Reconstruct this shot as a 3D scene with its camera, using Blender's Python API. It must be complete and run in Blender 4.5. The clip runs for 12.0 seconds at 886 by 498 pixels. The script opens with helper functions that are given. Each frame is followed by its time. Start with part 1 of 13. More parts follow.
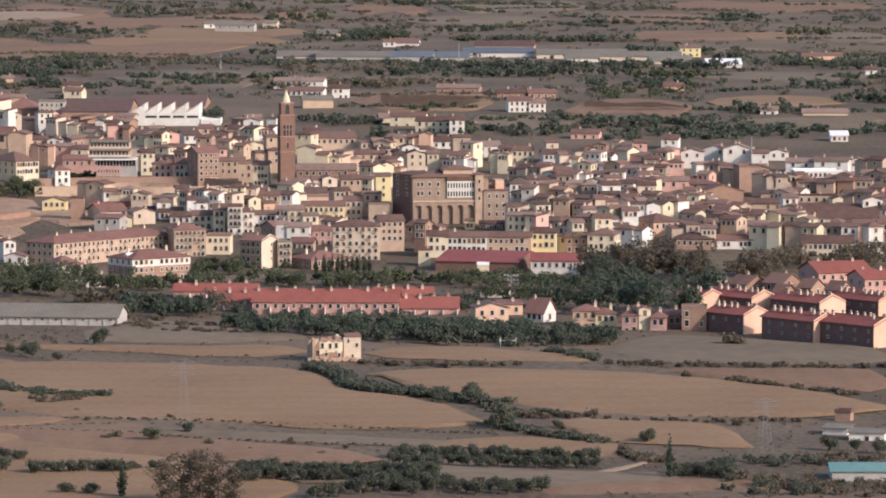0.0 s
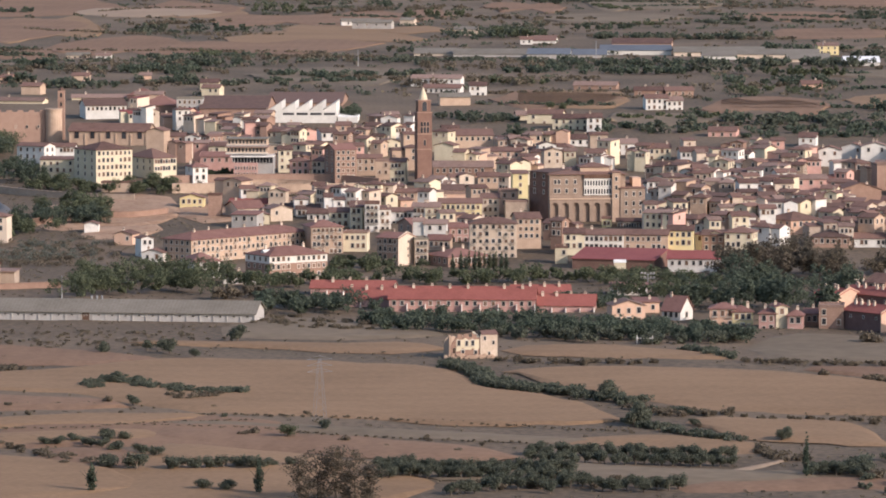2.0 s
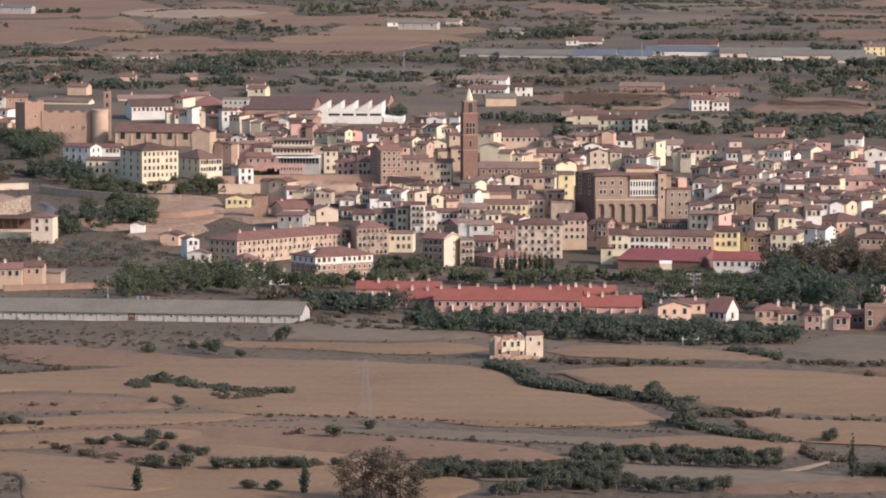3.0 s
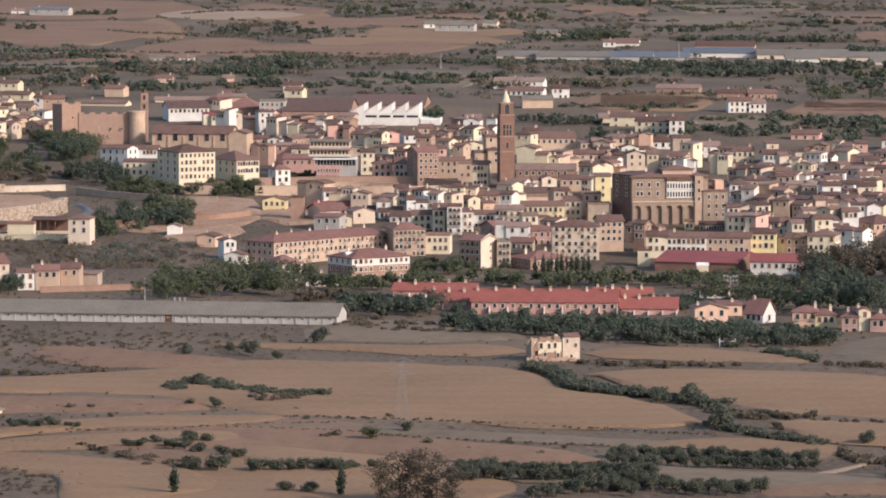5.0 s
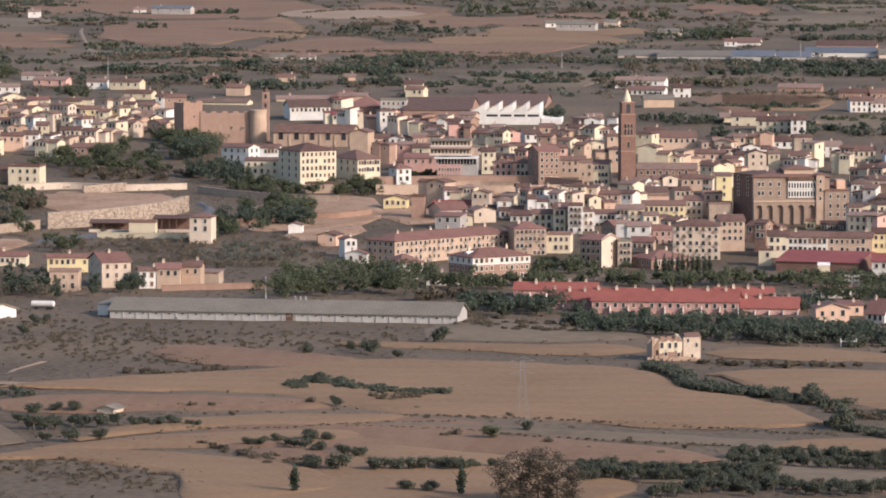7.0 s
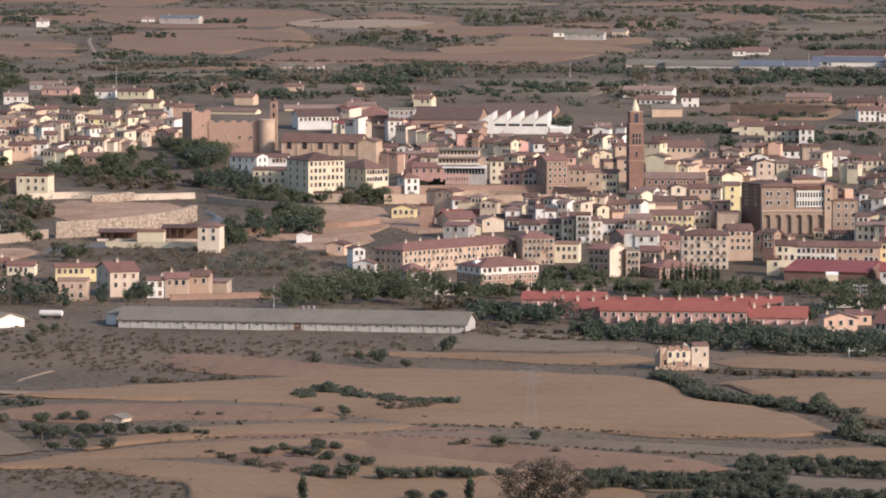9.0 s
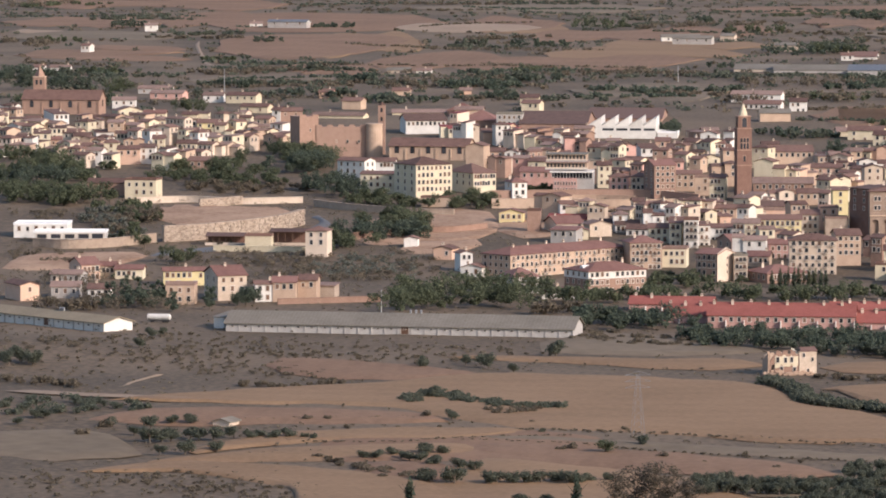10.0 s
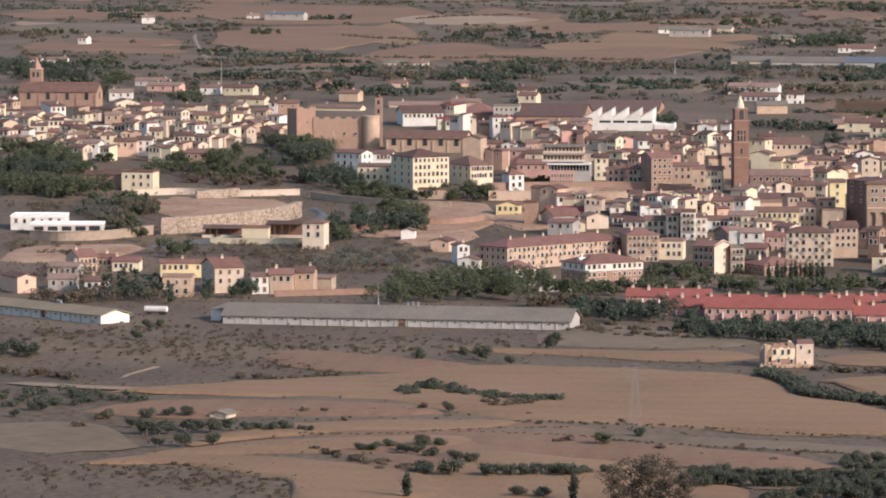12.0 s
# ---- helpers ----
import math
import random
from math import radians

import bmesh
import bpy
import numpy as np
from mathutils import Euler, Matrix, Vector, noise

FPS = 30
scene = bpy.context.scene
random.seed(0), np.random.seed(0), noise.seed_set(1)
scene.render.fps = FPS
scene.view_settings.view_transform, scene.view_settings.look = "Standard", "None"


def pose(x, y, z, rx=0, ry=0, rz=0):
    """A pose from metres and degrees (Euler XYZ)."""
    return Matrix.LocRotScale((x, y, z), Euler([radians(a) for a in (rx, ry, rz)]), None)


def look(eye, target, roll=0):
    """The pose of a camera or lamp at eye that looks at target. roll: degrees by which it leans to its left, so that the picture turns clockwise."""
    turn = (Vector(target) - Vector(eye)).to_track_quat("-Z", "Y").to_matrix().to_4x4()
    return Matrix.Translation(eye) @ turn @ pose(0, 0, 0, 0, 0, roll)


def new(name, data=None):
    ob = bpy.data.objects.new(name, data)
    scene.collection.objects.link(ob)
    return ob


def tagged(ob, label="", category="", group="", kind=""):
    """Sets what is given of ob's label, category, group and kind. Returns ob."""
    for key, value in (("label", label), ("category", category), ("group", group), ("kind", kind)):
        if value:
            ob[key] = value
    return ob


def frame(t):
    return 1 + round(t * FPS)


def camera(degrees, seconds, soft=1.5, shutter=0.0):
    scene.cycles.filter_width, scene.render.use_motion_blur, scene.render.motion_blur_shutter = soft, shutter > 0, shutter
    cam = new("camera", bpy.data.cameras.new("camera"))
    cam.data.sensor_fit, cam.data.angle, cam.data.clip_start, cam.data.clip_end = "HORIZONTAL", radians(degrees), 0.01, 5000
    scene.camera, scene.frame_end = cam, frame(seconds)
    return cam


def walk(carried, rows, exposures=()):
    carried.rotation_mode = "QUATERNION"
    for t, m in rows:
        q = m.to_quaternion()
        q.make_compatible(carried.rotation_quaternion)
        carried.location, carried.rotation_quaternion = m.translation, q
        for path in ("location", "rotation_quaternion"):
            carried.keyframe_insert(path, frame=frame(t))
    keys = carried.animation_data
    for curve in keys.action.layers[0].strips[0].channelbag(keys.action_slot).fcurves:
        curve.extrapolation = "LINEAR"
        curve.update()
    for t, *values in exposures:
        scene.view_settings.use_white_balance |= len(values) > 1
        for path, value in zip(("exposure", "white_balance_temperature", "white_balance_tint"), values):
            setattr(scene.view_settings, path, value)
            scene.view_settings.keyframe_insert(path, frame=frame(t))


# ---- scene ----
# The eye stands on a hill 127 m above the plain and turns slowly to its left.
EYE_Z = 127.0
cam = camera(11.0, 12.0, soft=1.85)


def aim(bearing, drop):
    """Pose of the eye for a bearing to the right of +Y and a drop below the horizon, in milliradians."""
    a, s = bearing / 1000, drop / 1000
    return look((0, 0, EYE_Z), (1000 * math.sin(a), 1000 * math.cos(a), EYE_Z - 1000 * s))


walk(cam, [
    (0, aim(-0.00, 76.27)),
    (0.5, aim(0.85, 76.65)),
    (1, aim(-11.29, 76.27)),
    (1.5, aim(-13.63, 76.65)),
    (2, aim(-29.81, 76.83)),
    (2.5, aim(-35.73, 77.40)),
    (3, aim(-39.77, 76.65)),
    (5, aim(-47.78, 76.27)),
    (5.5, aim(-64.32, 76.09)),
    (6, aim(-72.69, 76.09)),
    (6.5, aim(-75.23, 76.27)),
    (7, aim(-74.10, 76.45)),
    (9, aim(-75.88, 74.39)),
    (9.5, aim(-79.36, 73.64)),
    (10, aim(-99.30, 73.44)),
    (10.5, aim(-99.02, 74.21)),
    (11, aim(-99.02, 74.57)),
    (11.5, aim(-99.86, 74.57)),
    (12, aim(-98.64, 75.14)),
], exposures=[(0, 0.45, 5900, 12), (12, 0.45, 5900, 12)])

# ---- light ----
SUN_TURN, SUN_UP = radians(124), radians(25)   # clockwise from +Y, and above the horizon
world = bpy.data.worlds.new("world")
scene.world = world
world.use_nodes = True
_nt = world.node_tree
_sky = _nt.nodes.new("ShaderNodeTexSky")
_sky.sky_type, _sky.sun_disc = "NISHITA", False
_sky.sun_elevation, _sky.sun_rotation = SUN_UP, SUN_TURN
_sky.dust_density = 2.0
_nt.nodes["Background"].inputs["Strength"].default_value = 0.15
_nt.links.new(_sky.outputs["Color"], _nt.nodes["Background"].inputs["Color"])
_sun = bpy.data.lights.new("sun", "SUN")
_sun.energy, _sun.angle, _sun.color = 3.15, radians(0.6), (1.0, 0.832, 0.72)
sun = new("sun", _sun)
sun.matrix_world = look((0, 0, 0), (-math.sin(SUN_TURN) * math.cos(SUN_UP), -math.cos(SUN_TURN) * math.cos(SUN_UP), -math.sin(SUN_UP)))


# ---- materials ----
def mat(name, lo, hi, scale=0.15, fine=2.0, rough=0.9, rand=0.0, bump=0.0, island=0.0, stripes=None, metal=0.0, spec=0.2, coord="Object", contrast=(0.3, 0.7), thin=0.0):
    """A surface between two colours: a broad and a fine noise, an optional spread from piece to piece, optional stripes (direction, width, depth)."""
    m = bpy.data.materials.new(name)
    m.use_nodes = True
    nt = m.node_tree
    N, L = nt.nodes, nt.links
    b = N["Principled BSDF"]
    b.inputs["Roughness"].default_value, b.inputs["Metallic"].default_value = rough, metal
    b.inputs["Specular IOR Level"].default_value = spec
    tc = N.new("ShaderNodeTexCoord")
    co = tc.outputs[coord]
    if coord == "World":
        co = None
    geo = N.new("ShaderNodeNewGeometry")
    co = geo.outputs["Position"] if coord == "Object" and scale < 0.1 else co
    n1, n2 = N.new("ShaderNodeTexNoise"), N.new("ShaderNodeTexNoise")
    for n, s in ((n1, scale), (n2, fine)):
        n.inputs["Scale"].default_value, n.inputs["Detail"].default_value = s, 5.0
        L.new(co, n.inputs["Vector"])
    add = N.new("ShaderNodeMath")
    add.operation = "MULTIPLY_ADD"
    add.inputs[1].default_value = 0.5
    half = N.new("ShaderNodeMath")
    half.operation = "MULTIPLY"
    half.inputs[1].default_value = 0.5
    L.new(n2.outputs["Fac"], half.inputs[0])
    L.new(n1.outputs["Fac"], add.inputs[0])
    L.new(half.outputs[0], add.inputs[2])
    fac = add.outputs[0]
    if stripes:
        w = N.new("ShaderNodeTexWave")
        w.bands_direction = stripes[0]
        w.inputs["Scale"].default_value = 1.0 / stripes[1] * 0.314
        w.inputs["Distortion"].default_value = stripes[3] if len(stripes) > 3 else 0.6
        w.inputs["Detail"].default_value = 2.0
        L.new(co, w.inputs["Vector"])
        k = N.new("ShaderNodeMath")
        k.operation = "MULTIPLY_ADD"
        k.inputs[1].default_value = stripes[2]
        L.new(w.outputs["Fac"], k.inputs[0])
        L.new(fac, k.inputs[2])
        fac = k.outputs[0]
    if rand or island:
        src = N.new("ShaderNodeObjectInfo").outputs["Random"] if rand else geo.outputs["Random Per Island"]
        c = N.new("ShaderNodeMath")
        c.operation = "SUBTRACT"
        c.inputs[1].default_value = 0.5
        L.new(src, c.inputs[0])
        k = N.new("ShaderNodeMath")
        k.operation = "MULTIPLY_ADD"
        k.inputs[1].default_value = rand or island
        L.new(c.outputs[0], k.inputs[0])
        L.new(fac, k.inputs[2])
        fac = k.outputs[0]
    mr = N.new("ShaderNodeMapRange")
    mr.inputs["From Min"].default_value, mr.inputs["From Max"].default_value = contrast
    L.new(fac, mr.inputs["Value"])
    mix = N.new("ShaderNodeMix")
    mix.data_type = "RGBA"
    L.new(mr.outputs[0], mix.inputs["Factor"])
    mix.inputs["A"].default_value, mix.inputs["B"].default_value = (*lo, 1), (*hi, 1)
    L.new(mix.outputs["Result"], b.inputs["Base Color"])
    if thin:
        tl, ms = N.new("ShaderNodeBsdfTranslucent"), N.new("ShaderNodeMixShader")
        ms.inputs["Fac"].default_value = thin
        L.new(mix.outputs["Result"], tl.inputs["Color"])
        L.new(b.outputs[0], ms.inputs[1])
        L.new(tl.outputs[0], ms.inputs[2])
        L.new(ms.outputs[0], N["Material Output"].inputs["Surface"])
    if bump:
        bp = N.new("ShaderNodeBump")
        bp.inputs["Strength"].default_value, bp.inputs["Distance"].default_value = 0.6, bump
        L.new(fac, bp.inputs["Height"])
        L.new(bp.outputs["Normal"], b.inputs["Normal"])
    return m


SOIL = mat("dry_scrubland", (0.091, 0.067, 0.043), (0.174, 0.124, 0.079), 0.012, 0.5, bump=0.5, contrast=(0.41, 0.59))
FIELD = mat("ploughed_earth", (0.200, 0.121, 0.063), (0.275, 0.171, 0.093), 0.018, 0.6, stripes=("Y", 14.0, 0.05, 5.0), bump=0.08, contrast=(0.37, 0.65))
FIELD_RED = mat("reddish_ploughed_earth", (0.170, 0.098, 0.056), (0.242, 0.145, 0.086), 0.02, 0.6, stripes=("X", 8.0, 0.05, 5.0), bump=0.08, contrast=(0.37, 0.65))
FIELD_PALE = mat("pale_stubble", (0.26, 0.178, 0.115), (0.35, 0.25, 0.165), 0.02, 0.2, stripes=("Y", 12.0, 0.05, 5.0), bump=0.08)
FIELD_GREY = mat("grey_fallow", (0.142, 0.105, 0.066), (0.212, 0.157, 0.101), 0.02, 0.2, bump=0.3, contrast=(0.37, 0.65))
FIELD_GREEN = mat("thin_green_crop", (0.12, 0.12, 0.055), (0.20, 0.18, 0.09), 0.02, 0.2, bump=0.2)
EARTH = mat("dug_tan_earth", (0.26, 0.155, 0.092), (0.42, 0.275, 0.175), 0.06, 0.5, bump=0.4, contrast=(0.38, 0.62))
TRACK = mat("pale_dirt_track", (0.22, 0.158, 0.107), (0.30, 0.222, 0.155), 0.05, 0.5)
ASPHALT = mat("asphalt", (0.10, 0.10, 0.10), (0.16, 0.155, 0.15), 0.05, 1.0)

WALLS = {
    "white": mat("whitewash", (0.52, 0.48, 0.418), (0.71, 0.668, 0.596), 0.3, 2.0, rand=0.25),
    "cream": mat("cream_render", (0.51, 0.425, 0.285), (0.66, 0.57, 0.40), 0.3, 2.0, rand=0.3),
    "beige": mat("beige_render", (0.46, 0.36, 0.265), (0.64, 0.52, 0.40), 0.3, 2.0, rand=0.35),
    "tan": mat("tan_render", (0.36, 0.25, 0.175), (0.52, 0.38, 0.27), 0.3, 2.0, rand=0.35),
    "brick": mat("brown_brickwork", (0.245, 0.152, 0.108), (0.355, 0.232, 0.17), 0.4, 3.0, rand=0.3),
    "pink": mat("pink_render", (0.48, 0.27, 0.21), (0.62, 0.38, 0.31), 0.3, 2.0, rand=0.2),
    "yellow": mat("yellow_render", (0.58, 0.465, 0.235), (0.70, 0.585, 0.315), 0.3, 2.0, rand=0.15),
    # Salmon render of houses; on terrace gables it carries the sunlit tone.
    "orange": mat("salmon_and_sunlit_render", (0.52, 0.33, 0.22), (0.64, 0.43, 0.31), 0.3, 2.0, rand=0.15),
    "stone": mat("weathered_stone", (0.27, 0.20, 0.145), (0.42, 0.33, 0.25), 0.5, 3.0, rand=0.2, bump=0.05),
    "grey": mat("grey_concrete", (0.30, 0.27, 0.24), (0.44, 0.41, 0.37), 0.3, 2.0, rand=0.2),
    # Brick of the bell tower; elsewhere wall shade is put into this colour.
    "brick_and_shade": mat("old_brick_and_shade", (0.145, 0.082, 0.060), (0.235, 0.138, 0.102), 0.4, 3.0, rand=0.1),
    # Near-black tone holding the shade of the palace wing; no wall uses it.
    "wing_shade": mat("dark_wing_shade", (0.045, 0.040, 0.045), (0.085, 0.075, 0.080), 0.4, 2.0),
    "rosy": mat("rosy_brick_and_render", (0.36, 0.20, 0.16), (0.52, 0.33, 0.28), 0.5, 2.5, rand=0.15),
    # Brick darkened so that the shade of the terrace fronts is in its colour.
    "redwall": mat("shaded_terrace_brick", (0.135, 0.080, 0.068), (0.205, 0.125, 0.108), 0.4, 2.5, rand=0.15),
}
ROOFS = {
    "tile": mat("old_clay_tiles", (0.090, 0.052, 0.040), (0.195, 0.114, 0.087), 0.35, 1.8, rand=0.4, stripes=("X", 0.35, 0.12), bump=0.06),
    "pale": mat("bleached_clay_tiles", (0.150, 0.096, 0.074), (0.275, 0.185, 0.145), 0.35, 1.8, rand=0.35, stripes=("X", 0.35, 0.12), bump=0.06),
    "dark": mat("dark_clay_tiles", (0.078, 0.048, 0.038), (0.155, 0.096, 0.075), 0.35, 1.8, rand=0.3, stripes=("X", 0.35, 0.12), bump=0.06),
    "red": mat("new_red_tiles", (0.20, 0.064, 0.048), (0.30, 0.102, 0.078), 0.25, 1.5, rand=0.12, stripes=("X", 0.35, 0.10), bump=0.05),
    "rust": mat("red_brown_tiles", (0.15, 0.075, 0.058), (0.25, 0.132, 0.104), 0.35, 1.8, rand=0.25, stripes=("X", 0.35, 0.12), bump=0.06),
    "maroon": mat("maroon_sheet_roof", (0.19, 0.052, 0.044), (0.27, 0.088, 0.074), 0.2, 1.2, rand=0.1, stripes=("X", 0.8, 0.12), rough=0.7),
    "grey": mat("fibre_cement_roof", (0.145, 0.125, 0.095), (0.225, 0.195, 0.155), 0.12, 1.0, rand=0.15, stripes=("X", 1.1, 0.08), bump=0.05),
    "sand": mat("tan_sheet_roof", (0.21, 0.165, 0.105), (0.29, 0.23, 0.15), 0.12, 1.0, rand=0.1, stripes=("X", 1.1, 0.08)),
    "white": mat("white_sheet_roof", (0.66, 0.64, 0.60), (0.82, 0.80, 0.77), 0.2, 1.2, rand=0.1),
    "green": mat("blue_green_sheet_roof", (0.10, 0.20, 0.19), (0.17, 0.28, 0.26), 0.2, 1.2, rand=0.1, rough=0.6),
    "blue": mat("blue_grey_sheet_roof", (0.10, 0.108, 0.118), (0.16, 0.168, 0.18), 0.2, 1.2, rand=0.2, rough=0.6),
}
PANE = mat("dark_window_pane", (0.02, 0.02, 0.022), (0.05, 0.05, 0.055), 0.5, 3.0, rough=0.25, rand=0.3, spec=0.5)
FRAME = mat("pale_surround", (0.42, 0.36, 0.29), (0.58, 0.51, 0.43), 0.5, 3.0, rand=0.4)
SHUTTER = mat("brown_shutter", (0.10, 0.055, 0.035), (0.18, 0.11, 0.075), 0.5, 3.0, rand=0.4)
IRON = mat("dark_iron", (0.03, 0.03, 0.032), (0.07, 0.065, 0.06), 0.5, 3.0, rough=0.6, metal=0.4)
STEEL = mat("galvanised_steel", (0.26, 0.25, 0.24), (0.38, 0.37, 0.36), 0.5, 3.0, rough=0.5, metal=0.6)
BARK = mat("grey_bark", (0.09, 0.07, 0.05), (0.18, 0.14, 0.105), 2.0, 9.0)
# Leaf colours are raised, so the lift of dark tones by haze is in them.
LEAF = {
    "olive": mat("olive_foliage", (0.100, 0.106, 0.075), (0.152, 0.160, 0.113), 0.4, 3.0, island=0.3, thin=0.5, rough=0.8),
    "pine": mat("pine_foliage", (0.083, 0.098, 0.070), (0.127, 0.147, 0.100), 0.4, 3.0, island=0.3, thin=0.5, rough=0.8),
    "green": mat("garden_foliage", (0.091, 0.104, 0.059), (0.155, 0.163, 0.094), 0.4, 3.0, island=0.3, thin=0.5, rough=0.8),
    "autumn": mat("autumn_foliage", (0.110, 0.090, 0.064), (0.168, 0.138, 0.098), 0.4, 3.0, island=0.3, thin=0.5, rough=0.9),
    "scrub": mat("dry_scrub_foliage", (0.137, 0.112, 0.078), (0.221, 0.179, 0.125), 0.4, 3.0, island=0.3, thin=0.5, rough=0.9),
    "cypress": mat("cypress_foliage", (0.061, 0.081, 0.057), (0.104, 0.123, 0.081), 0.4, 3.0, island=0.3, thin=0.5, rough=0.8),
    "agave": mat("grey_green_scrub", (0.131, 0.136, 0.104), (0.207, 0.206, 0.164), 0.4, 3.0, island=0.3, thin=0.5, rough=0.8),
}


# ---- shape of the land ----
PROFILE = ((-7000, 60), (-400, 90), (-120, 112), (0, 125), (12, 124), (60, 104), (200, 56), (500, 14), (800, 0), (1600, 0), (2300, 22), (4750, 40), (9000, 60))
BUMPS = ((-330, 1310, 90, 45, 7.0), (-260, 1150, 120, 60, 1.5), (120, 1230, 160, 60, 1.2))


def ground_z(x, y):
    for (a, za), (b, zb) in zip(PROFILE, PROFILE[1:]):
        if y <= b:
            break
    z = za + (zb - za) * (y - a) / (b - a)
    for bx, by, wx, wy, h in BUMPS:
        q = ((x - bx) / wx) ** 2 + ((y - by) / wy) ** 2
        if q < 9:
            z += h * math.exp(-q)
    return z


def joined(name, verts, faces, mats, slots=None, smooth=False):
    me = bpy.data.meshes.new(name)
    me.from_pydata(verts, [], faces)
    for m in mats:
        me.materials.append(m)
    if slots is not None:
        me.polygons.foreach_set("material_index", slots)
    if smooth:
        me.polygons.foreach_set("use_smooth", [True] * len(me.polygons))
    me.update()
    return me


def part(name, me, parent, m=None, label=""):
    """One mesh object under a thing or a part."""
    ob = new(name, me)
    ob.parent = parent
    if m is not None:
        ob.matrix_basis = m
    if label:
        ob["label"] = label
    return ob


def lines(*spans):
    out = []
    for a, b, step in spans:
        out += list(np.arange(a, b, step))
    return out + [spans[-1][1]]


def build_ground():
    xs = lines((-7000, -1300, 400), (-1300, -620, 20), (-620, 320, 7), (320, 700, 20), (700, 7000, 450))
    ys = lines((-7000, -400, 400), (-400, 860, 20), (860, 2400, 9), (2400, 4900, 18), (4900, 7000, 300))
    v = []
    for y in ys:
        for x in xs:
            wob = 0.0
            if 840 < y < 4900 and -1300 < x < 700:
                wob = 0.35 * noise.noise((x * 0.02, y * 0.02, 0)) + 0.22 * noise.noise((x * 0.09, y * 0.09, 3)) - 0.25
            v.append((x, y, ground_z(x, y) + wob))
    n = len(xs)
    f = [(j * n + i, j * n + i + 1, (j + 1) * n + i + 1, (j + 1) * n + i) for j in range(len(ys) - 1) for i in range(n - 1)]
    g = new("ground", joined("ground", v, f, [SOIL], smooth=True))
    tagged(g, "dry grey-brown scrubland of the plain and rising slopes", "ground", kind="structure")


def along(pts, k):
    """k + 1 points spread evenly along a smooth line through pts."""
    p = [Vector(q) for q in pts]
    seg = [(b - a).length for a, b in zip(p, p[1:])]
    total, out = sum(seg), []
    for i in range(k + 1):
        s, j = total * i / k, 0
        while j < len(seg) - 1 and s > seg[j]:
            s -= seg[j]
            j += 1
        t = min(1, s / max(seg[j], 1e-6))
        a, b = p[j], p[j + 1]
        c = p[j - 1] if j else a - (b - a)
        d = p[j + 2] if j + 2 < len(p) else b + (b - a)
        out.append(0.5 * ((2 * a) + (b - c) * t + (2 * c - 5 * a + 4 * b - d) * t * t + (3 * a - c - 3 * b + d) * t ** 3))
    return out


OUTLINES = []


def field(label, far, near, surface, lift=0.35, name="field", wobble=2.0):
    """A cultivated patch between its far and near edges, lying just above the scrub."""
    length = max(sum((Vector(b) - Vector(a)).length for a, b in zip(e, e[1:])) for e in (far, near))
    k = max(6, int(length / 8))
    lift += 0.02 * (len(OUTLINES) % 8)
    a, b = along(far, k), along(near, k)
    for i in range(k + 1):
        e = min(i, k - i) / (0.12 * k) + 0.25 * noise.noise((i * 0.7, k, len(OUTLINES)))
        if e < 1 and name != "road":
            mid, g = (a[i] * 0.4 + b[i] * 0.6), min(1, max(0.03, e))
            a[i], b[i] = mid.lerp(a[i], g), mid.lerp(b[i], g)
    OUTLINES.append([(q.x, q.y) for q in a] + [(q.x, q.y) for q in reversed(b)])
    rows = max(2, int(max((p - q).length for p, q in zip(a, b)) / 7))
    v, f = [], []
    for i, (p, q) in enumerate(zip(a, b)):
        w1 = wobble * noise.noise((p.x * 0.05, p.y * 0.05, 7)) + 0.6 * wobble * noise.noise((p.x * 0.2, p.y * 0.2, 1))
        w2 = wobble * noise.noise((q.x * 0.05, q.y * 0.05, 9)) + 0.6 * wobble * noise.noise((q.x * 0.2, q.y * 0.2, 5))
        for j in range(rows + 1):
            t = j / rows
            c = p.lerp(q, t)
            y = c.y + (w1 * (1 - t) + w2 * t) * 2.0
            edge = 0.0 if 0 < j < rows and 0 < i < k else -0.6
            v.append((c.x, y, ground_z(c.x, y) + lift + edge))
    n = rows + 1
    f = [(i * n + j, i * n + j + 1, (i + 1) * n + j + 1, (i + 1) * n + j) for i in range(k) for j in range(rows)]
    return tagged(new(name, joined(name, v, f, [surface], smooth=True)), label, name, kind="structure")


def cultivated(x, y):
    """Whether a place lies in one of the fields."""
    for o in OUTLINES:
        inside, j = False, len(o) - 1
        for i in range(len(o)):
            (ax, ay), (bx, by) = o[i], o[j]
            if (ay > y) != (by > y) and x < (bx - ax) * (y - ay) / (by - ay) + ax:
                inside = not inside
            j = i
        if inside:
            return True
    return False


# ---- trees ----
def leaf_points(rng, count, lobes):
    """Random places and outward ways in the skin of several overlapping lobes."""
    lob = np.array(lobes)
    w = lob[:, 3] ** 2
    pick = rng.choice(len(lob), count, p=w / w.sum())
    d = rng.normal(size=(count, 3))
    d /= np.linalg.norm(d, axis=1)[:, None]
    r = lob[pick, 3] * rng.uniform(0.25, 1.3, count) ** 0.8
    return lob[pick, :3] + d * r[:, None] * np.array((1, 1, 0.9)), d


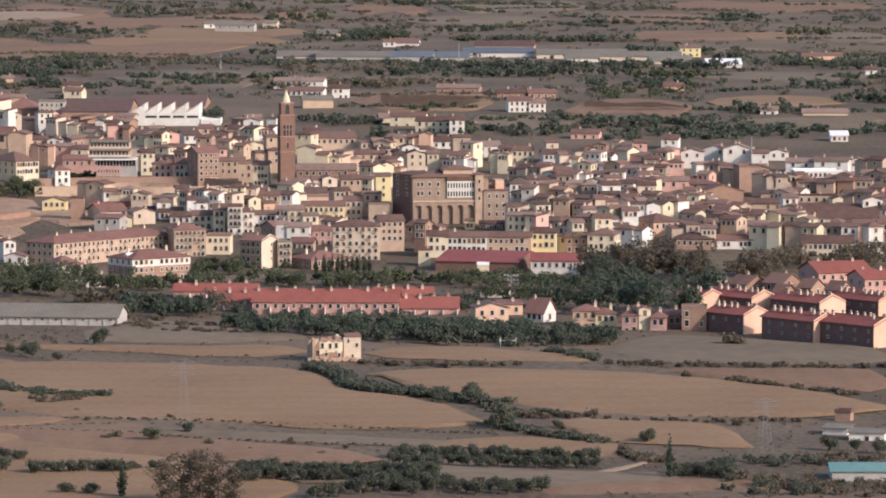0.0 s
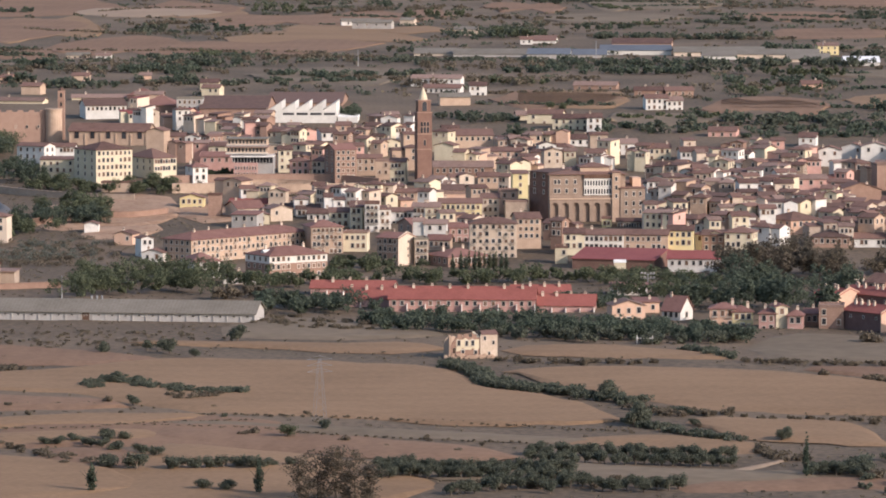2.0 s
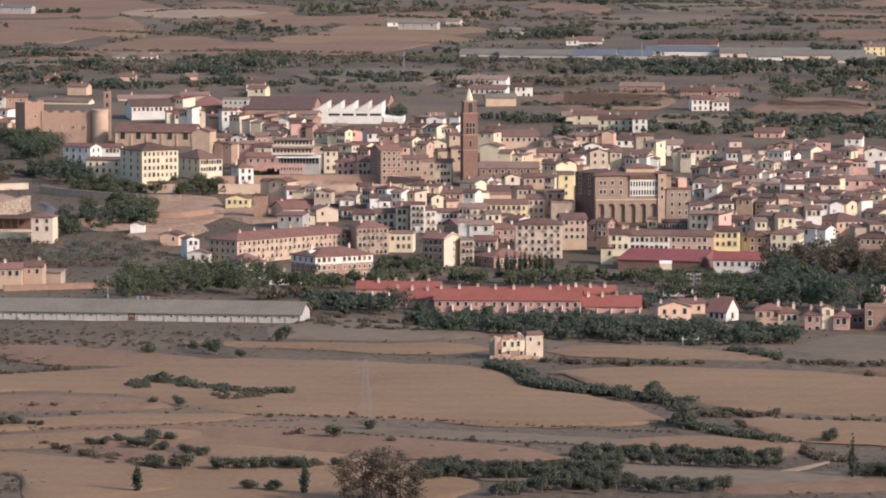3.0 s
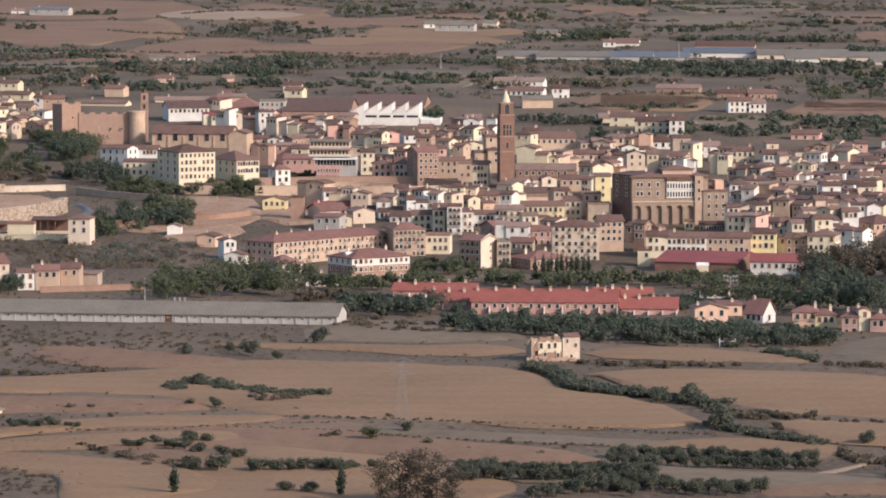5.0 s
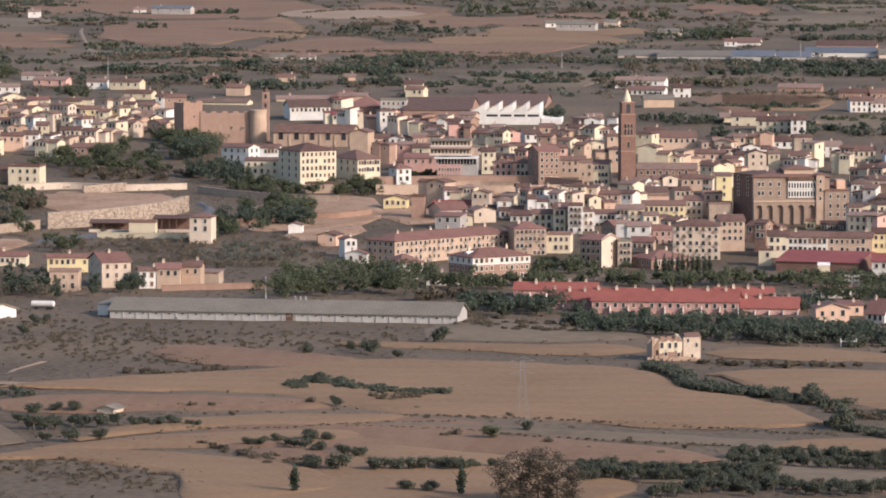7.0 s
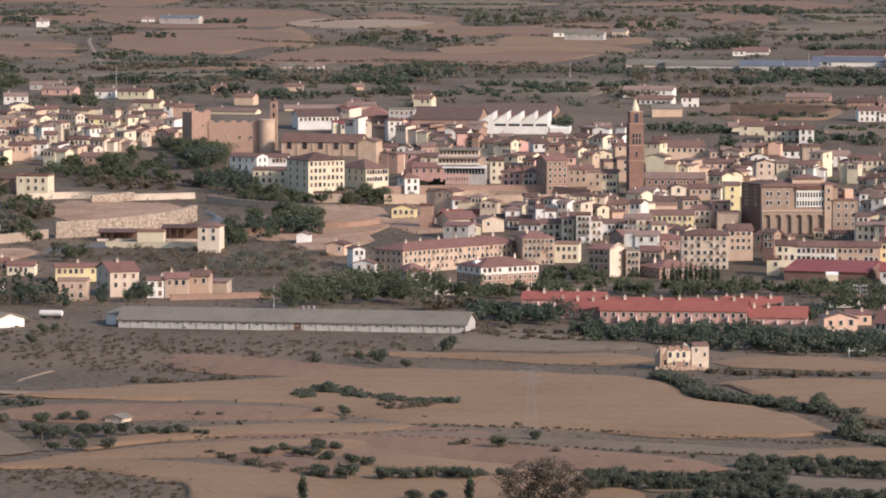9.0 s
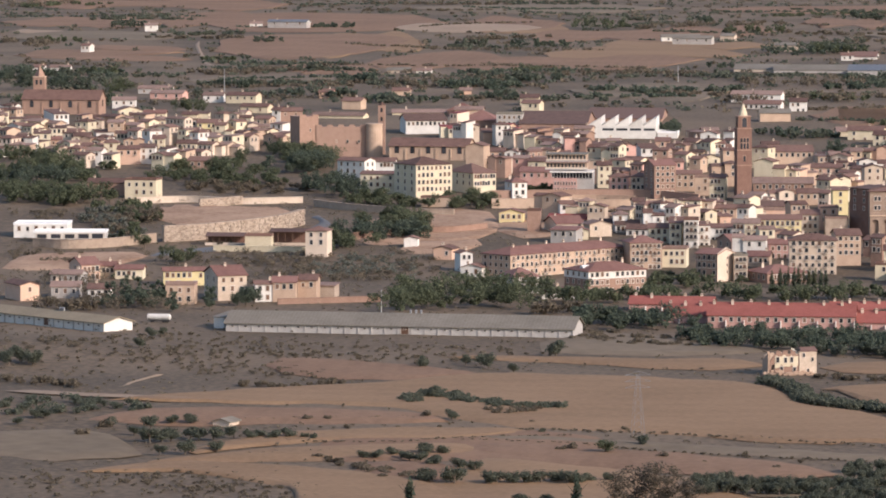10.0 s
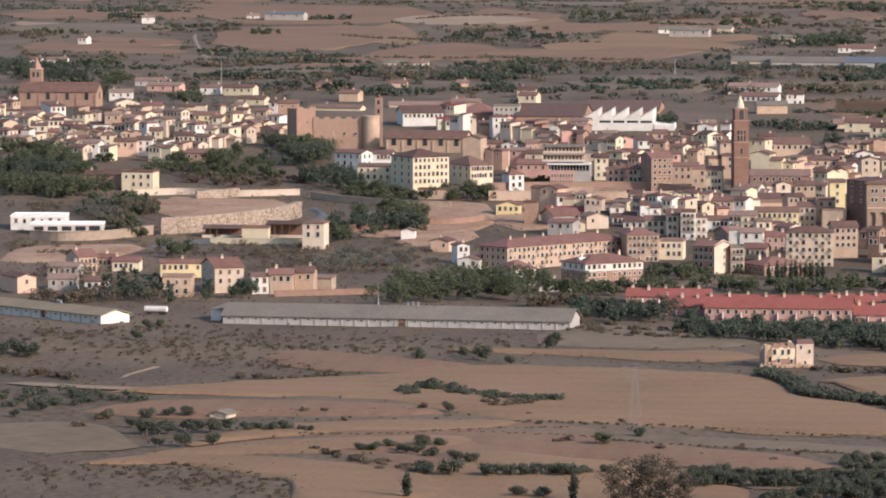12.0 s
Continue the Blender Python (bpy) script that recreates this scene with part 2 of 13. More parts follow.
def clump_arrays(rng, count, lobes, size):
    """Small folded leaf clumps, two triangles each."""
    p, d = leaf_points(rng, count, lobes)
    d = d + rng.normal(scale=0.55, size=(count, 3))
    d /= np.linalg.norm(d, axis=1)[:, None] + 1e-6
    a = np.cross(d, rng.normal(size=(count, 3)))
    a /= np.linalg.norm(a, axis=1)[:, None] + 1e-6
    b = np.cross(d, a)
    s = size * rng.uniform(0.6, 1.4, count)[:, None]
    v = np.stack([p + a * s, p + d * s * 0.4 + b * s * 0.8, p - a * s, p + d * s * 0.4 - b * s * 0.8], 1).reshape(-1, 3)
    i = np.arange(count)[:, None] * 4
    f = np.concatenate([i + np.array((0, 1, 2)), i + np.array((0, 2, 3))], 1).reshape(-1, 3)
    return v, f


def lobes_for(rng, style):
    if style == "cypress":
        return [(rng.uniform(-.1, .1), rng.uniform(-.1, .1), z, 0.75 * (1 - abs(z - 3) / 6.5)) for z in np.arange(0.8, 8.6, 0.6)]
    if style == "poplar":
        return [(rng.uniform(-.5, .5), rng.uniform(-.5, .5), z, rng.uniform(0.9, 1.5) * (1.1 - abs(z - 5) / 9)) for z in np.arange(2, 11.5, 0.7)]
    if style == "feather":
        return [(rng.uniform(-1.3, 1.3) * (1.2 - z / 11), rng.uniform(-1.3, 1.3), z, rng.uniform(0.4, 1.0)) for z in np.arange(0.5, 9.2, 0.28)]
    if style == "shrub":
        return [(rng.uniform(-.9, .9), rng.uniform(-.9, .9), rng.uniform(.3, .9), rng.uniform(.4, .8)) for _ in range(6)]
    if style == "tall":
        return [(rng.uniform(-1.6, 1.6), rng.uniform(-1.6, 1.6), rng.uniform(2.6, 6.6), rng.uniform(.8, 1.6)) for _ in range(13)]
    return [(rng.uniform(-1.5, 1.5), rng.uniform(-1.5, 1.5), rng.uniform(1.5, 3.1), rng.uniform(.8, 1.4)) for _ in range(9)]


def trunk_mesh(rng, top, radius):
    v, f = [], []

    def limb(a, b, ra, rb):
        a, b = Vector(a), Vector(b)
        n = len(v)
        side = (b - a).cross(Vector((0.3, 1, 0.2))).normalized()
        up = side.cross(b - a).normalized()
        for c, r in ((a, ra), (a.lerp(b, 0.5) + side * ra * 0.4, (ra + rb) / 2), (b, rb)):
            for i in range(6):
                t = i * math.pi / 3
                v.append(tuple(c + side * r * math.cos(t) + up * r * math.sin(t)))
        for k in range(2):
            for i in range(6):
                j = (i + 1) % 6
                f.append((n + k * 6 + i, n + k * 6 + j, n + k * 6 + 6 + j, n + k * 6 + 6 + i))

    limb((0, 0, -0.4), (0.1, 0, top * 0.5), radius, radius * 0.7)
    for i in range(4):
        t = i * 1.6 + rng.uniform(0, 1)
        limb((0.1, 0, top * 0.45), (math.cos(t) * top * 0.3, math.sin(t) * top * 0.3, top * 0.92), radius * 0.55, radius * 0.15)
    return joined("trunk", v, f, [BARK], smooth=True)


TREES = {}
TREE_WORDS = {
    "olive": ("olive_tree", "grey-green rounded olive tree in the dry field"),
    "pine": ("pine_tree", "dark green bushy pine tree"),
    "green": ("garden_tree", "leafy green tree among the houses"),
    "autumn": ("autumn_tree", "tall thinly leaved brown autumn poplar"),
    "scrub": ("bush", "dry grey-brown bush at a field edge"),
    "cypress": ("cypress", "slender dark green cypress"),
    "poplar": ("poplar", "narrow upright dull green poplar"),
}


def tree_kind(kind, variant):
    """Crown and trunk meshes of one kind, about 4 m across at scale 1."""
    key = (kind, variant)
    if key not in TREES:
        rng = np.random.default_rng(sum(map(ord, kind)) * 10 + variant)
        style = {"olive": "round", "pine": "round", "green": "tall", "autumn": "feather", "scrub": "shrub", "cypress": "cypress", "poplar": "poplar"}[kind]
        count = {"round": 1200, "tall": 1200, "poplar": 900, "feather": 1900, "shrub": 300, "cypress": 420}[style]
        v, f = clump_arrays(rng, count, lobes_for(rng, style), 0.13 if kind == "autumn" else 0.24 if style in ("shrub", "cypress") else 0.23)
        leaf = LEAF["green" if kind == "poplar" else kind]
        top = {"round": 3.0, "tall": 6.0, "feather": 8.5, "poplar": 10.5, "shrub": 1.0, "cypress": 6.0}[style]
        TREES[key] = joined("crown", v.tolist(), f.tolist(), [leaf], smooth=True), trunk_mesh(rng, top, {"shrub": 0.09, "cypress": 0.14, "feather": 0.12}.get(style, 0.24))
    return TREES[key]


def tree(kind, x, y, size=1.0, tall=1.0, label="", group=""):
    variant = int(abs(x * 7 + y * 3)) % 3
    crown, trunk = tree_kind(kind, variant)
    name, words = TREE_WORDS[kind]
    ob = tagged(new(name), label or words, "bush" if kind == "scrub" else "tree", group)
    ob.matrix_basis = pose(x, y, ground_z(x, y) - 0.1, 0, 0, (x * 37 + y * 11) % 360) @ Matrix.Diagonal((size, size, size * tall, 1))
    part("crown", crown, ob)
    part("trunk", trunk, ob)
    return ob


def thicket(name, label, category, kind, spots, seed, count=90, clump=0.4):
    """A wood, hedge or scrub strip as one mass of uneven crowns; spots are (x, y, radius, height)."""
    rng = np.random.default_rng(seed)
    V, F, n = [], [], 0
    for x, y, r, h in spots:
        z = ground_z(x, y)
        lobes = []
        for _ in range(13):
            t, q = rng.uniform(0, 6.28), r * math.sqrt(rng.uniform(0, 0.9))
            s = min(r, h) * rng.uniform(0.2, 0.45)
            lobes.append((x + q * math.cos(t), y + q * math.sin(t), z + rng.uniform(0.25, 0.95) * max(0.2, h - s), s))
        v, f = clump_arrays(rng, count, lobes, clump * rng.uniform(0.85, 1.15))
        V.append(v)
        F.append(f + n)
        n += len(v)
    me = joined(name, np.concatenate(V).tolist(), np.concatenate(F).tolist(), [LEAF[kind]], smooth=True)
    return tagged(new(name, me), label, category, kind="stuff")


def strip(pts, half, step, rng, r, h):
    """Spots for a thicket scattered along a line."""
    p = [Vector(q) for q in pts]
    length = sum((b - a).length for a, b in zip(p, p[1:]))
    out = []
    for c in along(pts, max(2, int(length / step))):
        k = rng.uniform(0.6, 1.25)
        out.append((c.x + rng.uniform(-half, half), c.y + rng.uniform(-half, half) * 2, r * k, h * k))
    return out


# ---- buildings ----
def box_faces(n):
    return [(n, n + 1, n + 5, n + 4), (n + 1, n + 2, n + 6, n + 5), (n + 2, n + 3, n + 7, n + 6), (n + 3, n, n + 4, n + 7), (n + 4, n + 5, n + 6, n + 7), (n + 3, n + 2, n + 1, n)]


class Shape:
    """Collects boxes and faces for one mesh."""

    def __init__(self):
        self.v, self.f, self.s = [], [], []

    def box(self, x0, x1, y0, y1, z0, z1, slot=0):
        n = len(self.v)
        self.v += [(x0, y0, z0), (x1, y0, z0), (x1, y1, z0), (x0, y1, z0), (x0, y0, z1), (x1, y0, z1), (x1, y1, z1), (x0, y1, z1)]
        self.f += box_faces(n)
        self.s += [slot] * 6
        return self

    def poly(self, pts, faces, slot=0):
        n = len(self.v)
        self.v += pts
        self.f += [tuple(n + i for i in q) for q in faces]
        self.s += [slot] * len(faces)
        return self

    def ring(self, x, y, z0, z1, r0, r1, k=12, slot=0):
        n = len(self.v)
        for z, r in ((z0, r0), (z1, r1)):
            self.v += [(x + r * math.cos(6.2832 * i / k), y + r * math.sin(6.2832 * i / k), z) for i in range(k)]
        self.f += [(n + i, n + (i + 1) % k, n + k + (i + 1) % k, n + k + i) for i in range(k)] + [tuple(range(n + k, n + 2 * k))]
        self.s += [slot] * (k + 1)
        return self

    def mesh(self, name, *mats):
        return joined(name, self.v, self.f, mats, self.s)


def window_mesh(pane):
    """A unit window: a recessed pane, a surround and a sill, 1 wide, 1 high, facing -Y."""
    s = Shape()
    s.box(-0.5, 0.5, -0.02, 0.02, 0, 1, 0)
    for x0, x1, z0, z1 in ((-0.58, -0.44, -0.05, 1.08), (0.44, 0.58, -0.05, 1.08), (-0.44, 0.44, 0.94, 1.08)):
        s.box(x0, x1, -0.10, 0.02, z0, z1, 1)
    s.box(-0.66, 0.66, -0.2, 0.02, -0.12, -0.02, 1)
    return s.mesh("window", pane, FRAME)


WINDOWS = [window_mesh(PANE), window_mesh(PANE), window_mesh(SHUTTER)]
DOOR = Shape().box(-0.5, 0.5, -0.04, 0.02, 0, 1, 0).box(-0.6, -0.5, -0.12, 0.02, 0, 1.06, 1).box(0.5, 0.6, -0.12, 0.02, 0, 1.06, 1).box(-0.5, 0.5, -0.12, 0.02, 1, 1.06, 1).mesh("door", SHUTTER, FRAME)
CHIMNEY = Shape().box(-0.4, 0.4, -0.3, 0.3, -0.6, 1.1, 0).box(-0.5, 0.5, -0.4, 0.4, 1.1, 1.25, 1).box(-0.3, 0.3, -0.2, 0.2, 1.25, 1.5, 0).mesh("chimney", WALLS["beige"], ROOFS["tile"])
_xs = [-0.5 + _i * 0.115 + _j for _i in range(9) for _j in (0, 0.03)] + [0.5]
_n = len(_xs)
_b = Shape().poly([(x, -0.74, z) for z in (-0.14, 0, 0.92, 1.0) for x in _xs] + [(-0.5, 0, -0.14), (0.5, 0, -0.14), (-0.5, 0, 0), (0.5, 0, 0)], [])
_b.f += [tuple(range(_n, 2 * _n)) + (4 * _n + 3, 4 * _n + 2), tuple(range(_n - 1, -1, -1)) + (4 * _n, 4 * _n + 1)] + [(k, k + 1, _n + k + 1, _n + k) for k in range(_n - 1)]
_b.s += [0] * len(_b.f)
_rail = [(2 * _n + k, 2 * _n + k + 1, 3 * _n + k + 1, 3 * _n + k) for k in range(_n - 1)] + [(_n + k, _n + k + 1, 2 * _n + k + 1, 2 * _n + k) for k in range(0, _n - 1, 2)]
_b.f += _rail
_b.s += [1] * len(_rail)
BALCONY = _b.mesh("balcony", FRAME, IRON)


def roof_mesh(w, d, rise, kind, cover, over=0.5):
    """A tiled roof with eaves over a w by d plan: gable (ridge along x), front (ridge along y), hip, shed or flat."""
    x, y, t = w / 2 + over, d / 2 + over, 0.22
    drop = -rise * over / (d / 2) if kind in ("gable", "hip") else (-rise * over / (w / 2) if kind == "front" else 0)
    s = Shape()
    if kind == "flat":
        s.box(-w / 2 - 0.15, w / 2 + 0.15, -d / 2 - 0.15, d / 2 + 0.15, 0, 0.25)
        for a in (-1, 1):
            s.box(-w / 2 - 0.15, w / 2 + 0.15, a * d / 2 - 0.15, a * d / 2 + 0.15, 0.25, 0.8)
            s.box(a * w / 2 - 0.15, a * w / 2 + 0.15, -d / 2 + 0.15, d / 2 - 0.15, 0.25, 0.8)
        return s.mesh("roof", cover)
    if kind == "shed":
        s.poly([(-x, -y, 0), (x, -y, 0), (x, y, rise), (-x, y, rise), (-x, -y, t), (x, -y, t), (x, y, rise + t), (-x, y, rise + t)], box_faces(0))
        return s.mesh("roof", cover)
    if kind == "front":
        base = [(-x, -y, drop), (0, -y, rise), (x, -y, drop), (-x, y, drop), (0, y, rise), (x, y, drop)]
    else:
        k = min(x - 0.3, y) if kind == "hip" else 0
        base = [(-x, -y, drop), (-x + k, 0, rise), (-x, y, drop), (x, -y, drop), (x - k, 0, rise), (x, y, drop)]
    pts = base + [(a, b, c + t) for a, b, c in base]
    if kind == "front":
        faces = [(6, 7, 10, 9), (7, 8, 11, 10), (0, 3, 4, 1), (1, 4, 5, 2), (0, 1, 7, 6), (1, 2, 8, 7), (3, 9, 10, 4), (4, 10, 11, 5), (0, 6, 9, 3), (2, 5, 11, 8)]
    else:
        faces = [(6, 9, 10, 7), (7, 10, 11, 8), (0, 1, 4, 3), (1, 2, 5, 4), (0, 3, 9, 6), (2, 8, 11, 5)]
        faces += [(6, 7, 8), (9, 11, 10), (0, 6, 8, 2), (3, 5, 11, 9)] if kind == "hip" else [(0, 6, 7, 1), (1, 7, 8, 2), (3, 4, 10, 9), (4, 5, 11, 10)]
    return s.poly(pts, faces).mesh("roof", cover)


def wall_mesh(w, d, h, rise, kind, stuff, foot=4.0):
    """The walls as one closed body with its gables, reaching a little into the ground."""
    x, y = w / 2, d / 2
    s = Shape()
    if kind == "gable":
        p = [(-x, -y, -foot), (x, -y, -foot), (x, y, -foot), (-x, y, -foot), (-x, -y, h), (x, -y, h), (x, y, h), (-x, y, h), (-x, 0, h + rise), (x, 0, h + rise)]
        s.poly(p, [(0, 1, 5, 4), (2, 3, 7, 6), (1, 2, 6, 9, 5), (3, 0, 4, 8, 7), (4, 5, 9, 8), (6, 7, 8, 9)])
    elif kind == "front":
        p = [(-x, -y, -foot), (x, -y, -foot), (x, y, -foot), (-x, y, -foot), (-x, -y, h), (x, -y, h), (x, y, h), (-x, y, h), (0, -y, h + rise), (0, y, h + rise)]
        s.poly(p, [(0, 1, 5, 8, 4), (2, 3, 7, 9, 6), (1, 2, 6, 5), (3, 0, 4, 7), (4, 8, 9, 7), (8, 5, 6, 9)])
    elif kind == "shed":
        p = [(-x, -y, -foot), (x, -y, -foot), (x, y, -foot), (-x, y, -foot), (-x, -y, h), (x, -y, h), (x, y, h + rise), (-x, y, h + rise)]
        s.poly(p, box_faces(0))
    else:
        s.box(-x, x, -y, y, -foot, h)
    return s.mesh("wall", stuff)


ROOF_WORDS = {"sand": "tan sheet", "tile": "brown clay-tile", "pale": "bleached clay-tile", "dark": "dark clay-tile", "red": "bright red tile", "rust": "red-brown tile", "maroon": "maroon sheet", "grey": "grey sheet", "white": "white", "blue": "blue-grey sheet", "green": "blue-green sheet"}
WALL_WORDS = {"white": "whitewashed", "cream": "cream-rendered", "beige": "beige-rendered", "tan": "tan-rendered", "brick": "brown brick", "pink": "pink-rendered", "yellow": "yellow-rendered", "orange": "salmon-rendered", "stone": "weathered stone", "grey": "grey concrete", "redwall": "reddish brick", "rosy": "rosy brick", "wing_shade": "shade-darkened", "brick_and_shade": "dark brick"}


def facade(ob, w, d, h, rows, cols, side_cols, storey, balconies, seed, face=0, ww=1.0, wh=1.4):
    """Windows on the front, and on the right end (side_cols > 0) or the left one (< 0), as parts of ob."""
    rng = random.Random(seed)
    for r in range(rows):
        z = h - (r + 1) * storey + 0.75
        for c in range(cols):
            if rng.random() < 0.08:
                continue
            x = (c + 0.5) / cols * (w - 0.8) - (w - 0.8) / 2
            k = rng.uniform(0.85, 1.15)
            part("window", WINDOWS[rng.randrange(3)], ob, pose(x, -d / 2 - 0.03, z) @ Matrix.Diagonal((ww * k, 1, wh * k, 1)))
            if balconies and (c + r) % balconies == 0:
                part("balcony", BALCONY, ob, pose(x, -d / 2, z - 0.35) @ Matrix.Diagonal((1.9, 1, 1.0, 1)))
        for c in range(abs(side_cols)):
            y = (c + 0.5) / abs(side_cols) * (d - 1) - (d - 1) / 2
            k = 1 if side_cols > 0 else -1
            part("window", WINDOWS[rng.randrange(3)], ob, pose(k * (w / 2 + 0.03), y, z, 0, 0, 90 * k) @ Matrix.Diagonal((ww, 1, wh, 1)))


def merge(me, other, m):
    """Add another mesh, moved by m, to me."""
    bm = bmesh.new()
    bm.from_mesh(me)
    other.transform(m)
    bm.from_mesh(other)
    bm.to_mesh(me)
    bm.free()
    bpy.data.meshes.remove(other)


def house(x, y, turn, w, d, h, roof="gable", wall="beige", cover="tile", rows=2, cols=3, side=0, storey=2.9, rise=None, chimneys=1, balconies=0, name="house", label="", category="house", group="", over=0.5, ww=1.15, wh=1.6, z=None, wing=None):
    """A building whose front stands at x, y and faces -Y turned by turn degrees; h is the height of its eaves."""
    if rise is None:
        rise = {"gable": d, "hip": d, "front": w, "shed": d * 0.6, "flat": 0}[roof] * 0.5 * 0.31
    words = label or "%s house with a %s roof" % (WALL_WORDS[wall], ROOF_WORDS[cover])
    ob = tagged(new(name), words, category, group)
    zz = ground_z(x, y) if z is None else z
    ob.matrix_basis = pose(x, y, zz, 0, 0, turn) @ pose(0, d / 2, 0)
    body, top = wall_mesh(w, d, h, rise, roof, WALLS[wall]), roof_mesh(w, d, rise, roof, ROOFS[cover], over)
    if wing:
        side_, w2, d2, h2, roof2 = wing
        rise2 = {"gable": d2, "front": w2, "shed": d2 * 0.6}[roof2] * 0.18
        m2 = pose(side_ * (w + w2) / 2, random.Random(int(abs(x * 9 + y))).uniform(-0.3, 0.2) * d, 0)
        merge(body, wall_mesh(w2, d2, h2, rise2, roof2, WALLS[wall]), m2)
        merge(top, roof_mesh(w2, d2, rise2, roof2, ROOFS[cover], 0.3), pose(0, 0, h2 - h) @ m2)
    part("wall", body, ob)
    lid = part("roof", top, ob, pose(0, 0, h + 0.02))
    seed = int(abs(x) * 13 + abs(y) * 7)
    facade(ob, w, d, h, rows, cols, side, storey, balconies, seed, ww=ww, wh=wh)
    rng = random.Random(seed + 1)
    for i in range(chimneys):
        cx = ((i + 0.5) / chimneys - 0.5) * w * 0.9 if chimneys > 2 else rng.uniform(-0.4, 0.4) * w
        cy = rng.uniform(-0.1, 0.15) * d
        cz = h + rise * (1 - abs(cy) / (d / 2)) if roof in ("gable", "hip") else h + rise * (1 - abs(cx) / (w / 2)) if roof == "front" else h + rise * 0.5
        part("chimney", CHIMNEY, lid, pose(cx, cy, cz - h - 0.02))
    return ob



# ---- woods and hedges ----
WOODS = (
    "dense dark green wood between houses and fields", "leafless grey-brown trees behind the houses", "grey-green scrub covering a steep slope",
    "dry scrub covering a steep slope", "leafless brown trees among the houses", "dry scrub on the terrace banks", "dark garden trees before the houses")
TONES = {"pine": "dark green", "olive": "grey-green", "scrub": "dry brown", "green": "dull green"}
RND = random.Random(11)


def wood(kind, pts, half, step, r, h, seed, count=340, clump=0.36, words=0):
    thicket("wood", WOODS[words], "trees", kind, strip(pts, half, step, RND, r, h), seed, count, clump)


def hedge(kind, pts, half, step, r, h, seed, count=160, clump=0.27):
    thicket("hedge", TONES[kind] + " scrubby hedge along a field edge", "hedge", kind, strip(pts, half, step, RND, r, h), seed, count, clump)


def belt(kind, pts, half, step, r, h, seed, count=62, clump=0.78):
    # Far trees get their haze only from the lightened leaf colours.
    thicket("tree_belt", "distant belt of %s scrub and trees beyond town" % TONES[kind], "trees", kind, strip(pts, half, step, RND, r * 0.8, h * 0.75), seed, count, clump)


PALACE_STONE = mat("brown_palace_stone", (0.225, 0.158, 0.112), (0.335, 0.248, 0.185), 0.4, 2.5, bump=0.05)
RUBBLE = mat("rough_stone_blocks", (0.25, 0.19, 0.14), (0.40, 0.32, 0.245), 0.5, 3.0, island=0.6)


# ---- special buildings ----
def arcade_mesh(w, h, n, pier, thick, stuff, spring=0.62):
    """A wall of n round arches, w wide and h high, with real openings; its face lies at y = 0."""
    s = Shape()
    bay = w / n
    r = (bay - pier) / 2
    zs = min(h * spring, h - r - 0.3)
    for i in range(n):
        cx = -w / 2 + (i + 0.5) * bay
        for a, b in ((cx - bay / 2, cx - r), (cx + r, cx + bay / 2)):
            s.box(a, b, 0, thick, 0, h)
        k = 8
        arc = [(cx - r * math.cos(math.pi * j / k), zs + r * math.sin(math.pi * j / k)) for j in range(k + 1)]
        for (x0, z0), (x1, z1) in zip(arc, arc[1:]):
            s.poly([(x0, 0, z0), (x1, 0, z1), (x1, 0, h), (x0, 0, h), (x0, thick, z0), (x1, thick, z1)], [(0, 1, 2, 3), (0, 4, 5, 1)])
    return s.mesh("arcade", stuff)


def thing(name, label, category, x, y, turn=0.0, dz=0.0, group=""):
    ob = tagged(new(name), label, category, group)
    ob.matrix_basis = pose(x, y, ground_z(x, y) + dz, 0, 0, turn)
    return ob


def openings(ob, spots, y, w, h, face=0, pane=None):
    """Windows at (across, up) on the front of ob, or on the right end for face 90."""
    for i, (a, z) in enumerate(spots):
        m = pose(a, y, z) if face == 0 else pose(y, a, z, 0, 0, face)
        part("window", pane or WINDOWS[0], ob, m @ Matrix.Diagonal((w, 1, h, 1)))


def arched_pane(w, h):
    """A dark round-headed opening with a raised ring round it."""
    k = 10
    ring = [(-w / 2, 0)] + [(-w / 2 * math.cos(math.pi * j / k), h - w / 2 + w / 2 * math.sin(math.pi * j / k)) for j in range(k + 1)] + [(w / 2, 0)]
    s = Shape().poly([(a, -0.02, b) for a, b in ring], [tuple(range(len(ring)))])
    for (a, b), (c, d) in zip(ring, ring[1:]):
        n = Vector((a, b)) - Vector((0, h * 0.5))
        m = Vector((c, d)) - Vector((0, h * 0.5))
        e, g = n.normalized() * 0.3, m.normalized() * 0.3
        s.poly([(a, -0.12, b), (c, -0.12, d), (c + g.x, -0.12, d + g.y), (a + e.x, -0.12, b + e.y), (a, 0, b), (c, 0, d)], [(0, 1, 2, 3), (0, 4, 5, 1)], 1)
    return s.mesh("window", PANE, WALLS["brick"])


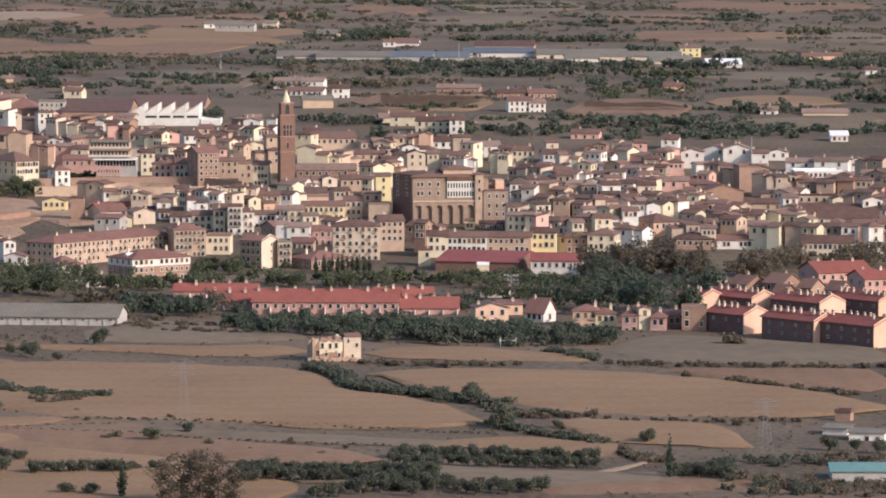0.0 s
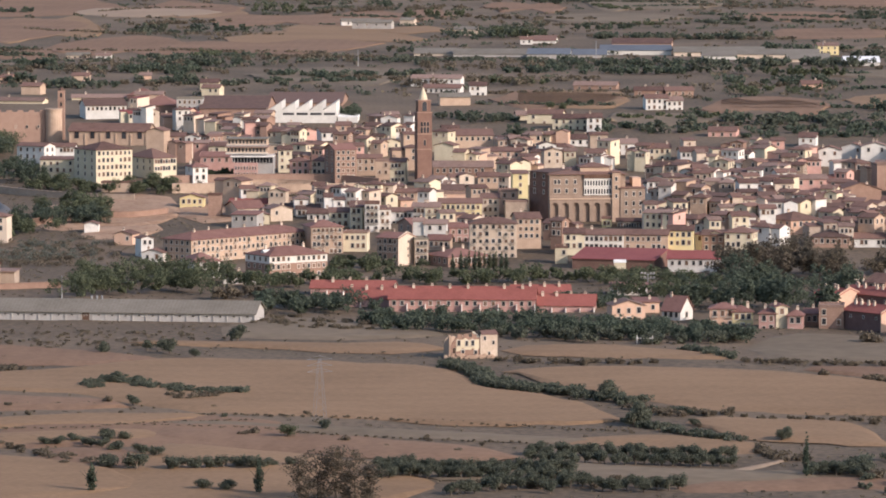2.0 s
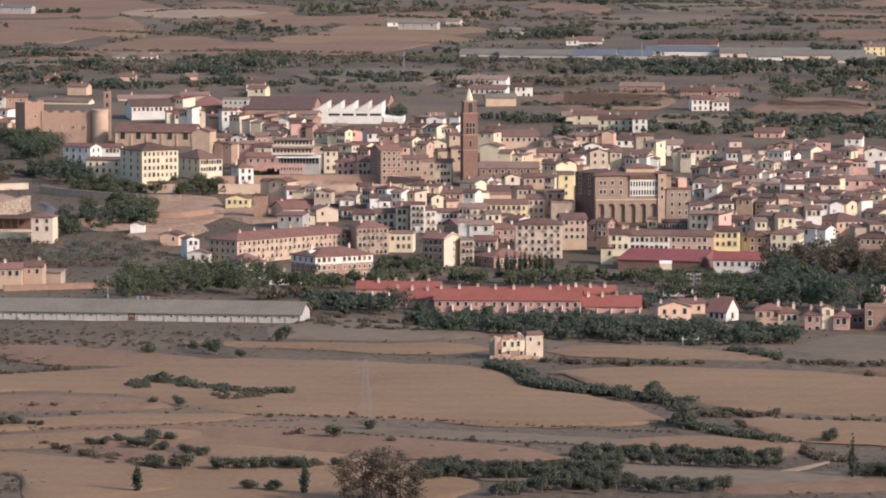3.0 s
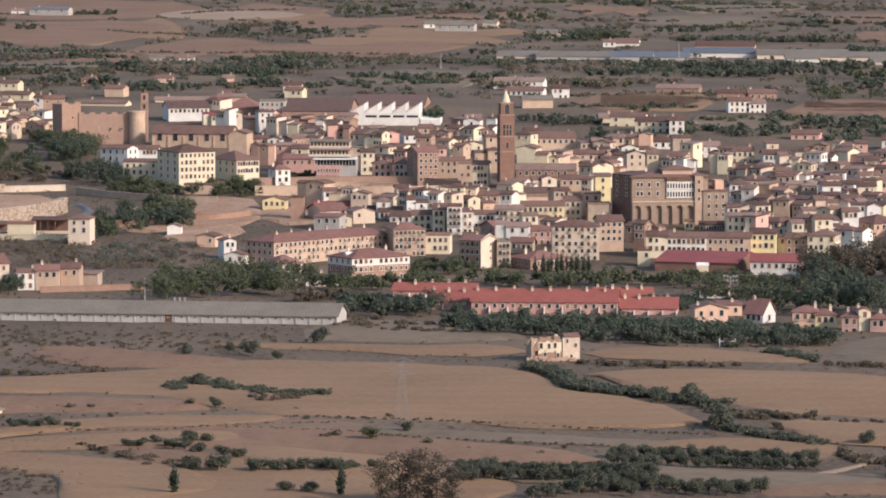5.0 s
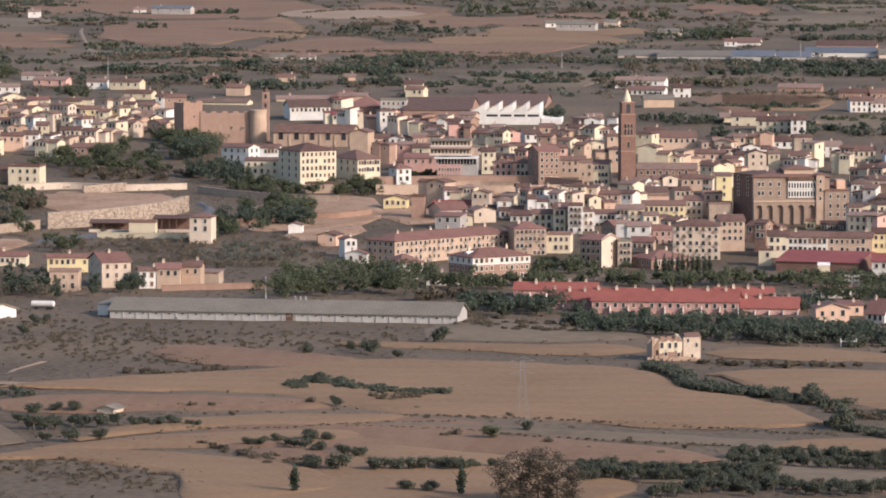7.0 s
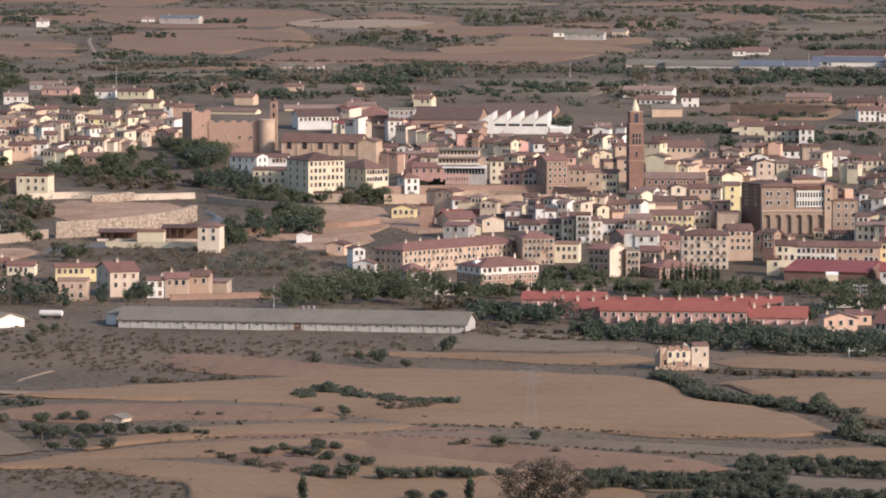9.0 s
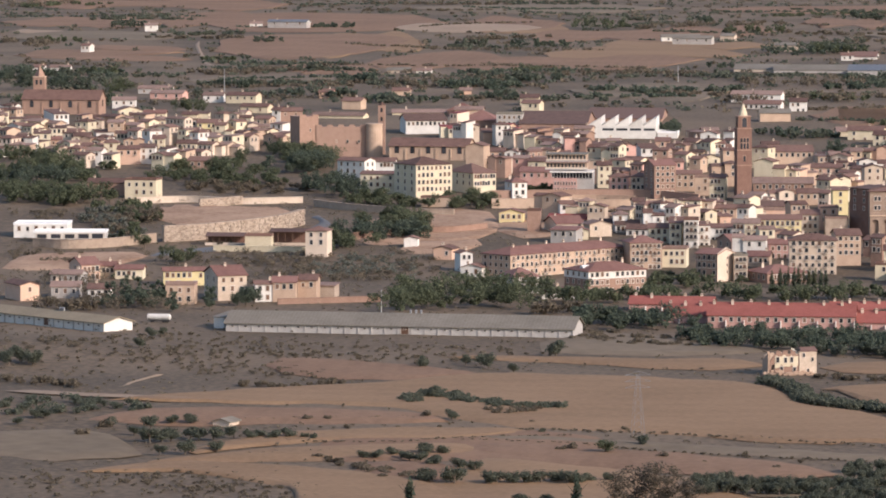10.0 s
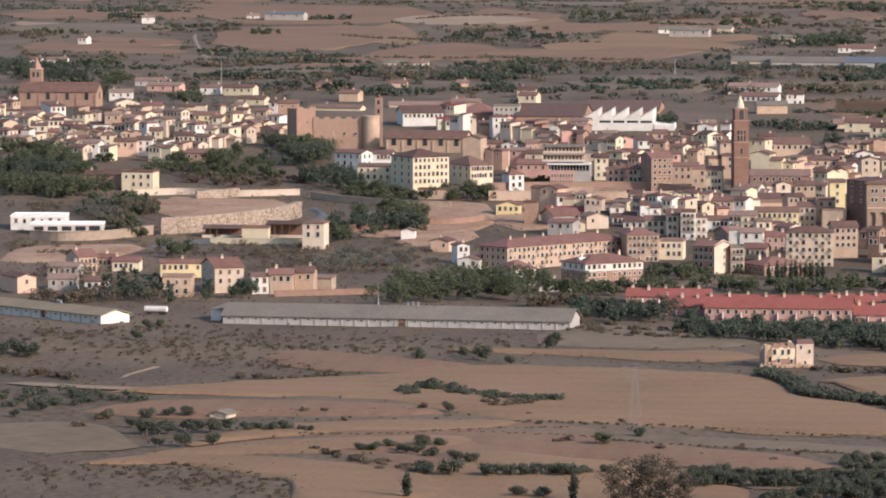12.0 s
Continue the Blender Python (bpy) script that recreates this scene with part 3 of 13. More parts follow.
def palace(x, y, turn, w, d, h):
    ob = thing("palace", "large weathered stone palace with a blind arcade and an upper gallery", "palace", x, y, turn)
    stone = PALACE_STONE
    part("wall", Shape().box(-w / 2, w * 0.30, 1.2, d, -4, h).mesh("wall", stone), ob)
    low = h * 0.47
    part("arcade", arcade_mesh(w * 0.66, low, 6, 1.5, 1.2, stone, 0.70), ob, pose(-w * 0.17, 0, 0.0), "blind arcade of six tall arches")
    part("string_course", Shape().box(-w / 2 - 0.1, w * 0.16, -0.3, 1.19, low, low + 0.4).mesh("string_course", WALLS["tan"]), ob)
    part("parapet", Shape().box(-w / 2, w * 0.16, 0.3, 1.19, low + 0.4, low + 1.2).mesh("parapet", stone), ob)
    tower = part("stair_tower", Shape().box(w * 0.155, w * 0.24, -0.6, 1.19, -4, h + 0.6).mesh("stair_tower", WALLS["tan"]), ob)
    part("tower_roof", roof_mesh(w * 0.085, 1.8, 0.5, "shed", ROOFS["tile"], 0.3), tower, pose(w * 0.1975, 0.3, h + 0.6))
    block = part("front_block", Shape().box(w * 0.24, w / 2, -1.0, d * 0.6, -4, h * 0.70).mesh("front_block", stone), ob)
    part("front_roof", roof_mesh(w * 0.26, d * 0.6 + 1, 1.8, "shed", ROOFS["tile"], 0.4), block, pose(w * 0.37, d * 0.3 - 0.5, h * 0.70))
    # Salmon colour gives this upper block its sunlit look.
    part("side_block", Shape().box(w * 0.38, w * 0.47, 2.0, 9.0, h * 0.6, h * 0.92).mesh("side_block", WALLS["orange"]), ob, None, "upper block with sunlit tone put into its salmon colour")
    part("roof", roof_mesh(w * 0.8, d - 1.2, 2.2, "hip", ROOFS["tile"], 0.8), ob, pose(-w * 0.1, d / 2 + 0.6, h))
    top = part("loft", Shape().box(-w * 0.16, w * 0.15, 5, 15, h, h + 2.6).mesh("loft", WALLS["tan"]), ob)
    part("loft_roof", roof_mesh(w * 0.31, 10, 1.2, "hip", ROOFS["tile"], 0.6), top, pose(-w * 0.005, 10, h + 2.6))
    for k in range(2):
        z = h - 4.3 - 3.2 * k
        part("gallery", arcade_mesh(w * 0.29, 2.7, 10, 0.42, 0.5, WALLS["white"], 0.6), ob, pose(0.3, 0.62, z), "pale arched upper gallery")
        part("gallery_back", Shape().box(-w * 0.135, w * 0.15, 1.12, 1.19, z, z + 2.6).mesh("gallery_back", PANE), ob)
        part("gallery_sill", Shape().box(-w * 0.14, w * 0.155, 0.4, 1.19, z - 0.4, z).mesh("gallery_sill", WALLS["white"]), ob)
    part("eaves_board", Shape().box(-w * 0.14, w * 0.155, 0.2, 1.19, h - 1.5, h - 0.2).mesh("eaves_board", SHUTTER), ob)
    openings(ob, [(w * a, h - b) for a in (-0.44, -0.40, -0.32, -0.23) for b in (3.6, 7.0)], 1.17, 1.0, 1.6)
    openings(tower, [(w * 0.197, h * b) for b in (0.5, 0.68, 0.86)], -0.63, 0.9, 1.5)
    openings(block, [(w * a, h * b) for a in (0.30, 0.38, 0.45) for b in (0.16, 0.34, 0.54)], -1.03, 0.9, 1.6)
    part("chimney", CHIMNEY, ob, pose(-w * 0.3, 14, h + 1.8))
    part("chimney", CHIMNEY, ob, pose(w * 0.2, 12, h + 1.4))


def corner_block(x, y, turn, w, d, h):
    """The hip-roofed apartment block whose top storey is whitewashed."""
    ob = house(x, y, turn, w, d, h, "hip", "brick", "rust", 3, 11, -4, chimneys=4, name="apartment_block", storey=2.6, wh=1.4, category="apartments", label="brown brick apartment block with a whitewashed top storey")
    s = Shape().box(-w / 2 - 0.02, w / 2 + 0.02, -d / 2 - 0.02, d / 2 + 0.02, h - 2.6, h - 0.25)
    part("top_storey", s.mesh("top_storey", WALLS["white"]), ob, None, "whitewashed top storey")
    s = Shape().poly([(-1.2, 0, 0), (1.2, 0, 0), (1.2, 0, 0.9), (0, 0, 1.7), (-1.2, 0, 0.9), (-1.2, 3, 0.9), (1.2, 3, 0.9), (0, 3, 1.7)], [(0, 1, 2, 3, 4), (4, 3, 7, 5), (3, 2, 6, 7), (0, 4, 5), (1, 6, 2)])
    part("dormer", s.mesh("dormer", WALLS["white"]), ob, pose(-w / 2 + 1.5, -d * 0.05, h, 0, 0, -90))


def gable_block(x, y, turn, w, d, h):
    """The brown apartment block with open balconies and a blank pale gable."""
    ob = house(x, y, turn, w, d, h, "gable", "brick", "rust", 4, 4, 0, chimneys=1, balconies=1, name="apartment_block", storey=2.6, wh=1.5, category="apartments", label="brown brick apartment block with a blank pale gable")
    r, e = d / 2 * 0.31, d / 2
    p = [(w / 2 + a, b, c) for a in (0.01, 0.2) for b, c in ((-e - 0.3, -3), (e + 0.3, -3), (e + 0.3, h + 0.3), (0, h + r + 0.7), (-e - 0.3, h + 0.3))]
    wall = part("gable_end", Shape().poly(p, [(5, 6, 7, 8, 9), (0, 4, 3, 2, 1)] + [(i, (i + 1) % 5, 5 + (i + 1) % 5, 5 + i) for i in range(5)]).mesh("gable_end", WALLS["beige"]), ob, None, "blank pale gable end")
    openings(wall, [(0.6, h * b) for b in (0.3, 0.55, 0.8)], w / 2 + 0.22, 0.6, 0.9, 90)


def terraced_office(x, y, turn, m):
    """The modern block: brick ground floors, a glazed band under a white slab, two set-back storeys with white parapets."""
    ob = thing("office_block", "modern terraced block with white slabs and glazed bands", "office block", x, y, turn)
    part("wall", Shape().box(-50 * m, -8 * m, 0, 60 * m, -4, 29 * m).mesh("wall", WALLS["rosy"]), ob, None, "rosy brick lower floors")
    part("side_wall", Shape().box(-8 * m, 20 * m, 1.5, 60 * m, -4, 39 * m).mesh("side_wall", WALLS["grey"]), ob, None, "grey concrete stair block")
    part("glazing", Shape().box(-49 * m, 19 * m, 1.2, 58 * m, 29 * m, 39 * m).mesh("glazing", PANE), ob, None, "dark glazed band")
    for i in range(12):
        a = (-49 + i * 5.6) * m
        part("mullion", Shape().box(a, a + 0.15, 1.0, 1.25, 29 * m, 39 * m).mesh("mullion", WALLS["white"]), ob)
    part("slab", Shape().box(-56 * m, 20 * m, -0.8, 60 * m, 39 * m, 41.5 * m).mesh("slab", WALLS["white"]), ob, None, "white roof slab")
    for k, (a, b, z) in enumerate(((-64, 9, 43.5), (-64, 6, 57))):
        y0 = 4 + 5 * k
        part("storey", Shape().box(a * m, b * m, y0, y0 + 50 * m, z * m, (z + 12) * m).mesh("storey", WALLS["tan"]), ob)
        part("parapet", Shape().box((a - 1) * m, (b + 1) * m, y0 - 1.6, y0 - 1.3, (z + 2) * m, (z + 4) * m).mesh("parapet", WALLS["beige"]), ob)
        part("terrace_slab", Shape().box((a - 1) * m, (b + 1) * m, y0 - 1.6, y0, z * m, (z + 2) * m).mesh("terrace_slab", WALLS["grey"]), ob)
        for i in range(11):
            part("window", WINDOWS[i % 2], ob, pose((a + 3.5 + i * 6.4) * m, y0 - 0.03, (z + 4) * m) @ Matrix.Diagonal((3.4 * m, 1, 7 * m, 1)))
        part("roof", Shape().box((a - 2) * m, (b + 2) * m, y0 - 1.4, y0 + 52 * m, (z + 12) * m, (z + 13.5) * m).mesh("roof", ROOFS["grey" if k else "pale"]), ob)
    for i in range(8):
        for z in (6, 17):
            part("window", WINDOWS[i % 3], ob, pose((-46 + i * 5) * m, -0.03, z * m) @ Matrix.Diagonal((2.4 * m, 1, 6 * m, 1)))
    return ob


def bell_tower(x, y, turn, w, h):
    ob = thing("bell_tower", "tall square brick bell tower with a pale pointed spire", "tower", x, y, turn)
    r = w / 2
    part("shaft", Shape().box(-r, r, 0, w, -5, h * 0.86).mesh("shaft", WALLS["brick_and_shade"]), ob)
    bell_room = part("belfry", Shape().box(-r * 0.86, r * 0.86, r * 0.14, w - r * 0.14, h * 0.86, h).mesh("belfry", WALLS["brick_and_shade"]), ob)
    for z in (h * 0.42, h * 0.60, h * 0.855):
        part("cornice", Shape().box(-r - 0.2, r + 0.2, -0.2, w + 0.2, z, z + 0.35).mesh("cornice", WALLS["brick"]), ob)
    part("cornice", Shape().box(-r * 0.95, r * 0.95, r * 0.05, w - r * 0.05, h - 0.1, h + 0.3).mesh("cornice", WALLS["brick"]), ob)
    spire = part("spire", Shape().ring(0, r, h + 0.3, h + 1.6, r * 0.6, r * 0.52, 8).ring(0, r, h + 1.6, h + 5.4, r * 0.52, 0.1, 8).mesh("spire", WALLS["cream"]), ob, None, "pale octagonal pointed spire")
    part("finial", Shape().ring(0, r, h + 5.8, h + 7.2, 0.08, 0.05, 6).mesh("finial", IRON), spire)
    big, small = arched_pane(2.0, 4.0), arched_pane(1.0, 2.4)
    for a in (0, 90, -90):
        q = pose(0, r, 0, 0, 0, a) @ pose(0, -r - 0.02, 0)
        qb = pose(0, r, 0, 0, 0, a) @ pose(0, -r * 0.86 - 0.02, 0)
        part("window", big, bell_room, qb @ pose(0, 0, h * 0.875))
        for dx in (-1.3, 0.0, 1.3):
            part("window", small, ob, q @ pose(dx, 0, h * 0.68))
            part("window", small, ob, q @ pose(dx, 0, h * 0.62))
        part("window", small, ob, q @ pose(0, 0, h * 0.47))


def sawtooth(x, y, turn, w, d, h, n):
    ob = thing("factory", "white factory hall with a saw-tooth roof", "factory", x, y, turn)
    part("wall", Shape().box(-w / 2, w / 2, 0, d, -4, h).mesh("wall", WALLS["white"]), ob)
    t = w / n
    for i in range(n):
        a = -w / 2 + i * t
        s = Shape().poly([(a, 0, h), (a + t, 0, h), (a + t, 0, h + t * 0.62), (a, d, h), (a + t, d, h), (a + t, d, h + t * 0.62)], [(0, 1, 2), (3, 5, 4), (1, 4, 5, 2)])
        s.poly([(a - 0.2, -0.3, h), (a + t, -0.3, h + t * 0.64), (a + t, d, h + t * 0.64), (a - 0.2, d, h), (a - 0.2, -0.3, h + 0.3), (a + t, -0.3, h + t * 0.64 + 0.3), (a + t, d, h + t * 0.64 + 0.3), (a - 0.2, d, h + 0.3)], box_faces(0))
        part("roof_tooth", s.mesh("roof_tooth", WALLS["white"]), ob)
        if i:
            part("window_strip", Shape().box(a + 0.6, a + t - 0.6, -0.06, 0.02, h - 2.0, h - 0.9).mesh("window_strip", PANE), ob)


def battlement_wall(ob, w, d, h, stuff, at, turn=0.0, name="wall"):
    s = Shape().box(-w / 2, w / 2, 0, d, -6, h)
    k = max(2, int(w / 2.4))
    for i in range(k):
        if i % 2 == 0:
            a = -w / 2 + i * w / k
            s.box(a, a + w / k, 0, min(0.7, d), h, h + 0.9)
    return part(name, s.mesh(name, WALLS[stuff]), ob, at @ pose(0, 0, 0, 0, 0, turn))


def church(x, y, turn, w, d, h, wall, cover, label, arches=5, rise=None, buttress=True):
    ob = thing("church", label, "church", x, y, turn)
    rise = rise or d * 0.2
    part("wall", wall_mesh(w, d, h, rise, "gable", WALLS[wall]), ob, pose(0, d / 2, 0))
    part("roof", roof_mesh(w, d, rise, "gable", ROOFS[cover], 0.6), ob, pose(0, d / 2, h + 0.02))
    p = arched_pane(2.0, 3.6)
    for i in range(arches):
        part("window", p, ob, pose((i + 0.5) / arches * w - w / 2, -0.03, h * 0.45))
    part("window", p, ob, pose(w / 2 + 0.03, d / 2, h * 0.5, 0, 0, 90))
    if buttress:
        for i in range(arches + 1):
            a = i / arches * (w - 1.2) - w / 2 + 0.6
            part("buttress", Shape().box(a - 0.35, a + 0.35, -0.35, 0, -4, h * 0.8).mesh("buttress", WALLS[wall]), ob)
    return ob


def ruin(x, y, turn):
    """A roofless farmhouse: ragged rubble walls, plaster left in places, one end still standing to the eaves."""
    ob = thing("ruined_farmhouse", "roofless ruined farmhouse of tan rubble with pale plaster patches", "ruin", x, y, turn)
    rng = random.Random(4)

    def ragged(name, length, base, drop, gaps, m, stuff="tan", thick=0.6):
        """A wall of unequal height, with openings through it."""
        k = int(length / 0.45)
        tops = [base(i / k) - drop * rng.random() for i in range(k + 1)]
        levels = sorted({-1.0, *(g[2] for g in gaps), *(g[3] for g in gaps)}) + [99]
        vert, v, f = {}, [], []

        def at(i, z, y):
            z = min(z, tops[i])
            key = (i, round(z, 3), y)
            if key not in vert:
                vert[key] = len(v)
                v.append((i * length / k - length / 2, y, z))
            return vert[key]

        def solid(i, j):
            if not (0 <= i < k and 0 <= j < len(levels) - 1) or levels[j] >= min(tops[i], tops[i + 1]):
                return False
            c, t = (levels[j] + levels[j + 1]) / 2, (i + 0.5) / k
            return not any(g0 < t < g1 and za <= c <= zb for g0, g1, za, zb in gaps)

        for i in range(k):
            for j in range(len(levels) - 1):
                if solid(i, j):
                    z0, z1 = levels[j], levels[j + 1]
                    f.append((at(i, z0, 0), at(i + 1, z0, 0), at(i + 1, z1, 0), at(i, z1, 0)))
                    f.append((at(i + 1, z0, thick), at(i, z0, thick), at(i, z1, thick), at(i + 1, z1, thick)))
                    if not solid(i, j + 1):
                        f.append((at(i, z1, 0), at(i + 1, z1, 0), at(i + 1, z1, thick), at(i, z1, thick)))
                    if not solid(i, j - 1):
                        f.append((at(i, z0, 0), at(i, z0, thick), at(i + 1, z0, thick), at(i + 1, z0, 0)))
                    if not solid(i - 1, j):
                        f.append((at(i, z0, 0), at(i, z1, 0), at(i, z1, thick), at(i, z0, thick)))
                    if not solid(i + 1, j):
                        f.append((at(i + 1, z0, 0), at(i + 1, z0, thick), at(i + 1, z1, thick), at(i + 1, z1, 0)))
        return part(name, joined(name, v, f, [WALLS[stuff]]), ob, m)

    front = [(0.02, 0.09, 0.8, 2.6), (0.24, 0.30, 5.4, 6.4), (0.40, 0.46, 5.5, 6.5)]
    ragged("wall", 12.6, lambda t: 3.4 + 3.3 * min(1, t * 6) - (0.9 if t > 0.66 else 0) - (0.9 if 0.60 < t < 0.66 else 0), 0.6, front, pose(0, 0, 0), "brick")
    ragged("wall", 7.0, lambda t: 6.2 - 0.8 * abs(t - 0.5), 0.3, [(0.4, 0.55, 3.8, 5.2)], pose(6.75, 3.6, 0, 0, 0, 90), "beige")
    ragged("wall", 7.0, lambda t: 6.5 - 2.5 * t, 1.5, [], pose(-6.2, 3.6, 0, 0, 0, 90))
    ragged("wall", 12.6, lambda t: 5.2 + 0.7 * t, 1.0, [(0.3, 0.4, 3.2, 5.0)], pose(0, 6.8, 0))
    ragged("inner_wall", 6.6, lambda t: 5.8 + 0.8 * t, 1.0, [], pose(1.8, 3.6, 0, 0, 0, 90), "cream")
    s, k = Shape(), 14
    v = [(-4.9 + 6.5 * i / k, -0.07, z) for i in range(k + 1) for z in (2.2 + rng.uniform(-0.7, 0.5), 5.0 + rng.uniform(-0.3, 0.3))]
    v += [(a, -0.005, c) for a, b, c in v]
    n = 2 * (k + 1)
    f = [(2 * i, 2 * i + 2, 2 * i + 3, 2 * i + 1) for i in range(k)] + [(2 * i + 1, 2 * i + 3, n + 2 * i + 3, n + 2 * i + 1) for i in range(k)]
    part("plaster_band", joined("plaster_band", v, f, [WALLS["cream"]]), ob, None, "pale plaster flaking off the rubble")
    openings(ob, [(-4.1, 3.2), (-1.9, 3.1), (-0.2, 3.2), (-3.0, 0.6), (0.6, 0.4)], -0.1, 0.9, 1.5)
    part("end_block", Shape().box(1.9, 6.75, -0.22, -0.01, -1, 6.1).mesh("end_block", WALLS["beige"]), ob, None, "tan end still standing to its eaves")
    openings(ob, [(3.2, 4.6), (5.6, 3.4), (4.4, 0.3)], -0.25, 0.7, 1.1)
    for i in range(3):
        part("beam", Shape().box(-0.1, 0.1, 0.2, 6.6, 0, 0.2).mesh("beam", SHUTTER), ob, pose(2.6 + i * 1.3, 0, 5.6 - 0.1 * i, 2 * i, 0, 0))
    s = Shape()
    s.poly([(2.2, -0.4, 6.05), (7.0, -0.4, 6.1), (7.0, 3.4, 7.0), (2.6, 2.9, 6.9), (2.2, -0.4, 6.2), (7.0, -0.4, 6.25), (7.0, 3.4, 7.15), (2.6, 2.9, 7.05)], box_faces(0))
    part("roof_remnant", s.mesh("roof_remnant", ROOFS["tile"]), ob)
    s = Shape()
    for i in range(150):
        a, b, c = rng.uniform(-8.5, 5.5), rng.uniform(-2.6, -0.1), rng.uniform(0.15, 0.5)
        z = max(0, 1.4 - abs(b) * 0.6 - abs(a + 2) * 0.12) * rng.random() - 0.2
        s.box(a - c, a + c, b - c * 0.7, b + c * 0.7, z, z + c * 1.1)
    tagged(part("rubble", s.mesh("rubble", WALLS["tan"]), ob), kind="stuff")


def terrace(x, y, turn, n, unit, d, h, wall, cover, label, chimneys=2, group="", side=1, party=True):
    """A row of n joined dwellings under one roof, with a chimney and windows to each."""
    ob = thing("terrace_row", label, "terraced houses", x, y, turn, group=group)
    w, rise = n * unit, d * 0.2
    part("wall", wall_mesh(w, d, h, rise, "gable", WALLS[wall]), ob, pose(0, d / 2, 0))
    lid = part("roof", roof_mesh(w, d, rise, "gable", ROOFS[cover], 0.5), ob, pose(0, d / 2, h + 0.02))
    rng = random.Random(int(abs(x) + y))
    for i in range(n):
        a = (i + 0.5) * unit - w / 2
        for k in range(chimneys):
            part("chimney", CHIMNEY, lid, pose(a + (k - 0.5) * unit * 0.45, rng.choice((-1.4, 0.3)), rise * 0.86))
        for r in range(int(h // 2.7)):
            for b in (-0.22, 0.22) if party else (0.1,):
                part("window", WINDOWS[(i + r) % 3], ob, pose(a + b * unit, -0.03, h - (r + 1) * 2.7 + 0.8) @ Matrix.Diagonal((1.1, 1, 1.4, 1) if party else (0.7, 1, 0.8, 1)))
        if party:
            part("party_wall", Shape().box(a + unit / 2 - 0.12, a + unit / 2 + 0.12, -1.6, 0, -1, h * 0.6).mesh("party_wall", WALLS["white"]), ob)
    for k in range(side):
        part("window", WINDOWS[0], ob, pose(w / 2 + 0.03, d * (0.35 + 0.3 * k), h - 2.0, 0, 0, 90) @ Matrix.Diagonal((0.9, 1, 1.1, 1)))
    return ob


def long_shed(x, y, turn, w, d, h, rise, label, bays, cover="grey", wall="beige"):
    """A low farm shed with a sheet roof over whitewashed bays."""
    ob = thing("long_shed", label, "farm shed", x, y, turn)
    part("wall", wall_mesh(w, d, h, rise, "gable", WALLS[wall]), ob, pose(0, d / 2, 0))
    part("roof", roof_mesh(w, d, rise, "gable", ROOFS[cover], 0.7), ob, pose(0, d / 2, h + 0.02))
    t = w / bays
    for i in range(bays):
        a = (i + 0.5) * t - w / 2
        part("window", WINDOWS[0], ob, pose(a, -0.03, h - 1.1) @ Matrix.Diagonal((t * 0.2, 1, 0.4, 1)))
        part("buttress", Shape().box(a + t / 2 - 0.15, a + t / 2 + 0.15, -0.25, 0, -1, h).mesh("buttress", WALLS["grey"]), ob)
    part("door", DOOR, ob, pose(w * 0.02, -0.05, 0) @ Matrix.Diagonal((2.2, 1, h * 0.9, 1)))
    for i in range(3):
        part("roof_vent", Shape().ring(0, 0, 0, 1.0, 0.35, 0.35, 8).ring(0, 0, 1.0, 1.3, 0.5, 0.1, 8).mesh("roof_vent", STEEL), ob, pose(w * (0.02 + 0.015 * i), d / 2, h + rise))
    return ob


def bank_wall(pts, h, thick, stuff, label, name="retaining_wall", stones=0, cap=True):
    """A retaining wall along a line over the ground, its top level with small steps; faced with rough stones."""
    p = along(pts, max(3, int(sum((Vector(b) - Vector(a)).length for a, b in zip(pts, pts[1:])) / 3)))
    s = Shape()
    for a, b in zip(p, p[1:]):
        z = min(ground_z(a.x, a.y), ground_z(b.x, b.y))
        t = (b - a).normalized()
        q = Vector((-t.y, t.x)) * thick
        pts8 = [(c.x, c.y, e) for e in (z - 3, z + h) for c in (a, b, b + q, a + q)]
        s.poly(pts8, box_faces(0))
        if cap:
            k = Vector((-t.y, t.x)) * 0.15
            s.poly([(c.x, c.y, e) for e in (z + h, z + h + 0.25) for c in (a - k, b - k, b + q + k, a + q + k)], box_faces(0))
    ob = tagged(new(name), label, "wall", kind="structure")
    part("wall", s.mesh("wall", WALLS[stuff]), ob)
    if stones:
        rng = random.Random(stones)
        st = Shape()
        for _ in range(stones):
            i = rng.randrange(len(p) - 1)
            a = p[i].lerp(p[i + 1], rng.random())
            t = (p[i + 1] - p[i]).normalized()
            n = Vector((t.y, -t.x))
            z0 = ground_z(a.x, a.y) + rng.uniform(0, h - 0.4)
            c, e = rng.uniform(0.3, 0.8), rng.uniform(0.2, 0.5)
            m = len(st.v)
            w1, w2 = a - t * c + n * rng.uniform(0.1, 0.4), a + t * c + n * rng.uniform(0.1, 0.4)
            b1, b2 = a - t * c - n * 0.1, a + t * c - n * 0.1
            st.poly([(q.x, q.y, k) for k in (z0, z0 + e * 1.6) for q in (w1, w2, b2, b1)], box_faces(0))
        tagged(part("facing_stones", st.mesh("facing_stones", RUBBLE), ob), "rough stone facing", kind="stuff")
    return ob


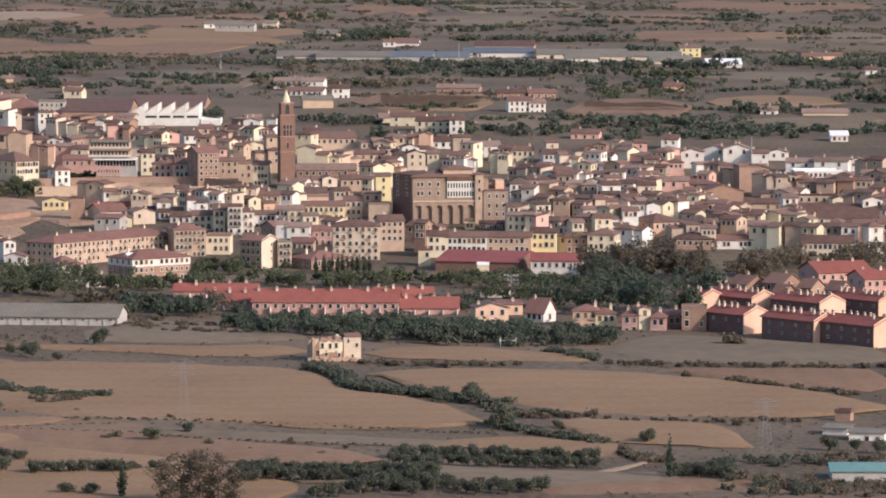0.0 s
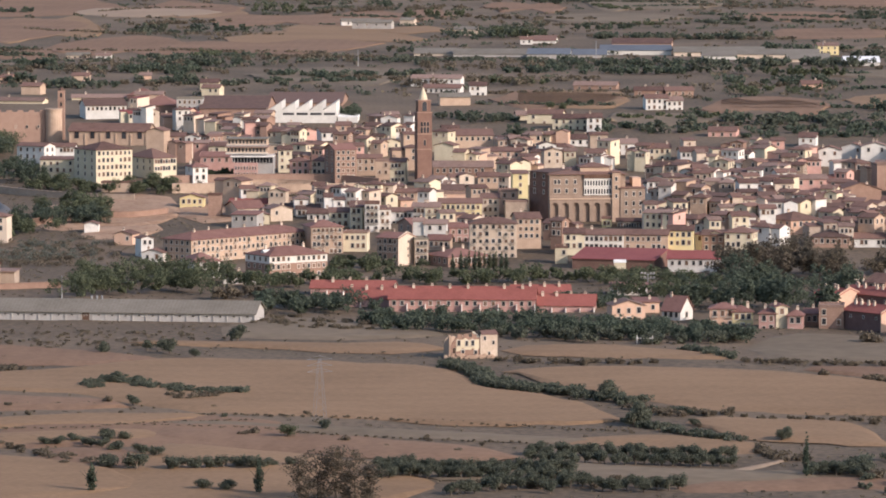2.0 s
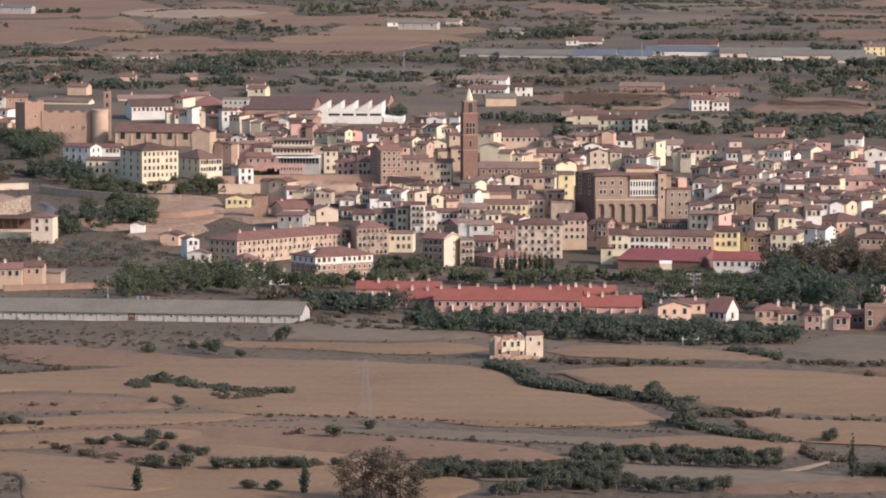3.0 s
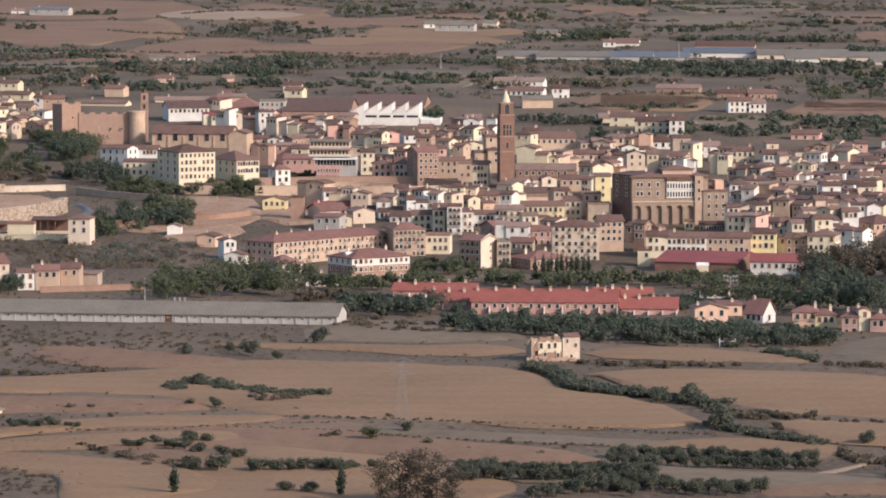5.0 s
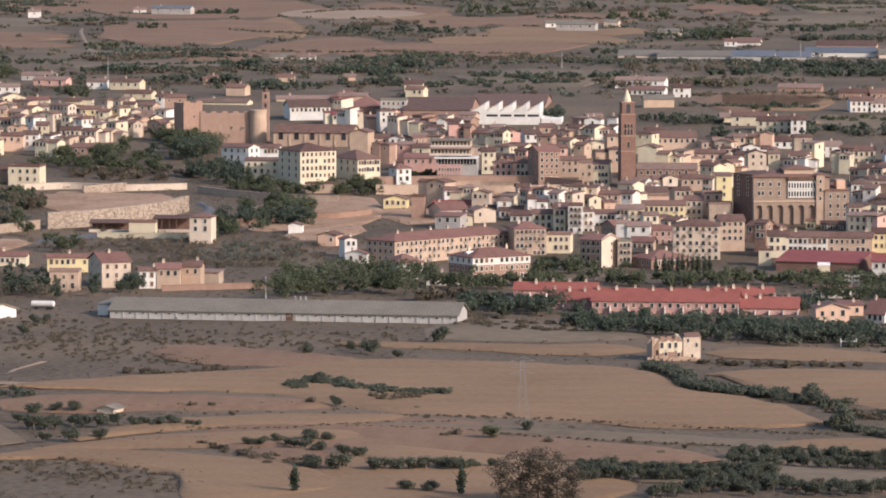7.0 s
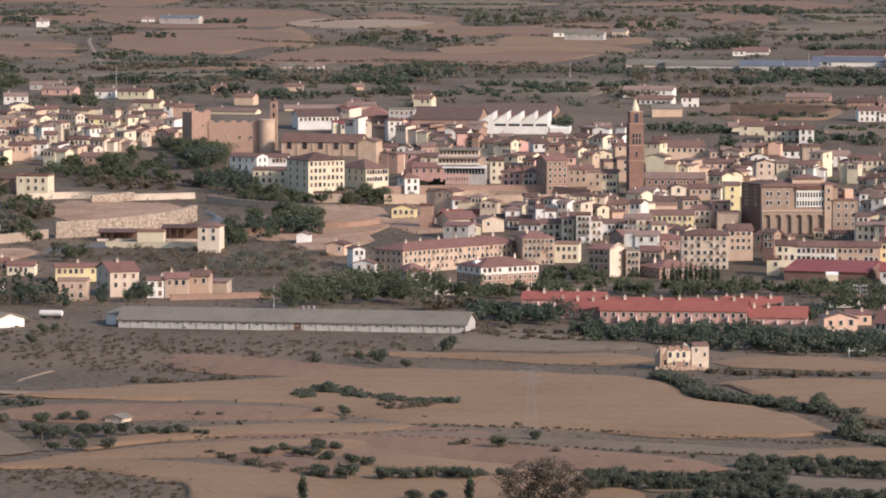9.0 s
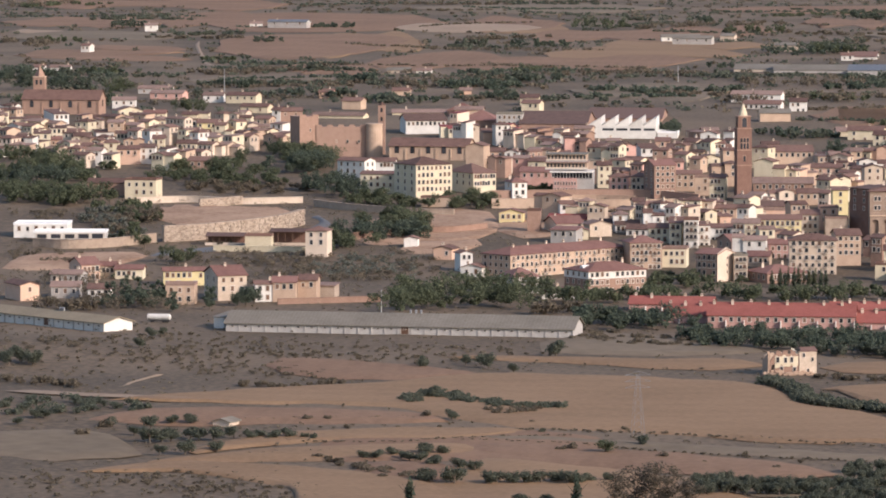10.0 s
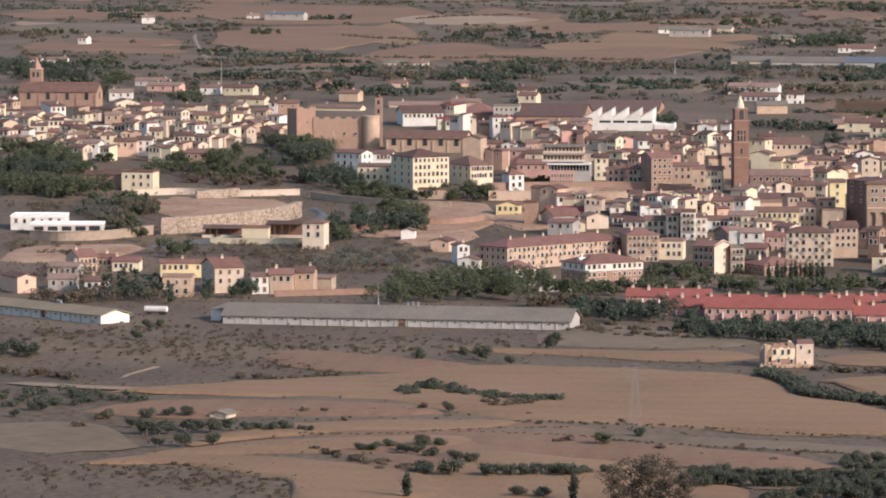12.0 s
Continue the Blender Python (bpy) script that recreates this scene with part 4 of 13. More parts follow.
def mast(x, y, h, name="mast", label="tall thin steel mast", arms=0):
    ob = thing(name, label, "mast", x, y)
    part("pole", Shape().ring(0, 0, -0.5, h, 0.28, 0.14, 8).mesh("pole", STEEL), ob)
    part("base_plate", Shape().box(-0.5, 0.5, -0.5, 0.5, -0.3, 0.15).mesh("base_plate", WALLS["grey"]), ob)
    for i in range(arms):
        part("arm", Shape().box(-2.2, 2.2, -0.12, 0.12, h - 0.4 - i * 1.4, h - 0.15 - i * 1.4).mesh("arm", STEEL), ob)
        for a in (-2, -1, 1, 2):
            part("lamp_head", Shape().box(a - 0.35, a + 0.35, -0.4, 0.1, h - 0.15 - i * 1.4, h + 0.35 - i * 1.4).mesh("lamp_head", WALLS["grey"]), ob)
    return ob


def pylon(x, y, h):
    """A lattice power pylon with three pairs of arms."""
    ob = thing("power_pylon", "slender grey lattice power pylon in the fields", "pylon", x, y, 20)

    def bars(name, pairs, r=0.02):
        s = Shape()
        for a, b in pairs:
            a, b = Vector(a), Vector(b)
            u = (b - a).cross(Vector((0.3, 0.9, 0.31))).normalized() * r
            w = (b - a).cross(u).normalized() * r
            s.poly([tuple(e + o) for e in (a, b) for o in (u + w, w - u, -u - w, u - w)], box_faces(0))
        part(name, s.mesh(name, STEEL), ob)

    k = 9
    lev = [(h * i / k, 1.5 * (1 - 0.78 * i / k)) for i in range(k + 1)]
    for sx, sy in ((1, 1), (1, -1), (-1, 1), (-1, -1)):
        bars("leg", [((sx * lev[0][1], sy * lev[0][1], -0.5), (sx * lev[-1][1], sy * lev[-1][1], h))], 0.028)
    for (z0, r0), (z1, r1) in zip(lev, lev[1:]):
        for c in range(4):
            t = math.pi / 2 * c
            p, q = Vector((r0, r0, 0)), Vector((-r1, r1, 0))
            rot = Matrix.Rotation(t, 3, "Z")
            bars("brace", [(rot @ p + Vector((0, 0, z0)), rot @ q + Vector((0, 0, z1)))], 0.014)
    for z in (h * 0.78, h * 0.88, h * 0.98):
        bars("arm", [((-3.2, 0, z), (3.2, 0, z)), ((-3.2, 0, z), (0, 0, z + 0.9)), ((3.2, 0, z), (0, 0, z + 0.9))], 0.03)


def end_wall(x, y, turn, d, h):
    """The gable wall that closes a terrace at its right end, its sunlit tone put into salmon colour."""
    ob = thing("gable_wall", "gable wall closing a terrace, sunlit tone in its salmon colour", "gable wall", x, y, turn)
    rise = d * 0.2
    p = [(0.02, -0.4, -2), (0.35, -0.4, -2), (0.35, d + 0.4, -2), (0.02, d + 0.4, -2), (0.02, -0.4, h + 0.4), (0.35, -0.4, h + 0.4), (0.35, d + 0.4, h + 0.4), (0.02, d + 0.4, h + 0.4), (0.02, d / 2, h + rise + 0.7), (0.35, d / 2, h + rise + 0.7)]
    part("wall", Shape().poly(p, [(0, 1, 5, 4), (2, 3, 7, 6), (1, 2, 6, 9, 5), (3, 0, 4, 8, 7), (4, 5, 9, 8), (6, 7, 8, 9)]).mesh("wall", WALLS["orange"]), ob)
    part("chimney", CHIMNEY, ob, pose(-0.6, d / 2, h + rise * 0.9))


def castle(x, y, m):
    """The old palace-fortress: a square keep, a curtain wall, a round tower and a slim turret."""
    ob = thing("castle", "old tan brick fortress with keep and round tower", "castle", x, y)
    battlement_wall(ob, 36 * m, 44 * m, 70 * m, "brick", pose(-48 * m, 0, 0), 30, "keep")
    battlement_wall(ob, 88 * m, 10 * m, 52 * m, "brick", pose(8 * m, 2, 0), 4, "curtain_wall")
    part("round_tower", Shape().ring(67 * m, 3, -6, 55 * m, 15 * m, 14.5 * m, 20).ring(67 * m, 3, 55 * m, 58 * m, 15.5 * m, 15.5 * m, 20).mesh("round_tower", WALLS["tan"]), ob)
    turret = part("turret", Shape().box(69 * m, 81 * m, 14, 14 + 10 * m, -2, 88 * m).box(68 * m, 82 * m, 13.7, 14 + 11 * m, 70 * m, 72 * m).mesh("turret", WALLS["brick"]), ob)
    part("turret_roof", Shape().ring(75 * m, 14 + 5 * m, 88 * m, 94 * m, 7 * m, 0.2, 4).mesh("turret_roof", ROOFS["tile"]), turret)
    p = arched_pane(1.0, 2.0)
    for z in (60, 76):
        part("window", p, turret, pose(75 * m, 13.97, z * m))
    for a, z in ((-46, 44), (0, 24), (20, 24), (40, 24)):
        part("window", WINDOWS[0], ob, pose(a * m, 0.2 if a < -20 else 1.9, z * m) @ Matrix.Diagonal((0.8, 1, 1.2, 1)))


def belfry(x, y, m):
    ob = thing("belfry", "small brick church belfry with a pointed roof", "tower", x, y)
    w = 20 * m
    part("shaft", Shape().box(-w / 2, w / 2, 0, w, -4, 37 * m).mesh("shaft", WALLS["brick"]), ob)
    part("cornice", Shape().box(-w / 2 - 0.25, w / 2 + 0.25, -0.25, w + 0.25, 37 * m, 38.5 * m).mesh("cornice", WALLS["tan"]), ob)
    part("spire", Shape().ring(0, w / 2, 38.5 * m, 58 * m, w * 0.52, 0.1, 4).mesh("spire", WALLS["brick"]), ob)
    p = arched_pane(1.3, 2.8)
    for a in (-1.2, 1.2):
        part("window", p, ob, pose(a, -0.03, 24 * m))


def tank(x, y, turn, length):
    ob = thing("white_tank", "long white cylindrical tank on wheels", "tank", x, y, turn)
    s = Shape().ring(0, 0, -length / 2, length / 2, 0.95, 0.95, 16)
    s.ring(0, 0, -length / 2 - 0.3, -length / 2, 0.5, 0.95, 16).ring(0, 0, length / 2, length / 2 + 0.3, 0.95, 0.5, 16)
    part("barrel", s.mesh("barrel", WALLS["white"]), ob, pose(0, 0, 1.7, 0, 90, 0))
    part("chassis", Shape().box(-length / 2, length / 2, -0.5, 0.5, 0.55, 0.8).mesh("chassis", IRON), ob)
    wheel = Shape().ring(0, 0, -0.15, 0.15, 0.45, 0.45, 14).mesh("wheel", IRON)
    for a in (-2.2, 1.6, 2.6):
        for b in (-0.7, 0.7):
            part("wheel", wheel, ob, pose(a, b, 0.42, 90, 0, 0))


def pergola(x, y, turn, w, d, h):
    """An open terrace: a dark sloping roof on posts, deep shade below and a pale parapet in front."""
    ob = thing("pergola", "open restaurant terrace under a dark sloping roof", "pergola", x, y, turn)
    part("roof", roof_mesh(w, d, 0.9, "shed", ROOFS["dark"], 0.4), ob, pose(0, d / 2, h))
    part("back_wall", Shape().box(-w / 2, w / 2, d - 0.4, d, -3, h + 0.9).mesh("back_wall", WALLS["brick_and_shade"]), ob)
    part("floor_slab", Shape().box(-w / 2, w / 2, 0, d - 0.4, -4, 0.1).mesh("floor_slab", WALLS["stone"]), ob)
    part("parapet", Shape().box(-w / 2 - 0.4, w / 2 + 0.4, -0.45, -0.02, -4, 0.7).mesh("parapet", WALLS["beige"]), ob)
    n = max(3, int(w / 2.4))
    for i in range(n + 1):
        a = -w / 2 + 0.2 + i * (w - 0.4) / n
        part("post", Shape().box(a - 0.12, a + 0.12, 0.1, 0.34, 0.1, h).mesh("post", SHUTTER), ob)


def goal_frame(x, y, turn):
    """A white post-and-rail frame standing in the field."""
    ob = thing("goalposts", "white goalposts with a rail standing in the field", "goalposts", x, y, turn)
    for a in (-2.2, -0.3, 2.2):
        part("post", Shape().box(a - 0.12, a + 0.12, -0.12, 0.12, -0.4, 2.4 if a != -0.3 else 1.7).mesh("post", WALLS["white"]), ob)
    part("rail", Shape().box(-2.5, 2.5, -0.1, 0.1, 1.5, 1.75).mesh("rail", WALLS["white"]), ob)


def scatter_scrub():
    """Small dry tufts strewn over the uncultivated ground."""
    rng = np.random.default_rng(77)
    spots = [(rng.uniform(-330, 150), rng.uniform(960, 1560), rng.uniform(0.35, 0.9), rng.uniform(0.25, 0.6)) for _ in range(3800)]
    spots = [q for q in spots if not cultivated(q[0], q[1])]
    slope = [(rng.uniform(-330, -140), rng.uniform(1520, 1900), rng.uniform(0.6, 1.5), rng.uniform(0.5, 1.6)) for _ in range(1500)]
    spots += [q for q in slope if not cultivated(q[0], q[1])]
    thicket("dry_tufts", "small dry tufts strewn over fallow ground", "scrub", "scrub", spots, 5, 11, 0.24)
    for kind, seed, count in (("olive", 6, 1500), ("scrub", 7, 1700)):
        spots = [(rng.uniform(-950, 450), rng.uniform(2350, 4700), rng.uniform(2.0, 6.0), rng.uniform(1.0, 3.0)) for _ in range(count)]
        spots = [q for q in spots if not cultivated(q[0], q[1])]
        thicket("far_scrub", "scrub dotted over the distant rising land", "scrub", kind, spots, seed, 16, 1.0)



build_ground()


# ---- fields of the plain ----
field('worn tan ground between the fields', ((-136, 1033), (-109, 1049), (-82, 1052), (-58, 1038), (-33, 1023)), ((-124, 945), (-92, 949), (-62, 951), (-45, 956), (-27, 966)), FIELD, lift=0.16)
field('worn tan ground between the fields', ((-144, 1117), (-117, 1121), (-91, 1119), (-66, 1114)), ((-135, 1046), (-110, 1055), (-86, 1052), (-58, 1041)), FIELD_RED, lift=0.16)
field('tan ploughed field of dry earth on the plain', ((-206, 1184), (-170, 1208), (-137, 1229), (-121, 1254), (-101, 1260), (-67, 1249), (-37, 1233), (-24, 1185), (2, 1158), (15, 1138)), ((-202, 1160), (-164, 1166), (-130, 1164), (-110, 1138), (-90, 1121), (-67, 1119), (-45, 1108), (-25, 1100), (-6, 1094), (13, 1088)), FIELD)
field('brown ploughed field below a dry slope', ((-184, 1298), (-164, 1296), (-140, 1282), (-129, 1269), (-112, 1255)), ((-173, 1254), (-157, 1241), (-135, 1237), (-126, 1241), (-111, 1247)), FIELD_RED)
field('narrow pale strip of stubble', ((-129, 1305), (-102, 1306), (-70, 1305), (-37, 1311)), ((-129, 1299), (-101, 1291), (-68, 1276), (-36, 1270)), FIELD)
field('narrow pale strip of stubble beside the ruin', ((-23, 1301), (3, 1301), (26, 1285), (43, 1259)), ((-22, 1266), (2, 1259), (26, 1254), (42, 1249)), FIELD)
field('tan ploughed field of dry earth on the plain', ((-22, 1225), (-4, 1232), (18, 1233), (48, 1226), (62, 1213), (83, 1192), (103, 1170), (116, 1163)), ((-20, 1217), (-3, 1182), (16, 1154), (30, 1138), (51, 1128), (71, 1125), (92, 1122), (112, 1128)), FIELD)
field('brown fallow field behind the tan one', ((55, 1227), (78, 1232), (122, 1228)), ((62, 1217), (83, 1197), (116, 1169)), FIELD_RED)
field('grey fallow slope below the houses', ((49, 1338), (76, 1333), (129, 1296)), ((44, 1252), (79, 1245), (123, 1236)), FIELD_GREY)
field('grey fallow ground beyond the fields', ((-98, 1394), (-61, 1368), (-37, 1342)), ((-111, 1321), (-78, 1313), (-40, 1318)), FIELD_GREY)
field('tan ploughed field', ((19, 1123), (37, 1121), (64, 1112), (73, 1069)), ((30, 1094), (42, 1071), (55, 1067), (72, 1056)), FIELD)
field('tan ploughed field', ((10, 1086), (29, 1079), (45, 1065)), ((-11, 1066), (22, 1055), (40, 1038)), FIELD)
field('grey stubble strip', ((-107, 1109), (-79, 1106), (-49, 1094), (11, 1074)), ((-106, 1097), (-78, 1091), (-48, 1076), (6, 1061)), FIELD_GREY)
field('reddish ploughed strip', ((-106, 1095), (-78, 1089), (-48, 1073), (-13, 1055)), ((-103, 1070), (-76, 1052), (-46, 1035), (-13, 1026)), FIELD_RED)
field('tan ploughed strip', ((-103, 1066), (-69, 1047), (-49, 1031)), ((-99, 1029), (-66, 1002), (-47, 988)), FIELD)
field('grey stubble beside the olive rows', ((-12, 1032), (27, 1017), (58, 1016)), ((-47, 1001), (14, 992), (50, 987)), FIELD_GREY)
field('tan ploughed field at the slope foot', ((29, 1002), (58, 1004), (76, 1001)), ((14, 974), (56, 981), (80, 977)), FIELD_RED)
field('reddish ploughed field', ((-205, 1150), (-170, 1159), (-126, 1157), (-110, 1136)), ((-198, 1111), (-164, 1120), (-123, 1129), (-109, 1129)), FIELD_RED)
field('pale stubble field', ((-239, 1100), (-217, 1100), (-207, 1106), (-194, 1101), (-182, 1080)), ((-227, 1041), (-208, 1054), (-195, 1045), (-186, 1051), (-173, 1048)), FIELD_GREY)
field('tan ploughed field with terraces', ((-155, 1107), (-135, 1115), (-109, 1124), (-90, 1119)), ((-175, 1051), (-145, 1083), (-106, 1097), (-90, 1113)), FIELD)
field('tan ploughed field with terraces', ((-173, 1051), (-144, 1078), (-106, 1093), (-97, 1090)), ((-173, 1041), (-144, 1049), (-122, 1057), (-95, 1062)), FIELD)
field('tan ploughed field with terraces', ((-183, 1034), (-166, 1044), (-144, 1045), (-112, 1028), (-96, 1024)), ((-188, 1022), (-161, 1027), (-134, 1000), (-124, 958), (-91, 962)), FIELD)
field('reddish ploughed patch round olive trees', ((-126, 1047), (-110, 1055), (-101, 1050)), ((-122, 1025), (-105, 1010), (-96, 1019)), FIELD_RED)
field('worn pale dirt track', ((-236, 1196), (-216, 1187), (-194, 1180), (-176, 1175)), ((-234, 1187), (-215, 1180), (-193, 1175), (-175, 1172)), TRACK, name='dirt_track', wobble=0.5)
field('worn pale dirt path up the dry slope', ((-208, 1210), (-205, 1229), (-201, 1247)), ((-206, 1207), (-204, 1226), (-201, 1244)), TRACK, name='dirt_track', wobble=0.5)
field('worn pale dirt track', ((31, 1011), (38, 1021), (51, 1041)), ((31, 1007), (39, 1018), (51, 1039)), TRACK, name='dirt_track', wobble=0.5)

# ---- fields beyond the town ----
field('distant ploughed field on the rising land', ((-293, 3039), (-266, 3116), (-234, 3121), (-209, 3182), (-168, 3160), (-134, 3127)), ((-295, 3051), (-250, 2921), (-232, 2963), (-191, 2886), (-156, 2974), (-128, 3073)), FIELD_RED, wobble=5.0)
field('distant ploughed field on the rising land', ((-252, 3244), (-235, 3250), (-216, 3308), (-186, 3252), (-168, 3245), (-143, 3203)), ((-251, 3143), (-216, 3080), (-195, 3134), (-185, 3145), (-169, 3154), (-146, 3176)), FIELD, wobble=5.0)
field('distant ploughed field on the rising land', ((-293, 3540), (-275, 3664), (-245, 3647), (-224, 3648), (-198, 3695), (-167, 3614)), ((-279, 3484), (-265, 3413), (-236, 3434), (-223, 3487), (-191, 3401), (-172, 3498)), FIELD_RED, wobble=5.0)
field('distant ploughed field on the rising land', ((-43, 2354), (-32, 2463), (-16, 2429), (-3, 2432), (15, 2423), (26, 2354)), ((-51, 2369), (-28, 2278), (-17, 2278), (-0, 2312), (11, 2322), (22, 2384)), FIELD_RED, wobble=5.0)
field('distant ploughed field on the rising land', ((62, 2288), (76, 2377), (92, 2350), (104, 2366), (117, 2332), (129, 2310)), ((54, 2276), (67, 2263), (92, 2275), (103, 2246), (115, 2251), (123, 2292)), FIELD_RED, wobble=5.0)
field('distant ploughed field on the rising land', ((133, 2354), (151, 2408), (167, 2389), (183, 2406), (194, 2393), (206, 2375)), ((134, 2368), (143, 2297), (166, 2309), (174, 2321), (182, 2324), (207, 2331)), FIELD, wobble=5.0)
field('distant ploughed field on the rising land', ((191, 3283), (211, 3347), (223, 3341), (234, 3345), (248, 3360), (259, 3286)), ((186, 3244), (204, 3214), (204, 3216), (221, 3207), (237, 3196), (257, 3251)), FIELD, wobble=5.0)
field('distant ploughed field on the rising land', ((123, 3670), (147, 3746), (163, 3744), (186, 3763), (203, 3728), (216, 3681)), ((115, 3599), (147, 3547), (158, 3519), (179, 3581), (195, 3534), (217, 3645)), FIELD_RED, wobble=5.0)
field('distant ploughed field on the rising land', ((-367, 3809), (-362, 3954), (-357, 4054), (-328, 3968), (-310, 3963), (-287, 3937)), ((-371, 3833), (-352, 3721), (-328, 3716), (-315, 3739), (-288, 3688), (-274, 3780)), FIELD_RED, wobble=5.0)
field('distant ploughed field on the rising land', ((-194, 3610), (-185, 3771), (-164, 3771), (-144, 3718), (-126, 3821), (-101, 3711)), ((-193, 3629), (-165, 3468), (-145, 3529), (-126, 3504), (-119, 3561), (-97, 3606)), FIELD_RED, wobble=5.0)
field('distant ploughed field on the rising land', ((-195, 3324), (-180, 3406), (-157, 3428), (-139, 3395), (-115, 3421), (-91, 3332)), ((-201, 3332), (-181, 3296), (-144, 3292), (-122, 3264), (-110, 3300), (-82, 3332)), FIELD, wobble=5.0)
field('distant ploughed field on the rising land', ((-444, 3436), (-440, 3579), (-428, 3584), (-407, 3552), (-396, 3631), (-345, 3338)), ((-436, 3308), (-387, 3085), (-377, 3213), (-373, 3230), (-340, 3207), (-344, 3328)), FIELD, wobble=5.0)
field('distant ploughed field on the rising land', ((-414, 3724), (-399, 3838), (-371, 3824), (-346, 3822), (-320, 3807), (-289, 3754)), ((-406, 3692), (-393, 3655), (-353, 3605), (-321, 3637), (-314, 3618), (-286, 3702)), FIELD_PALE, wobble=5.0)
field('distant ploughed field on the rising land', ((-643, 3929), (-636, 4024), (-628, 4124), (-605, 4164), (-568, 4047), (-527, 3907)), ((-634, 3895), (-591, 3710), (-570, 3816), (-548, 3752), (-530, 3790), (-528, 3881)), FIELD_RED, wobble=5.0)
field('distant ploughed field on the rising land', ((-348, 3040), (-330, 3045), (-305, 3059), (-287, 3056), (-257, 3037), (-237, 3050)), ((-339, 3000), (-309, 2893), (-292, 2952), (-273, 2899), (-256, 2921), (-237, 3012)), FIELD_RED, wobble=5.0)
field('distant ploughed field on the rising land', ((-405, 2947), (-398, 2977), (-387, 2999), (-365, 2958), (-354, 2997), (-335, 2937)), ((-397, 2896), (-372, 2857), (-372, 2839), (-357, 2844), (-336, 2830), (-329, 2895)), FIELD_RED, wobble=5.0)
field('distant ploughed field on the rising land', ((-432, 2749), (-417, 2782), (-401, 2817), (-382, 2806), (-361, 2819), (-333, 2755)), ((-433, 2723), (-412, 2713), (-384, 2711), (-360, 2702), (-348, 2687), (-340, 2731)), FIELD_GREY, wobble=5.0)
field('distant ploughed field on the rising land', ((-770, 3890), (-742, 3929), (-734, 4005), (-688, 3938), (-673, 4010), (-626, 3884)), ((-759, 3818), (-705, 3728), (-689, 3756), (-643, 3702), (-622, 3730), (-608, 3817)), FIELD_RED, wobble=5.0)
field('distant ploughed field on the rising land', ((-688, 3493), (-675, 3585), (-658, 3622), (-628, 3626), (-588, 3589), (-556, 3563)), ((-677, 3431), (-641, 3407), (-622, 3438), (-601, 3436), (-566, 3421), (-542, 3515)), FIELD_GREY, wobble=5.0)
field('distant ploughed field on the rising land', ((-613, 3183), (-600, 3236), (-574, 3227), (-547, 3202), (-522, 3205), (-492, 3175)), ((-599, 3118), (-578, 3089), (-552, 3093), (-527, 3127), (-516, 3137), (-500, 3186)), FIELD_RED, wobble=5.0)
field('distant ploughed field on the rising land', ((-87, 3835), (-76, 3993), (-59, 3997), (-41, 3949), (-30, 4002), (-10, 3839)), ((-84, 3850), (-60, 3812), (-65, 3734), (-43, 3808), (-24, 3714), (-11, 3859)), FIELD_RED, wobble=5.0)
field('distant ploughed field on the rising land', ((5, 4008), (37, 4055), (64, 4110), (85, 4110), (112, 4108), (133, 3966)), ((3, 3963), (21, 3769), (49, 3819), (78, 3816), (96, 3840), (123, 3904)), FIELD_GREY, wobble=5.0)
field('distant ploughed field on the rising land', ((182, 3974), (231, 4119), (263, 4076), (309, 4070), (349, 4060), (381, 3926)), ((173, 3944), (222, 3876), (244, 3865), (280, 3811), (340, 3859), (375, 3978)), FIELD_RED, wobble=5.0)
field('distant ploughed field on the rising land', ((260, 3295), (275, 3317), (288, 3357), (303, 3358), (309, 3338), (317, 3289)), ((257, 3247), (268, 3170), (281, 3162), (289, 3167), (292, 3150), (312, 3196)), FIELD_GREY, wobble=5.0)
field('distant ploughed field on the rising land', ((130, 2652), (155, 2681), (183, 2710), (207, 2706), (232, 2682), (257, 2672)), ((133, 2641), (145, 2628), (171, 2614), (206, 2588), (229, 2616), (254, 2642)), FIELD_GREY, wobble=5.0)
field('distant ploughed field on the rising land', ((-193, 2668), (-173, 2668), (-157, 2728), (-139, 2722), (-118, 2701), (-95, 2611)), ((-194, 2613), (-159, 2545), (-149, 2547), (-124, 2513), (-111, 2511), (-97, 2634)), FIELD_GREY, wobble=5.0)
field('distant ploughed field on the rising land', ((143, 2228), (155, 2235), (170, 2246), (186, 2236), (202, 2255), (215, 2231)), ((142, 2218), (157, 2198), (167, 2197), (188, 2180), (201, 2185), (213, 2221)), FIELD_GREY, wobble=5.0)
field('distant ploughed field on the rising land', ((11, 2221), (20, 2266), (32, 2243), (49, 2264), (60, 2259), (70, 2206)), ((11, 2193), (20, 2193), (33, 2171), (41, 2178), (55, 2192), (67, 2209)), FIELD_GREY, wobble=5.0)
field('distant ploughed field on the rising land', ((-467, 4281), (-428, 4373), (-375, 4387), (-330, 4435), (-280, 4414), (-226, 4313)), ((-458, 4245), (-414, 4190), (-368, 4149), (-304, 4090), (-259, 4163), (-213, 4300)), FIELD_GREY, wobble=5.0)
field('distant ploughed field on the rising land', ((-886, 4508), (-837, 4554), (-771, 4518), (-720, 4536), (-669, 4585), (-600, 4458)), ((-857, 4405), (-766, 4223), (-744, 4319), (-686, 4295), (-609, 4183), (-574, 4371)), FIELD_RED, wobble=5.0)
field('distant ploughed field on the rising land', ((-178, 4307), (-129, 4349), (-81, 4371), (-31, 4390), (12, 4383), (61, 4223)), ((-181, 4206), (-118, 4166), (-89, 4131), (-24, 4100), (19, 4147), (58, 4220)), FIELD_RED, wobble=5.0)
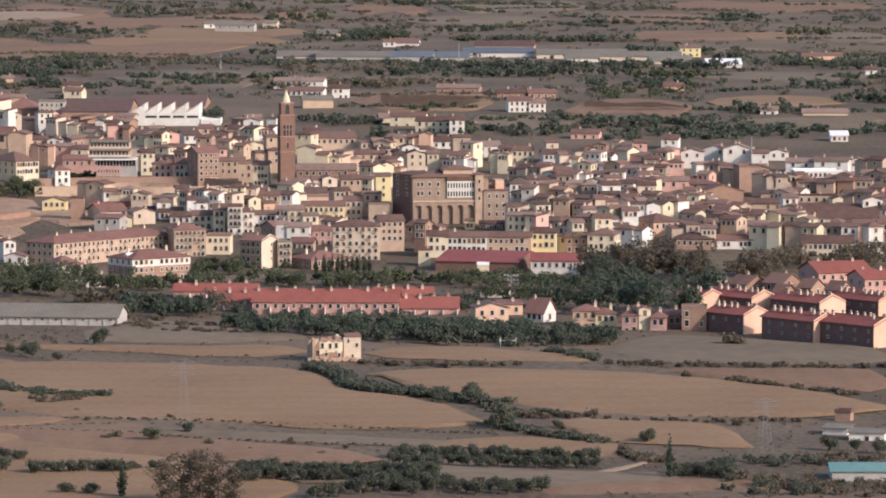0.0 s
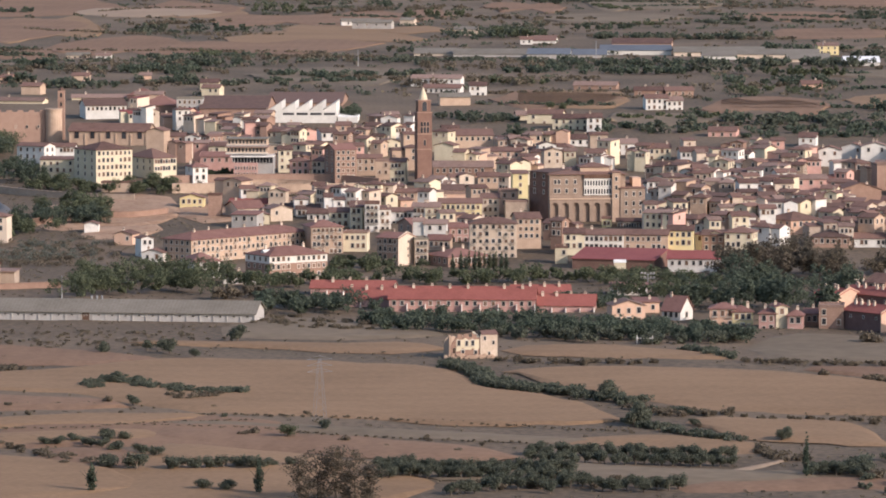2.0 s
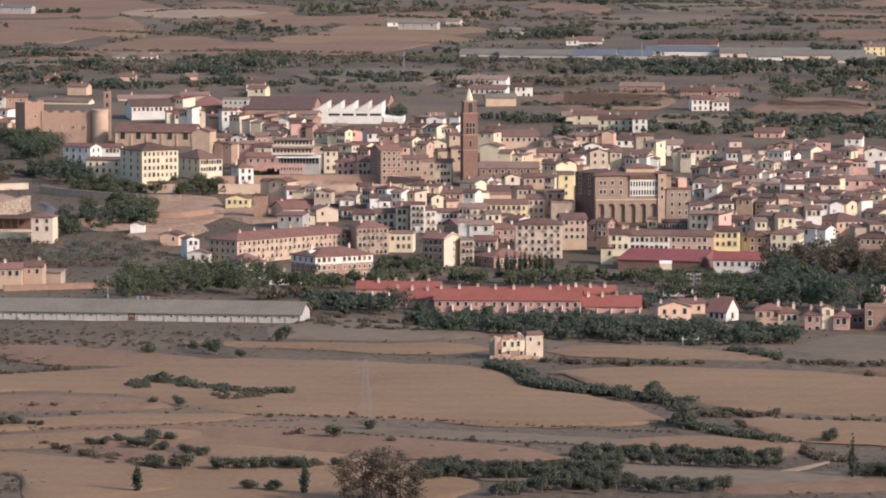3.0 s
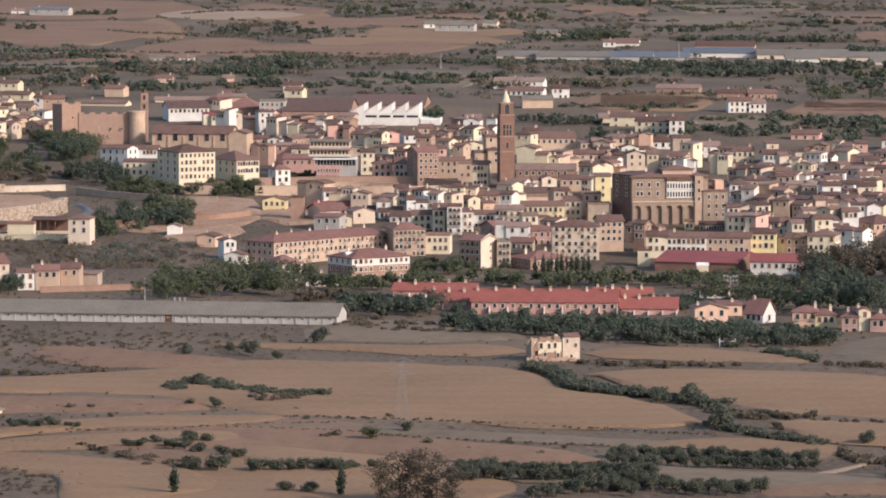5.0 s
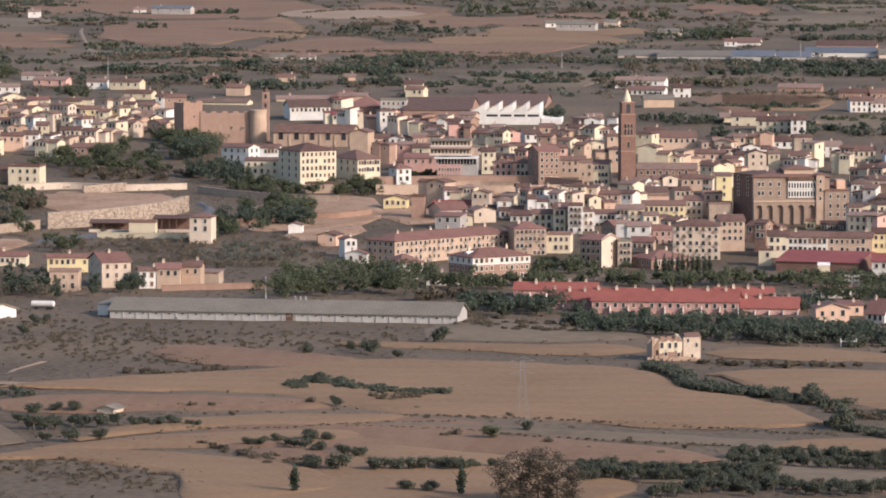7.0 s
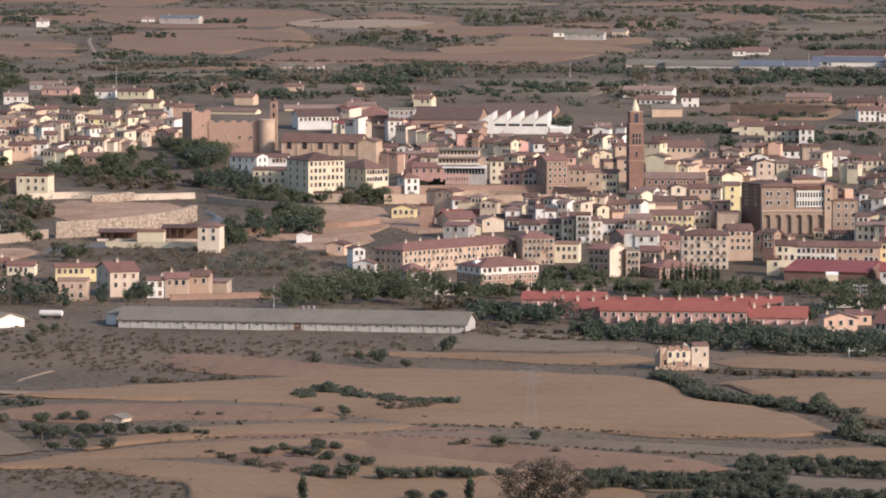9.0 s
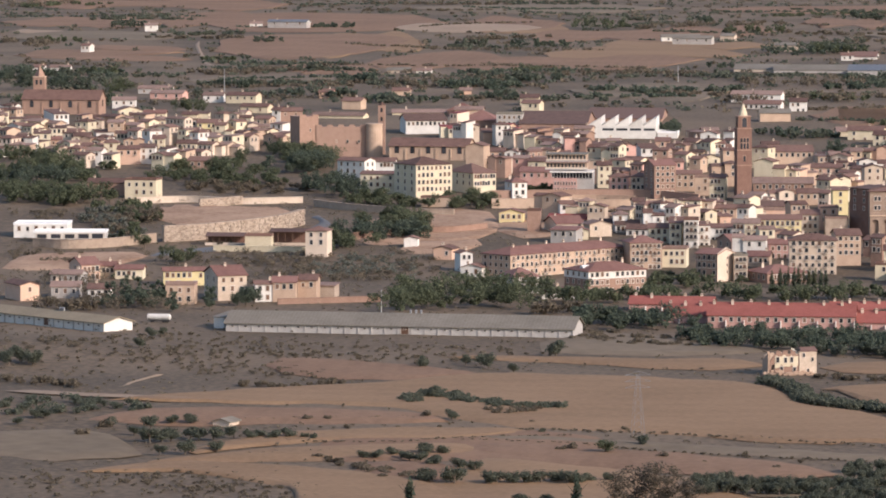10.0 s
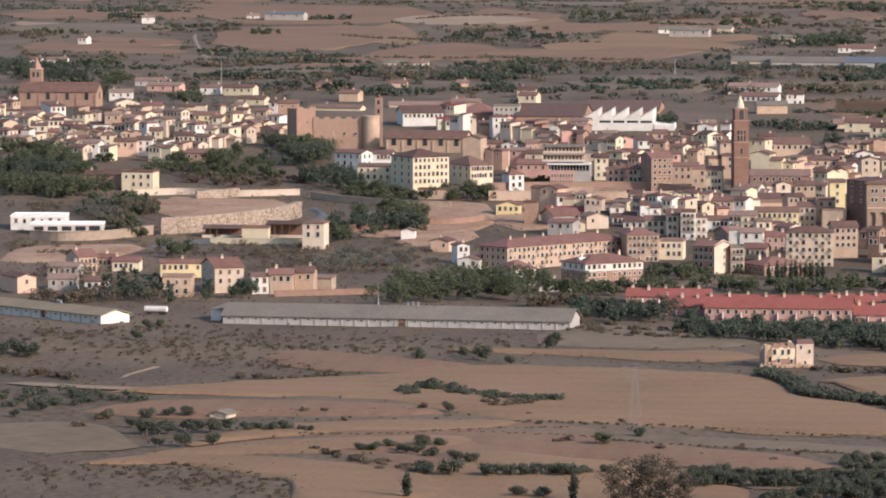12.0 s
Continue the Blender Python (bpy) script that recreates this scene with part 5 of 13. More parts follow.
field('distant ploughed field on the rising land', ((-496, 3346), (-493, 3388), (-479, 3424), (-473, 3431), (-451, 3392), (-436, 3362)), ((-488, 3288), (-463, 3223), (-466, 3241), (-433, 3209), (-431, 3217), (-419, 3274)), FIELD_RED, wobble=5.0)
field('distant ploughed field on the rising land', ((-39, 3598), (-8, 3680), (13, 3704), (41, 3712), (68, 3668), (93, 3593)), ((-32, 3558), (-4, 3506), (25, 3488), (44, 3487), (59, 3551), (86, 3605)), FIELD_GREY, wobble=5.0)
field('distant ploughed field on the rising land', ((169, 3026), (184, 3049), (193, 3065), (208, 3065), (217, 3054), (228, 3012)), ((167, 2984), (187, 2988), (194, 2958), (199, 2985), (213, 2973), (230, 2983)), FIELD_GREY, wobble=5.0)
field('pale winding track beyond the town', ((-524, 3405), (-511, 3313), (-477, 3113), (-455, 2990), (-442, 2937)), ((-521, 3405), (-508, 3313), (-474, 3114), (-453, 3000), (-435, 2947)), TRACK, name='dirt_track', wobble=0.5)

field('distant ploughed field on the rising land', ((-611, 3984), (-565, 4122), (-479, 4094), (-397, 4033)), ((-552, 3659), (-495, 3608), (-426, 3641), (-367, 3728)), FIELD_RED, wobble=4.0)
field('distant ploughed field on the rising land', ((-514, 3381), (-497, 3529), (-435, 3562), (-362, 3542)), ((-458, 3086), (-421, 3069), (-382, 3131), (-362, 3302)), FIELD_RED, wobble=4.0)
field('distant ploughed field on the rising land', ((-358, 3055), (-313, 3219), (-266, 3141)), ((-343, 2928), (-290, 2986), (-255, 3007)), FIELD_RED, wobble=4.0)
field('distant ploughed field on the rising land', ((-357, 3970), (-315, 3880), (-277, 3822)), ((-343, 3620), (-296, 3598), (-259, 3627)), FIELD, wobble=4.0)
field('distant ploughed field on the rising land', ((-230, 3527), (-196, 3553), (-142, 3297), (-103, 3214)), ((-209, 3207), (-174, 3149), (-135, 3131), (-103, 3114)), FIELD, wobble=4.0)
field('distant ploughed field on the rising land', ((-716, 3673), (-664, 3622), (-624, 3625)), ((-695, 3567), (-650, 3545), (-606, 3522)), FIELD_PALE, wobble=4.0)
field('distant ploughed field on the rising land', ((-594, 3329), (-557, 3309), (-513, 3290)), ((-578, 3241), (-543, 3223), (-499, 3205)), FIELD_RED, wobble=4.0)
field('distant ploughed field on the rising land', ((-618, 3174), (-552, 3138), (-480, 3103)), ((-603, 3094), (-535, 3041), (-468, 3028)), FIELD_RED, wobble=4.0)
field('distant ploughed field on the rising land', ((-40, 2433), (-5, 2457), (30, 2445)), ((-38, 2291), (-4, 2285), (23, 2291)), FIELD, wobble=4.0)
field('distant ploughed field on the rising land', ((67, 2364), (101, 2397), (130, 2342)), ((65, 2284), (95, 2277), (124, 2278)), FIELD_RED, wobble=4.0)
field('distant ploughed field on the rising land', ((132, 3353), (175, 3376), (229, 3376)), ((126, 3181), (165, 3182), (217, 3201)), FIELD_RED, wobble=4.0)
field('distant ploughed field on the rising land', ((146, 2421), (180, 2433), (207, 2398)), ((142, 2353), (175, 2363), (202, 2340)), FIELD, wobble=4.0)

# ---- landmarks of the town ----
palace(6.6, 1735.2, 9.0, 36.2, 30.0, 17.8)
# Stands for the left face of the palace, its shade put into dark colour.
house(-15.4, 1741.4, -53, 12.5, 9.0, 18.0, roof='shed', wall='brick_and_shade', cover='dark', rows=3, cols=2, name='palace_wing', label='tall palace wing, its shade put into a dark wall colour', category='palace', chimneys=0)
house(-23.9, 1739.2, 5, 8.5, 8.0, 6.8, roof='flat', wall='stone', cover='pale', rows=0, cols=0, chimneys=0, name='terrace_wall', label='tall stone terrace wall beside the palace', category='wall')
bell_tower(-63.5, 1879.1, 14.0, 6.0, 34.6)
sawtooth(-133.0, 2198.3, 0.0, 32.9, 30.0, 5.4, 5)
house(-169.1, 2238.0, 0, 33.1, 60.0, 3.3, cover='dark', wall='brick', rows=0, rise=5.0, chimneys=0, name='warehouse', label='long low warehouse with a dark brown roof', category='warehouse')
house(-137.8, 2296.5, 0, 37.3, 60.0, 1.7, cover='dark', wall='brick', rows=0, cols=0, rise=4.0, chimneys=0, name='warehouse', label='long low warehouse with a dark brown roof', category='warehouse')
house(-111.2, 2199.1, 0, 9.5, 20.0, 2.2, cover='white', wall='white', rows=0, roof='flat', chimneys=0, name='annex', label='low white factory annex with a flat roof', category='factory')
ruin(-29.2, 1259.9, 14)
terrace(-36.1, 1404.5, -2, 8, 5.6, 16.0, 3.6, 'rosy', 'red', 'rosy brick terraced houses under one bright red tiled roof', chimneys=1, group='red-roofed terraces')
terrace(-4.2, 1405.0, -3, 4, 4.33, 14.0, 1.7, 'rosy', 'red', 'rosy brick terraced houses under one bright red tiled roof', chimneys=1, group='red-roofed terraces')
terrace(-65.5, 1420.0, -3, 3, 4.79, 14.0, 2.3, 'rosy', 'red', 'rosy brick terraced houses under one bright red tiled roof', chimneys=1, group='red-roofed terraces')
terrace(-12.0, 1445.0, 5, 4, 4.59, 10.0, 2.2, 'rosy', 'red', 'rosy brick terraced houses under one bright red tiled roof', chimneys=1, group='red-roofed terraces')
terrace(-72.7, 1462.0, -4, 5, 5.30, 10.0, 2.0, 'rosy', 'red', 'rosy brick terraced houses under one bright red tiled roof', chimneys=1, group='red-roofed terraces')
# Rows with front shade in the brick colour and sunlit tone in the gables.
terrace(82.8, 1346.2, -52, 3, 5.6, 10.0, 5.3, 'redwall', 'red', 'brick terraced houses with painted-in front shade, salmon gable ends, red roof', group='brick terraces with salmon gables', side=0, party=False)
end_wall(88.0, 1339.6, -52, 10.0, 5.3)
terrace(99.3, 1319.8, -52, 4, 5.6, 10.0, 6.0, 'redwall', 'red', 'brick terraced houses with painted-in front shade, salmon gable ends, red roof', group='brick terraces with salmon gables', side=0, party=False)
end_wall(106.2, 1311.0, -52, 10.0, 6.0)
terrace(114.9, 1303.2, -52, 4, 5.6, 10.0, 6.0, 'redwall', 'red', 'brick terraced houses with painted-in front shade, salmon gable ends, red roof', group='brick terraces with salmon gables', side=0, party=False)
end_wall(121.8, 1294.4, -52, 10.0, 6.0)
terrace(76.1, 1422.6, -52, 2, 5.6, 10.0, 3.6, 'redwall', 'red', 'brick terraced houses with painted-in front shade, salmon gable ends, red roof', group='brick terraces with salmon gables', side=0, party=False)
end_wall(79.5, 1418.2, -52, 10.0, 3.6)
terrace(88.2, 1420.2, -52, 4, 5.6, 10.0, 4.0, 'redwall', 'red', 'brick terraced houses with painted-in front shade, salmon gable ends, red roof', group='brick terraces with salmon gables', side=0, party=False)
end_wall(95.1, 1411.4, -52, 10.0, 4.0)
terrace(107.6, 1401.5, -52, 4, 5.6, 10.0, 4.2, 'redwall', 'red', 'brick terraced houses with painted-in front shade, salmon gable ends, red roof', group='brick terraces with salmon gables', side=0, party=False)
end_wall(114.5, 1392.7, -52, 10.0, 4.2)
terrace(126.1, 1407.5, -52, 4, 5.6, 10.0, 4.2, 'redwall', 'red', 'brick terraced houses with painted-in front shade, salmon gable ends, red roof', group='brick terraces with salmon gables', side=0, party=False)
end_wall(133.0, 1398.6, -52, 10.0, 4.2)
# The hall walls are coloured dark to give the shade on its front.
house(11.4, 1566.7, -16, 29.0, 34.0, 3.1, cover='maroon', wall='brick_and_shade', rows=0, cols=0, rise=2.6, chimneys=0, name='sports_hall', label='large low hall with a maroon sheet roof', category='hall')
house(13.6, 1552.6, 0, 4.0, 4.0, 3.1, roof='flat', wall='cream', cover='white', rows=0, chimneys=0, name='kiosk', label='small cream block in front of the hall', category='building')
house(38.6, 1556.8, -4, 17.6, 14.0, 4.2, wall='white', cover='maroon', rows=1, cols=7, chimneys=0)
house(-164.5, 1649.8, -12, 6.9, 8.0, 3.7, roof='front', wall='orange', rows=1, cols=2)
house(-6.4, 1590.8, 0, 4.3, 8.0, 5.1, roof='flat', wall='cream', rows=1, cols=2)
house(-2.0, 1620.3, 0, 7.2, 10.0, 7.4, wall='cream', rows=2, cols=3, roof='gable')
house(8.4, 1620.2, -2, 14.3, 10.0, 7.0, wall='white', cover='tile', rows=2, cols=8)
house(23.3, 1620.1, -3, 15.5, 10.0, 7.0, wall='tan', cover='tile', rows=2, cols=8)
house(35.6, 1625.5, -3, 9.0, 10.0, 8.0, wall='yellow', cover='tile', rows=2, cols=4)
house(56.2, 1628.7, -12, 10.0, 11.0, 7.0, roof='hip', wall='cream', cover='tile', rows=3, cols=5, side=3)
house(47.5, 1632.6, -10, 8.4, 10.0, 5.6, wall='brick', cover='dark', rows=2, cols=3)
house(19.2, 1718.6, 0, 10.6, 6.0, 1.7, wall='cream', rows=1, cols=10, chimneys=0)
house(10.0, 1716.6, 0, 3.6, 6.0, 2.7, wall='yellow', roof='flat', rows=1, cols=2, chimneys=0)
house(148.3, 1730.8, -14, 36.0, 26.0, 2.6, wall='white', cover='tile', rows=1, cols=16, chimneys=0, rise=4.5, label='long white hall under a wide brown roof')
house(136.6, 1629.0, -6, 18.1, 14.0, 4.0, wall='cream', cover='tile', rows=2, cols=10)
house(89.8, 1646.3, -6, 13.2, 12.0, 3.6, roof='hip', wall='brick', cover='dark', rows=1, cols=6)
house(145.8, 1791.6, -6, 15.5, 16.0, 5.1, roof='flat', wall='tan', rows=1, cols=5)
house(157.3, 1925.8, 6, 20.2, 10.0, 2.4, roof='flat', wall='white', cover='white', rows=1, cols=10, chimneys=0)
house(106.8, 1970.4, -4, 9.7, 9.0, 6.8, roof='front', wall='white', cover='tile', rows=1, cols=2, side=1)
house(127.6, 1991.4, -4, 12.3, 9.0, 6.4, roof='front', wall='white', cover='pale', rows=1, cols=2, side=1)
house(137.0, 1985.5, -4, 7.3, 9.0, 4.9, roof='gable', wall='white', cover='tile', rows=1, cols=2, side=1)
house(151.6, 1952.4, -12, 12.0, 9.0, 4.1, roof='gable', wall='white', cover='pale', rows=1, cols=2, side=1)
house(164.4, 1946.4, -12, 14.4, 9.0, 5.0, roof='gable', wall='white', cover='pale', rows=1, cols=2, side=1)
house(176.7, 1956.3, -4, 8.4, 9.0, 4.1, roof='front', wall='white', cover='pale', rows=1, cols=2, side=1)
house(129.9, 2027.9, -4, 7.5, 9.0, 4.2, roof='front', wall='white', cover='tile', rows=1, cols=2, side=1)
house(146.6, 2007.3, -4, 8.7, 9.0, 3.5, roof='front', wall='white', cover='tile', rows=1, cols=2, side=1)
house(118.5, 2002.9, -12, 9.9, 9.0, 5.4, roof='front', wall='white', cover='tile', rows=1, cols=2, side=1)
house(-64.1, 1884.0, 0, 3.2, 8.0, 6.9, wall='white', rows=2, cols=1)
house(-143.2, 2018.7, 0, 26.1, 14.0, 4.0, roof='flat', wall='tan', cover='grey', rows=2, cols=12, ww=1.6, label='modern block with bands of windows', category='apartments', name='apartment_block', storey=2.5, wh=1.35)
house(-48.6, 1914.3, 2, 24.7, 14.0, 4.2, wall='brick', cover='pale', rows=1, cols=9, name='nave', label='long brick church nave under bleached tiles', category='church', chimneys=0)
house(-49.0, 2044.5, 6, 20.6, 16.0, 6.5, wall='tan', cover='tile', rows=1, cols=8)
house(-32.7, 1988.4, 0, 14.7, 10.0, 4.4, wall='orange', rows=1, cols=4)
house(-59.1, 1993.5, -14, 8.6, 9.0, 6.4, roof='front', wall='cream', rows=0)
house(-150.9, 1782.4, 0, 9.4, 8.0, 4.0, roof='front', wall='yellow', rows=2, cols=4, chimneys=0)
house(-139.3, 1748.2, 0, 5.0, 5.0, 8.2, roof='flat', wall='brick', rows=0, chimneys=0, name='brick_tower', label='ruined square brick tower stump', category='tower')
house(-81.1, 1709.2, -5, 9.2, 9.0, 8.4, wall='white', rows=3, cols=3, side=2, balconies=3)
house(-67.8, 1785.8, -5, 8.8, 9.0, 5.9, wall='tan', rows=3, cols=3, side=2, balconies=3)
house(-89.7, 1712.9, 4, 7.6, 9.0, 5.5, wall='cream', rows=3, cols=3, side=2, balconies=3)
house(-127.8, 1779.2, -8, 17.5, 10.0, 2.2, wall='pink', cover='maroon', rows=1, cols=4)
house(-98.3, 1741.6, -8, 10.7, 10.0, 2.1, wall='white', cover='tile', rows=1, cols=4)
house(-186.2, 1847.0, -5, 13.7, 5.0, 3.6, roof='flat', wall='tan', rows=0, chimneys=0, name='arcaded_base', label='low tan arcaded base of the monastery', category='monastery')
church(-213.0, 2070.1, -8, 36.5, 16.0, 6.1, "tan", "tile", "large tan brick convent church with arched windows", 5)
house(-185.5, 2002.4, -8, 7.9, 12.0, 11.9, roof='front', wall='tan', rows=0, chimneys=0, name='church_apse', label='tall tan gabled end of the convent church', category='church')
castle(-256.9, 2085.5, 0.258)
church(-432.6, 2347.3, -4, 41.0, 14.0, 7.6, "brick", "tile", "long brown brick church on the edge of town", 4, 4.5)
belfry(-475.7, 2514.9, 0.314)
house(-324.3, 1716.3, 4, 20.4, 16.0, 4.7, roof='flat', wall='white', cover='white', rows=1, cols=6, chimneys=0, label='modern white flat-roofed building')
house(-310.4, 1701.2, 4, 27.0, 10.0, 3.4, roof='flat', wall='white', cover='white', rows=1, cols=5, ww=4.2, wh=1.7, chimneys=0, label='low modern white pavilion with a glazed front')
house(-211.3, 1655.7, -6, 8.0, 8.0, 9.4, roof='hip', wall='beige', cover='tile', rows=2, cols=2, side=0, chimneys=0)
house(-236.7, 1684.9, 0, 9.8, 6.0, 4.2, roof='flat', wall='cream', rows=0, chimneys=0)
house(-312.4, 1874.9, -6, 13.3, 10.0, 7.5, roof='flat', wall='cream', rows=3, cols=4, chimneys=0, storey=3.2)
house(-329.2, 1888.3, 0, 15.3, 10.0, 5.2, wall='brick', rows=0)
house(-180.3, 1689.7, 0, 5.2, 5.0, 3.3, roof='front', wall='white', rows=0, chimneys=0)

# ---- houses along the streets, slope by slope ----
house(-191.9, 1888.9, 36, 17.2, 18.1, 13.5, 'hip', 'cream', 'tile', 4, 8, -3, label='tall cream monastery block on an arcaded base', name='monastery_block', category='monastery', chimneys=0)
house(-217.8, 1910.0, 0, 14.3, 9.0, 7.4, 'shed', 'cream', 'tile', 2, 5, label='lower cream wing of the monastery', name='monastery_block', category='monastery', chimneys=0)
house(-231.0, 1926.9, -30, 14.2, 7.8, 11.6, 'gable', 'white', 'tile', 2, 4, 2, label='whitewashed wing of the monastery under clay tiles', name='monastery_block', category='monastery', chimneys=0)
house(-223.8, 1984.1, 0, 10.1, 9.0, 6.4, 'gable', 'white', 'tile', 1, 6, chimneys=0)
house(-172.9, 1911.3, 35, 10.9, 22.0, 8.1, 'hip', 'cream', 'tile', 2, 8, -4, label='long two-storey cream wing of the monastery', name='monastery_block', category='monastery', chimneys=0)
house(-156.2, 1886.8, 22, 6.3, 10.6, 6.6, 'hip', 'white', 'rust', 2, 2, -1)
house(-229.5, 2221.1, 15, 19.9, 18.8, 6.0, 'gable', 'white', 'dark', 1, 9, chimneys=0)
house(-224.7, 2351.0, 0, 14.6, 14.0, 2.6, 'hip', 'brick', 'rust', 0, 0, rise=3.4, chimneys=0)
house(-207.9, 2262.0, -6, 19.5, 18.0, 3.1, 'hip', 'brick', 'rust', 0, 0, rise=4.4, chimneys=0)
house(-191.2, 2247.4, 0, 12.7, 10.0, 7.2, 'flat', 'grey', 'grey', 3, 5, chimneys=0)
house(-192.4, 2161.7, 20, 7.9, 10.1, 5.2, 'gable', 'orange', 'tile', 1, 2)
house(-175.4, 2146.0, 0, 9.0, 10.0, 4.8, 'gable', 'cream', 'tile', 1, 3)
house(-182.4, 2075.0, 0, 7.4, 10.0, 3.3, 'gable', 'orange', 'tile', 1, 2)
house(-175.2, 2071.6, 0, 6.3, 10.0, 3.5, 'front', 'white', 'tile', 1, 2)
house(-152.8, 1944.5, -4, 16.3, 11.0, 5.8, 'gable', 'pink', 'rust', 1, 5, chimneys=2)
house(-124.5, 1938.5, 6, 5.8, 10.0, 9.2, 'gable', 'cream', 'tile', 3, 2)
house(-116.5, 1908.9, 6, 7.9, 9.0, 7.0, 'hip', 'pink', 'tile', 2, 3)
house(-108.1, 1901.3, -4, 6.2, 9.0, 7.8, 'hip', 'beige', 'tile', 2, 3, balconies=2)
house(-96.4, 1889.4, 22, 9.3, 13.6, 13.6, 'gable', 'brick', 'rust', 5, 4, -2, label='brown brick apartment block on the hillside', name='apartment_block', category='apartments', storey=2.5, wh=1.35)
house(-88.4, 1924.4, 4, 10.8, 9.0, 7.0, 'gable', 'tan', 'tile', 2, 4)
house(-81.8, 1904.6, 0, 6.0, 8.0, 7.3, 'flat', 'tan', 'pale', 2, 2, chimneys=0)
house(-74.8, 1884.8, -4, 6.4, 9.0, 8.9, 'gable', 'cream', 'tile', 3, 4, balconies=3)
house(-114.2, 2097.1, 20, 7.8, 12.4, 3.4, 'gable', 'white', 'dark', 1, 4)
house(-110.7, 2144.3, 0, 6.6, 10.0, 2.8, 'gable', 'orange', 'tile', 1, 1)
house(-83.8, 2042.5, 20, 9.3, 7.2, 3.7, 'front', 'cream', 'pale', 1, 2)
house(-124.9, 1742.9, 22, 10.9, 15.8, 3.9, 'gable', 'beige', 'rust', 1, 4)
house(-125.3, 1711.0, -12, 9.8, 9.0, 4.6, 'shed', 'grey', 'rust', 1, 3, chimneys=0)
house(-119.3, 1725.5, 8, 4.9, 10.0, 3.1, 'front', 'cream', 'tile', 1, 1)
house(-113.0, 1737.5, 24, 8.8, 8.6, 4.2, 'front', 'beige', 'pale', 1, 2)
house(-111.9, 1760.2, 0, 6.0, 10.0, 2.2, 'gable', 'tan', 'dark', 1, 4)
house(-103.9, 1752.7, 4, 8.9, 10.0, 2.6, 'gable', 'white', 'dark', 1, 5)
house(-83.0, 1703.5, -3, 4.3, 9.0, 8.2, 'shed', 'cream', 'tile', 4, 2, balconies=2)
house(-76.9, 1697.7, 2, 5.3, 9.0, 9.9, 'flat', 'white', 'tile', 5, 3, balconies=1, chimneys=0, label='white apartment house with iron balconies', name='apartment_block', category='apartments', storey=2.5, wh=1.35)
house(-72.5, 1708.0, 6, 4.4, 9.0, 7.0, 'shed', 'white', 'tile', 3, 2, balconies=2)
house(-67.1, 1728.3, 4, 8.2, 8.0, 4.2, 'gable', 'white', 'tile', 2, 5)
house(-61.1, 1740.6, -5, 4.9, 8.0, 4.8, 'gable', 'white', 'pale', 2, 3)
house(-66.9, 1772.6, 20, 4.9, 10.0, 4.1, 'shed', 'orange', 'tile', 1, 1)
house(-79.9, 1631.2, -3, 8.6, 9.0, 6.1, 'flat', 'cream', 'pale', 2, 4, chimneys=0)
house(-54.5, 1580.0, 8, 4.7, 9.0, 8.7, 'flat', 'beige', 'grey', 4, 3, balconies=1, label='grey-beige apartment block with long balconies', chimneys=0, name='apartment_block', category='apartments', storey=2.5, wh=1.35)
house(-38.2, 1576.6, 32, 16.4, 14.8, 3.3, 'hip', 'brick', 'rust', 1, 14, -4, label='low brick hall under a broad red-brown roof', name='hall', category='hall', chimneys=2)
house(-30.4, 1612.7, 3, 16.5, 12.0, 11.6, 'hip', 'beige', 'tile', 5, 7, balconies=2, label='beige apartment block with rows of balconies', name='apartment_block', category='apartments', storey=2.5, wh=1.35)
house(-18.2, 1641.1, 10, 8.8, 12.0, 10.5, 'gable', 'tan', 'tile', 3, 4, label='tan apartment house under a clay-tile roof', name='apartment_block', category='apartments', storey=2.5, wh=1.35)
house(-43.6, 1662.7, 6, 7.4, 10.0, 4.9, 'gable', 'rosy', 'rust', 2, 3)
house(-50.3, 1636.4, -4, 7.9, 10.0, 3.3, 'gable', 'tan', 'rust', 1, 4)
house(-58.0, 1677.8, 26, 7.1, 13.1, 4.5, 'gable', 'brick', 'rust', 1, 4, -2)
house(-45.1, 1735.1, 3, 16.0, 10.0, 6.7, 'gable', 'yellow', 'tile', 2, 8, balconies=2)
house(-55.2, 1718.7, 0, 5.4, 10.0, 6.8, 'gable', 'cream', 'pale', 3, 2, balconies=1)
house(-34.1, 1749.4, 2, 6.7, 10.0, 7.3, 'gable', 'beige', 'tile', 3, 3)
house(-27.3, 1765.6, 4, 7.4, 9.0, 8.3, 'flat', 'orange', 'pale', 2, 2, chimneys=0)
house(-23.5, 1815.9, 6, 6.1, 9.0, 10.5, 'shed', 'yellow', 'tile', 3, 1, chimneys=0)
house(-49.4, 1823.3, 22, 11.1, 12.2, 3.2, 'gable', 'cream', 'dark', 1, 5)
house(-49.6, 1807.3, 2, 16.6, 6.0, 3.2, 'flat', 'orange', 'pale', 0, 0, chimneys=0)
house(-37.1, 1865.9, 4, 8.6, 10.0, 4.7, 'gable', 'tan', 'tile', 1, 3)
house(-89.5, 1623.9, 16, 11.6, 13.0, 9.2, 'hip', 'tan', 'rust', 4, 7, balconies=2, label='beige apartment block with iron balconies', name='apartment_block', category='apartments', storey=2.5, wh=1.35)
house(-124.2, 1527.1, 22, 9.3, 14.9, 5.3, 'hip', 'white', 'rust', 2, 4, -2)
house(-111.5, 1504.5, 6, 11.1, 8.0, 2.1, 'hip', 'white', 'dark', 1, 3)
house(-152.3, 1612.7, 25, 4.6, 6.2, 6.2, 'front', 'white', 'tile', 1, 2)
house(-148.7, 1592.0, -10, 7.6, 7.0, 3.1, 'front', 'white', 'tile', 1, 2)
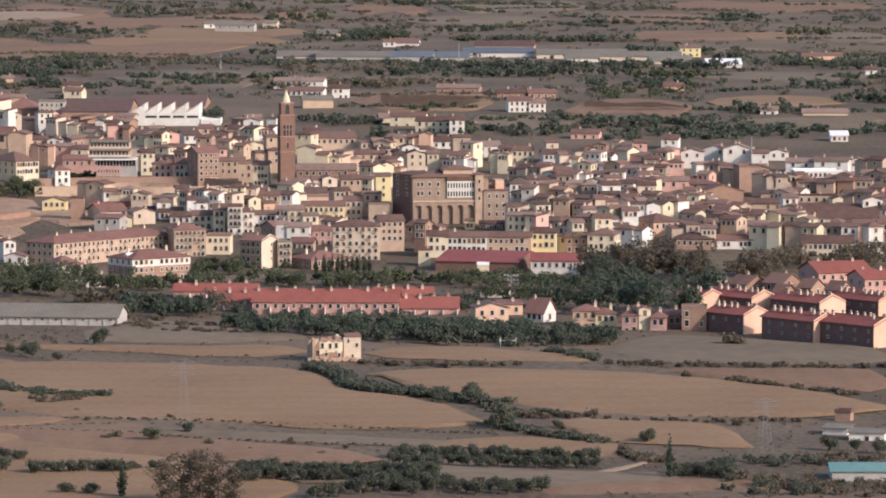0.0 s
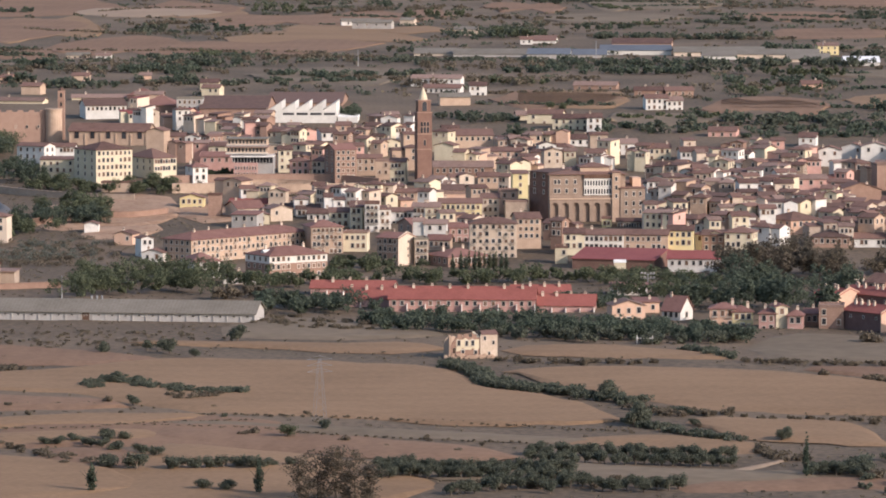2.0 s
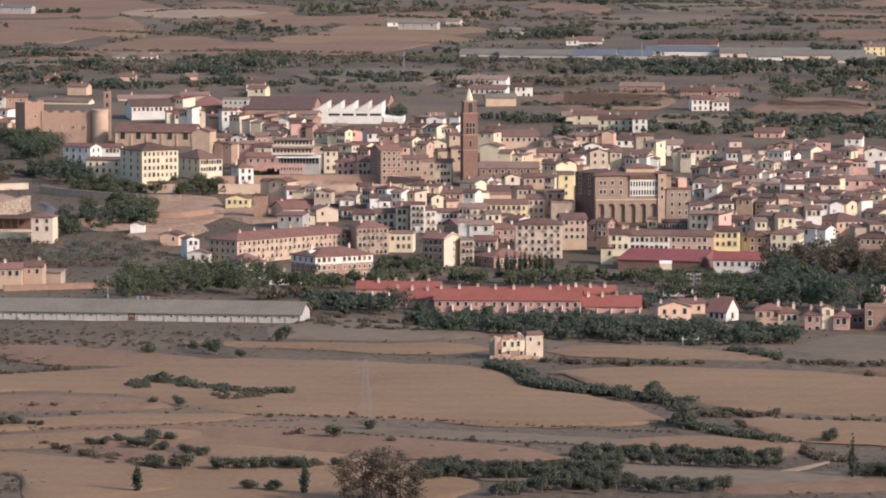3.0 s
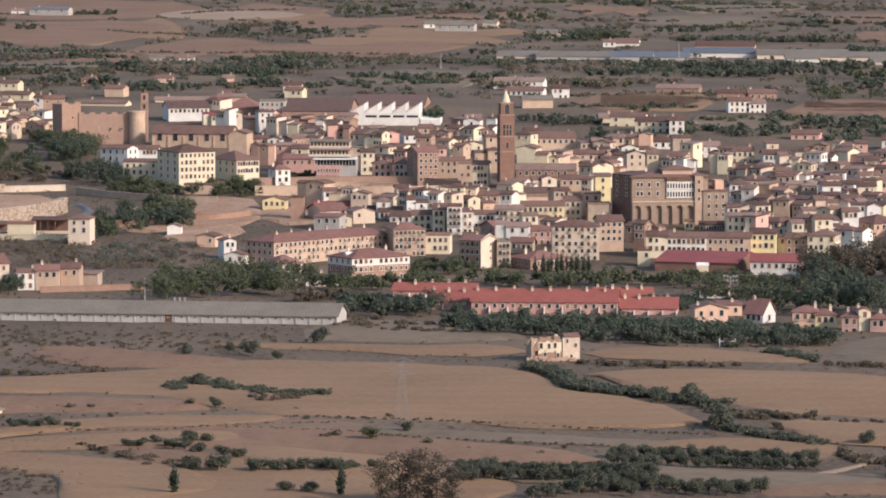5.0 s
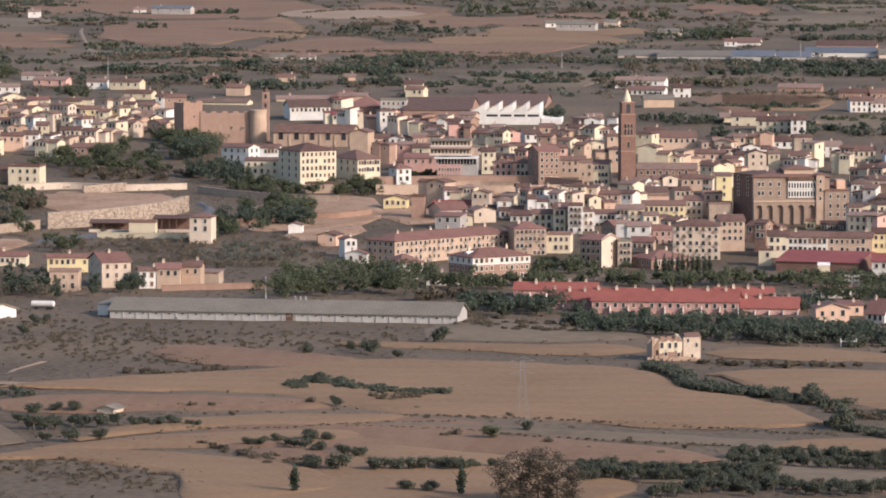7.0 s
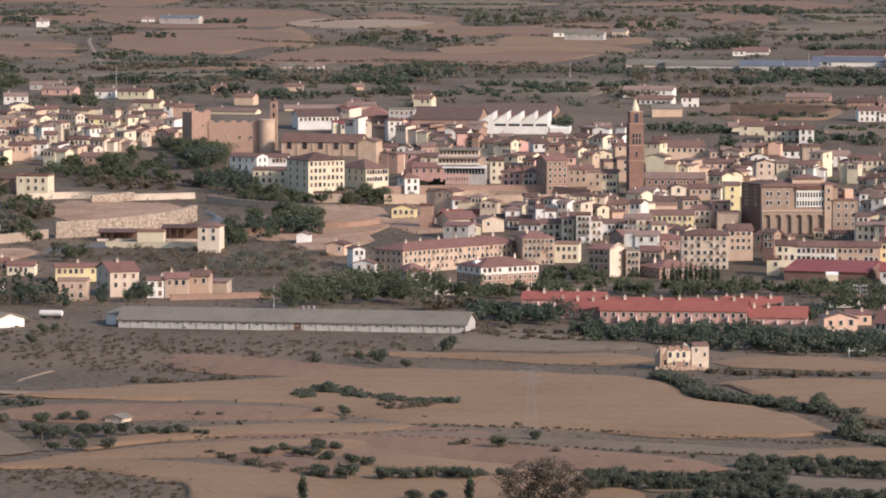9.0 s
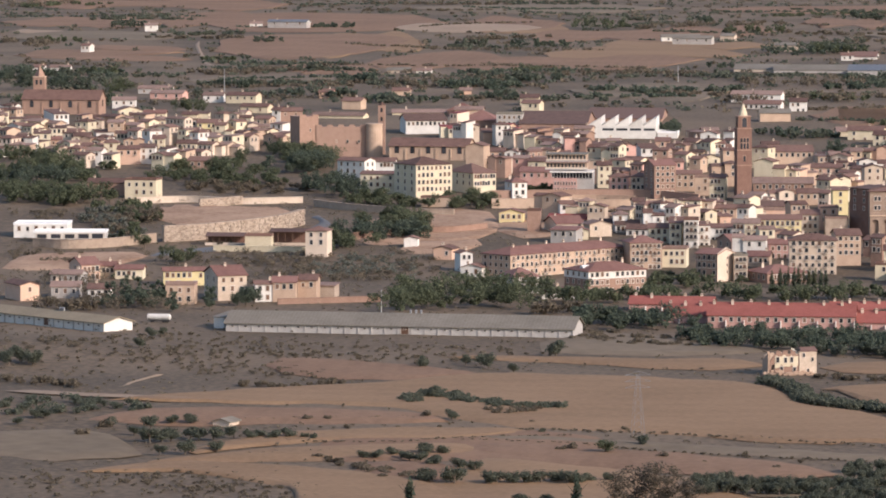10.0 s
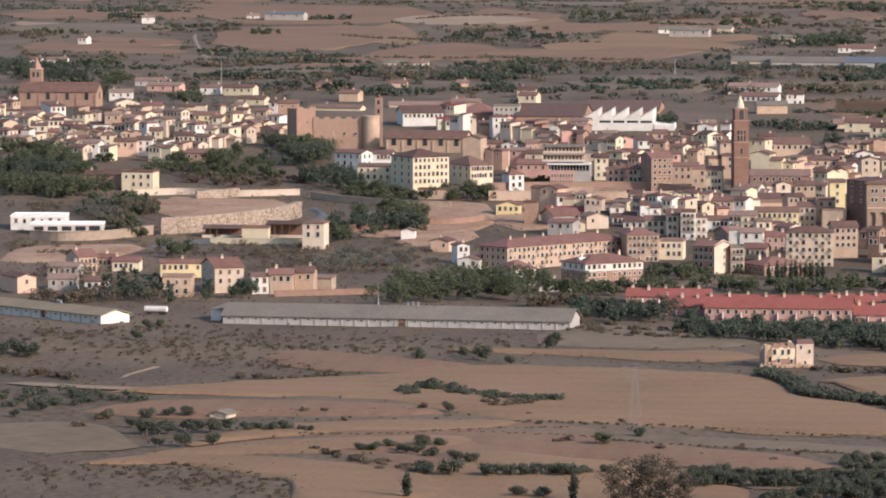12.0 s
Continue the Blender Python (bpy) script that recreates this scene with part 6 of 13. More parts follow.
house(-278.2, 1565.4, 28, 6.7, 14.3, 5.1, 'gable', 'orange', 'rust', 2, 4, -1)
house(-273.7, 1573.3, 4, 5.2, 8.0, 4.1, 'gable', 'cream', 'rust', 1, 3)
house(-265.5, 1568.6, 2, 9.5, 8.0, 3.4, 'gable', 'cream', 'rust', 1, 5)
house(-283.1, 1543.1, -8, 10.6, 8.0, 3.5, 'gable', 'grey', 'pale', 1, 5)
house(-283.5, 1480.9, 32, 6.6, 14.2, 4.9, 'front', 'orange', 'tile', 1, 1, name='shed', category='farm shed', chimneys=0, label='brick-walled farm shed with an open dark side')
house(-243.0, 1548.3, 12, 14.1, 6.4, 4.6, 'gable', 'yellow', 'rust', 2, 7, -1)
house(-232.5, 1472.4, 2, 9.3, 9.0, 5.8, 'flat', 'tan', 'pale', 2, 3, chimneys=0)
house(-217.6, 1488.1, 24, 9.8, 16.9, 8.0, 'gable', 'beige', 'rust', 2, 3, -2)
house(-206.7, 1484.6, 14, 5.7, 6.0, 5.5, 'gable', 'white', 'tile', 2, 2)
house(-200.1, 1485.2, 4, 7.6, 10.0, 6.1, 'gable', 'tan', 'rust', 1, 3)
house(-193.7, 1494.1, 0, 6.1, 10.0, 6.1, 'gable', 'tan', 'tile', 1, 2)
house(-189.0, 1504.9, -8, 6.2, 6.0, 3.4, 'shed', 'stone', 'pale', 0, 0, chimneys=0)
house(-389.6, 2308.6, 24, 12.9, 11.6, 3.8, 'front', 'cream', 'pale', 1, 3)
house(-416.2, 2260.6, 26, 7.7, 19.1, 5.3, 'shed', 'white', 'tile', 1, 3)
house(-434.2, 2352.0, 0, 3.7, 10.0, 5.1, 'hip', 'cream', 'tile', 1, 1)
house(-375.0, 2295.2, 4, 10.9, 10.0, 3.3, 'gable', 'cream', 'rust', 1, 3)
house(-350.0, 2203.7, -32, 12.1, 6.0, 7.7, 'gable', 'beige', 'pale', 3, 5, 2)
house(-342.5, 2215.1, 0, 3.3, 10.0, 5.9, 'flat', 'white', 'pale', 2, 1, chimneys=0)
house(-334.7, 2212.2, 3, 11.4, 10.0, 5.1, 'gable', 'yellow', 'tile', 2, 5)
house(-399.6, 2119.8, 8, 7.3, 10.0, 6.9, 'shed', 'cream', 'tile', 2, 2)
house(-395.8, 2136.9, 2, 6.9, 10.0, 2.7, 'gable', 'orange', 'rust', 1, 2)
house(-378.9, 2109.4, 4, 7.6, 10.0, 6.6, 'gable', 'cream', 'tile', 2, 3)
house(-357.3, 2064.3, 6, 6.6, 10.0, 7.4, 'hip', 'cream', 'tile', 2, 1)
house(-344.9, 2037.9, 4, 9.9, 10.0, 6.6, 'gable', 'orange', 'tile', 1, 3, balconies=2)
house(-337.3, 2043.3, 4, 6.9, 10.0, 6.9, 'gable', 'white', 'dark', 2, 2)
house(-342.8, 2109.4, 6, 5.4, 10.0, 5.6, 'gable', 'cream', 'tile', 2, 2)
house(-330.0, 2111.5, 2, 9.1, 10.0, 3.3, 'gable', 'cream', 'tile', 1, 4)
house(-380.7, 2188.5, 18, 10.6, 10.0, 2.1, 'shed', 'white', 'tile', 1, 2)
house(-317.2, 2022.1, 10, 4.1, 10.0, 2.9, 'front', 'white', 'tile', 0, 0, chimneys=0)
house(-309.1, 2013.2, -6, 10.0, 10.0, 3.8, 'gable', 'brick', 'tile', 1, 3)
house(83.5, 1693.4, 32, 14.1, 16.7, 4.9, 'hip', 'orange', 'tile', 1, 5, -4)
house(92.3, 1837.8, 6, 13.0, 10.0, 6.6, 'gable', 'pink', 'pale', 1, 3)
house(123.5, 1862.1, 10, 6.9, 10.0, 9.9, 'flat', 'brick', 'pale', 1, 1, name='church_tower', label='square brown brick church tower with flat top', category='tower', chimneys=0)
house(110.7, 1814.6, 18, 17.5, 10.0, 4.6, 'front', 'brick', 'tile', 1, 2)
house(125.6, 1773.4, -8, 18.8, 10.0, 4.0, 'gable', 'tan', 'tile', 1, 5)
house(121.4, 1673.0, 18, 6.9, 10.0, 2.1, 'front', 'white', 'tile', 1, 1)
house(104.8, 1647.9, 2, 12.9, 10.0, 3.0, 'gable', 'white', 'tile', 1, 8)
house(14.8, 1380.1, 10, 10.1, 9.0, 3.9, 'front', 'orange', 'pale', 2, 3)
house(20.9, 1402.1, 8, 7.0, 8.0, 3.0, 'shed', 'orange', 'rust', 1, 2)
house(27.5, 1379.6, -34, 6.5, 7.0, 2.7, 'gable', 'white', 'rust', 1, 3, 1, rise=4.0)
house(42.5, 1365.4, -4, 7.6, 9.0, 4.4, 'hip', 'orange', 'rust', 2, 3, balconies=2)
house(48.5, 1365.2, 6, 6.2, 9.0, 3.5, 'hip', 'yellow', 'rust', 2, 3)
house(55.4, 1352.9, -6, 5.1, 8.0, 4.1, 'hip', 'rosy', 'rust', 2, 2)
house(59.6, 1352.7, 10, 3.6, 8.0, 6.1, 'front', 'cream', 'rust', 1, 1)
house(63.4, 1350.6, -6, 4.5, 8.0, 3.7, 'hip', 'rosy', 'rust', 2, 2)
house(15.7, 1466.4, 0, 11.7, 7.0, 2.4, 'shed', 'white', 'rust', 1, 5)

house(-115.7, 1612.0, 50, 59.4, 14.1, 7.3, 'hip', 'tan', 'rust', 4, 26, -5, label='long tan apartment block with iron balconies', balconies=3, chimneys=6, name='apartment_block', category='apartments', storey=2.5, wh=1.35)
corner_block(-94.0, 1531.9, 36, 22.8, 15.3, 7.2)
gable_block(-66.1, 1578.0, -32, 8.9, 10.0, 9.5)
terraced_office(-132.0, 1903.8, 0, 0.2344)

house(68.8, 1360.3, -6, 4.2, 8.0, 3.4, 'gable', 'brick', 'rust', 1, 2)
house(74.1, 1352.0, -4, 7.3, 9.0, 6.1, 'flat', 'brick', 'pale', 2, 3, chimneys=0)
house(88.7, 1483.9, 0, 6.8, 9.0, 3.7, 'flat', 'beige', 'pale', 1, 3, chimneys=0)
house(95.0, 1479.3, -36, 6.9, 12.5, 2.7, 'gable', 'brick', 'tile', 1, 2, 1, rise=2.6, chimneys=1)
house(106.2, 1474.6, -36, 7.0, 11.3, 3.6, 'gable', 'brick', 'tile', 1, 2, 1, rise=2.6, chimneys=1)
house(115.8, 1469.2, -36, 4.8, 8.7, 2.5, 'gable', 'brick', 'tile', 1, 2, 1, rise=2.6, chimneys=1)
house(123.2, 1450.6, -36, 5.2, 7.9, 3.3, 'gable', 'brick', 'tile', 1, 2, 1, rise=2.6, chimneys=1)
house(125.8, 1432.1, -36, 4.7, 7.8, 2.4, 'gable', 'brick', 'tile', 1, 2, 1, rise=2.6, chimneys=1)
house(130.4, 1411.5, -36, 4.6, 9.4, 2.5, 'gable', 'brick', 'tile', 1, 2, 1, rise=2.6, chimneys=1)
house(106.0, 1449.7, -36, 4.3, 7.0, 2.4, 'gable', 'brick', 'tile', 1, 2, 1, rise=2.6, chimneys=1)
house(133.4, 1518.3, 16, 19.1, 19.3, 3.4, 'gable', 'pink', 'red', 1, 6, -2, chimneys=3)
house(143.8, 1480.5, 16, 16.1, 16.1, 4.4, 'gable', 'pink', 'red', 2, 6, -2, chimneys=3)

# ---- row of houses behind the sheds ----
house(-274.1, 1493.5, 4, 9.3, 9.0, 3.4, wall='grey', cover='pale', rows=1, cols=3, side=1)
house(-261.2, 1484.6, 4, 7.4, 9.0, 3.5, wall='white', cover='tile', rows=1, cols=3, side=1)
bank_wall(((-201, 1476), (-187, 1482), (-169, 1491)), 1.3, 0.6, "brick", "long low brown wall with slit openings")
bank_wall(((-275, 1705), (-261, 1715), (-246, 1734), (-236, 1752), (-231, 1774)), 5.6, 2.0, "stone", "tall rough stone retaining wall of the road", stones=1500)
bank_wall(((-282, 1839), (-267, 1855)), 3.0, 1.0, "stone", "low stone wall above the bank", stones=160)
bank_wall(((-311, 1853), (-292, 1862), (-268, 1855), (-243, 1862)), 2.2, 0.8, "beige", "beige wall of the upper terrace")
bank_wall(((-321, 1683), (-306, 1677), (-290, 1687), (-278, 1705)), 3.0, 0.8, "stone", "stone buttressed wall below the modern building")
bank_wall(((-237, 1848), (-219, 1830), (-194, 1814), (-176, 1810)), 2.4, 0.8, "stone", "long stone wall along the hillside")
bank_wall(((-205, 1716), (-186, 1739), (-169, 1744), (-158, 1758)), 2.4, 1.0, "brick", "crumbling brown earth bank wall")
bank_wall(((-252, 1675), (-235, 1673), (-216, 1671)), 1.6, 0.6, "cream", "low pale wall along the slope")
bank_wall(((-164, 1844), (-137, 1847), (-110, 1844), (-83, 1850)), 3.5, 1.0, "tan", "brown terrace wall below the upper town")
bank_wall(((-168, 1885), (-141, 1891), (-106, 1893), (-82, 1874)), 3.0, 1.0, "brick", "brown terrace wall below the upper town")
field('grey asphalt road up to the town', ((-271, 1673), (-253, 1691), (-235, 1718), (-226, 1779), (-233, 1806)), ((-273, 1649), (-250, 1675), (-229, 1706), (-220, 1766), (-230, 1811)), ASPHALT, name='road', wobble=0.3)
field('bare tan earth bank', ((-322, 1628), (-315, 1660), (-291, 1667), (-273, 1673)), ((-316, 1602), (-305, 1604), (-286, 1613), (-272, 1640)), EARTH, name='earth_bank', wobble=2)
field('bare tan earth bank', ((-221, 1798), (-197, 1800), (-174, 1788), (-157, 1773)), ((-201, 1686), (-183, 1708), (-167, 1715), (-153, 1731)), EARTH, name='earth_bank', wobble=2)
field('bare tan earth bank', ((-163, 1827), (-132, 1834), (-103, 1847), (-81, 1854)), ((-153, 1718), (-133, 1734), (-100, 1785), (-79, 1812)), EARTH, name='earth_bank', wobble=2)
field('bare tan earth bank', ((-310, 1841), (-289, 1838), (-265, 1836), (-243, 1843)), ((-288, 1773), (-273, 1766), (-255, 1781), (-240, 1805)), EARTH, name='earth_bank', wobble=2)

field('sunlit tan earth slope below the upper town', ((-148, 1880), (-132, 1887), (-113, 1882), (-97, 1889), (-85, 1884)), ((-145, 1842), (-128, 1833), (-109, 1820), (-94, 1825), (-83, 1842)), EARTH, name='earth_bank', wobble=2)
field('sunlit tan earth slope below the monastery', ((-197, 1839), (-184, 1844), (-167, 1832), (-159, 1823)), ((-176, 1742), (-167, 1737), (-156, 1742), (-152, 1751)), EARTH, name='earth_bank', wobble=2)
field('dug tan earth above the stone wall', ((-301, 1857), (-284, 1850), (-267, 1844), (-248, 1841)), ((-290, 1788), (-276, 1798), (-261, 1803), (-246, 1831)), EARTH, name='earth_bank', wobble=2)
field('bare tan slope behind the apartment blocks', ((-183, 1713), (-167, 1717), (-155, 1726)), ((-187, 1670), (-170, 1664), (-155, 1686)), EARTH, name='earth_bank', wobble=2)

pergola(-250.1, 1695.2, 2, 15.1, 6.0, 3.0)
pergola(-226.8, 1696.4, 0, 14.2, 6.0, 4.6)

bank_wall(((-145, 1872), (-127, 1877), (-108, 1873)), 2.2, 0.8, "tan", "crumbling tan terrace wall on the town slope")
bank_wall(((-101, 1835), (-90, 1845), (-77, 1836)), 2.6, 0.8, "brick", "brown terrace wall on the town slope")

# ---- sheds of the plain ----
long_shed(-150.3, 1371.8, -6.1, 106.9, 17.0, 2.4, 3.0, "very long low farm shed with a grey sheet roof", 26, wall="grey")
house(-207.0, 1387.1, -20, 3.5, 10.0, 3.1, roof='shed', wall='white', cover='grey', rows=0, chimneys=0, name='shed', label='small white end block of the farm shed', category='farm shed')
long_shed(-261.7, 1389.7, -41.8, 59.3, 11.0, 2.4, 1.6, "long farm shed with a tan roof and white gable", 12, "sand", "white")
tank(-228.2, 1403.6, -8, 7.0)
house(93.1, 1086.8, -20, 6.0, 5.0, 1.3, roof='shed', wall='white', cover='grey', rows=0, chimneys=0, name='shed', label='small whitewashed farm shed', category='farm shed')
house(99.6, 1074.8, -12, 8.4, 5.0, 1.6, roof='shed', wall='white', cover='grey', rows=1, cols=3, chimneys=0, name='shed', label='long low whitewashed farm shed', category='farm shed')
house(93.1, 999.6, 0, 16.0, 10.0, 2.0, roof='gable', wall='grey', cover='green', rows=0, chimneys=0, rise=1.2, name='shed', label='farm shed with a blue-green sheet roof', category='farm shed')
house(97.6, 1117.0, -20, 3.9, 3.0, 1.7, roof='flat', wall='brick', cover='dark', rows=0, chimneys=0, name='hut', label='rusty brown field hut', category='hut')
house(-166.3, 1117.3, -20, 4.7, 5.0, 0.8, roof='front', wall='beige', cover='grey', rows=0, chimneys=0, name='hut', label='small pale hut among olive trees', category='hut')
goal_frame(18.5, 1300.1, -6)
pylon(74.1, 1052.6, 11.7)
pylon(-62.9, 1107.1, 15.3)
mast(-133.1, 2755.7, 9.5)
mast(131.5, 1958.7, 14.5)
mast(9.7, 2821.1, 12.5)
mast(153.5, 2917.4, 9.0)
mast(-375.9, 2542.5, 15.8)
mast(22.2, 1494.1, 4.4, "floodlight_mast", "steel floodlight mast with lamp heads", 2)
mast(-163.2, 1441.1, 7.5)

# ---- farms and halls beyond the town ----
house(-78.7, 2506.4, -8, 27.4, 12.0, 4.0, wall='white', cover='pale', rows=1, cols=9, chimneys=1, name='farmhouse', category='farmhouse')
house(-53.6, 2409.6, 0, 8.9, 12.0, 4.7, wall='white', cover='tile', rows=2, cols=3, chimneys=1, name='farmhouse', category='farmhouse')
house(-62.7, 2308.4, 6, 15.3, 12.0, 4.0, wall='tan', cover='grey', rows=1, cols=0, chimneys=0, name='farmhouse', category='farmhouse')
house(-73.4, 2432.8, -8, 20.0, 12.0, 2.4, wall='white', cover='tile', rows=1, cols=7, chimneys=1, name='farmhouse', category='farmhouse')
house(-198.9, 2463.2, 0, 9.7, 12.0, 3.6, wall='cream', cover='tile', rows=1, cols=3, chimneys=1, name='farmhouse', category='farmhouse')
house(38.1, 2280.6, 6, 11.2, 12.0, 5.3, wall='white', cover='tile', rows=2, cols=4, chimneys=1, name='farmhouse', category='farmhouse')
house(46.8, 2280.5, 6, 8.4, 12.0, 4.2, wall='white', cover='pale', rows=2, cols=3, chimneys=1, name='farmhouse', category='farmhouse')
house(35.6, 2398.2, 0, 14.7, 12.0, 2.9, wall='brick', cover='tile', rows=1, cols=3, chimneys=1, name='farmhouse', category='farmhouse')
house(51.8, 2397.9, 6, 14.7, 12.0, 2.9, wall='brick', cover='tile', rows=1, cols=4, chimneys=1, name='farmhouse', category='farmhouse')
house(7.9, 2470.0, -8, 23.1, 12.0, 2.1, wall='brick', cover='pale', rows=1, cols=4, chimneys=1, name='farmhouse', category='farmhouse')
house(-17.0, 2194.1, -8, 16.7, 12.0, 4.3, wall='cream', cover='tile', rows=2, cols=3, chimneys=1, name='farmhouse', category='farmhouse')
house(-4.4, 2161.2, -8, 17.3, 12.0, 4.8, wall='cream', cover='tile', rows=2, cols=5, chimneys=1, name='farmhouse', category='farmhouse')
house(6.6, 2148.4, 0, 6.9, 12.0, 6.3, wall='white', cover='tile', rows=2, cols=2, chimneys=1, name='farmhouse', category='farmhouse')
house(-26.4, 2214.2, 6, 8.2, 12.0, 2.2, wall='cream', cover='pale', rows=1, cols=0, chimneys=1, name='farmhouse', category='farmhouse')
house(-1.4, 2068.3, 0, 13.5, 12.0, 3.0, wall='white', cover='tile', rows=1, cols=4, chimneys=1, name='farmhouse', category='farmhouse')
house(20.4, 2027.6, 6, 10.0, 12.0, 4.5, wall='white', cover='pale', rows=2, cols=3, chimneys=1, name='farmhouse', category='farmhouse')
house(34.7, 2004.9, 6, 9.9, 12.0, 4.4, wall='cream', cover='tile', rows=2, cols=4, chimneys=1, name='farmhouse', category='farmhouse')
house(49.7, 1993.7, 6, 12.2, 12.0, 3.9, wall='white', cover='tile', rows=2, cols=6, chimneys=1, name='farmhouse', category='farmhouse')
house(156.9, 2917.2, 6, 13.3, 12.0, 5.7, wall='yellow', cover='pale', rows=2, cols=3, chimneys=1, name='farmhouse', category='farmhouse')
house(125.6, 2492.2, 6, 11.0, 12.0, 1.8, wall='orange', cover='tile', rows=1, cols=2, chimneys=1, name='farmhouse', category='farmhouse')
house(-163.2, 3421.5, 6, 28.6, 12.0, 3.4, wall='white', cover='grey', rows=1, cols=3, chimneys=0, name='farmhouse', category='farmhouse')
house(-152.0, 3352.4, -8, 28.9, 12.0, 4.9, wall='grey', cover='grey', rows=1, cols=4, chimneys=0, name='farmhouse', category='farmhouse')
house(-129.8, 3446.4, -8, 10.6, 12.0, 3.4, wall='beige', cover='grey', rows=1, cols=0, chimneys=0, name='farmhouse', category='farmhouse')
house(-81.3, 3244.6, -8, 15.9, 12.0, 4.0, wall='beige', cover='grey', rows=1, cols=0, chimneys=0, name='farmhouse', category='farmhouse')
house(229.0, 2862.5, 0, 11.3, 12.0, 2.8, wall='orange', cover='tile', rows=1, cols=2, chimneys=1, name='farmhouse', category='farmhouse')
house(241.3, 2878.4, 6, 17.7, 12.0, 2.5, wall='orange', cover='tile', rows=1, cols=2, chimneys=1, name='farmhouse', category='farmhouse')
house(249.0, 2674.1, 0, 6.6, 12.0, 2.6, wall='white', cover='tile', rows=1, cols=1, chimneys=1, name='farmhouse', category='farmhouse')
house(187.9, 2258.2, 0, 22.3, 12.0, 1.1, wall='cream', cover='pale', rows=1, cols=0, chimneys=1, name='farmhouse', category='farmhouse')
house(181.7, 2105.8, 0, 7.8, 12.0, 2.6, wall='white', cover='white', rows=1, cols=3, chimneys=0, name='farmhouse', category='farmhouse')
house(160.6, 2266.6, -8, 8.4, 12.0, 1.7, wall='white', cover='pale', rows=1, cols=2, chimneys=1, name='farmhouse', category='farmhouse')
house(65.5, 2122.5, -8, 13.0, 12.0, 2.1, wall='pink', cover='tile', rows=1, cols=3, chimneys=1, name='farmhouse', category='farmhouse')
house(-36.0, 3083.9, 0, 8.3, 12.0, 3.0, wall='white', cover='tile', rows=1, cols=2, chimneys=1, name='farmhouse', category='farmhouse')
house(101.9, 2066.8, -8, 7.6, 12.0, 4.1, wall='white', cover='tile', rows=2, cols=2, chimneys=1, name='farmhouse', category='farmhouse')
house(-56.4, 2886.3, 0, 46.1, 30.0, 1.4, wall='grey', cover='grey', rows=0, chimneys=0, rise=3.0, name='warehouse', label='long low grey-roofed warehouse on the plain beyond town', category='warehouse')
house(-19.8, 2853.5, -3, 26.3, 30.0, 2.8, wall='grey', cover='blue', rows=0, chimneys=0, rise=3.0, name='warehouse', label='long low blue-roofed warehouse on the plain beyond town', category='warehouse')
house(35.3, 2920.5, 0, 44.8, 30.0, 2.5, wall='white', cover='blue', rows=0, chimneys=0, rise=3.0, name='warehouse', label='long low blue-roofed warehouse on the plain beyond town', category='warehouse')
house(40.6, 3046.0, -3, 39.3, 30.0, 1.9, wall='orange', cover='tile', rows=0, chimneys=0, rise=3.0, name='warehouse', label='long low tile-roofed warehouse on the plain beyond town', category='warehouse')
house(87.7, 2902.5, 0, 57.1, 30.0, 2.1, wall='beige', cover='grey', rows=0, chimneys=0, rise=3.0, name='warehouse', label='long low grey-roofed warehouse on the plain beyond town', category='warehouse')
house(122.8, 2867.9, -3, 51.1, 30.0, 2.1, wall='beige', cover='grey', rows=0, chimneys=0, rise=3.0, name='warehouse', label='long low grey-roofed warehouse on the plain beyond town', category='warehouse')
house(139.8, 2818.2, 0, 26.0, 30.0, 1.4, wall='beige', cover='grey', rows=0, chimneys=0, rise=3.0, name='warehouse', label='long low grey-roofed warehouse on the plain beyond town', category='warehouse')
house(169.3, 2769.5, 0, 21.1, 30.0, 1.7, wall='white', cover='white', rows=0, chimneys=0, rise=3.0, name='warehouse', label='long low white-roofed warehouse on the plain beyond town', category='warehouse')
house(-92.4, 2902.4, -3, 25.0, 30.0, 1.1, wall='beige', cover='grey', rows=0, chimneys=0, rise=3.0, name='warehouse', label='long low grey-roofed warehouse on the plain beyond town', category='warehouse')
house(4.8, 2870.0, 0, 22.9, 30.0, 1.8, wall='grey', cover='blue', rows=0, chimneys=0, rise=3.0, name='warehouse', label='long low blue-roofed warehouse on the plain beyond town', category='warehouse')
house(-24.4, 3103.3, -3, 15.2, 30.0, 1.5, wall='white', cover='tile', rows=0, chimneys=0, rise=3.0, name='warehouse', label='long low tile-roofed warehouse on the plain beyond town', category='warehouse')
house(86.2, 2852.4, 0, 21.0, 30.0, 1.8, wall='white', cover='grey', rows=0, chimneys=0, rise=3.0, name='warehouse', label='long low grey-roofed warehouse on the plain beyond town', category='warehouse')
house(-540.0, 2853.3, 0, 7.1, 10.0, 2.9, wall='white', cover='tile', rows=1, cols=2, chimneys=1, name='farmhouse', category='farmhouse')
house(-523.7, 2838.7, 0, 12.4, 10.0, 3.5, wall='white', cover='pale', rows=1, cols=3, chimneys=1, name='farmhouse', category='farmhouse')
house(-567.2, 3173.3, -10, 6.3, 10.0, 4.8, wall='white', cover='tile', rows=1, cols=2, chimneys=1, name='farmhouse', category='farmhouse')
house(-595.1, 3627.1, 6, 9.9, 10.0, 4.5, wall='white', cover='pale', rows=1, cols=1, chimneys=1, name='farmhouse', category='farmhouse')
house(-525.7, 3733.6, 6, 10.2, 10.0, 2.8, wall='white', cover='pale', rows=1, cols=1, chimneys=1, name='farmhouse', category='farmhouse')
house(-494.8, 3694.2, -10, 33.0, 10.0, 5.5, wall='grey', cover='blue', rows=1, cols=3, chimneys=1, name='farmhouse', category='farmhouse')
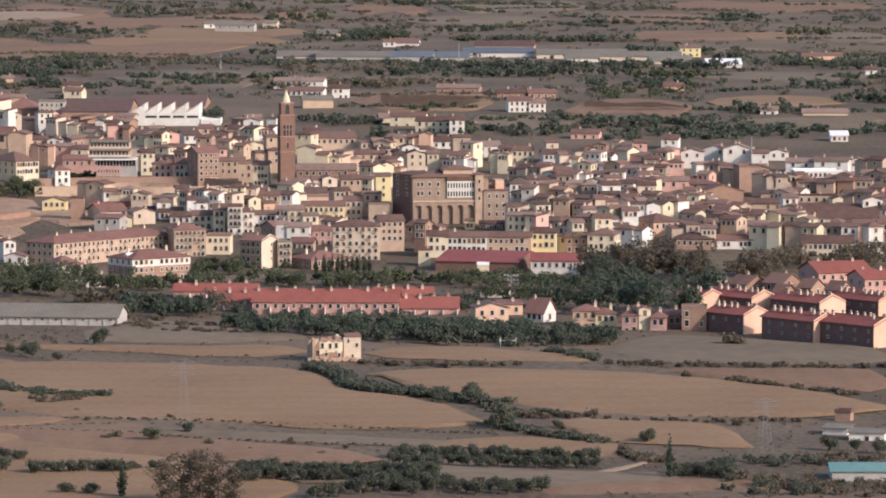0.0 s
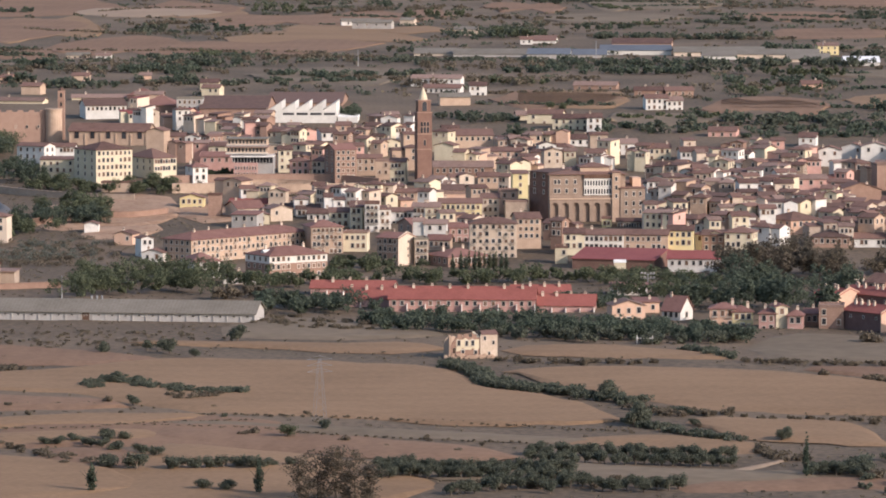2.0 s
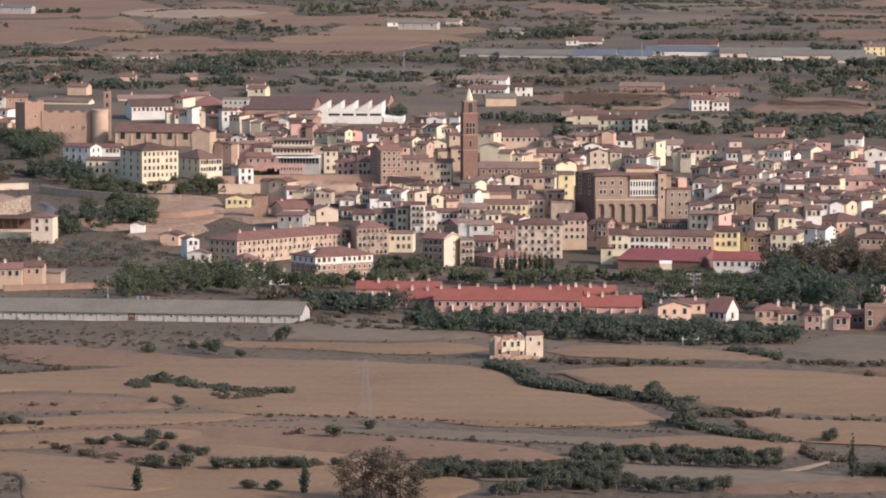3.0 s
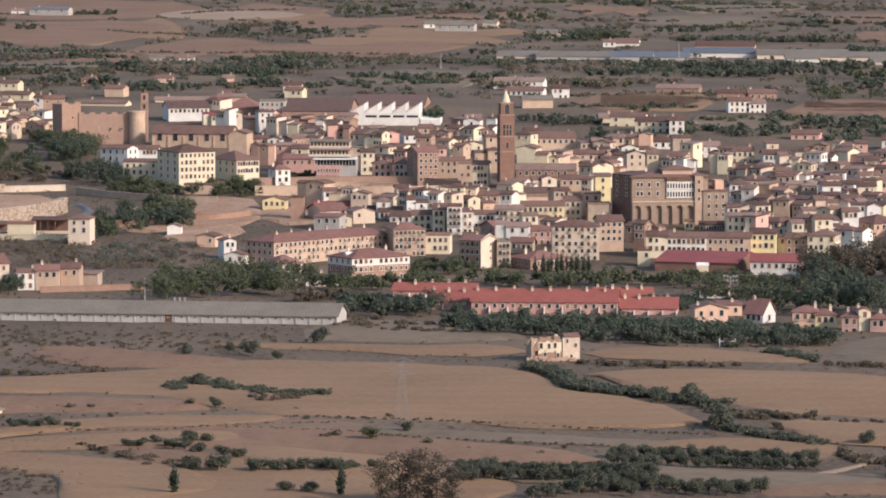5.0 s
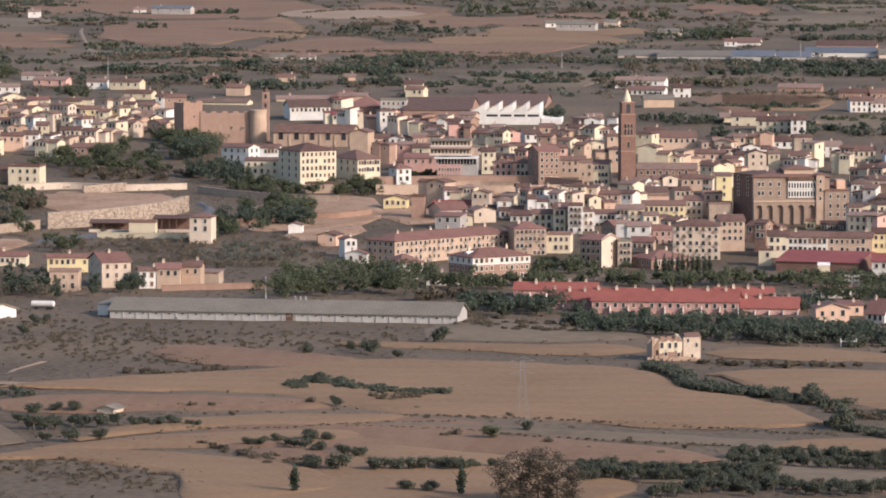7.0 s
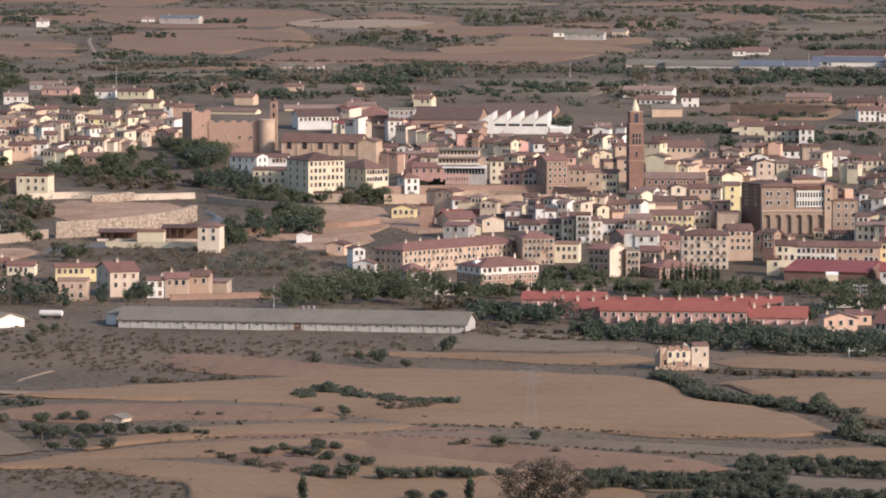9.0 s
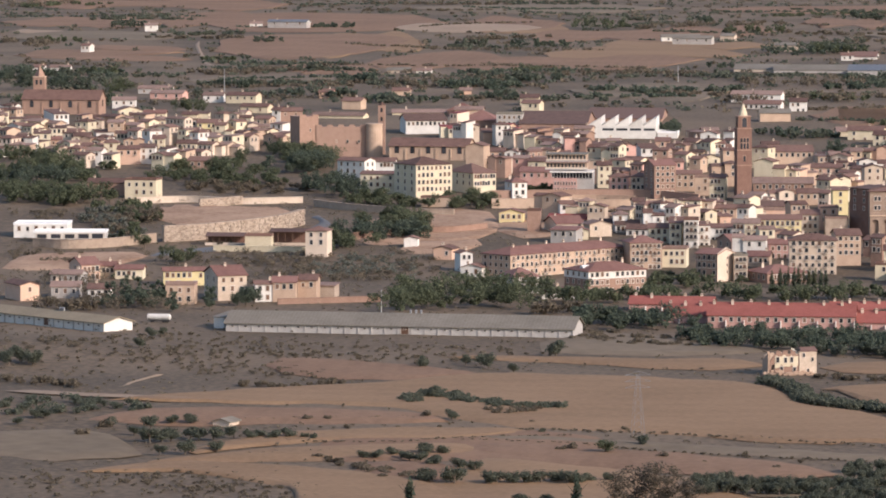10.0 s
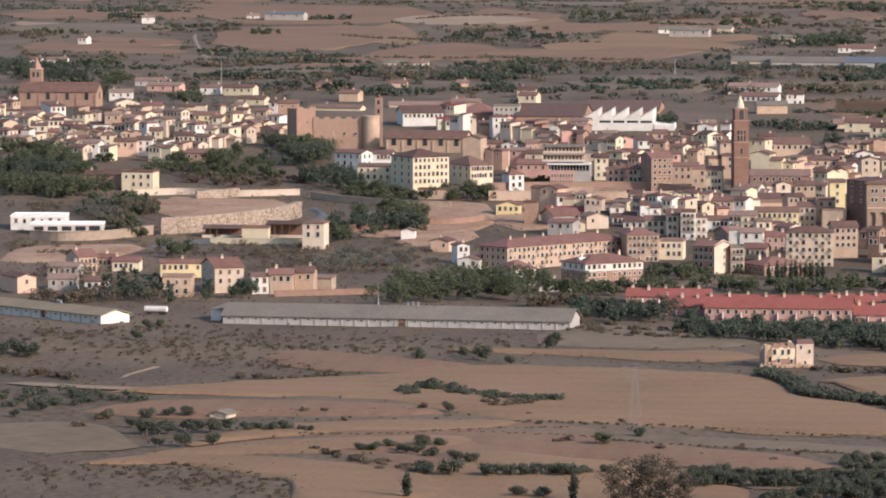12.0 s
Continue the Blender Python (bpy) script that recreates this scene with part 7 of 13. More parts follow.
house(-487.5, 3694.9, -10, 18.3, 10.0, 5.0, wall='beige', cover='white', rows=1, cols=2, chimneys=0, name='farmhouse', category='farmhouse')
house(-372.6, 2477.5, 0, 10.8, 10.0, 3.7, wall='white', cover='pale', rows=1, cols=2, chimneys=1, name='farmhouse', category='farmhouse')
house(-355.6, 2467.0, -10, 16.8, 10.0, 4.3, wall='cream', cover='tile', rows=1, cols=4, chimneys=1, name='farmhouse', category='farmhouse')
house(-403.9, 2512.2, -10, 18.8, 10.0, 3.1, wall='pink', cover='pale', rows=1, cols=3, chimneys=1, name='farmhouse', category='farmhouse')
house(-410.2, 2410.1, 6, 12.3, 10.0, 4.2, wall='white', cover='pale', rows=1, cols=3, chimneys=1, name='farmhouse', category='farmhouse')
house(-317.9, 2535.8, 0, 7.8, 10.0, 3.1, wall='orange', cover='tile', rows=1, cols=1, chimneys=1, name='farmhouse', category='farmhouse')
house(-289.0, 2413.0, -10, 10.4, 10.0, 4.2, wall='tan', cover='tile', rows=0, cols=0, chimneys=1, name='farmhouse', category='farmhouse')
house(-279.4, 2566.4, 0, 9.5, 10.0, 2.5, wall='tan', cover='tile', rows=1, cols=2, chimneys=1, name='farmhouse', category='farmhouse')
house(-193.0, 2397.6, -10, 9.5, 10.0, 4.1, wall='cream', cover='tile', rows=1, cols=3, chimneys=1, name='farmhouse', category='farmhouse')
house(-312.4, 2290.0, -10, 4.5, 10.0, 5.7, wall='white', cover='tile', rows=1, cols=1, chimneys=1, name='farmhouse', category='farmhouse')
house(-305.1, 2290.6, 6, 11.4, 10.0, 5.1, wall='brick', cover='tile', rows=1, cols=2, chimneys=1, name='farmhouse', category='farmhouse')
house(-285.2, 2321.3, -10, 27.3, 10.0, 1.1, wall='cream', cover='pale', rows=0, cols=0, chimneys=1, name='farmhouse', category='farmhouse')
house(-246.6, 2358.8, 6, 29.1, 10.0, 0.9, wall='cream', cover='pale', rows=0, cols=0, chimneys=1, name='farmhouse', category='farmhouse')
house(-313.6, 2864.2, 0, 14.2, 10.0, 1.4, wall='beige', cover='grey', rows=1, cols=4, chimneys=0, name='farmhouse', category='farmhouse')
house(-296.0, 2849.1, 0, 9.1, 10.0, 1.8, wall='white', cover='pale', rows=1, cols=1, chimneys=1, name='farmhouse', category='farmhouse')
house(-244.4, 2582.9, 6, 6.4, 10.0, 1.9, wall='orange', cover='pale', rows=0, cols=0, chimneys=1, name='farmhouse', category='farmhouse')
house(-420.9, 2577.5, 0, 19.2, 10.0, 2.6, wall='grey', cover='pale', rows=1, cols=3, chimneys=1, name='farmhouse', category='farmhouse')
house(-335.3, 2372.5, -10, 14.7, 10.0, 2.9, wall='cream', cover='tile', rows=1, cols=2, chimneys=1, name='farmhouse', category='farmhouse')
house(-219.8, 2338.5, 0, 14.4, 10.0, 3.5, wall='tan', cover='pale', rows=0, cols=0, chimneys=1, name='farmhouse', category='farmhouse')

# ---- the crowded houses of the old town ----
house(-453.9, 2270.0, -35, 8.0, 8.2, 4.3, 'front', 'beige', 'tile', 1, 1, 2, chimneys=1, name='cottage', wing=(1, 3.3, 6.9, 3.4, 'front'))
house(-447.4, 2286.1, -17, 6.1, 6.2, 7.6, 'gable', 'white', 'tile', 1, 1, 2, chimneys=0, name='cottage', wing=(-1, 4.0, 6.5, 7.2, 'front'))
house(-447.3, 2246.4, -16, 7.8, 8.2, 7.0, 'shed', 'cream', 'tile', 1, 2, 1, chimneys=1, name='cottage')
house(-441.6, 2257.9, -22, 6.9, 6.6, 7.9, 'hip', 'tan', 'tile', 2, 2, 2, chimneys=1, name='cottage', wing=(-1, 3.3, 6.5, 7.9, 'front'))
house(-391.3, 2244.3, -9, 7.8, 8.5, 5.4, 'shed', 'tan', 'tile', 1, 2, 0, chimneys=0, name='cottage', wing=(-1, 5.0, 7.7, 4.8, 'gable'))
house(-377.2, 2253.9, 7, 7.0, 6.6, 5.5, 'gable', 'tan', 'tile', 1, 3, 0, chimneys=1, name='cottage', wing=(1, 4.1, 5.8, 5.0, 'front'))
house(-369.8, 2245.5, -25, 8.1, 7.0, 4.7, 'shed', 'beige', 'pale', 2, 1, 1, chimneys=1, name='cottage', wing=(1, 4.4, 7.4, 4.5, 'front'))
house(-353.0, 2269.0, -1, 7.7, 8.2, 4.7, 'gable', 'cream', 'tile', 2, 1, 0, chimneys=1, name='cottage', wing=(1, 5.4, 5.9, 5.2, 'shed'))
house(-337.3, 2264.4, -40, 6.2, 6.5, 5.7, 'hip', 'beige', 'tile', 1, 1, 0, chimneys=0, name='cottage')
house(-444.3, 2215.8, -38, 6.5, 7.6, 7.4, 'shed', 'beige', 'tile', 1, 2, 1, chimneys=0, name='cottage')
house(-438.9, 2220.3, 13, 6.1, 8.2, 7.4, 'gable', 'cream', 'pale', 2, 3, 0, chimneys=0, name='cottage')
house(-428.9, 2211.5, 11, 7.6, 6.7, 6.6, 'shed', 'cream', 'tile', 2, 2, 0, chimneys=0, name='cottage', wing=(1, 5.2, 5.5, 5.4, 'gable'))
house(-424.6, 2228.2, 1, 7.2, 6.8, 5.7, 'gable', 'beige', 'tile', 1, 1, 0, chimneys=0, name='cottage')
house(-403.3, 2238.3, -34, 4.4, 7.2, 6.4, 'shed', 'tan', 'tile', 2, 3, 1, chimneys=0, name='cottage')
house(-390.3, 2207.9, 0, 6.7, 8.7, 6.3, 'front', 'beige', 'tile', 1, 2, 0, chimneys=0, name='cottage', wing=(-1, 4.9, 6.5, 3.8, 'shed'))
house(-387.8, 2240.3, -41, 7.2, 8.0, 5.8, 'gable', 'tan', 'tile', 2, 1, 0, chimneys=1, name='cottage')
house(-379.1, 2224.8, -13, 6.2, 7.7, 5.9, 'front', 'beige', 'pale', 2, 1, 0, chimneys=0, name='cottage', wing=(-1, 5.3, 5.9, 3.6, 'front'))
house(-371.6, 2229.0, -34, 8.2, 6.5, 7.6, 'shed', 'tan', 'tile', 1, 1, 0, chimneys=0, name='cottage')
house(-361.2, 2223.4, 15, 7.8, 7.5, 5.4, 'hip', 'cream', 'pale', 2, 2, 0, chimneys=0, name='cottage')
house(-326.7, 2238.6, -21, 4.5, 8.5, 7.4, 'front', 'beige', 'pale', 2, 1, 0, chimneys=1, name='cottage', wing=(1, 3.8, 6.0, 8.2, 'gable'))
house(-319.6, 2230.9, -6, 5.4, 6.8, 6.3, 'gable', 'cream', 'tile', 1, 1, 0, chimneys=1, name='cottage', wing=(-1, 3.3, 7.1, 3.9, 'gable'))
house(-310.0, 2221.2, -15, 7.8, 8.2, 6.5, 'gable', 'tan', 'tile', 1, 2, 2, chimneys=0, name='cottage')
house(-429.5, 2169.5, 5, 5.2, 6.9, 6.8, 'gable', 'cream', 'tile', 1, 1, 0, chimneys=1, name='cottage', wing=(-1, 3.8, 5.7, 6.5, 'gable'))
house(-422.2, 2177.8, -9, 6.7, 6.8, 5.4, 'gable', 'cream', 'pale', 1, 2, 0, chimneys=0, name='cottage')
house(-418.2, 2199.0, -24, 7.9, 7.9, 6.4, 'gable', 'cream', 'pale', 1, 2, 0, chimneys=0, name='cottage', wing=(-1, 3.3, 6.8, 6.5, 'shed'))
house(-410.1, 2199.0, -27, 6.1, 8.3, 5.4, 'gable', 'tan', 'pale', 1, 2, 2, chimneys=0, name='cottage', wing=(-1, 4.5, 7.0, 4.1, 'front'))
house(-397.0, 2176.6, 16, 6.7, 6.7, 5.5, 'front', 'beige', 'tile', 2, 1, 0, chimneys=0, name='cottage', wing=(-1, 3.5, 7.1, 4.0, 'front'))
house(-394.4, 2195.8, -19, 7.0, 8.3, 6.7, 'hip', 'cream', 'tile', 1, 2, 1, chimneys=0, name='cottage')
house(-376.8, 2189.5, -0, 7.4, 7.6, 6.8, 'gable', 'tan', 'pale', 1, 2, 0, chimneys=0, name='cottage')
house(-369.5, 2190.3, -30, 8.2, 8.2, 5.5, 'gable', 'beige', 'pale', 1, 3, 0, chimneys=0, name='cottage')
house(-363.8, 2193.9, -32, 6.7, 7.3, 7.0, 'gable', 'cream', 'tile', 1, 1, 1, chimneys=1, name='cottage')
house(-354.6, 2184.7, 16, 5.7, 7.9, 5.1, 'front', 'beige', 'pale', 1, 1, 0, chimneys=1, name='cottage', wing=(1, 5.5, 5.6, 4.6, 'front'))
house(-325.2, 2178.8, 3, 6.5, 6.2, 5.4, 'front', 'cream', 'tile', 1, 2, 0, chimneys=0, name='cottage', wing=(-1, 3.6, 6.3, 3.3, 'gable'))
house(-319.8, 2197.2, 8, 5.9, 7.2, 4.9, 'shed', 'beige', 'tile', 2, 1, 0, chimneys=0, name='cottage', wing=(1, 4.0, 7.9, 4.2, 'shed'))
house(-314.3, 2205.0, -17, 6.3, 6.4, 5.0, 'front', 'cream', 'pale', 2, 2, 0, chimneys=0, name='cottage', wing=(1, 5.3, 7.0, 2.9, 'front'))
house(-303.9, 2185.0, 16, 5.0, 6.8, 5.6, 'gable', 'beige', 'pale', 1, 3, 0, chimneys=0, name='cottage', wing=(-1, 5.2, 6.4, 6.3, 'front'))
house(-300.1, 2200.6, -25, 6.9, 6.9, 5.6, 'shed', 'white', 'pale', 1, 2, 0, chimneys=0, name='cottage')
house(-423.7, 2141.4, -1, 5.8, 8.7, 5.8, 'gable', 'white', 'pale', 1, 1, 0, chimneys=0, name='cottage')
house(-422.4, 2165.6, -34, 7.2, 6.7, 7.2, 'front', 'white', 'tile', 1, 1, 1, chimneys=0, name='cottage')
house(-414.0, 2158.6, -30, 5.5, 8.5, 7.3, 'gable', 'cream', 'tile', 1, 2, 2, chimneys=0, name='cottage', wing=(1, 3.2, 5.4, 5.6, 'shed'))
house(-395.5, 2141.3, 14, 7.0, 8.8, 7.7, 'shed', 'cream', 'tile', 2, 3, 0, chimneys=1, name='cottage', wing=(-1, 4.5, 7.1, 4.9, 'front'))
house(-391.0, 2153.6, -11, 7.2, 6.9, 5.4, 'gable', 'tan', 'tile', 1, 3, 0, chimneys=1, name='cottage')
house(-366.9, 2150.9, 9, 5.9, 6.9, 4.7, 'gable', 'cream', 'tile', 1, 3, 0, chimneys=1, name='cottage')
house(-357.9, 2143.8, 7, 5.3, 6.8, 7.1, 'hip', 'cream', 'pale', 1, 3, 0, chimneys=0, name='cottage')
house(-353.0, 2162.0, -16, 6.9, 6.3, 6.7, 'shed', 'cream', 'tile', 1, 1, 0, chimneys=1, name='cottage')
house(-337.2, 2165.4, -35, 4.9, 7.2, 5.5, 'front', 'beige', 'tile', 1, 1, 2, chimneys=0, name='cottage', wing=(1, 4.1, 7.5, 4.4, 'shed'))
house(-324.1, 2177.6, -6, 5.2, 7.5, 6.7, 'gable', 'cream', 'tile', 1, 2, 0, chimneys=1, name='cottage', wing=(1, 3.4, 7.4, 3.9, 'shed'))
house(-319.0, 2182.8, -40, 5.6, 6.8, 8.1, 'front', 'cream', 'tile', 1, 1, 1, chimneys=0, name='cottage')
house(-308.4, 2167.2, -24, 5.4, 6.7, 5.6, 'front', 'white', 'tile', 1, 1, 0, chimneys=0, name='cottage')
house(-300.7, 2153.1, -40, 7.9, 7.3, 6.1, 'gable', 'cream', 'tile', 1, 2, 0, chimneys=0, name='cottage', wing=(-1, 4.7, 5.8, 4.1, 'shed'))
house(-291.7, 2150.3, -28, 7.0, 8.3, 4.9, 'shed', 'cream', 'tile', 1, 3, 1, chimneys=0, name='cottage')
house(-421.2, 2136.4, -38, 4.9, 8.7, 7.1, 'gable', 'tan', 'tile', 2, 2, 0, chimneys=0, name='cottage', wing=(-1, 3.6, 7.3, 5.6, 'gable'))
house(-411.0, 2126.5, -10, 4.5, 8.5, 5.2, 'gable', 'cream', 'pale', 1, 3, 0, chimneys=0, name='cottage')
house(-385.7, 2115.1, -13, 6.9, 6.5, 7.7, 'hip', 'beige', 'tile', 1, 2, 2, chimneys=0, name='cottage', wing=(1, 5.0, 5.7, 5.5, 'front'))
house(-370.7, 2114.4, -16, 6.7, 7.6, 5.7, 'hip', 'white', 'tile', 2, 1, 1, chimneys=0, name='cottage')
house(-360.3, 2141.2, -29, 6.0, 7.6, 6.7, 'gable', 'beige', 'tile', 1, 2, 1, chimneys=0, name='cottage')
house(-351.0, 2123.3, -42, 5.9, 7.3, 8.2, 'hip', 'white', 'pale', 1, 1, 0, chimneys=0, name='cottage')
house(-346.8, 2146.7, -21, 7.1, 8.6, 8.1, 'front', 'beige', 'tile', 1, 1, 2, chimneys=0, name='cottage')
house(-337.4, 2144.6, -24, 4.8, 8.2, 6.9, 'front', 'cream', 'pale', 2, 2, 1, chimneys=0, name='cottage', wing=(1, 3.8, 5.7, 3.8, 'gable'))
house(-328.0, 2120.6, -34, 5.4, 7.6, 7.8, 'hip', 'white', 'tile', 1, 1, 2, chimneys=1, name='cottage')
house(-323.5, 2139.2, -19, 6.1, 6.7, 5.0, 'gable', 'tan', 'pale', 2, 1, 0, chimneys=0, name='cottage')
house(-313.8, 2122.2, -9, 4.9, 8.0, 5.2, 'shed', 'beige', 'pale', 2, 2, 0, chimneys=0, name='cottage')
house(-307.3, 2124.8, -41, 5.9, 6.5, 7.5, 'gable', 'tan', 'tile', 1, 1, 1, chimneys=0, name='cottage', wing=(1, 5.4, 8.0, 6.7, 'shed'))
house(-303.7, 2148.7, -39, 4.9, 6.9, 6.6, 'front', 'tan', 'pale', 1, 1, 0, chimneys=0, name='cottage', wing=(-1, 4.8, 7.3, 5.1, 'gable'))
house(-295.0, 2139.7, -32, 7.7, 6.6, 4.8, 'front', 'tan', 'tile', 1, 1, 2, chimneys=1, name='cottage', wing=(1, 4.3, 6.1, 3.9, 'gable'))
house(-415.5, 2079.5, -38, 5.0, 6.6, 5.7, 'gable', 'white', 'tile', 1, 2, 2, chimneys=1, name='cottage', wing=(1, 5.3, 7.8, 3.4, 'gable'))
house(-409.2, 2078.0, -21, 7.8, 8.0, 8.1, 'hip', 'beige', 'tile', 2, 3, 2, chimneys=0, name='cottage')
house(-403.7, 2087.3, -14, 5.2, 6.8, 7.9, 'gable', 'white', 'tile', 2, 2, 1, chimneys=1, name='cottage', wing=(1, 4.2, 6.4, 7.5, 'shed'))
house(-399.9, 2101.3, -33, 6.8, 6.7, 4.4, 'shed', 'cream', 'tile', 1, 1, 1, chimneys=0, name='cottage')
house(-382.3, 2094.0, -32, 4.4, 6.6, 5.2, 'shed', 'cream', 'pale', 2, 3, 1, chimneys=1, name='cottage')
house(-368.8, 2090.3, -16, 4.8, 6.3, 6.3, 'front', 'tan', 'tile', 1, 3, 1, chimneys=0, name='cottage', wing=(-1, 5.4, 5.2, 7.2, 'front'))
house(-354.2, 2095.4, 9, 5.2, 7.3, 6.1, 'front', 'tan', 'tile', 2, 2, 0, chimneys=1, name='cottage', wing=(1, 4.3, 5.6, 6.0, 'front'))
house(-314.2, 2088.6, -7, 5.1, 7.1, 7.9, 'shed', 'cream', 'pale', 2, 1, 0, chimneys=0, name='cottage')
house(-309.1, 2102.9, -38, 5.2, 7.5, 7.5, 'shed', 'cream', 'pale', 2, 2, 1, chimneys=0, name='cottage', wing=(-1, 3.4, 7.3, 6.1, 'gable'))
house(-303.9, 2113.5, -23, 7.3, 7.8, 6.5, 'gable', 'beige', 'tile', 1, 2, 2, chimneys=0, name='cottage')
house(-403.2, 2074.7, -15, 7.2, 8.1, 5.3, 'hip', 'tan', 'pale', 2, 3, 0, chimneys=0, name='cottage', wing=(1, 3.3, 6.7, 5.1, 'shed'))
house(-385.4, 2067.5, 6, 7.1, 7.2, 4.3, 'hip', 'beige', 'pale', 1, 3, 0, chimneys=0, name='cottage', wing=(1, 4.9, 6.6, 4.9, 'gable'))
house(-378.7, 2068.2, -35, 5.0, 6.4, 7.0, 'front', 'cream', 'pale', 1, 1, 1, chimneys=1, name='cottage', wing=(-1, 3.3, 5.9, 6.5, 'gable'))
house(-368.0, 2052.5, -43, 5.9, 6.4, 4.4, 'gable', 'tan', 'tile', 1, 1, 0, chimneys=0, name='cottage')
house(-366.1, 2075.2, -12, 5.3, 6.4, 5.0, 'front', 'cream', 'tile', 2, 1, 2, chimneys=0, name='cottage', wing=(-1, 5.4, 7.6, 4.8, 'gable'))
house(-317.4, 2085.1, -22, 8.0, 6.9, 5.2, 'gable', 'beige', 'tile', 1, 3, 1, chimneys=0, name='cottage', wing=(1, 3.8, 5.5, 4.3, 'shed'))
house(-310.0, 2088.4, -28, 6.3, 7.2, 4.8, 'gable', 'beige', 'pale', 2, 3, 0, chimneys=0, name='cottage', wing=(1, 4.8, 5.5, 3.7, 'gable'))
house(-381.2, 2051.7, -42, 4.7, 8.5, 5.4, 'gable', 'beige', 'tile', 1, 3, 0, chimneys=0, name='cottage', wing=(-1, 5.0, 6.6, 4.3, 'shed'))
house(-368.2, 2029.2, -16, 6.3, 7.8, 7.7, 'hip', 'tan', 'tile', 2, 2, 2, chimneys=1, name='cottage')
house(-359.8, 2031.0, -6, 7.9, 8.7, 6.5, 'gable', 'white', 'pale', 1, 2, 0, chimneys=0, name='cottage')
house(-327.8, 2028.4, -24, 4.5, 8.6, 7.5, 'shed', 'white', 'tile', 2, 2, 0, chimneys=0, name='cottage', wing=(1, 4.6, 6.8, 6.5, 'front'))
house(-320.0, 2028.7, -21, 5.9, 8.5, 6.5, 'shed', 'tan', 'tile', 1, 3, 1, chimneys=1, name='cottage')
house(-314.0, 2039.8, -34, 5.2, 6.3, 5.6, 'gable', 'beige', 'tile', 1, 3, 1, chimneys=0, name='cottage')
house(-363.7, 2017.3, -25, 7.9, 7.1, 5.8, 'gable', 'beige', 'tile', 1, 1, 2, chimneys=1, name='cottage')
house(-350.1, 2013.7, -20, 4.9, 7.1, 6.2, 'shed', 'cream', 'pale', 1, 3, 0, chimneys=0, name='cottage')
house(-327.5, 2011.9, -22, 6.2, 6.4, 6.5, 'front', 'cream', 'tile', 1, 3, 0, chimneys=0, name='cottage', wing=(1, 5.0, 7.0, 6.1, 'gable'))
house(-218.0, 2239.7, -37, 5.0, 8.7, 8.2, 'shed', 'beige', 'maroon', 1, 2, 0, chimneys=0, name='cottage', wing=(-1, 3.9, 5.3, 6.4, 'shed'))
house(-213.9, 2197.8, -11, 6.8, 7.8, 5.2, 'gable', 'pink', 'tile', 2, 1, 0, chimneys=1, name='cottage', wing=(1, 4.8, 6.5, 4.9, 'shed'))
house(-205.2, 2204.8, 14, 5.1, 6.7, 4.8, 'gable', 'white', 'tile', 2, 1, 0, chimneys=0, name='cottage', wing=(-1, 3.3, 7.0, 5.5, 'shed'))
house(-213.2, 2191.7, 13, 4.9, 7.2, 4.6, 'gable', 'cream', 'maroon', 1, 3, 0, chimneys=0, name='cottage', wing=(-1, 3.6, 5.8, 5.3, 'shed'))
house(-204.5, 2174.7, 14, 4.8, 6.5, 7.6, 'gable', 'brick', 'pale', 1, 2, 0, chimneys=0, name='cottage', wing=(-1, 3.1, 6.7, 5.3, 'front'))
house(-189.2, 2176.2, -24, 8.1, 7.9, 7.0, 'gable', 'tan', 'maroon', 1, 2, 2, chimneys=0, name='cottage', wing=(1, 3.2, 6.8, 5.6, 'shed'))
house(-185.5, 2157.2, -30, 6.3, 8.6, 5.9, 'hip', 'cream', 'tile', 1, 3, 0, chimneys=1, name='cottage', wing=(1, 5.4, 6.3, 4.4, 'front'))
house(-198.9, 2142.3, 8, 5.1, 6.4, 9.6, 'front', 'beige', 'tile', 1, 1, 0, chimneys=1, name='townhouse', wing=(-1, 5.3, 6.8, 5.6, 'gable'))
house(-186.3, 2152.6, 19, 6.7, 6.7, 9.5, 'hip', 'white', 'dark', 2, 2, 0, chimneys=0, name='townhouse', wing=(1, 4.5, 6.1, 7.3, 'front'))
house(-172.8, 2163.4, -41, 6.2, 8.5, 6.5, 'shed', 'brick', 'tile', 2, 2, 0, chimneys=0, name='townhouse', wing=(1, 5.3, 5.6, 5.1, 'shed'))
house(-149.9, 2170.3, -8, 8.1, 8.6, 6.4, 'gable', 'tan', 'pale', 1, 3, 0, chimneys=1, name='townhouse', wing=(-1, 3.8, 6.4, 4.2, 'front'))
house(-98.1, 2153.3, -38, 5.0, 6.3, 6.8, 'shed', 'tan', 'dark', 1, 2, 0, chimneys=0, name='townhouse')
house(-206.7, 2140.1, -30, 5.0, 8.4, 10.0, 'shed', 'white', 'tile', 1, 3, 1, chimneys=1, name='townhouse', wing=(1, 3.0, 7.4, 11.4, 'shed'))
house(-182.3, 2137.3, -32, 6.1, 7.6, 7.8, 'shed', 'beige', 'tile', 1, 3, 0, chimneys=1, name='townhouse', wing=(1, 4.8, 5.6, 6.1, 'shed'))
house(-165.2, 2120.8, -22, 6.4, 8.3, 5.3, 'gable', 'cream', 'pale', 2, 2, 1, chimneys=0, name='townhouse', wing=(-1, 5.3, 7.1, 6.2, 'shed'))
house(-157.4, 2119.1, -22, 5.0, 6.5, 9.9, 'shed', 'beige', 'pale', 1, 1, 0, chimneys=1, name='townhouse')
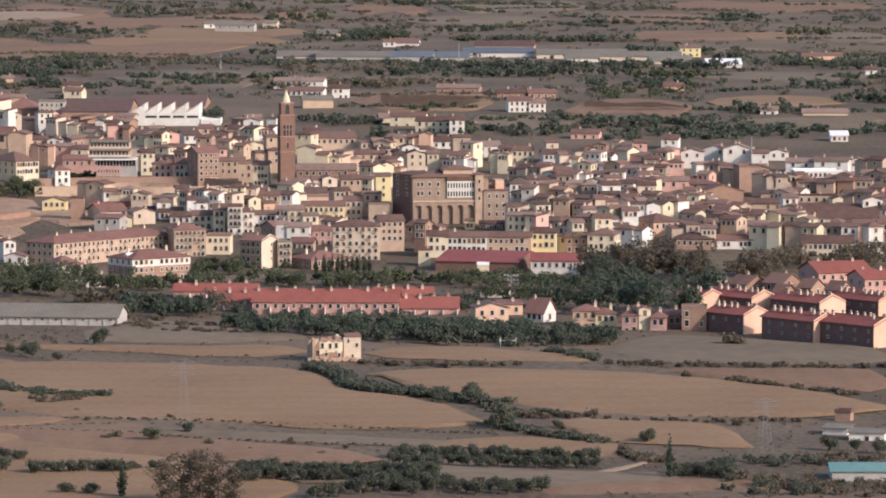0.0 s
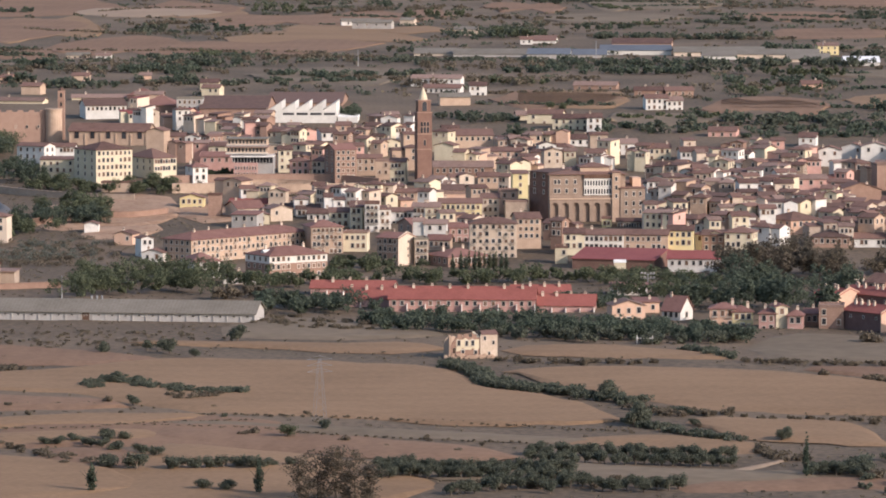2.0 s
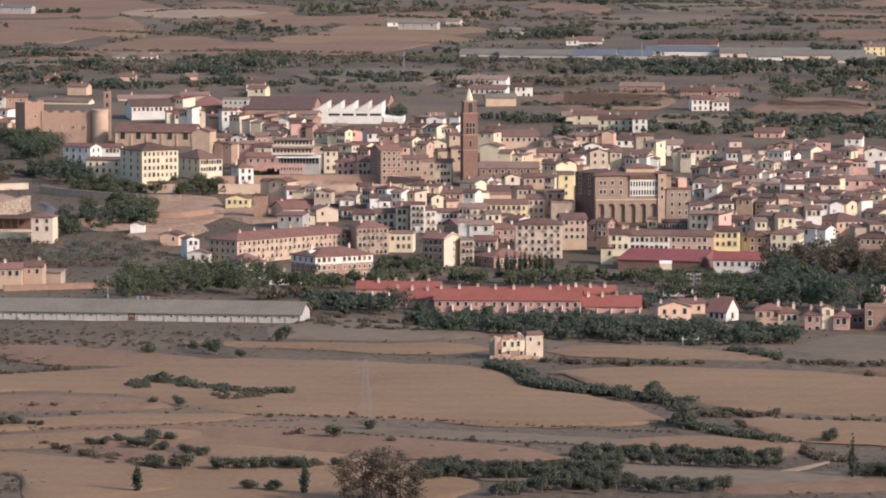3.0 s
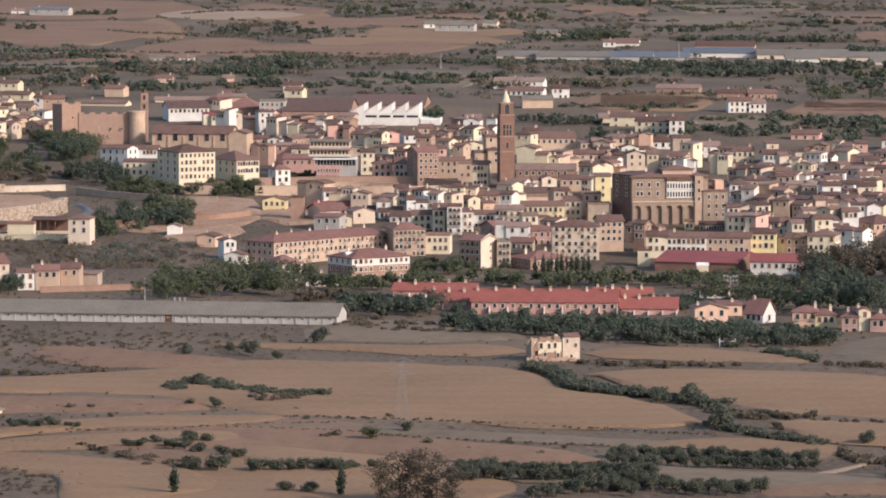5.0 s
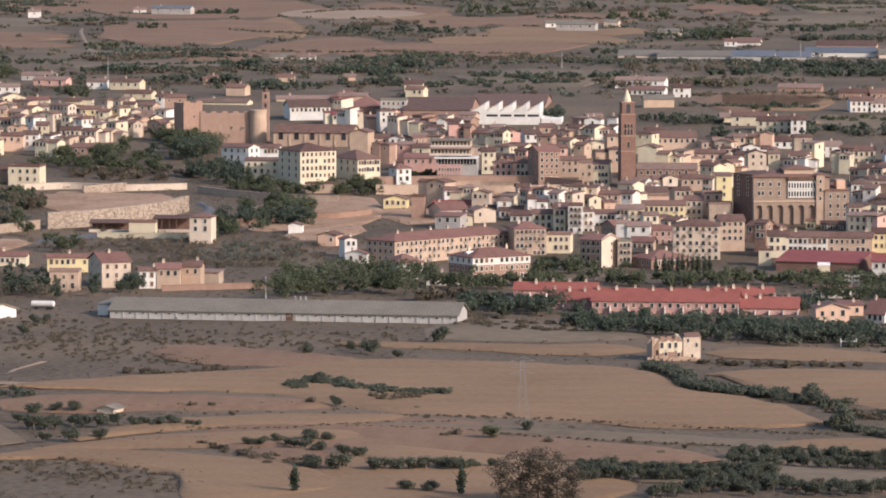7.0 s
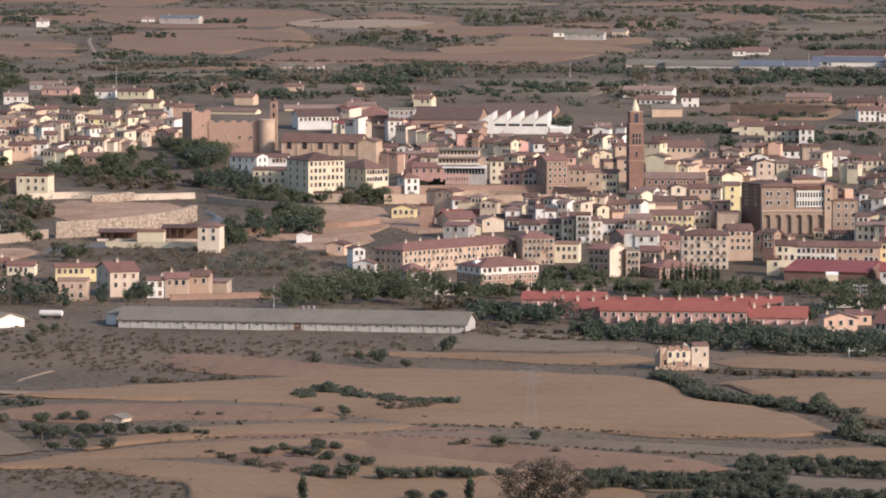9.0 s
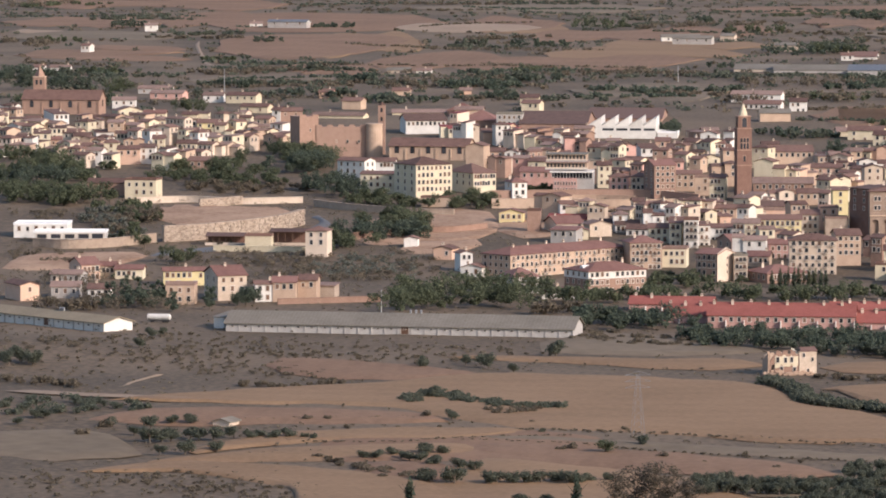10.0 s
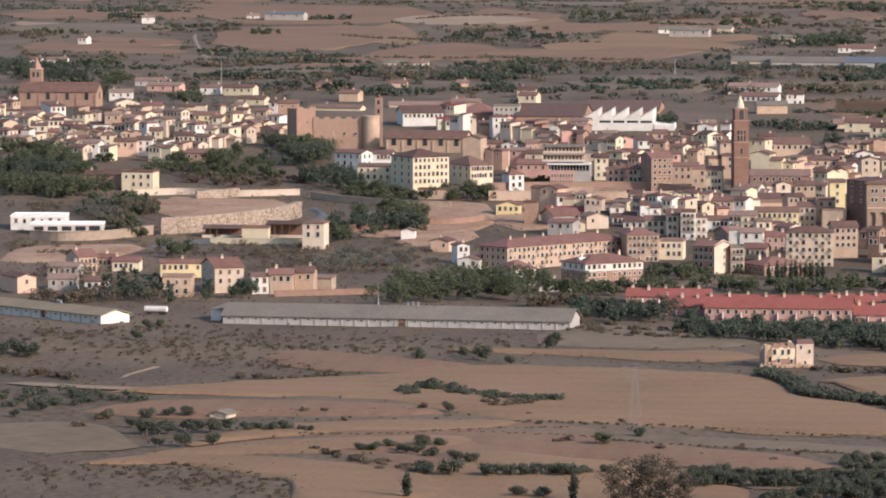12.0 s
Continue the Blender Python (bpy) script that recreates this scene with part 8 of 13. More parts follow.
house(-148.5, 2127.3, -24, 7.8, 8.1, 7.3, 'gable', 'brick', 'pale', 1, 1, 0, chimneys=0, name='townhouse', wing=(-1, 4.0, 6.9, 4.1, 'gable'))
house(-94.0, 2115.3, -35, 8.1, 7.0, 9.3, 'shed', 'brick', 'pale', 1, 1, 0, chimneys=1, name='townhouse')
house(-87.7, 2130.8, 10, 7.5, 7.9, 9.0, 'gable', 'tan', 'pale', 1, 3, 0, chimneys=0, name='townhouse', wing=(-1, 3.4, 6.5, 5.6, 'shed'))
house(-79.5, 2130.9, -22, 4.9, 8.5, 8.5, 'shed', 'white', 'tile', 1, 1, 0, chimneys=1, name='townhouse')
house(-159.3, 2086.1, -7, 6.7, 7.2, 7.2, 'gable', 'brick', 'tile', 2, 3, 0, chimneys=0, name='townhouse')
house(-152.6, 2115.2, -11, 7.1, 6.6, 7.8, 'gable', 'white', 'tile', 1, 2, 0, chimneys=0, name='townhouse', wing=(-1, 3.7, 6.6, 8.4, 'front'))
house(-142.6, 2098.4, -34, 6.0, 7.9, 5.4, 'front', 'pink', 'dark', 1, 2, 2, chimneys=0, name='townhouse', wing=(-1, 3.3, 7.2, 3.4, 'gable'))
house(-134.5, 2084.9, 15, 6.3, 7.8, 6.0, 'hip', 'tan', 'pale', 2, 1, 0, chimneys=1, name='townhouse', wing=(-1, 3.2, 8.0, 4.6, 'front'))
house(-103.2, 2094.0, -41, 7.6, 7.0, 5.4, 'front', 'beige', 'tile', 1, 1, 1, chimneys=0, name='townhouse', wing=(1, 4.3, 5.2, 6.3, 'shed'))
house(-93.8, 2087.6, 18, 6.4, 6.3, 7.8, 'gable', 'beige', 'tile', 1, 2, 0, chimneys=1, name='townhouse')
house(-87.6, 2106.2, -9, 7.8, 7.3, 9.5, 'front', 'white', 'tile', 1, 1, 0, chimneys=1, name='townhouse')
house(-78.7, 2085.3, -38, 4.6, 6.7, 7.9, 'gable', 'white', 'tile', 1, 3, 1, chimneys=0, name='townhouse', wing=(-1, 4.6, 6.0, 5.2, 'gable'))
house(-158.5, 2059.2, -28, 6.1, 7.6, 7.8, 'gable', 'cream', 'pale', 1, 1, 2, chimneys=0, name='townhouse')
house(-153.1, 2065.0, 16, 7.6, 7.3, 6.2, 'gable', 'cream', 'dark', 1, 2, 0, chimneys=0, name='townhouse', wing=(1, 4.9, 7.9, 5.6, 'shed'))
house(-143.1, 2056.1, 10, 5.0, 6.4, 10.2, 'gable', 'pink', 'tile', 1, 3, 0, chimneys=0, name='townhouse', wing=(-1, 4.6, 5.8, 11.1, 'shed'))
house(-137.2, 2062.8, -32, 6.5, 8.1, 7.5, 'shed', 'cream', 'tile', 2, 1, 1, chimneys=0, name='townhouse')
house(-130.2, 2082.1, -10, 5.5, 6.9, 7.9, 'gable', 'cream', 'pale', 2, 1, 0, chimneys=1, name='townhouse', wing=(-1, 4.0, 7.5, 6.5, 'front'))
house(-123.4, 2064.2, 17, 4.6, 7.6, 8.4, 'front', 'beige', 'dark', 1, 1, 0, chimneys=0, name='townhouse')
house(-100.9, 2072.7, -3, 8.0, 8.7, 6.1, 'gable', 'white', 'dark', 1, 2, 0, chimneys=1, name='townhouse')
house(-95.1, 2078.1, -35, 6.5, 8.2, 7.9, 'gable', 'beige', 'tile', 2, 1, 0, chimneys=0, name='townhouse')
house(-87.0, 2056.9, -43, 6.7, 8.6, 9.7, 'gable', 'cream', 'dark', 1, 2, 0, chimneys=0, name='townhouse', wing=(-1, 4.9, 7.2, 8.6, 'shed'))
house(-80.7, 2057.3, 11, 5.0, 7.8, 9.1, 'gable', 'white', 'tile', 1, 3, 0, chimneys=1, name='townhouse', wing=(1, 3.1, 6.1, 7.4, 'gable'))
house(-163.0, 2041.5, -22, 5.8, 6.6, 7.0, 'gable', 'tan', 'pale', 1, 2, 0, chimneys=0, name='townhouse')
house(-156.4, 2040.2, -8, 8.1, 8.2, 7.0, 'shed', 'tan', 'tile', 1, 1, 0, chimneys=1, name='townhouse')
house(-150.2, 2042.8, 0, 6.6, 7.2, 5.7, 'shed', 'brick', 'tile', 1, 3, 0, chimneys=0, name='townhouse', wing=(-1, 4.5, 6.7, 3.3, 'shed'))
house(-145.1, 2054.5, -15, 5.2, 8.2, 8.5, 'front', 'brick', 'dark', 2, 2, 0, chimneys=0, name='townhouse', wing=(1, 3.1, 7.7, 9.9, 'gable'))
house(-136.6, 2051.4, -21, 8.2, 6.6, 7.5, 'gable', 'cream', 'tile', 1, 3, 0, chimneys=0, name='townhouse', wing=(-1, 4.6, 6.5, 5.2, 'front'))
house(-129.4, 2043.7, -20, 7.9, 8.6, 8.4, 'hip', 'tan', 'pale', 1, 1, 0, chimneys=0, name='townhouse', wing=(1, 3.2, 7.3, 8.2, 'shed'))
house(-121.1, 2044.4, 16, 7.9, 6.9, 8.6, 'front', 'pink', 'tile', 1, 1, 0, chimneys=0, name='townhouse')
house(-104.7, 2038.2, -20, 7.4, 8.1, 7.2, 'front', 'brick', 'tile', 1, 1, 0, chimneys=1, name='townhouse', wing=(1, 3.4, 5.4, 7.7, 'shed'))
house(-98.4, 2059.3, -23, 5.4, 7.2, 7.9, 'front', 'tan', 'tile', 2, 3, 0, chimneys=1, name='townhouse', wing=(-1, 4.0, 7.9, 5.7, 'shed'))
house(-90.6, 2055.4, -13, 5.7, 6.3, 5.3, 'gable', 'tan', 'dark', 1, 2, 2, chimneys=1, name='townhouse', wing=(1, 4.0, 5.9, 3.0, 'shed'))
house(-77.5, 2048.8, -12, 5.8, 6.3, 5.7, 'gable', 'tan', 'tile', 2, 1, 0, chimneys=1, name='townhouse', wing=(1, 3.8, 6.9, 4.6, 'gable'))
house(-178.5, 2006.9, -37, 7.8, 8.2, 5.5, 'gable', 'beige', 'pale', 1, 3, 1, chimneys=0, name='townhouse', wing=(1, 3.1, 6.8, 6.3, 'front'))
house(-165.0, 2025.5, -37, 4.6, 8.3, 7.5, 'front', 'brick', 'tile', 1, 2, 2, chimneys=0, name='townhouse')
house(-158.1, 2014.5, 14, 6.9, 6.2, 5.4, 'shed', 'pink', 'pale', 1, 2, 0, chimneys=0, name='townhouse', wing=(-1, 3.9, 7.2, 4.9, 'front'))
house(-125.9, 2026.8, -26, 4.8, 6.6, 10.1, 'gable', 'cream', 'dark', 2, 3, 1, chimneys=0, name='townhouse', wing=(-1, 4.5, 5.3, 7.7, 'front'))
house(-117.1, 2002.9, -17, 7.0, 6.4, 6.4, 'gable', 'cream', 'dark', 1, 1, 0, chimneys=0, name='townhouse')
house(-104.7, 2008.9, -13, 6.9, 7.0, 9.9, 'gable', 'brick', 'tile', 1, 3, 2, chimneys=1, name='townhouse')
house(-96.5, 2022.9, -30, 5.9, 7.4, 6.8, 'gable', 'cream', 'tile', 2, 1, 2, chimneys=0, name='townhouse', wing=(1, 4.0, 5.5, 3.8, 'front'))
house(-89.5, 2012.1, -23, 4.9, 7.1, 5.8, 'gable', 'tan', 'tile', 1, 1, 1, chimneys=1, name='townhouse')
house(-74.1, 2026.8, 15, 7.6, 6.3, 8.5, 'gable', 'tan', 'tile', 1, 2, 0, chimneys=0, name='townhouse')
house(-172.5, 1982.6, -20, 4.4, 6.7, 8.1, 'front', 'brick', 'tile', 1, 1, 0, chimneys=0, name='townhouse', wing=(-1, 3.7, 5.4, 8.6, 'front'))
house(-164.4, 1990.7, -10, 7.3, 7.1, 7.6, 'gable', 'pink', 'pale', 1, 2, 0, chimneys=1, name='townhouse')
house(-157.1, 1985.7, -9, 7.5, 8.5, 6.7, 'gable', 'cream', 'tile', 1, 1, 0, chimneys=0, name='townhouse')
house(-121.6, 1982.4, -27, 7.5, 6.5, 7.7, 'hip', 'cream', 'tile', 1, 1, 2, chimneys=1, name='townhouse', wing=(-1, 4.5, 6.7, 5.0, 'gable'))
house(-114.4, 1989.1, -28, 4.8, 7.9, 7.0, 'gable', 'cream', 'tile', 1, 1, 1, chimneys=0, name='townhouse')
house(-71.6, 1975.8, -38, 6.4, 8.4, 5.8, 'shed', 'brick', 'tile', 1, 2, 2, chimneys=0, name='townhouse')
house(-121.8, 1956.8, -24, 7.6, 6.9, 5.5, 'gable', 'tan', 'dark', 1, 3, 0, chimneys=0, name='townhouse', wing=(-1, 5.0, 6.7, 5.3, 'front'))
house(-114.2, 1951.9, -7, 6.6, 8.1, 5.6, 'gable', 'pink', 'pale', 1, 3, 0, chimneys=0, name='townhouse', wing=(1, 3.9, 7.0, 5.9, 'front'))
house(-109.4, 1969.0, 18, 6.0, 7.8, 6.1, 'gable', 'pink', 'pale', 1, 1, 0, chimneys=0, name='townhouse', wing=(1, 3.1, 6.3, 3.6, 'shed'))
house(-95.4, 1951.6, 13, 7.4, 8.4, 9.7, 'gable', 'pink', 'tile', 1, 2, 0, chimneys=0, name='townhouse')
house(-71.6, 1962.6, -36, 6.7, 8.4, 5.5, 'gable', 'beige', 'tile', 1, 3, 1, chimneys=0, name='townhouse')
house(-111.7, 1949.6, -37, 6.6, 6.3, 8.6, 'gable', 'pink', 'dark', 1, 3, 1, chimneys=0, name='townhouse', wing=(1, 3.7, 6.3, 5.6, 'front'))
house(-70.8, 1950.4, 15, 6.9, 6.6, 9.2, 'hip', 'tan', 'dark', 2, 1, 0, chimneys=0, name='townhouse', wing=(-1, 5.3, 5.3, 8.1, 'gable'))
house(-57.7, 1832.0, -20, 5.8, 6.5, 7.0, 'gable', 'white', 'pale', 2, 1, 2, chimneys=0, name='townhouse', wing=(1, 3.6, 7.8, 4.7, 'gable'))
house(-71.6, 1794.8, 16, 7.3, 7.4, 7.4, 'shed', 'tan', 'tile', 1, 2, 0, chimneys=1, name='townhouse', wing=(1, 3.8, 6.3, 4.3, 'front'))
house(-135.8, 1791.3, -25, 8.1, 8.2, 9.8, 'front', 'tan', 'tile', 1, 2, 0, chimneys=0, name='townhouse', wing=(-1, 4.8, 5.1, 9.7, 'gable'))
house(-129.2, 1784.5, 11, 5.4, 7.1, 7.4, 'gable', 'white', 'tile', 1, 2, 0, chimneys=1, name='townhouse')
house(-122.5, 1784.2, -10, 4.8, 6.9, 8.6, 'hip', 'cream', 'pale', 1, 3, 0, chimneys=0, name='townhouse', wing=(-1, 4.8, 8.0, 6.5, 'gable'))
house(-117.3, 1775.5, -8, 6.8, 6.5, 7.3, 'front', 'beige', 'tile', 1, 3, 0, chimneys=1, name='townhouse')
house(-107.4, 1783.8, -40, 7.3, 7.6, 5.3, 'gable', 'cream', 'pale', 1, 3, 0, chimneys=1, name='townhouse')
house(-100.9, 1784.8, 11, 4.8, 7.9, 8.5, 'gable', 'beige', 'tile', 1, 1, 0, chimneys=0, name='townhouse')
house(-93.5, 1779.7, 14, 7.2, 6.3, 8.1, 'gable', 'beige', 'pale', 1, 1, 0, chimneys=0, name='townhouse')
house(-80.5, 1780.6, -6, 6.8, 7.9, 9.5, 'hip', 'cream', 'tile', 2, 2, 0, chimneys=0, name='townhouse', wing=(-1, 3.6, 6.0, 9.3, 'front'))
house(-75.0, 1784.4, -10, 5.0, 6.2, 8.7, 'shed', 'beige', 'tile', 1, 1, 0, chimneys=1, name='townhouse', wing=(-1, 5.3, 6.7, 7.5, 'shed'))
house(-61.7, 1789.1, -36, 7.4, 7.4, 9.7, 'gable', 'cream', 'pale', 1, 2, 0, chimneys=1, name='townhouse', wing=(1, 3.1, 5.2, 6.0, 'front'))
house(-106.7, 1756.1, 6, 5.4, 7.9, 6.2, 'hip', 'white', 'pale', 1, 1, 0, chimneys=0, name='townhouse')
house(-99.9, 1768.9, -41, 4.9, 7.1, 8.9, 'hip', 'beige', 'tile', 2, 3, 1, chimneys=1, name='townhouse', wing=(1, 4.3, 8.0, 5.5, 'shed'))
house(-93.8, 1766.7, -38, 4.7, 7.0, 9.6, 'hip', 'white', 'tile', 1, 2, 1, chimneys=1, name='townhouse', wing=(1, 5.3, 7.2, 5.5, 'shed'))
house(-87.9, 1757.6, -34, 4.9, 7.9, 8.9, 'gable', 'white', 'pale', 2, 2, 0, chimneys=1, name='townhouse')
house(-83.1, 1759.4, -41, 6.3, 6.6, 8.8, 'shed', 'beige', 'tile', 2, 2, 1, chimneys=1, name='townhouse', wing=(-1, 3.9, 5.3, 7.6, 'front'))
house(-76.6, 1766.4, -41, 5.2, 6.7, 6.3, 'gable', 'cream', 'tile', 1, 2, 1, chimneys=1, name='townhouse')
house(-91.9, 1750.3, 6, 4.4, 7.0, 6.4, 'shed', 'white', 'tile', 1, 1, 0, chimneys=0, name='townhouse', wing=(-1, 3.4, 7.8, 7.4, 'gable'))
house(-59.6, 1748.7, -21, 4.7, 7.2, 9.8, 'gable', 'white', 'tile', 1, 2, 0, chimneys=1, name='townhouse')
house(-52.2, 1654.0, -2, 8.2, 8.4, 7.2, 'gable', 'white', 'pale', 1, 2, 0, chimneys=0, name='townhouse', wing=(-1, 3.9, 6.2, 8.0, 'gable'))
house(-58.1, 2062.2, 6, 7.5, 7.0, 8.4, 'gable', 'pink', 'tile', 2, 3, 0, chimneys=1, name='townhouse')
house(-62.0, 2035.6, -21, 7.6, 8.6, 9.0, 'hip', 'cream', 'tile', 1, 2, 1, chimneys=0, name='townhouse')
house(-29.8, 2039.1, 16, 5.7, 6.3, 6.6, 'hip', 'white', 'tile', 1, 1, 0, chimneys=0, name='townhouse', wing=(-1, 3.3, 7.1, 5.9, 'shed'))
house(-22.4, 2035.5, -37, 7.6, 7.2, 7.7, 'gable', 'tan', 'pale', 2, 1, 0, chimneys=1, name='townhouse', wing=(1, 4.5, 7.1, 7.9, 'gable'))
house(-15.6, 2026.6, -28, 5.0, 8.1, 7.9, 'shed', 'cream', 'tile', 1, 1, 0, chimneys=0, name='townhouse', wing=(-1, 4.5, 6.9, 8.5, 'gable'))
house(-33.4, 2009.5, 14, 4.9, 6.9, 7.4, 'shed', 'tan', 'pale', 2, 2, 0, chimneys=1, name='townhouse', wing=(1, 5.3, 7.8, 8.0, 'gable'))
house(-26.6, 2007.0, -21, 7.8, 8.6, 7.8, 'front', 'beige', 'tile', 1, 1, 1, chimneys=0, name='townhouse')
house(-19.3, 2011.6, 2, 4.8, 8.6, 9.5, 'gable', 'tan', 'pale', 2, 2, 0, chimneys=0, name='townhouse')
house(-13.5, 2026.5, -10, 6.2, 7.2, 8.7, 'hip', 'orange', 'tile', 2, 1, 0, chimneys=1, name='townhouse', wing=(1, 5.4, 5.6, 9.7, 'front'))
house(8.3, 2009.0, 10, 7.8, 6.6, 9.9, 'gable', 'stone', 'tile', 1, 1, 0, chimneys=0, name='townhouse')
house(27.3, 2006.8, -21, 6.7, 6.5, 5.4, 'gable', 'tan', 'tile', 1, 3, 0, chimneys=0, name='townhouse', wing=(-1, 3.8, 7.4, 3.4, 'shed'))
house(-25.6, 1999.3, 5, 5.3, 8.2, 5.7, 'shed', 'stone', 'tile', 2, 2, 0, chimneys=1, name='townhouse', wing=(-1, 4.1, 5.5, 4.7, 'shed'))
house(-20.0, 1980.9, -8, 4.8, 7.4, 5.9, 'gable', 'cream', 'tile', 1, 2, 0, chimneys=0, name='townhouse')
house(-13.9, 1973.3, 10, 7.6, 7.1, 8.6, 'front', 'white', 'tile', 1, 2, 0, chimneys=0, name='townhouse', wing=(1, 4.8, 7.4, 7.5, 'gable'))
house(-7.2, 1987.7, -17, 5.6, 6.4, 6.4, 'front', 'tan', 'tile', 2, 2, 0, chimneys=0, name='townhouse')
house(10.2, 1974.0, -34, 6.8, 7.2, 10.1, 'shed', 'cream', 'pale', 1, 2, 1, chimneys=0, name='townhouse')
house(-45.2, 1957.0, -37, 7.8, 6.3, 8.0, 'shed', 'tan', 'pale', 2, 2, 0, chimneys=0, name='townhouse', wing=(1, 3.7, 7.2, 5.1, 'front'))
house(-17.4, 1958.2, -20, 7.8, 7.7, 6.6, 'gable', 'tan', 'tile', 2, 1, 0, chimneys=0, name='townhouse', wing=(-1, 4.0, 6.4, 4.4, 'front'))
house(-10.3, 1967.9, -16, 6.6, 8.0, 5.6, 'front', 'tan', 'tile', 1, 2, 0, chimneys=0, name='townhouse', wing=(1, 3.5, 7.8, 5.7, 'shed'))
house(-4.2, 1958.3, 3, 4.9, 7.2, 7.1, 'gable', 'cream', 'pale', 1, 2, 0, chimneys=0, name='townhouse')
house(2.2, 1948.7, -34, 6.1, 7.4, 5.3, 'shed', 'white', 'pale', 1, 3, 0, chimneys=0, name='townhouse', wing=(1, 4.2, 5.5, 5.9, 'shed'))
house(7.7, 1968.0, -15, 4.9, 6.8, 6.5, 'shed', 'beige', 'tile', 2, 2, 0, chimneys=0, name='townhouse', wing=(-1, 3.6, 5.1, 6.2, 'gable'))
house(-50.4, 1937.4, -14, 6.6, 7.2, 6.6, 'hip', 'stone', 'tile', 1, 1, 0, chimneys=0, name='townhouse')
house(-44.3, 1928.1, -19, 5.3, 8.4, 8.1, 'shed', 'orange', 'pale', 1, 2, 0, chimneys=1, name='townhouse', wing=(-1, 5.1, 5.7, 6.7, 'gable'))
house(-31.9, 1927.0, 1, 4.9, 6.8, 6.1, 'front', 'tan', 'tile', 1, 1, 0, chimneys=1, name='townhouse')
house(-11.2, 1932.0, 10, 7.7, 7.7, 9.5, 'front', 'beige', 'tile', 2, 2, 0, chimneys=0, name='townhouse')
house(6.2, 1948.8, -11, 6.5, 7.0, 7.1, 'gable', 'white', 'tile', 1, 3, 0, chimneys=0, name='townhouse', wing=(1, 4.1, 7.1, 5.0, 'front'))
house(25.4, 1944.3, -14, 4.8, 7.2, 8.1, 'front', 'cream', 'pale', 1, 3, 1, chimneys=0, name='townhouse', wing=(-1, 3.6, 6.6, 7.9, 'front'))
house(-45.6, 1921.6, -14, 4.5, 7.3, 8.8, 'front', 'cream', 'tile', 1, 1, 1, chimneys=1, name='townhouse', wing=(-1, 5.2, 7.3, 9.8, 'gable'))
house(-22.4, 1915.2, -25, 7.0, 6.2, 8.7, 'gable', 'white', 'tile', 1, 2, 1, chimneys=0, name='townhouse')
house(-29.2, 1882.2, 16, 6.5, 7.1, 9.3, 'gable', 'cream', 'tile', 2, 1, 0, chimneys=1, name='townhouse', wing=(1, 5.3, 7.8, 9.1, 'front'))
house(-24.1, 1891.0, -29, 6.4, 8.2, 9.2, 'front', 'tan', 'tile', 1, 2, 2, chimneys=0, name='townhouse', wing=(1, 3.1, 5.0, 7.0, 'front'))
house(-31.3, 1875.2, -42, 7.7, 6.7, 9.2, 'gable', 'cream', 'tile', 1, 2, 0, chimneys=1, name='townhouse')
house(-45.6, 1852.2, 17, 6.2, 7.7, 6.4, 'front', 'beige', 'tile', 2, 1, 0, chimneys=0, name='townhouse', wing=(-1, 3.4, 6.2, 5.7, 'gable'))
house(-30.7, 1846.1, -24, 4.7, 6.4, 6.6, 'gable', 'beige', 'tile', 2, 3, 0, chimneys=1, name='townhouse')
house(-38.6, 1760.3, 19, 6.4, 7.2, 10.1, 'gable', 'tan', 'tile', 1, 3, 0, chimneys=0, name='townhouse')
house(-49.3, 1701.8, -40, 7.4, 7.3, 5.4, 'shed', 'brick', 'tile', 2, 1, 2, chimneys=0, name='townhouse', wing=(-1, 3.2, 6.7, 3.5, 'gable'))
house(-48.1, 1672.4, 14, 5.7, 6.4, 9.3, 'gable', 'cream', 'pale', 1, 2, 0, chimneys=0, name='townhouse')
house(-42.0, 1689.8, -40, 6.8, 7.6, 5.6, 'gable', 'beige', 'tile', 1, 2, 1, chimneys=0, name='townhouse')
house(-10.0, 1669.3, -26, 7.7, 8.6, 5.9, 'gable', 'brick', 'tile', 2, 3, 1, chimneys=1, name='townhouse', wing=(1, 4.2, 5.9, 5.4, 'front'))
house(-8.4, 1639.9, -22, 4.4, 6.4, 9.9, 'gable', 'brick', 'dark', 2, 2, 1, chimneys=0, name='townhouse')
house(47.7, 2002.6, 10, 5.4, 7.8, 8.0, 'shed', 'beige', 'tile', 2, 1, 0, chimneys=0)
house(78.1, 1992.9, -30, 5.8, 8.6, 7.6, 'gable', 'cream', 'pale', 2, 2, 1, chimneys=0, wing=(-1, 3.3, 5.1, 9.1, 'gable'))
house(85.3, 1982.7, 1, 5.5, 7.4, 9.7, 'gable', 'pink', 'dark', 2, 1, 0, chimneys=0, wing=(-1, 3.2, 5.6, 5.7, 'gable'))
house(60.0, 1970.0, 13, 6.7, 6.8, 7.0, 'shed', 'cream', 'tile', 2, 1, 0, chimneys=0, wing=(1, 3.1, 5.3, 7.8, 'front'))
house(67.1, 1971.8, -12, 5.6, 8.4, 9.7, 'front', 'brick', 'tile', 1, 2, 0, chimneys=0, wing=(-1, 4.1, 5.8, 8.7, 'front'))
house(73.7, 1968.6, -15, 5.4, 7.3, 7.4, 'hip', 'beige', 'tile', 1, 2, 1, chimneys=1)
house(80.8, 1970.8, 13, 4.5, 8.5, 8.4, 'shed', 'brick', 'tile', 2, 1, 0, chimneys=0, wing=(-1, 4.5, 5.3, 7.6, 'gable'))
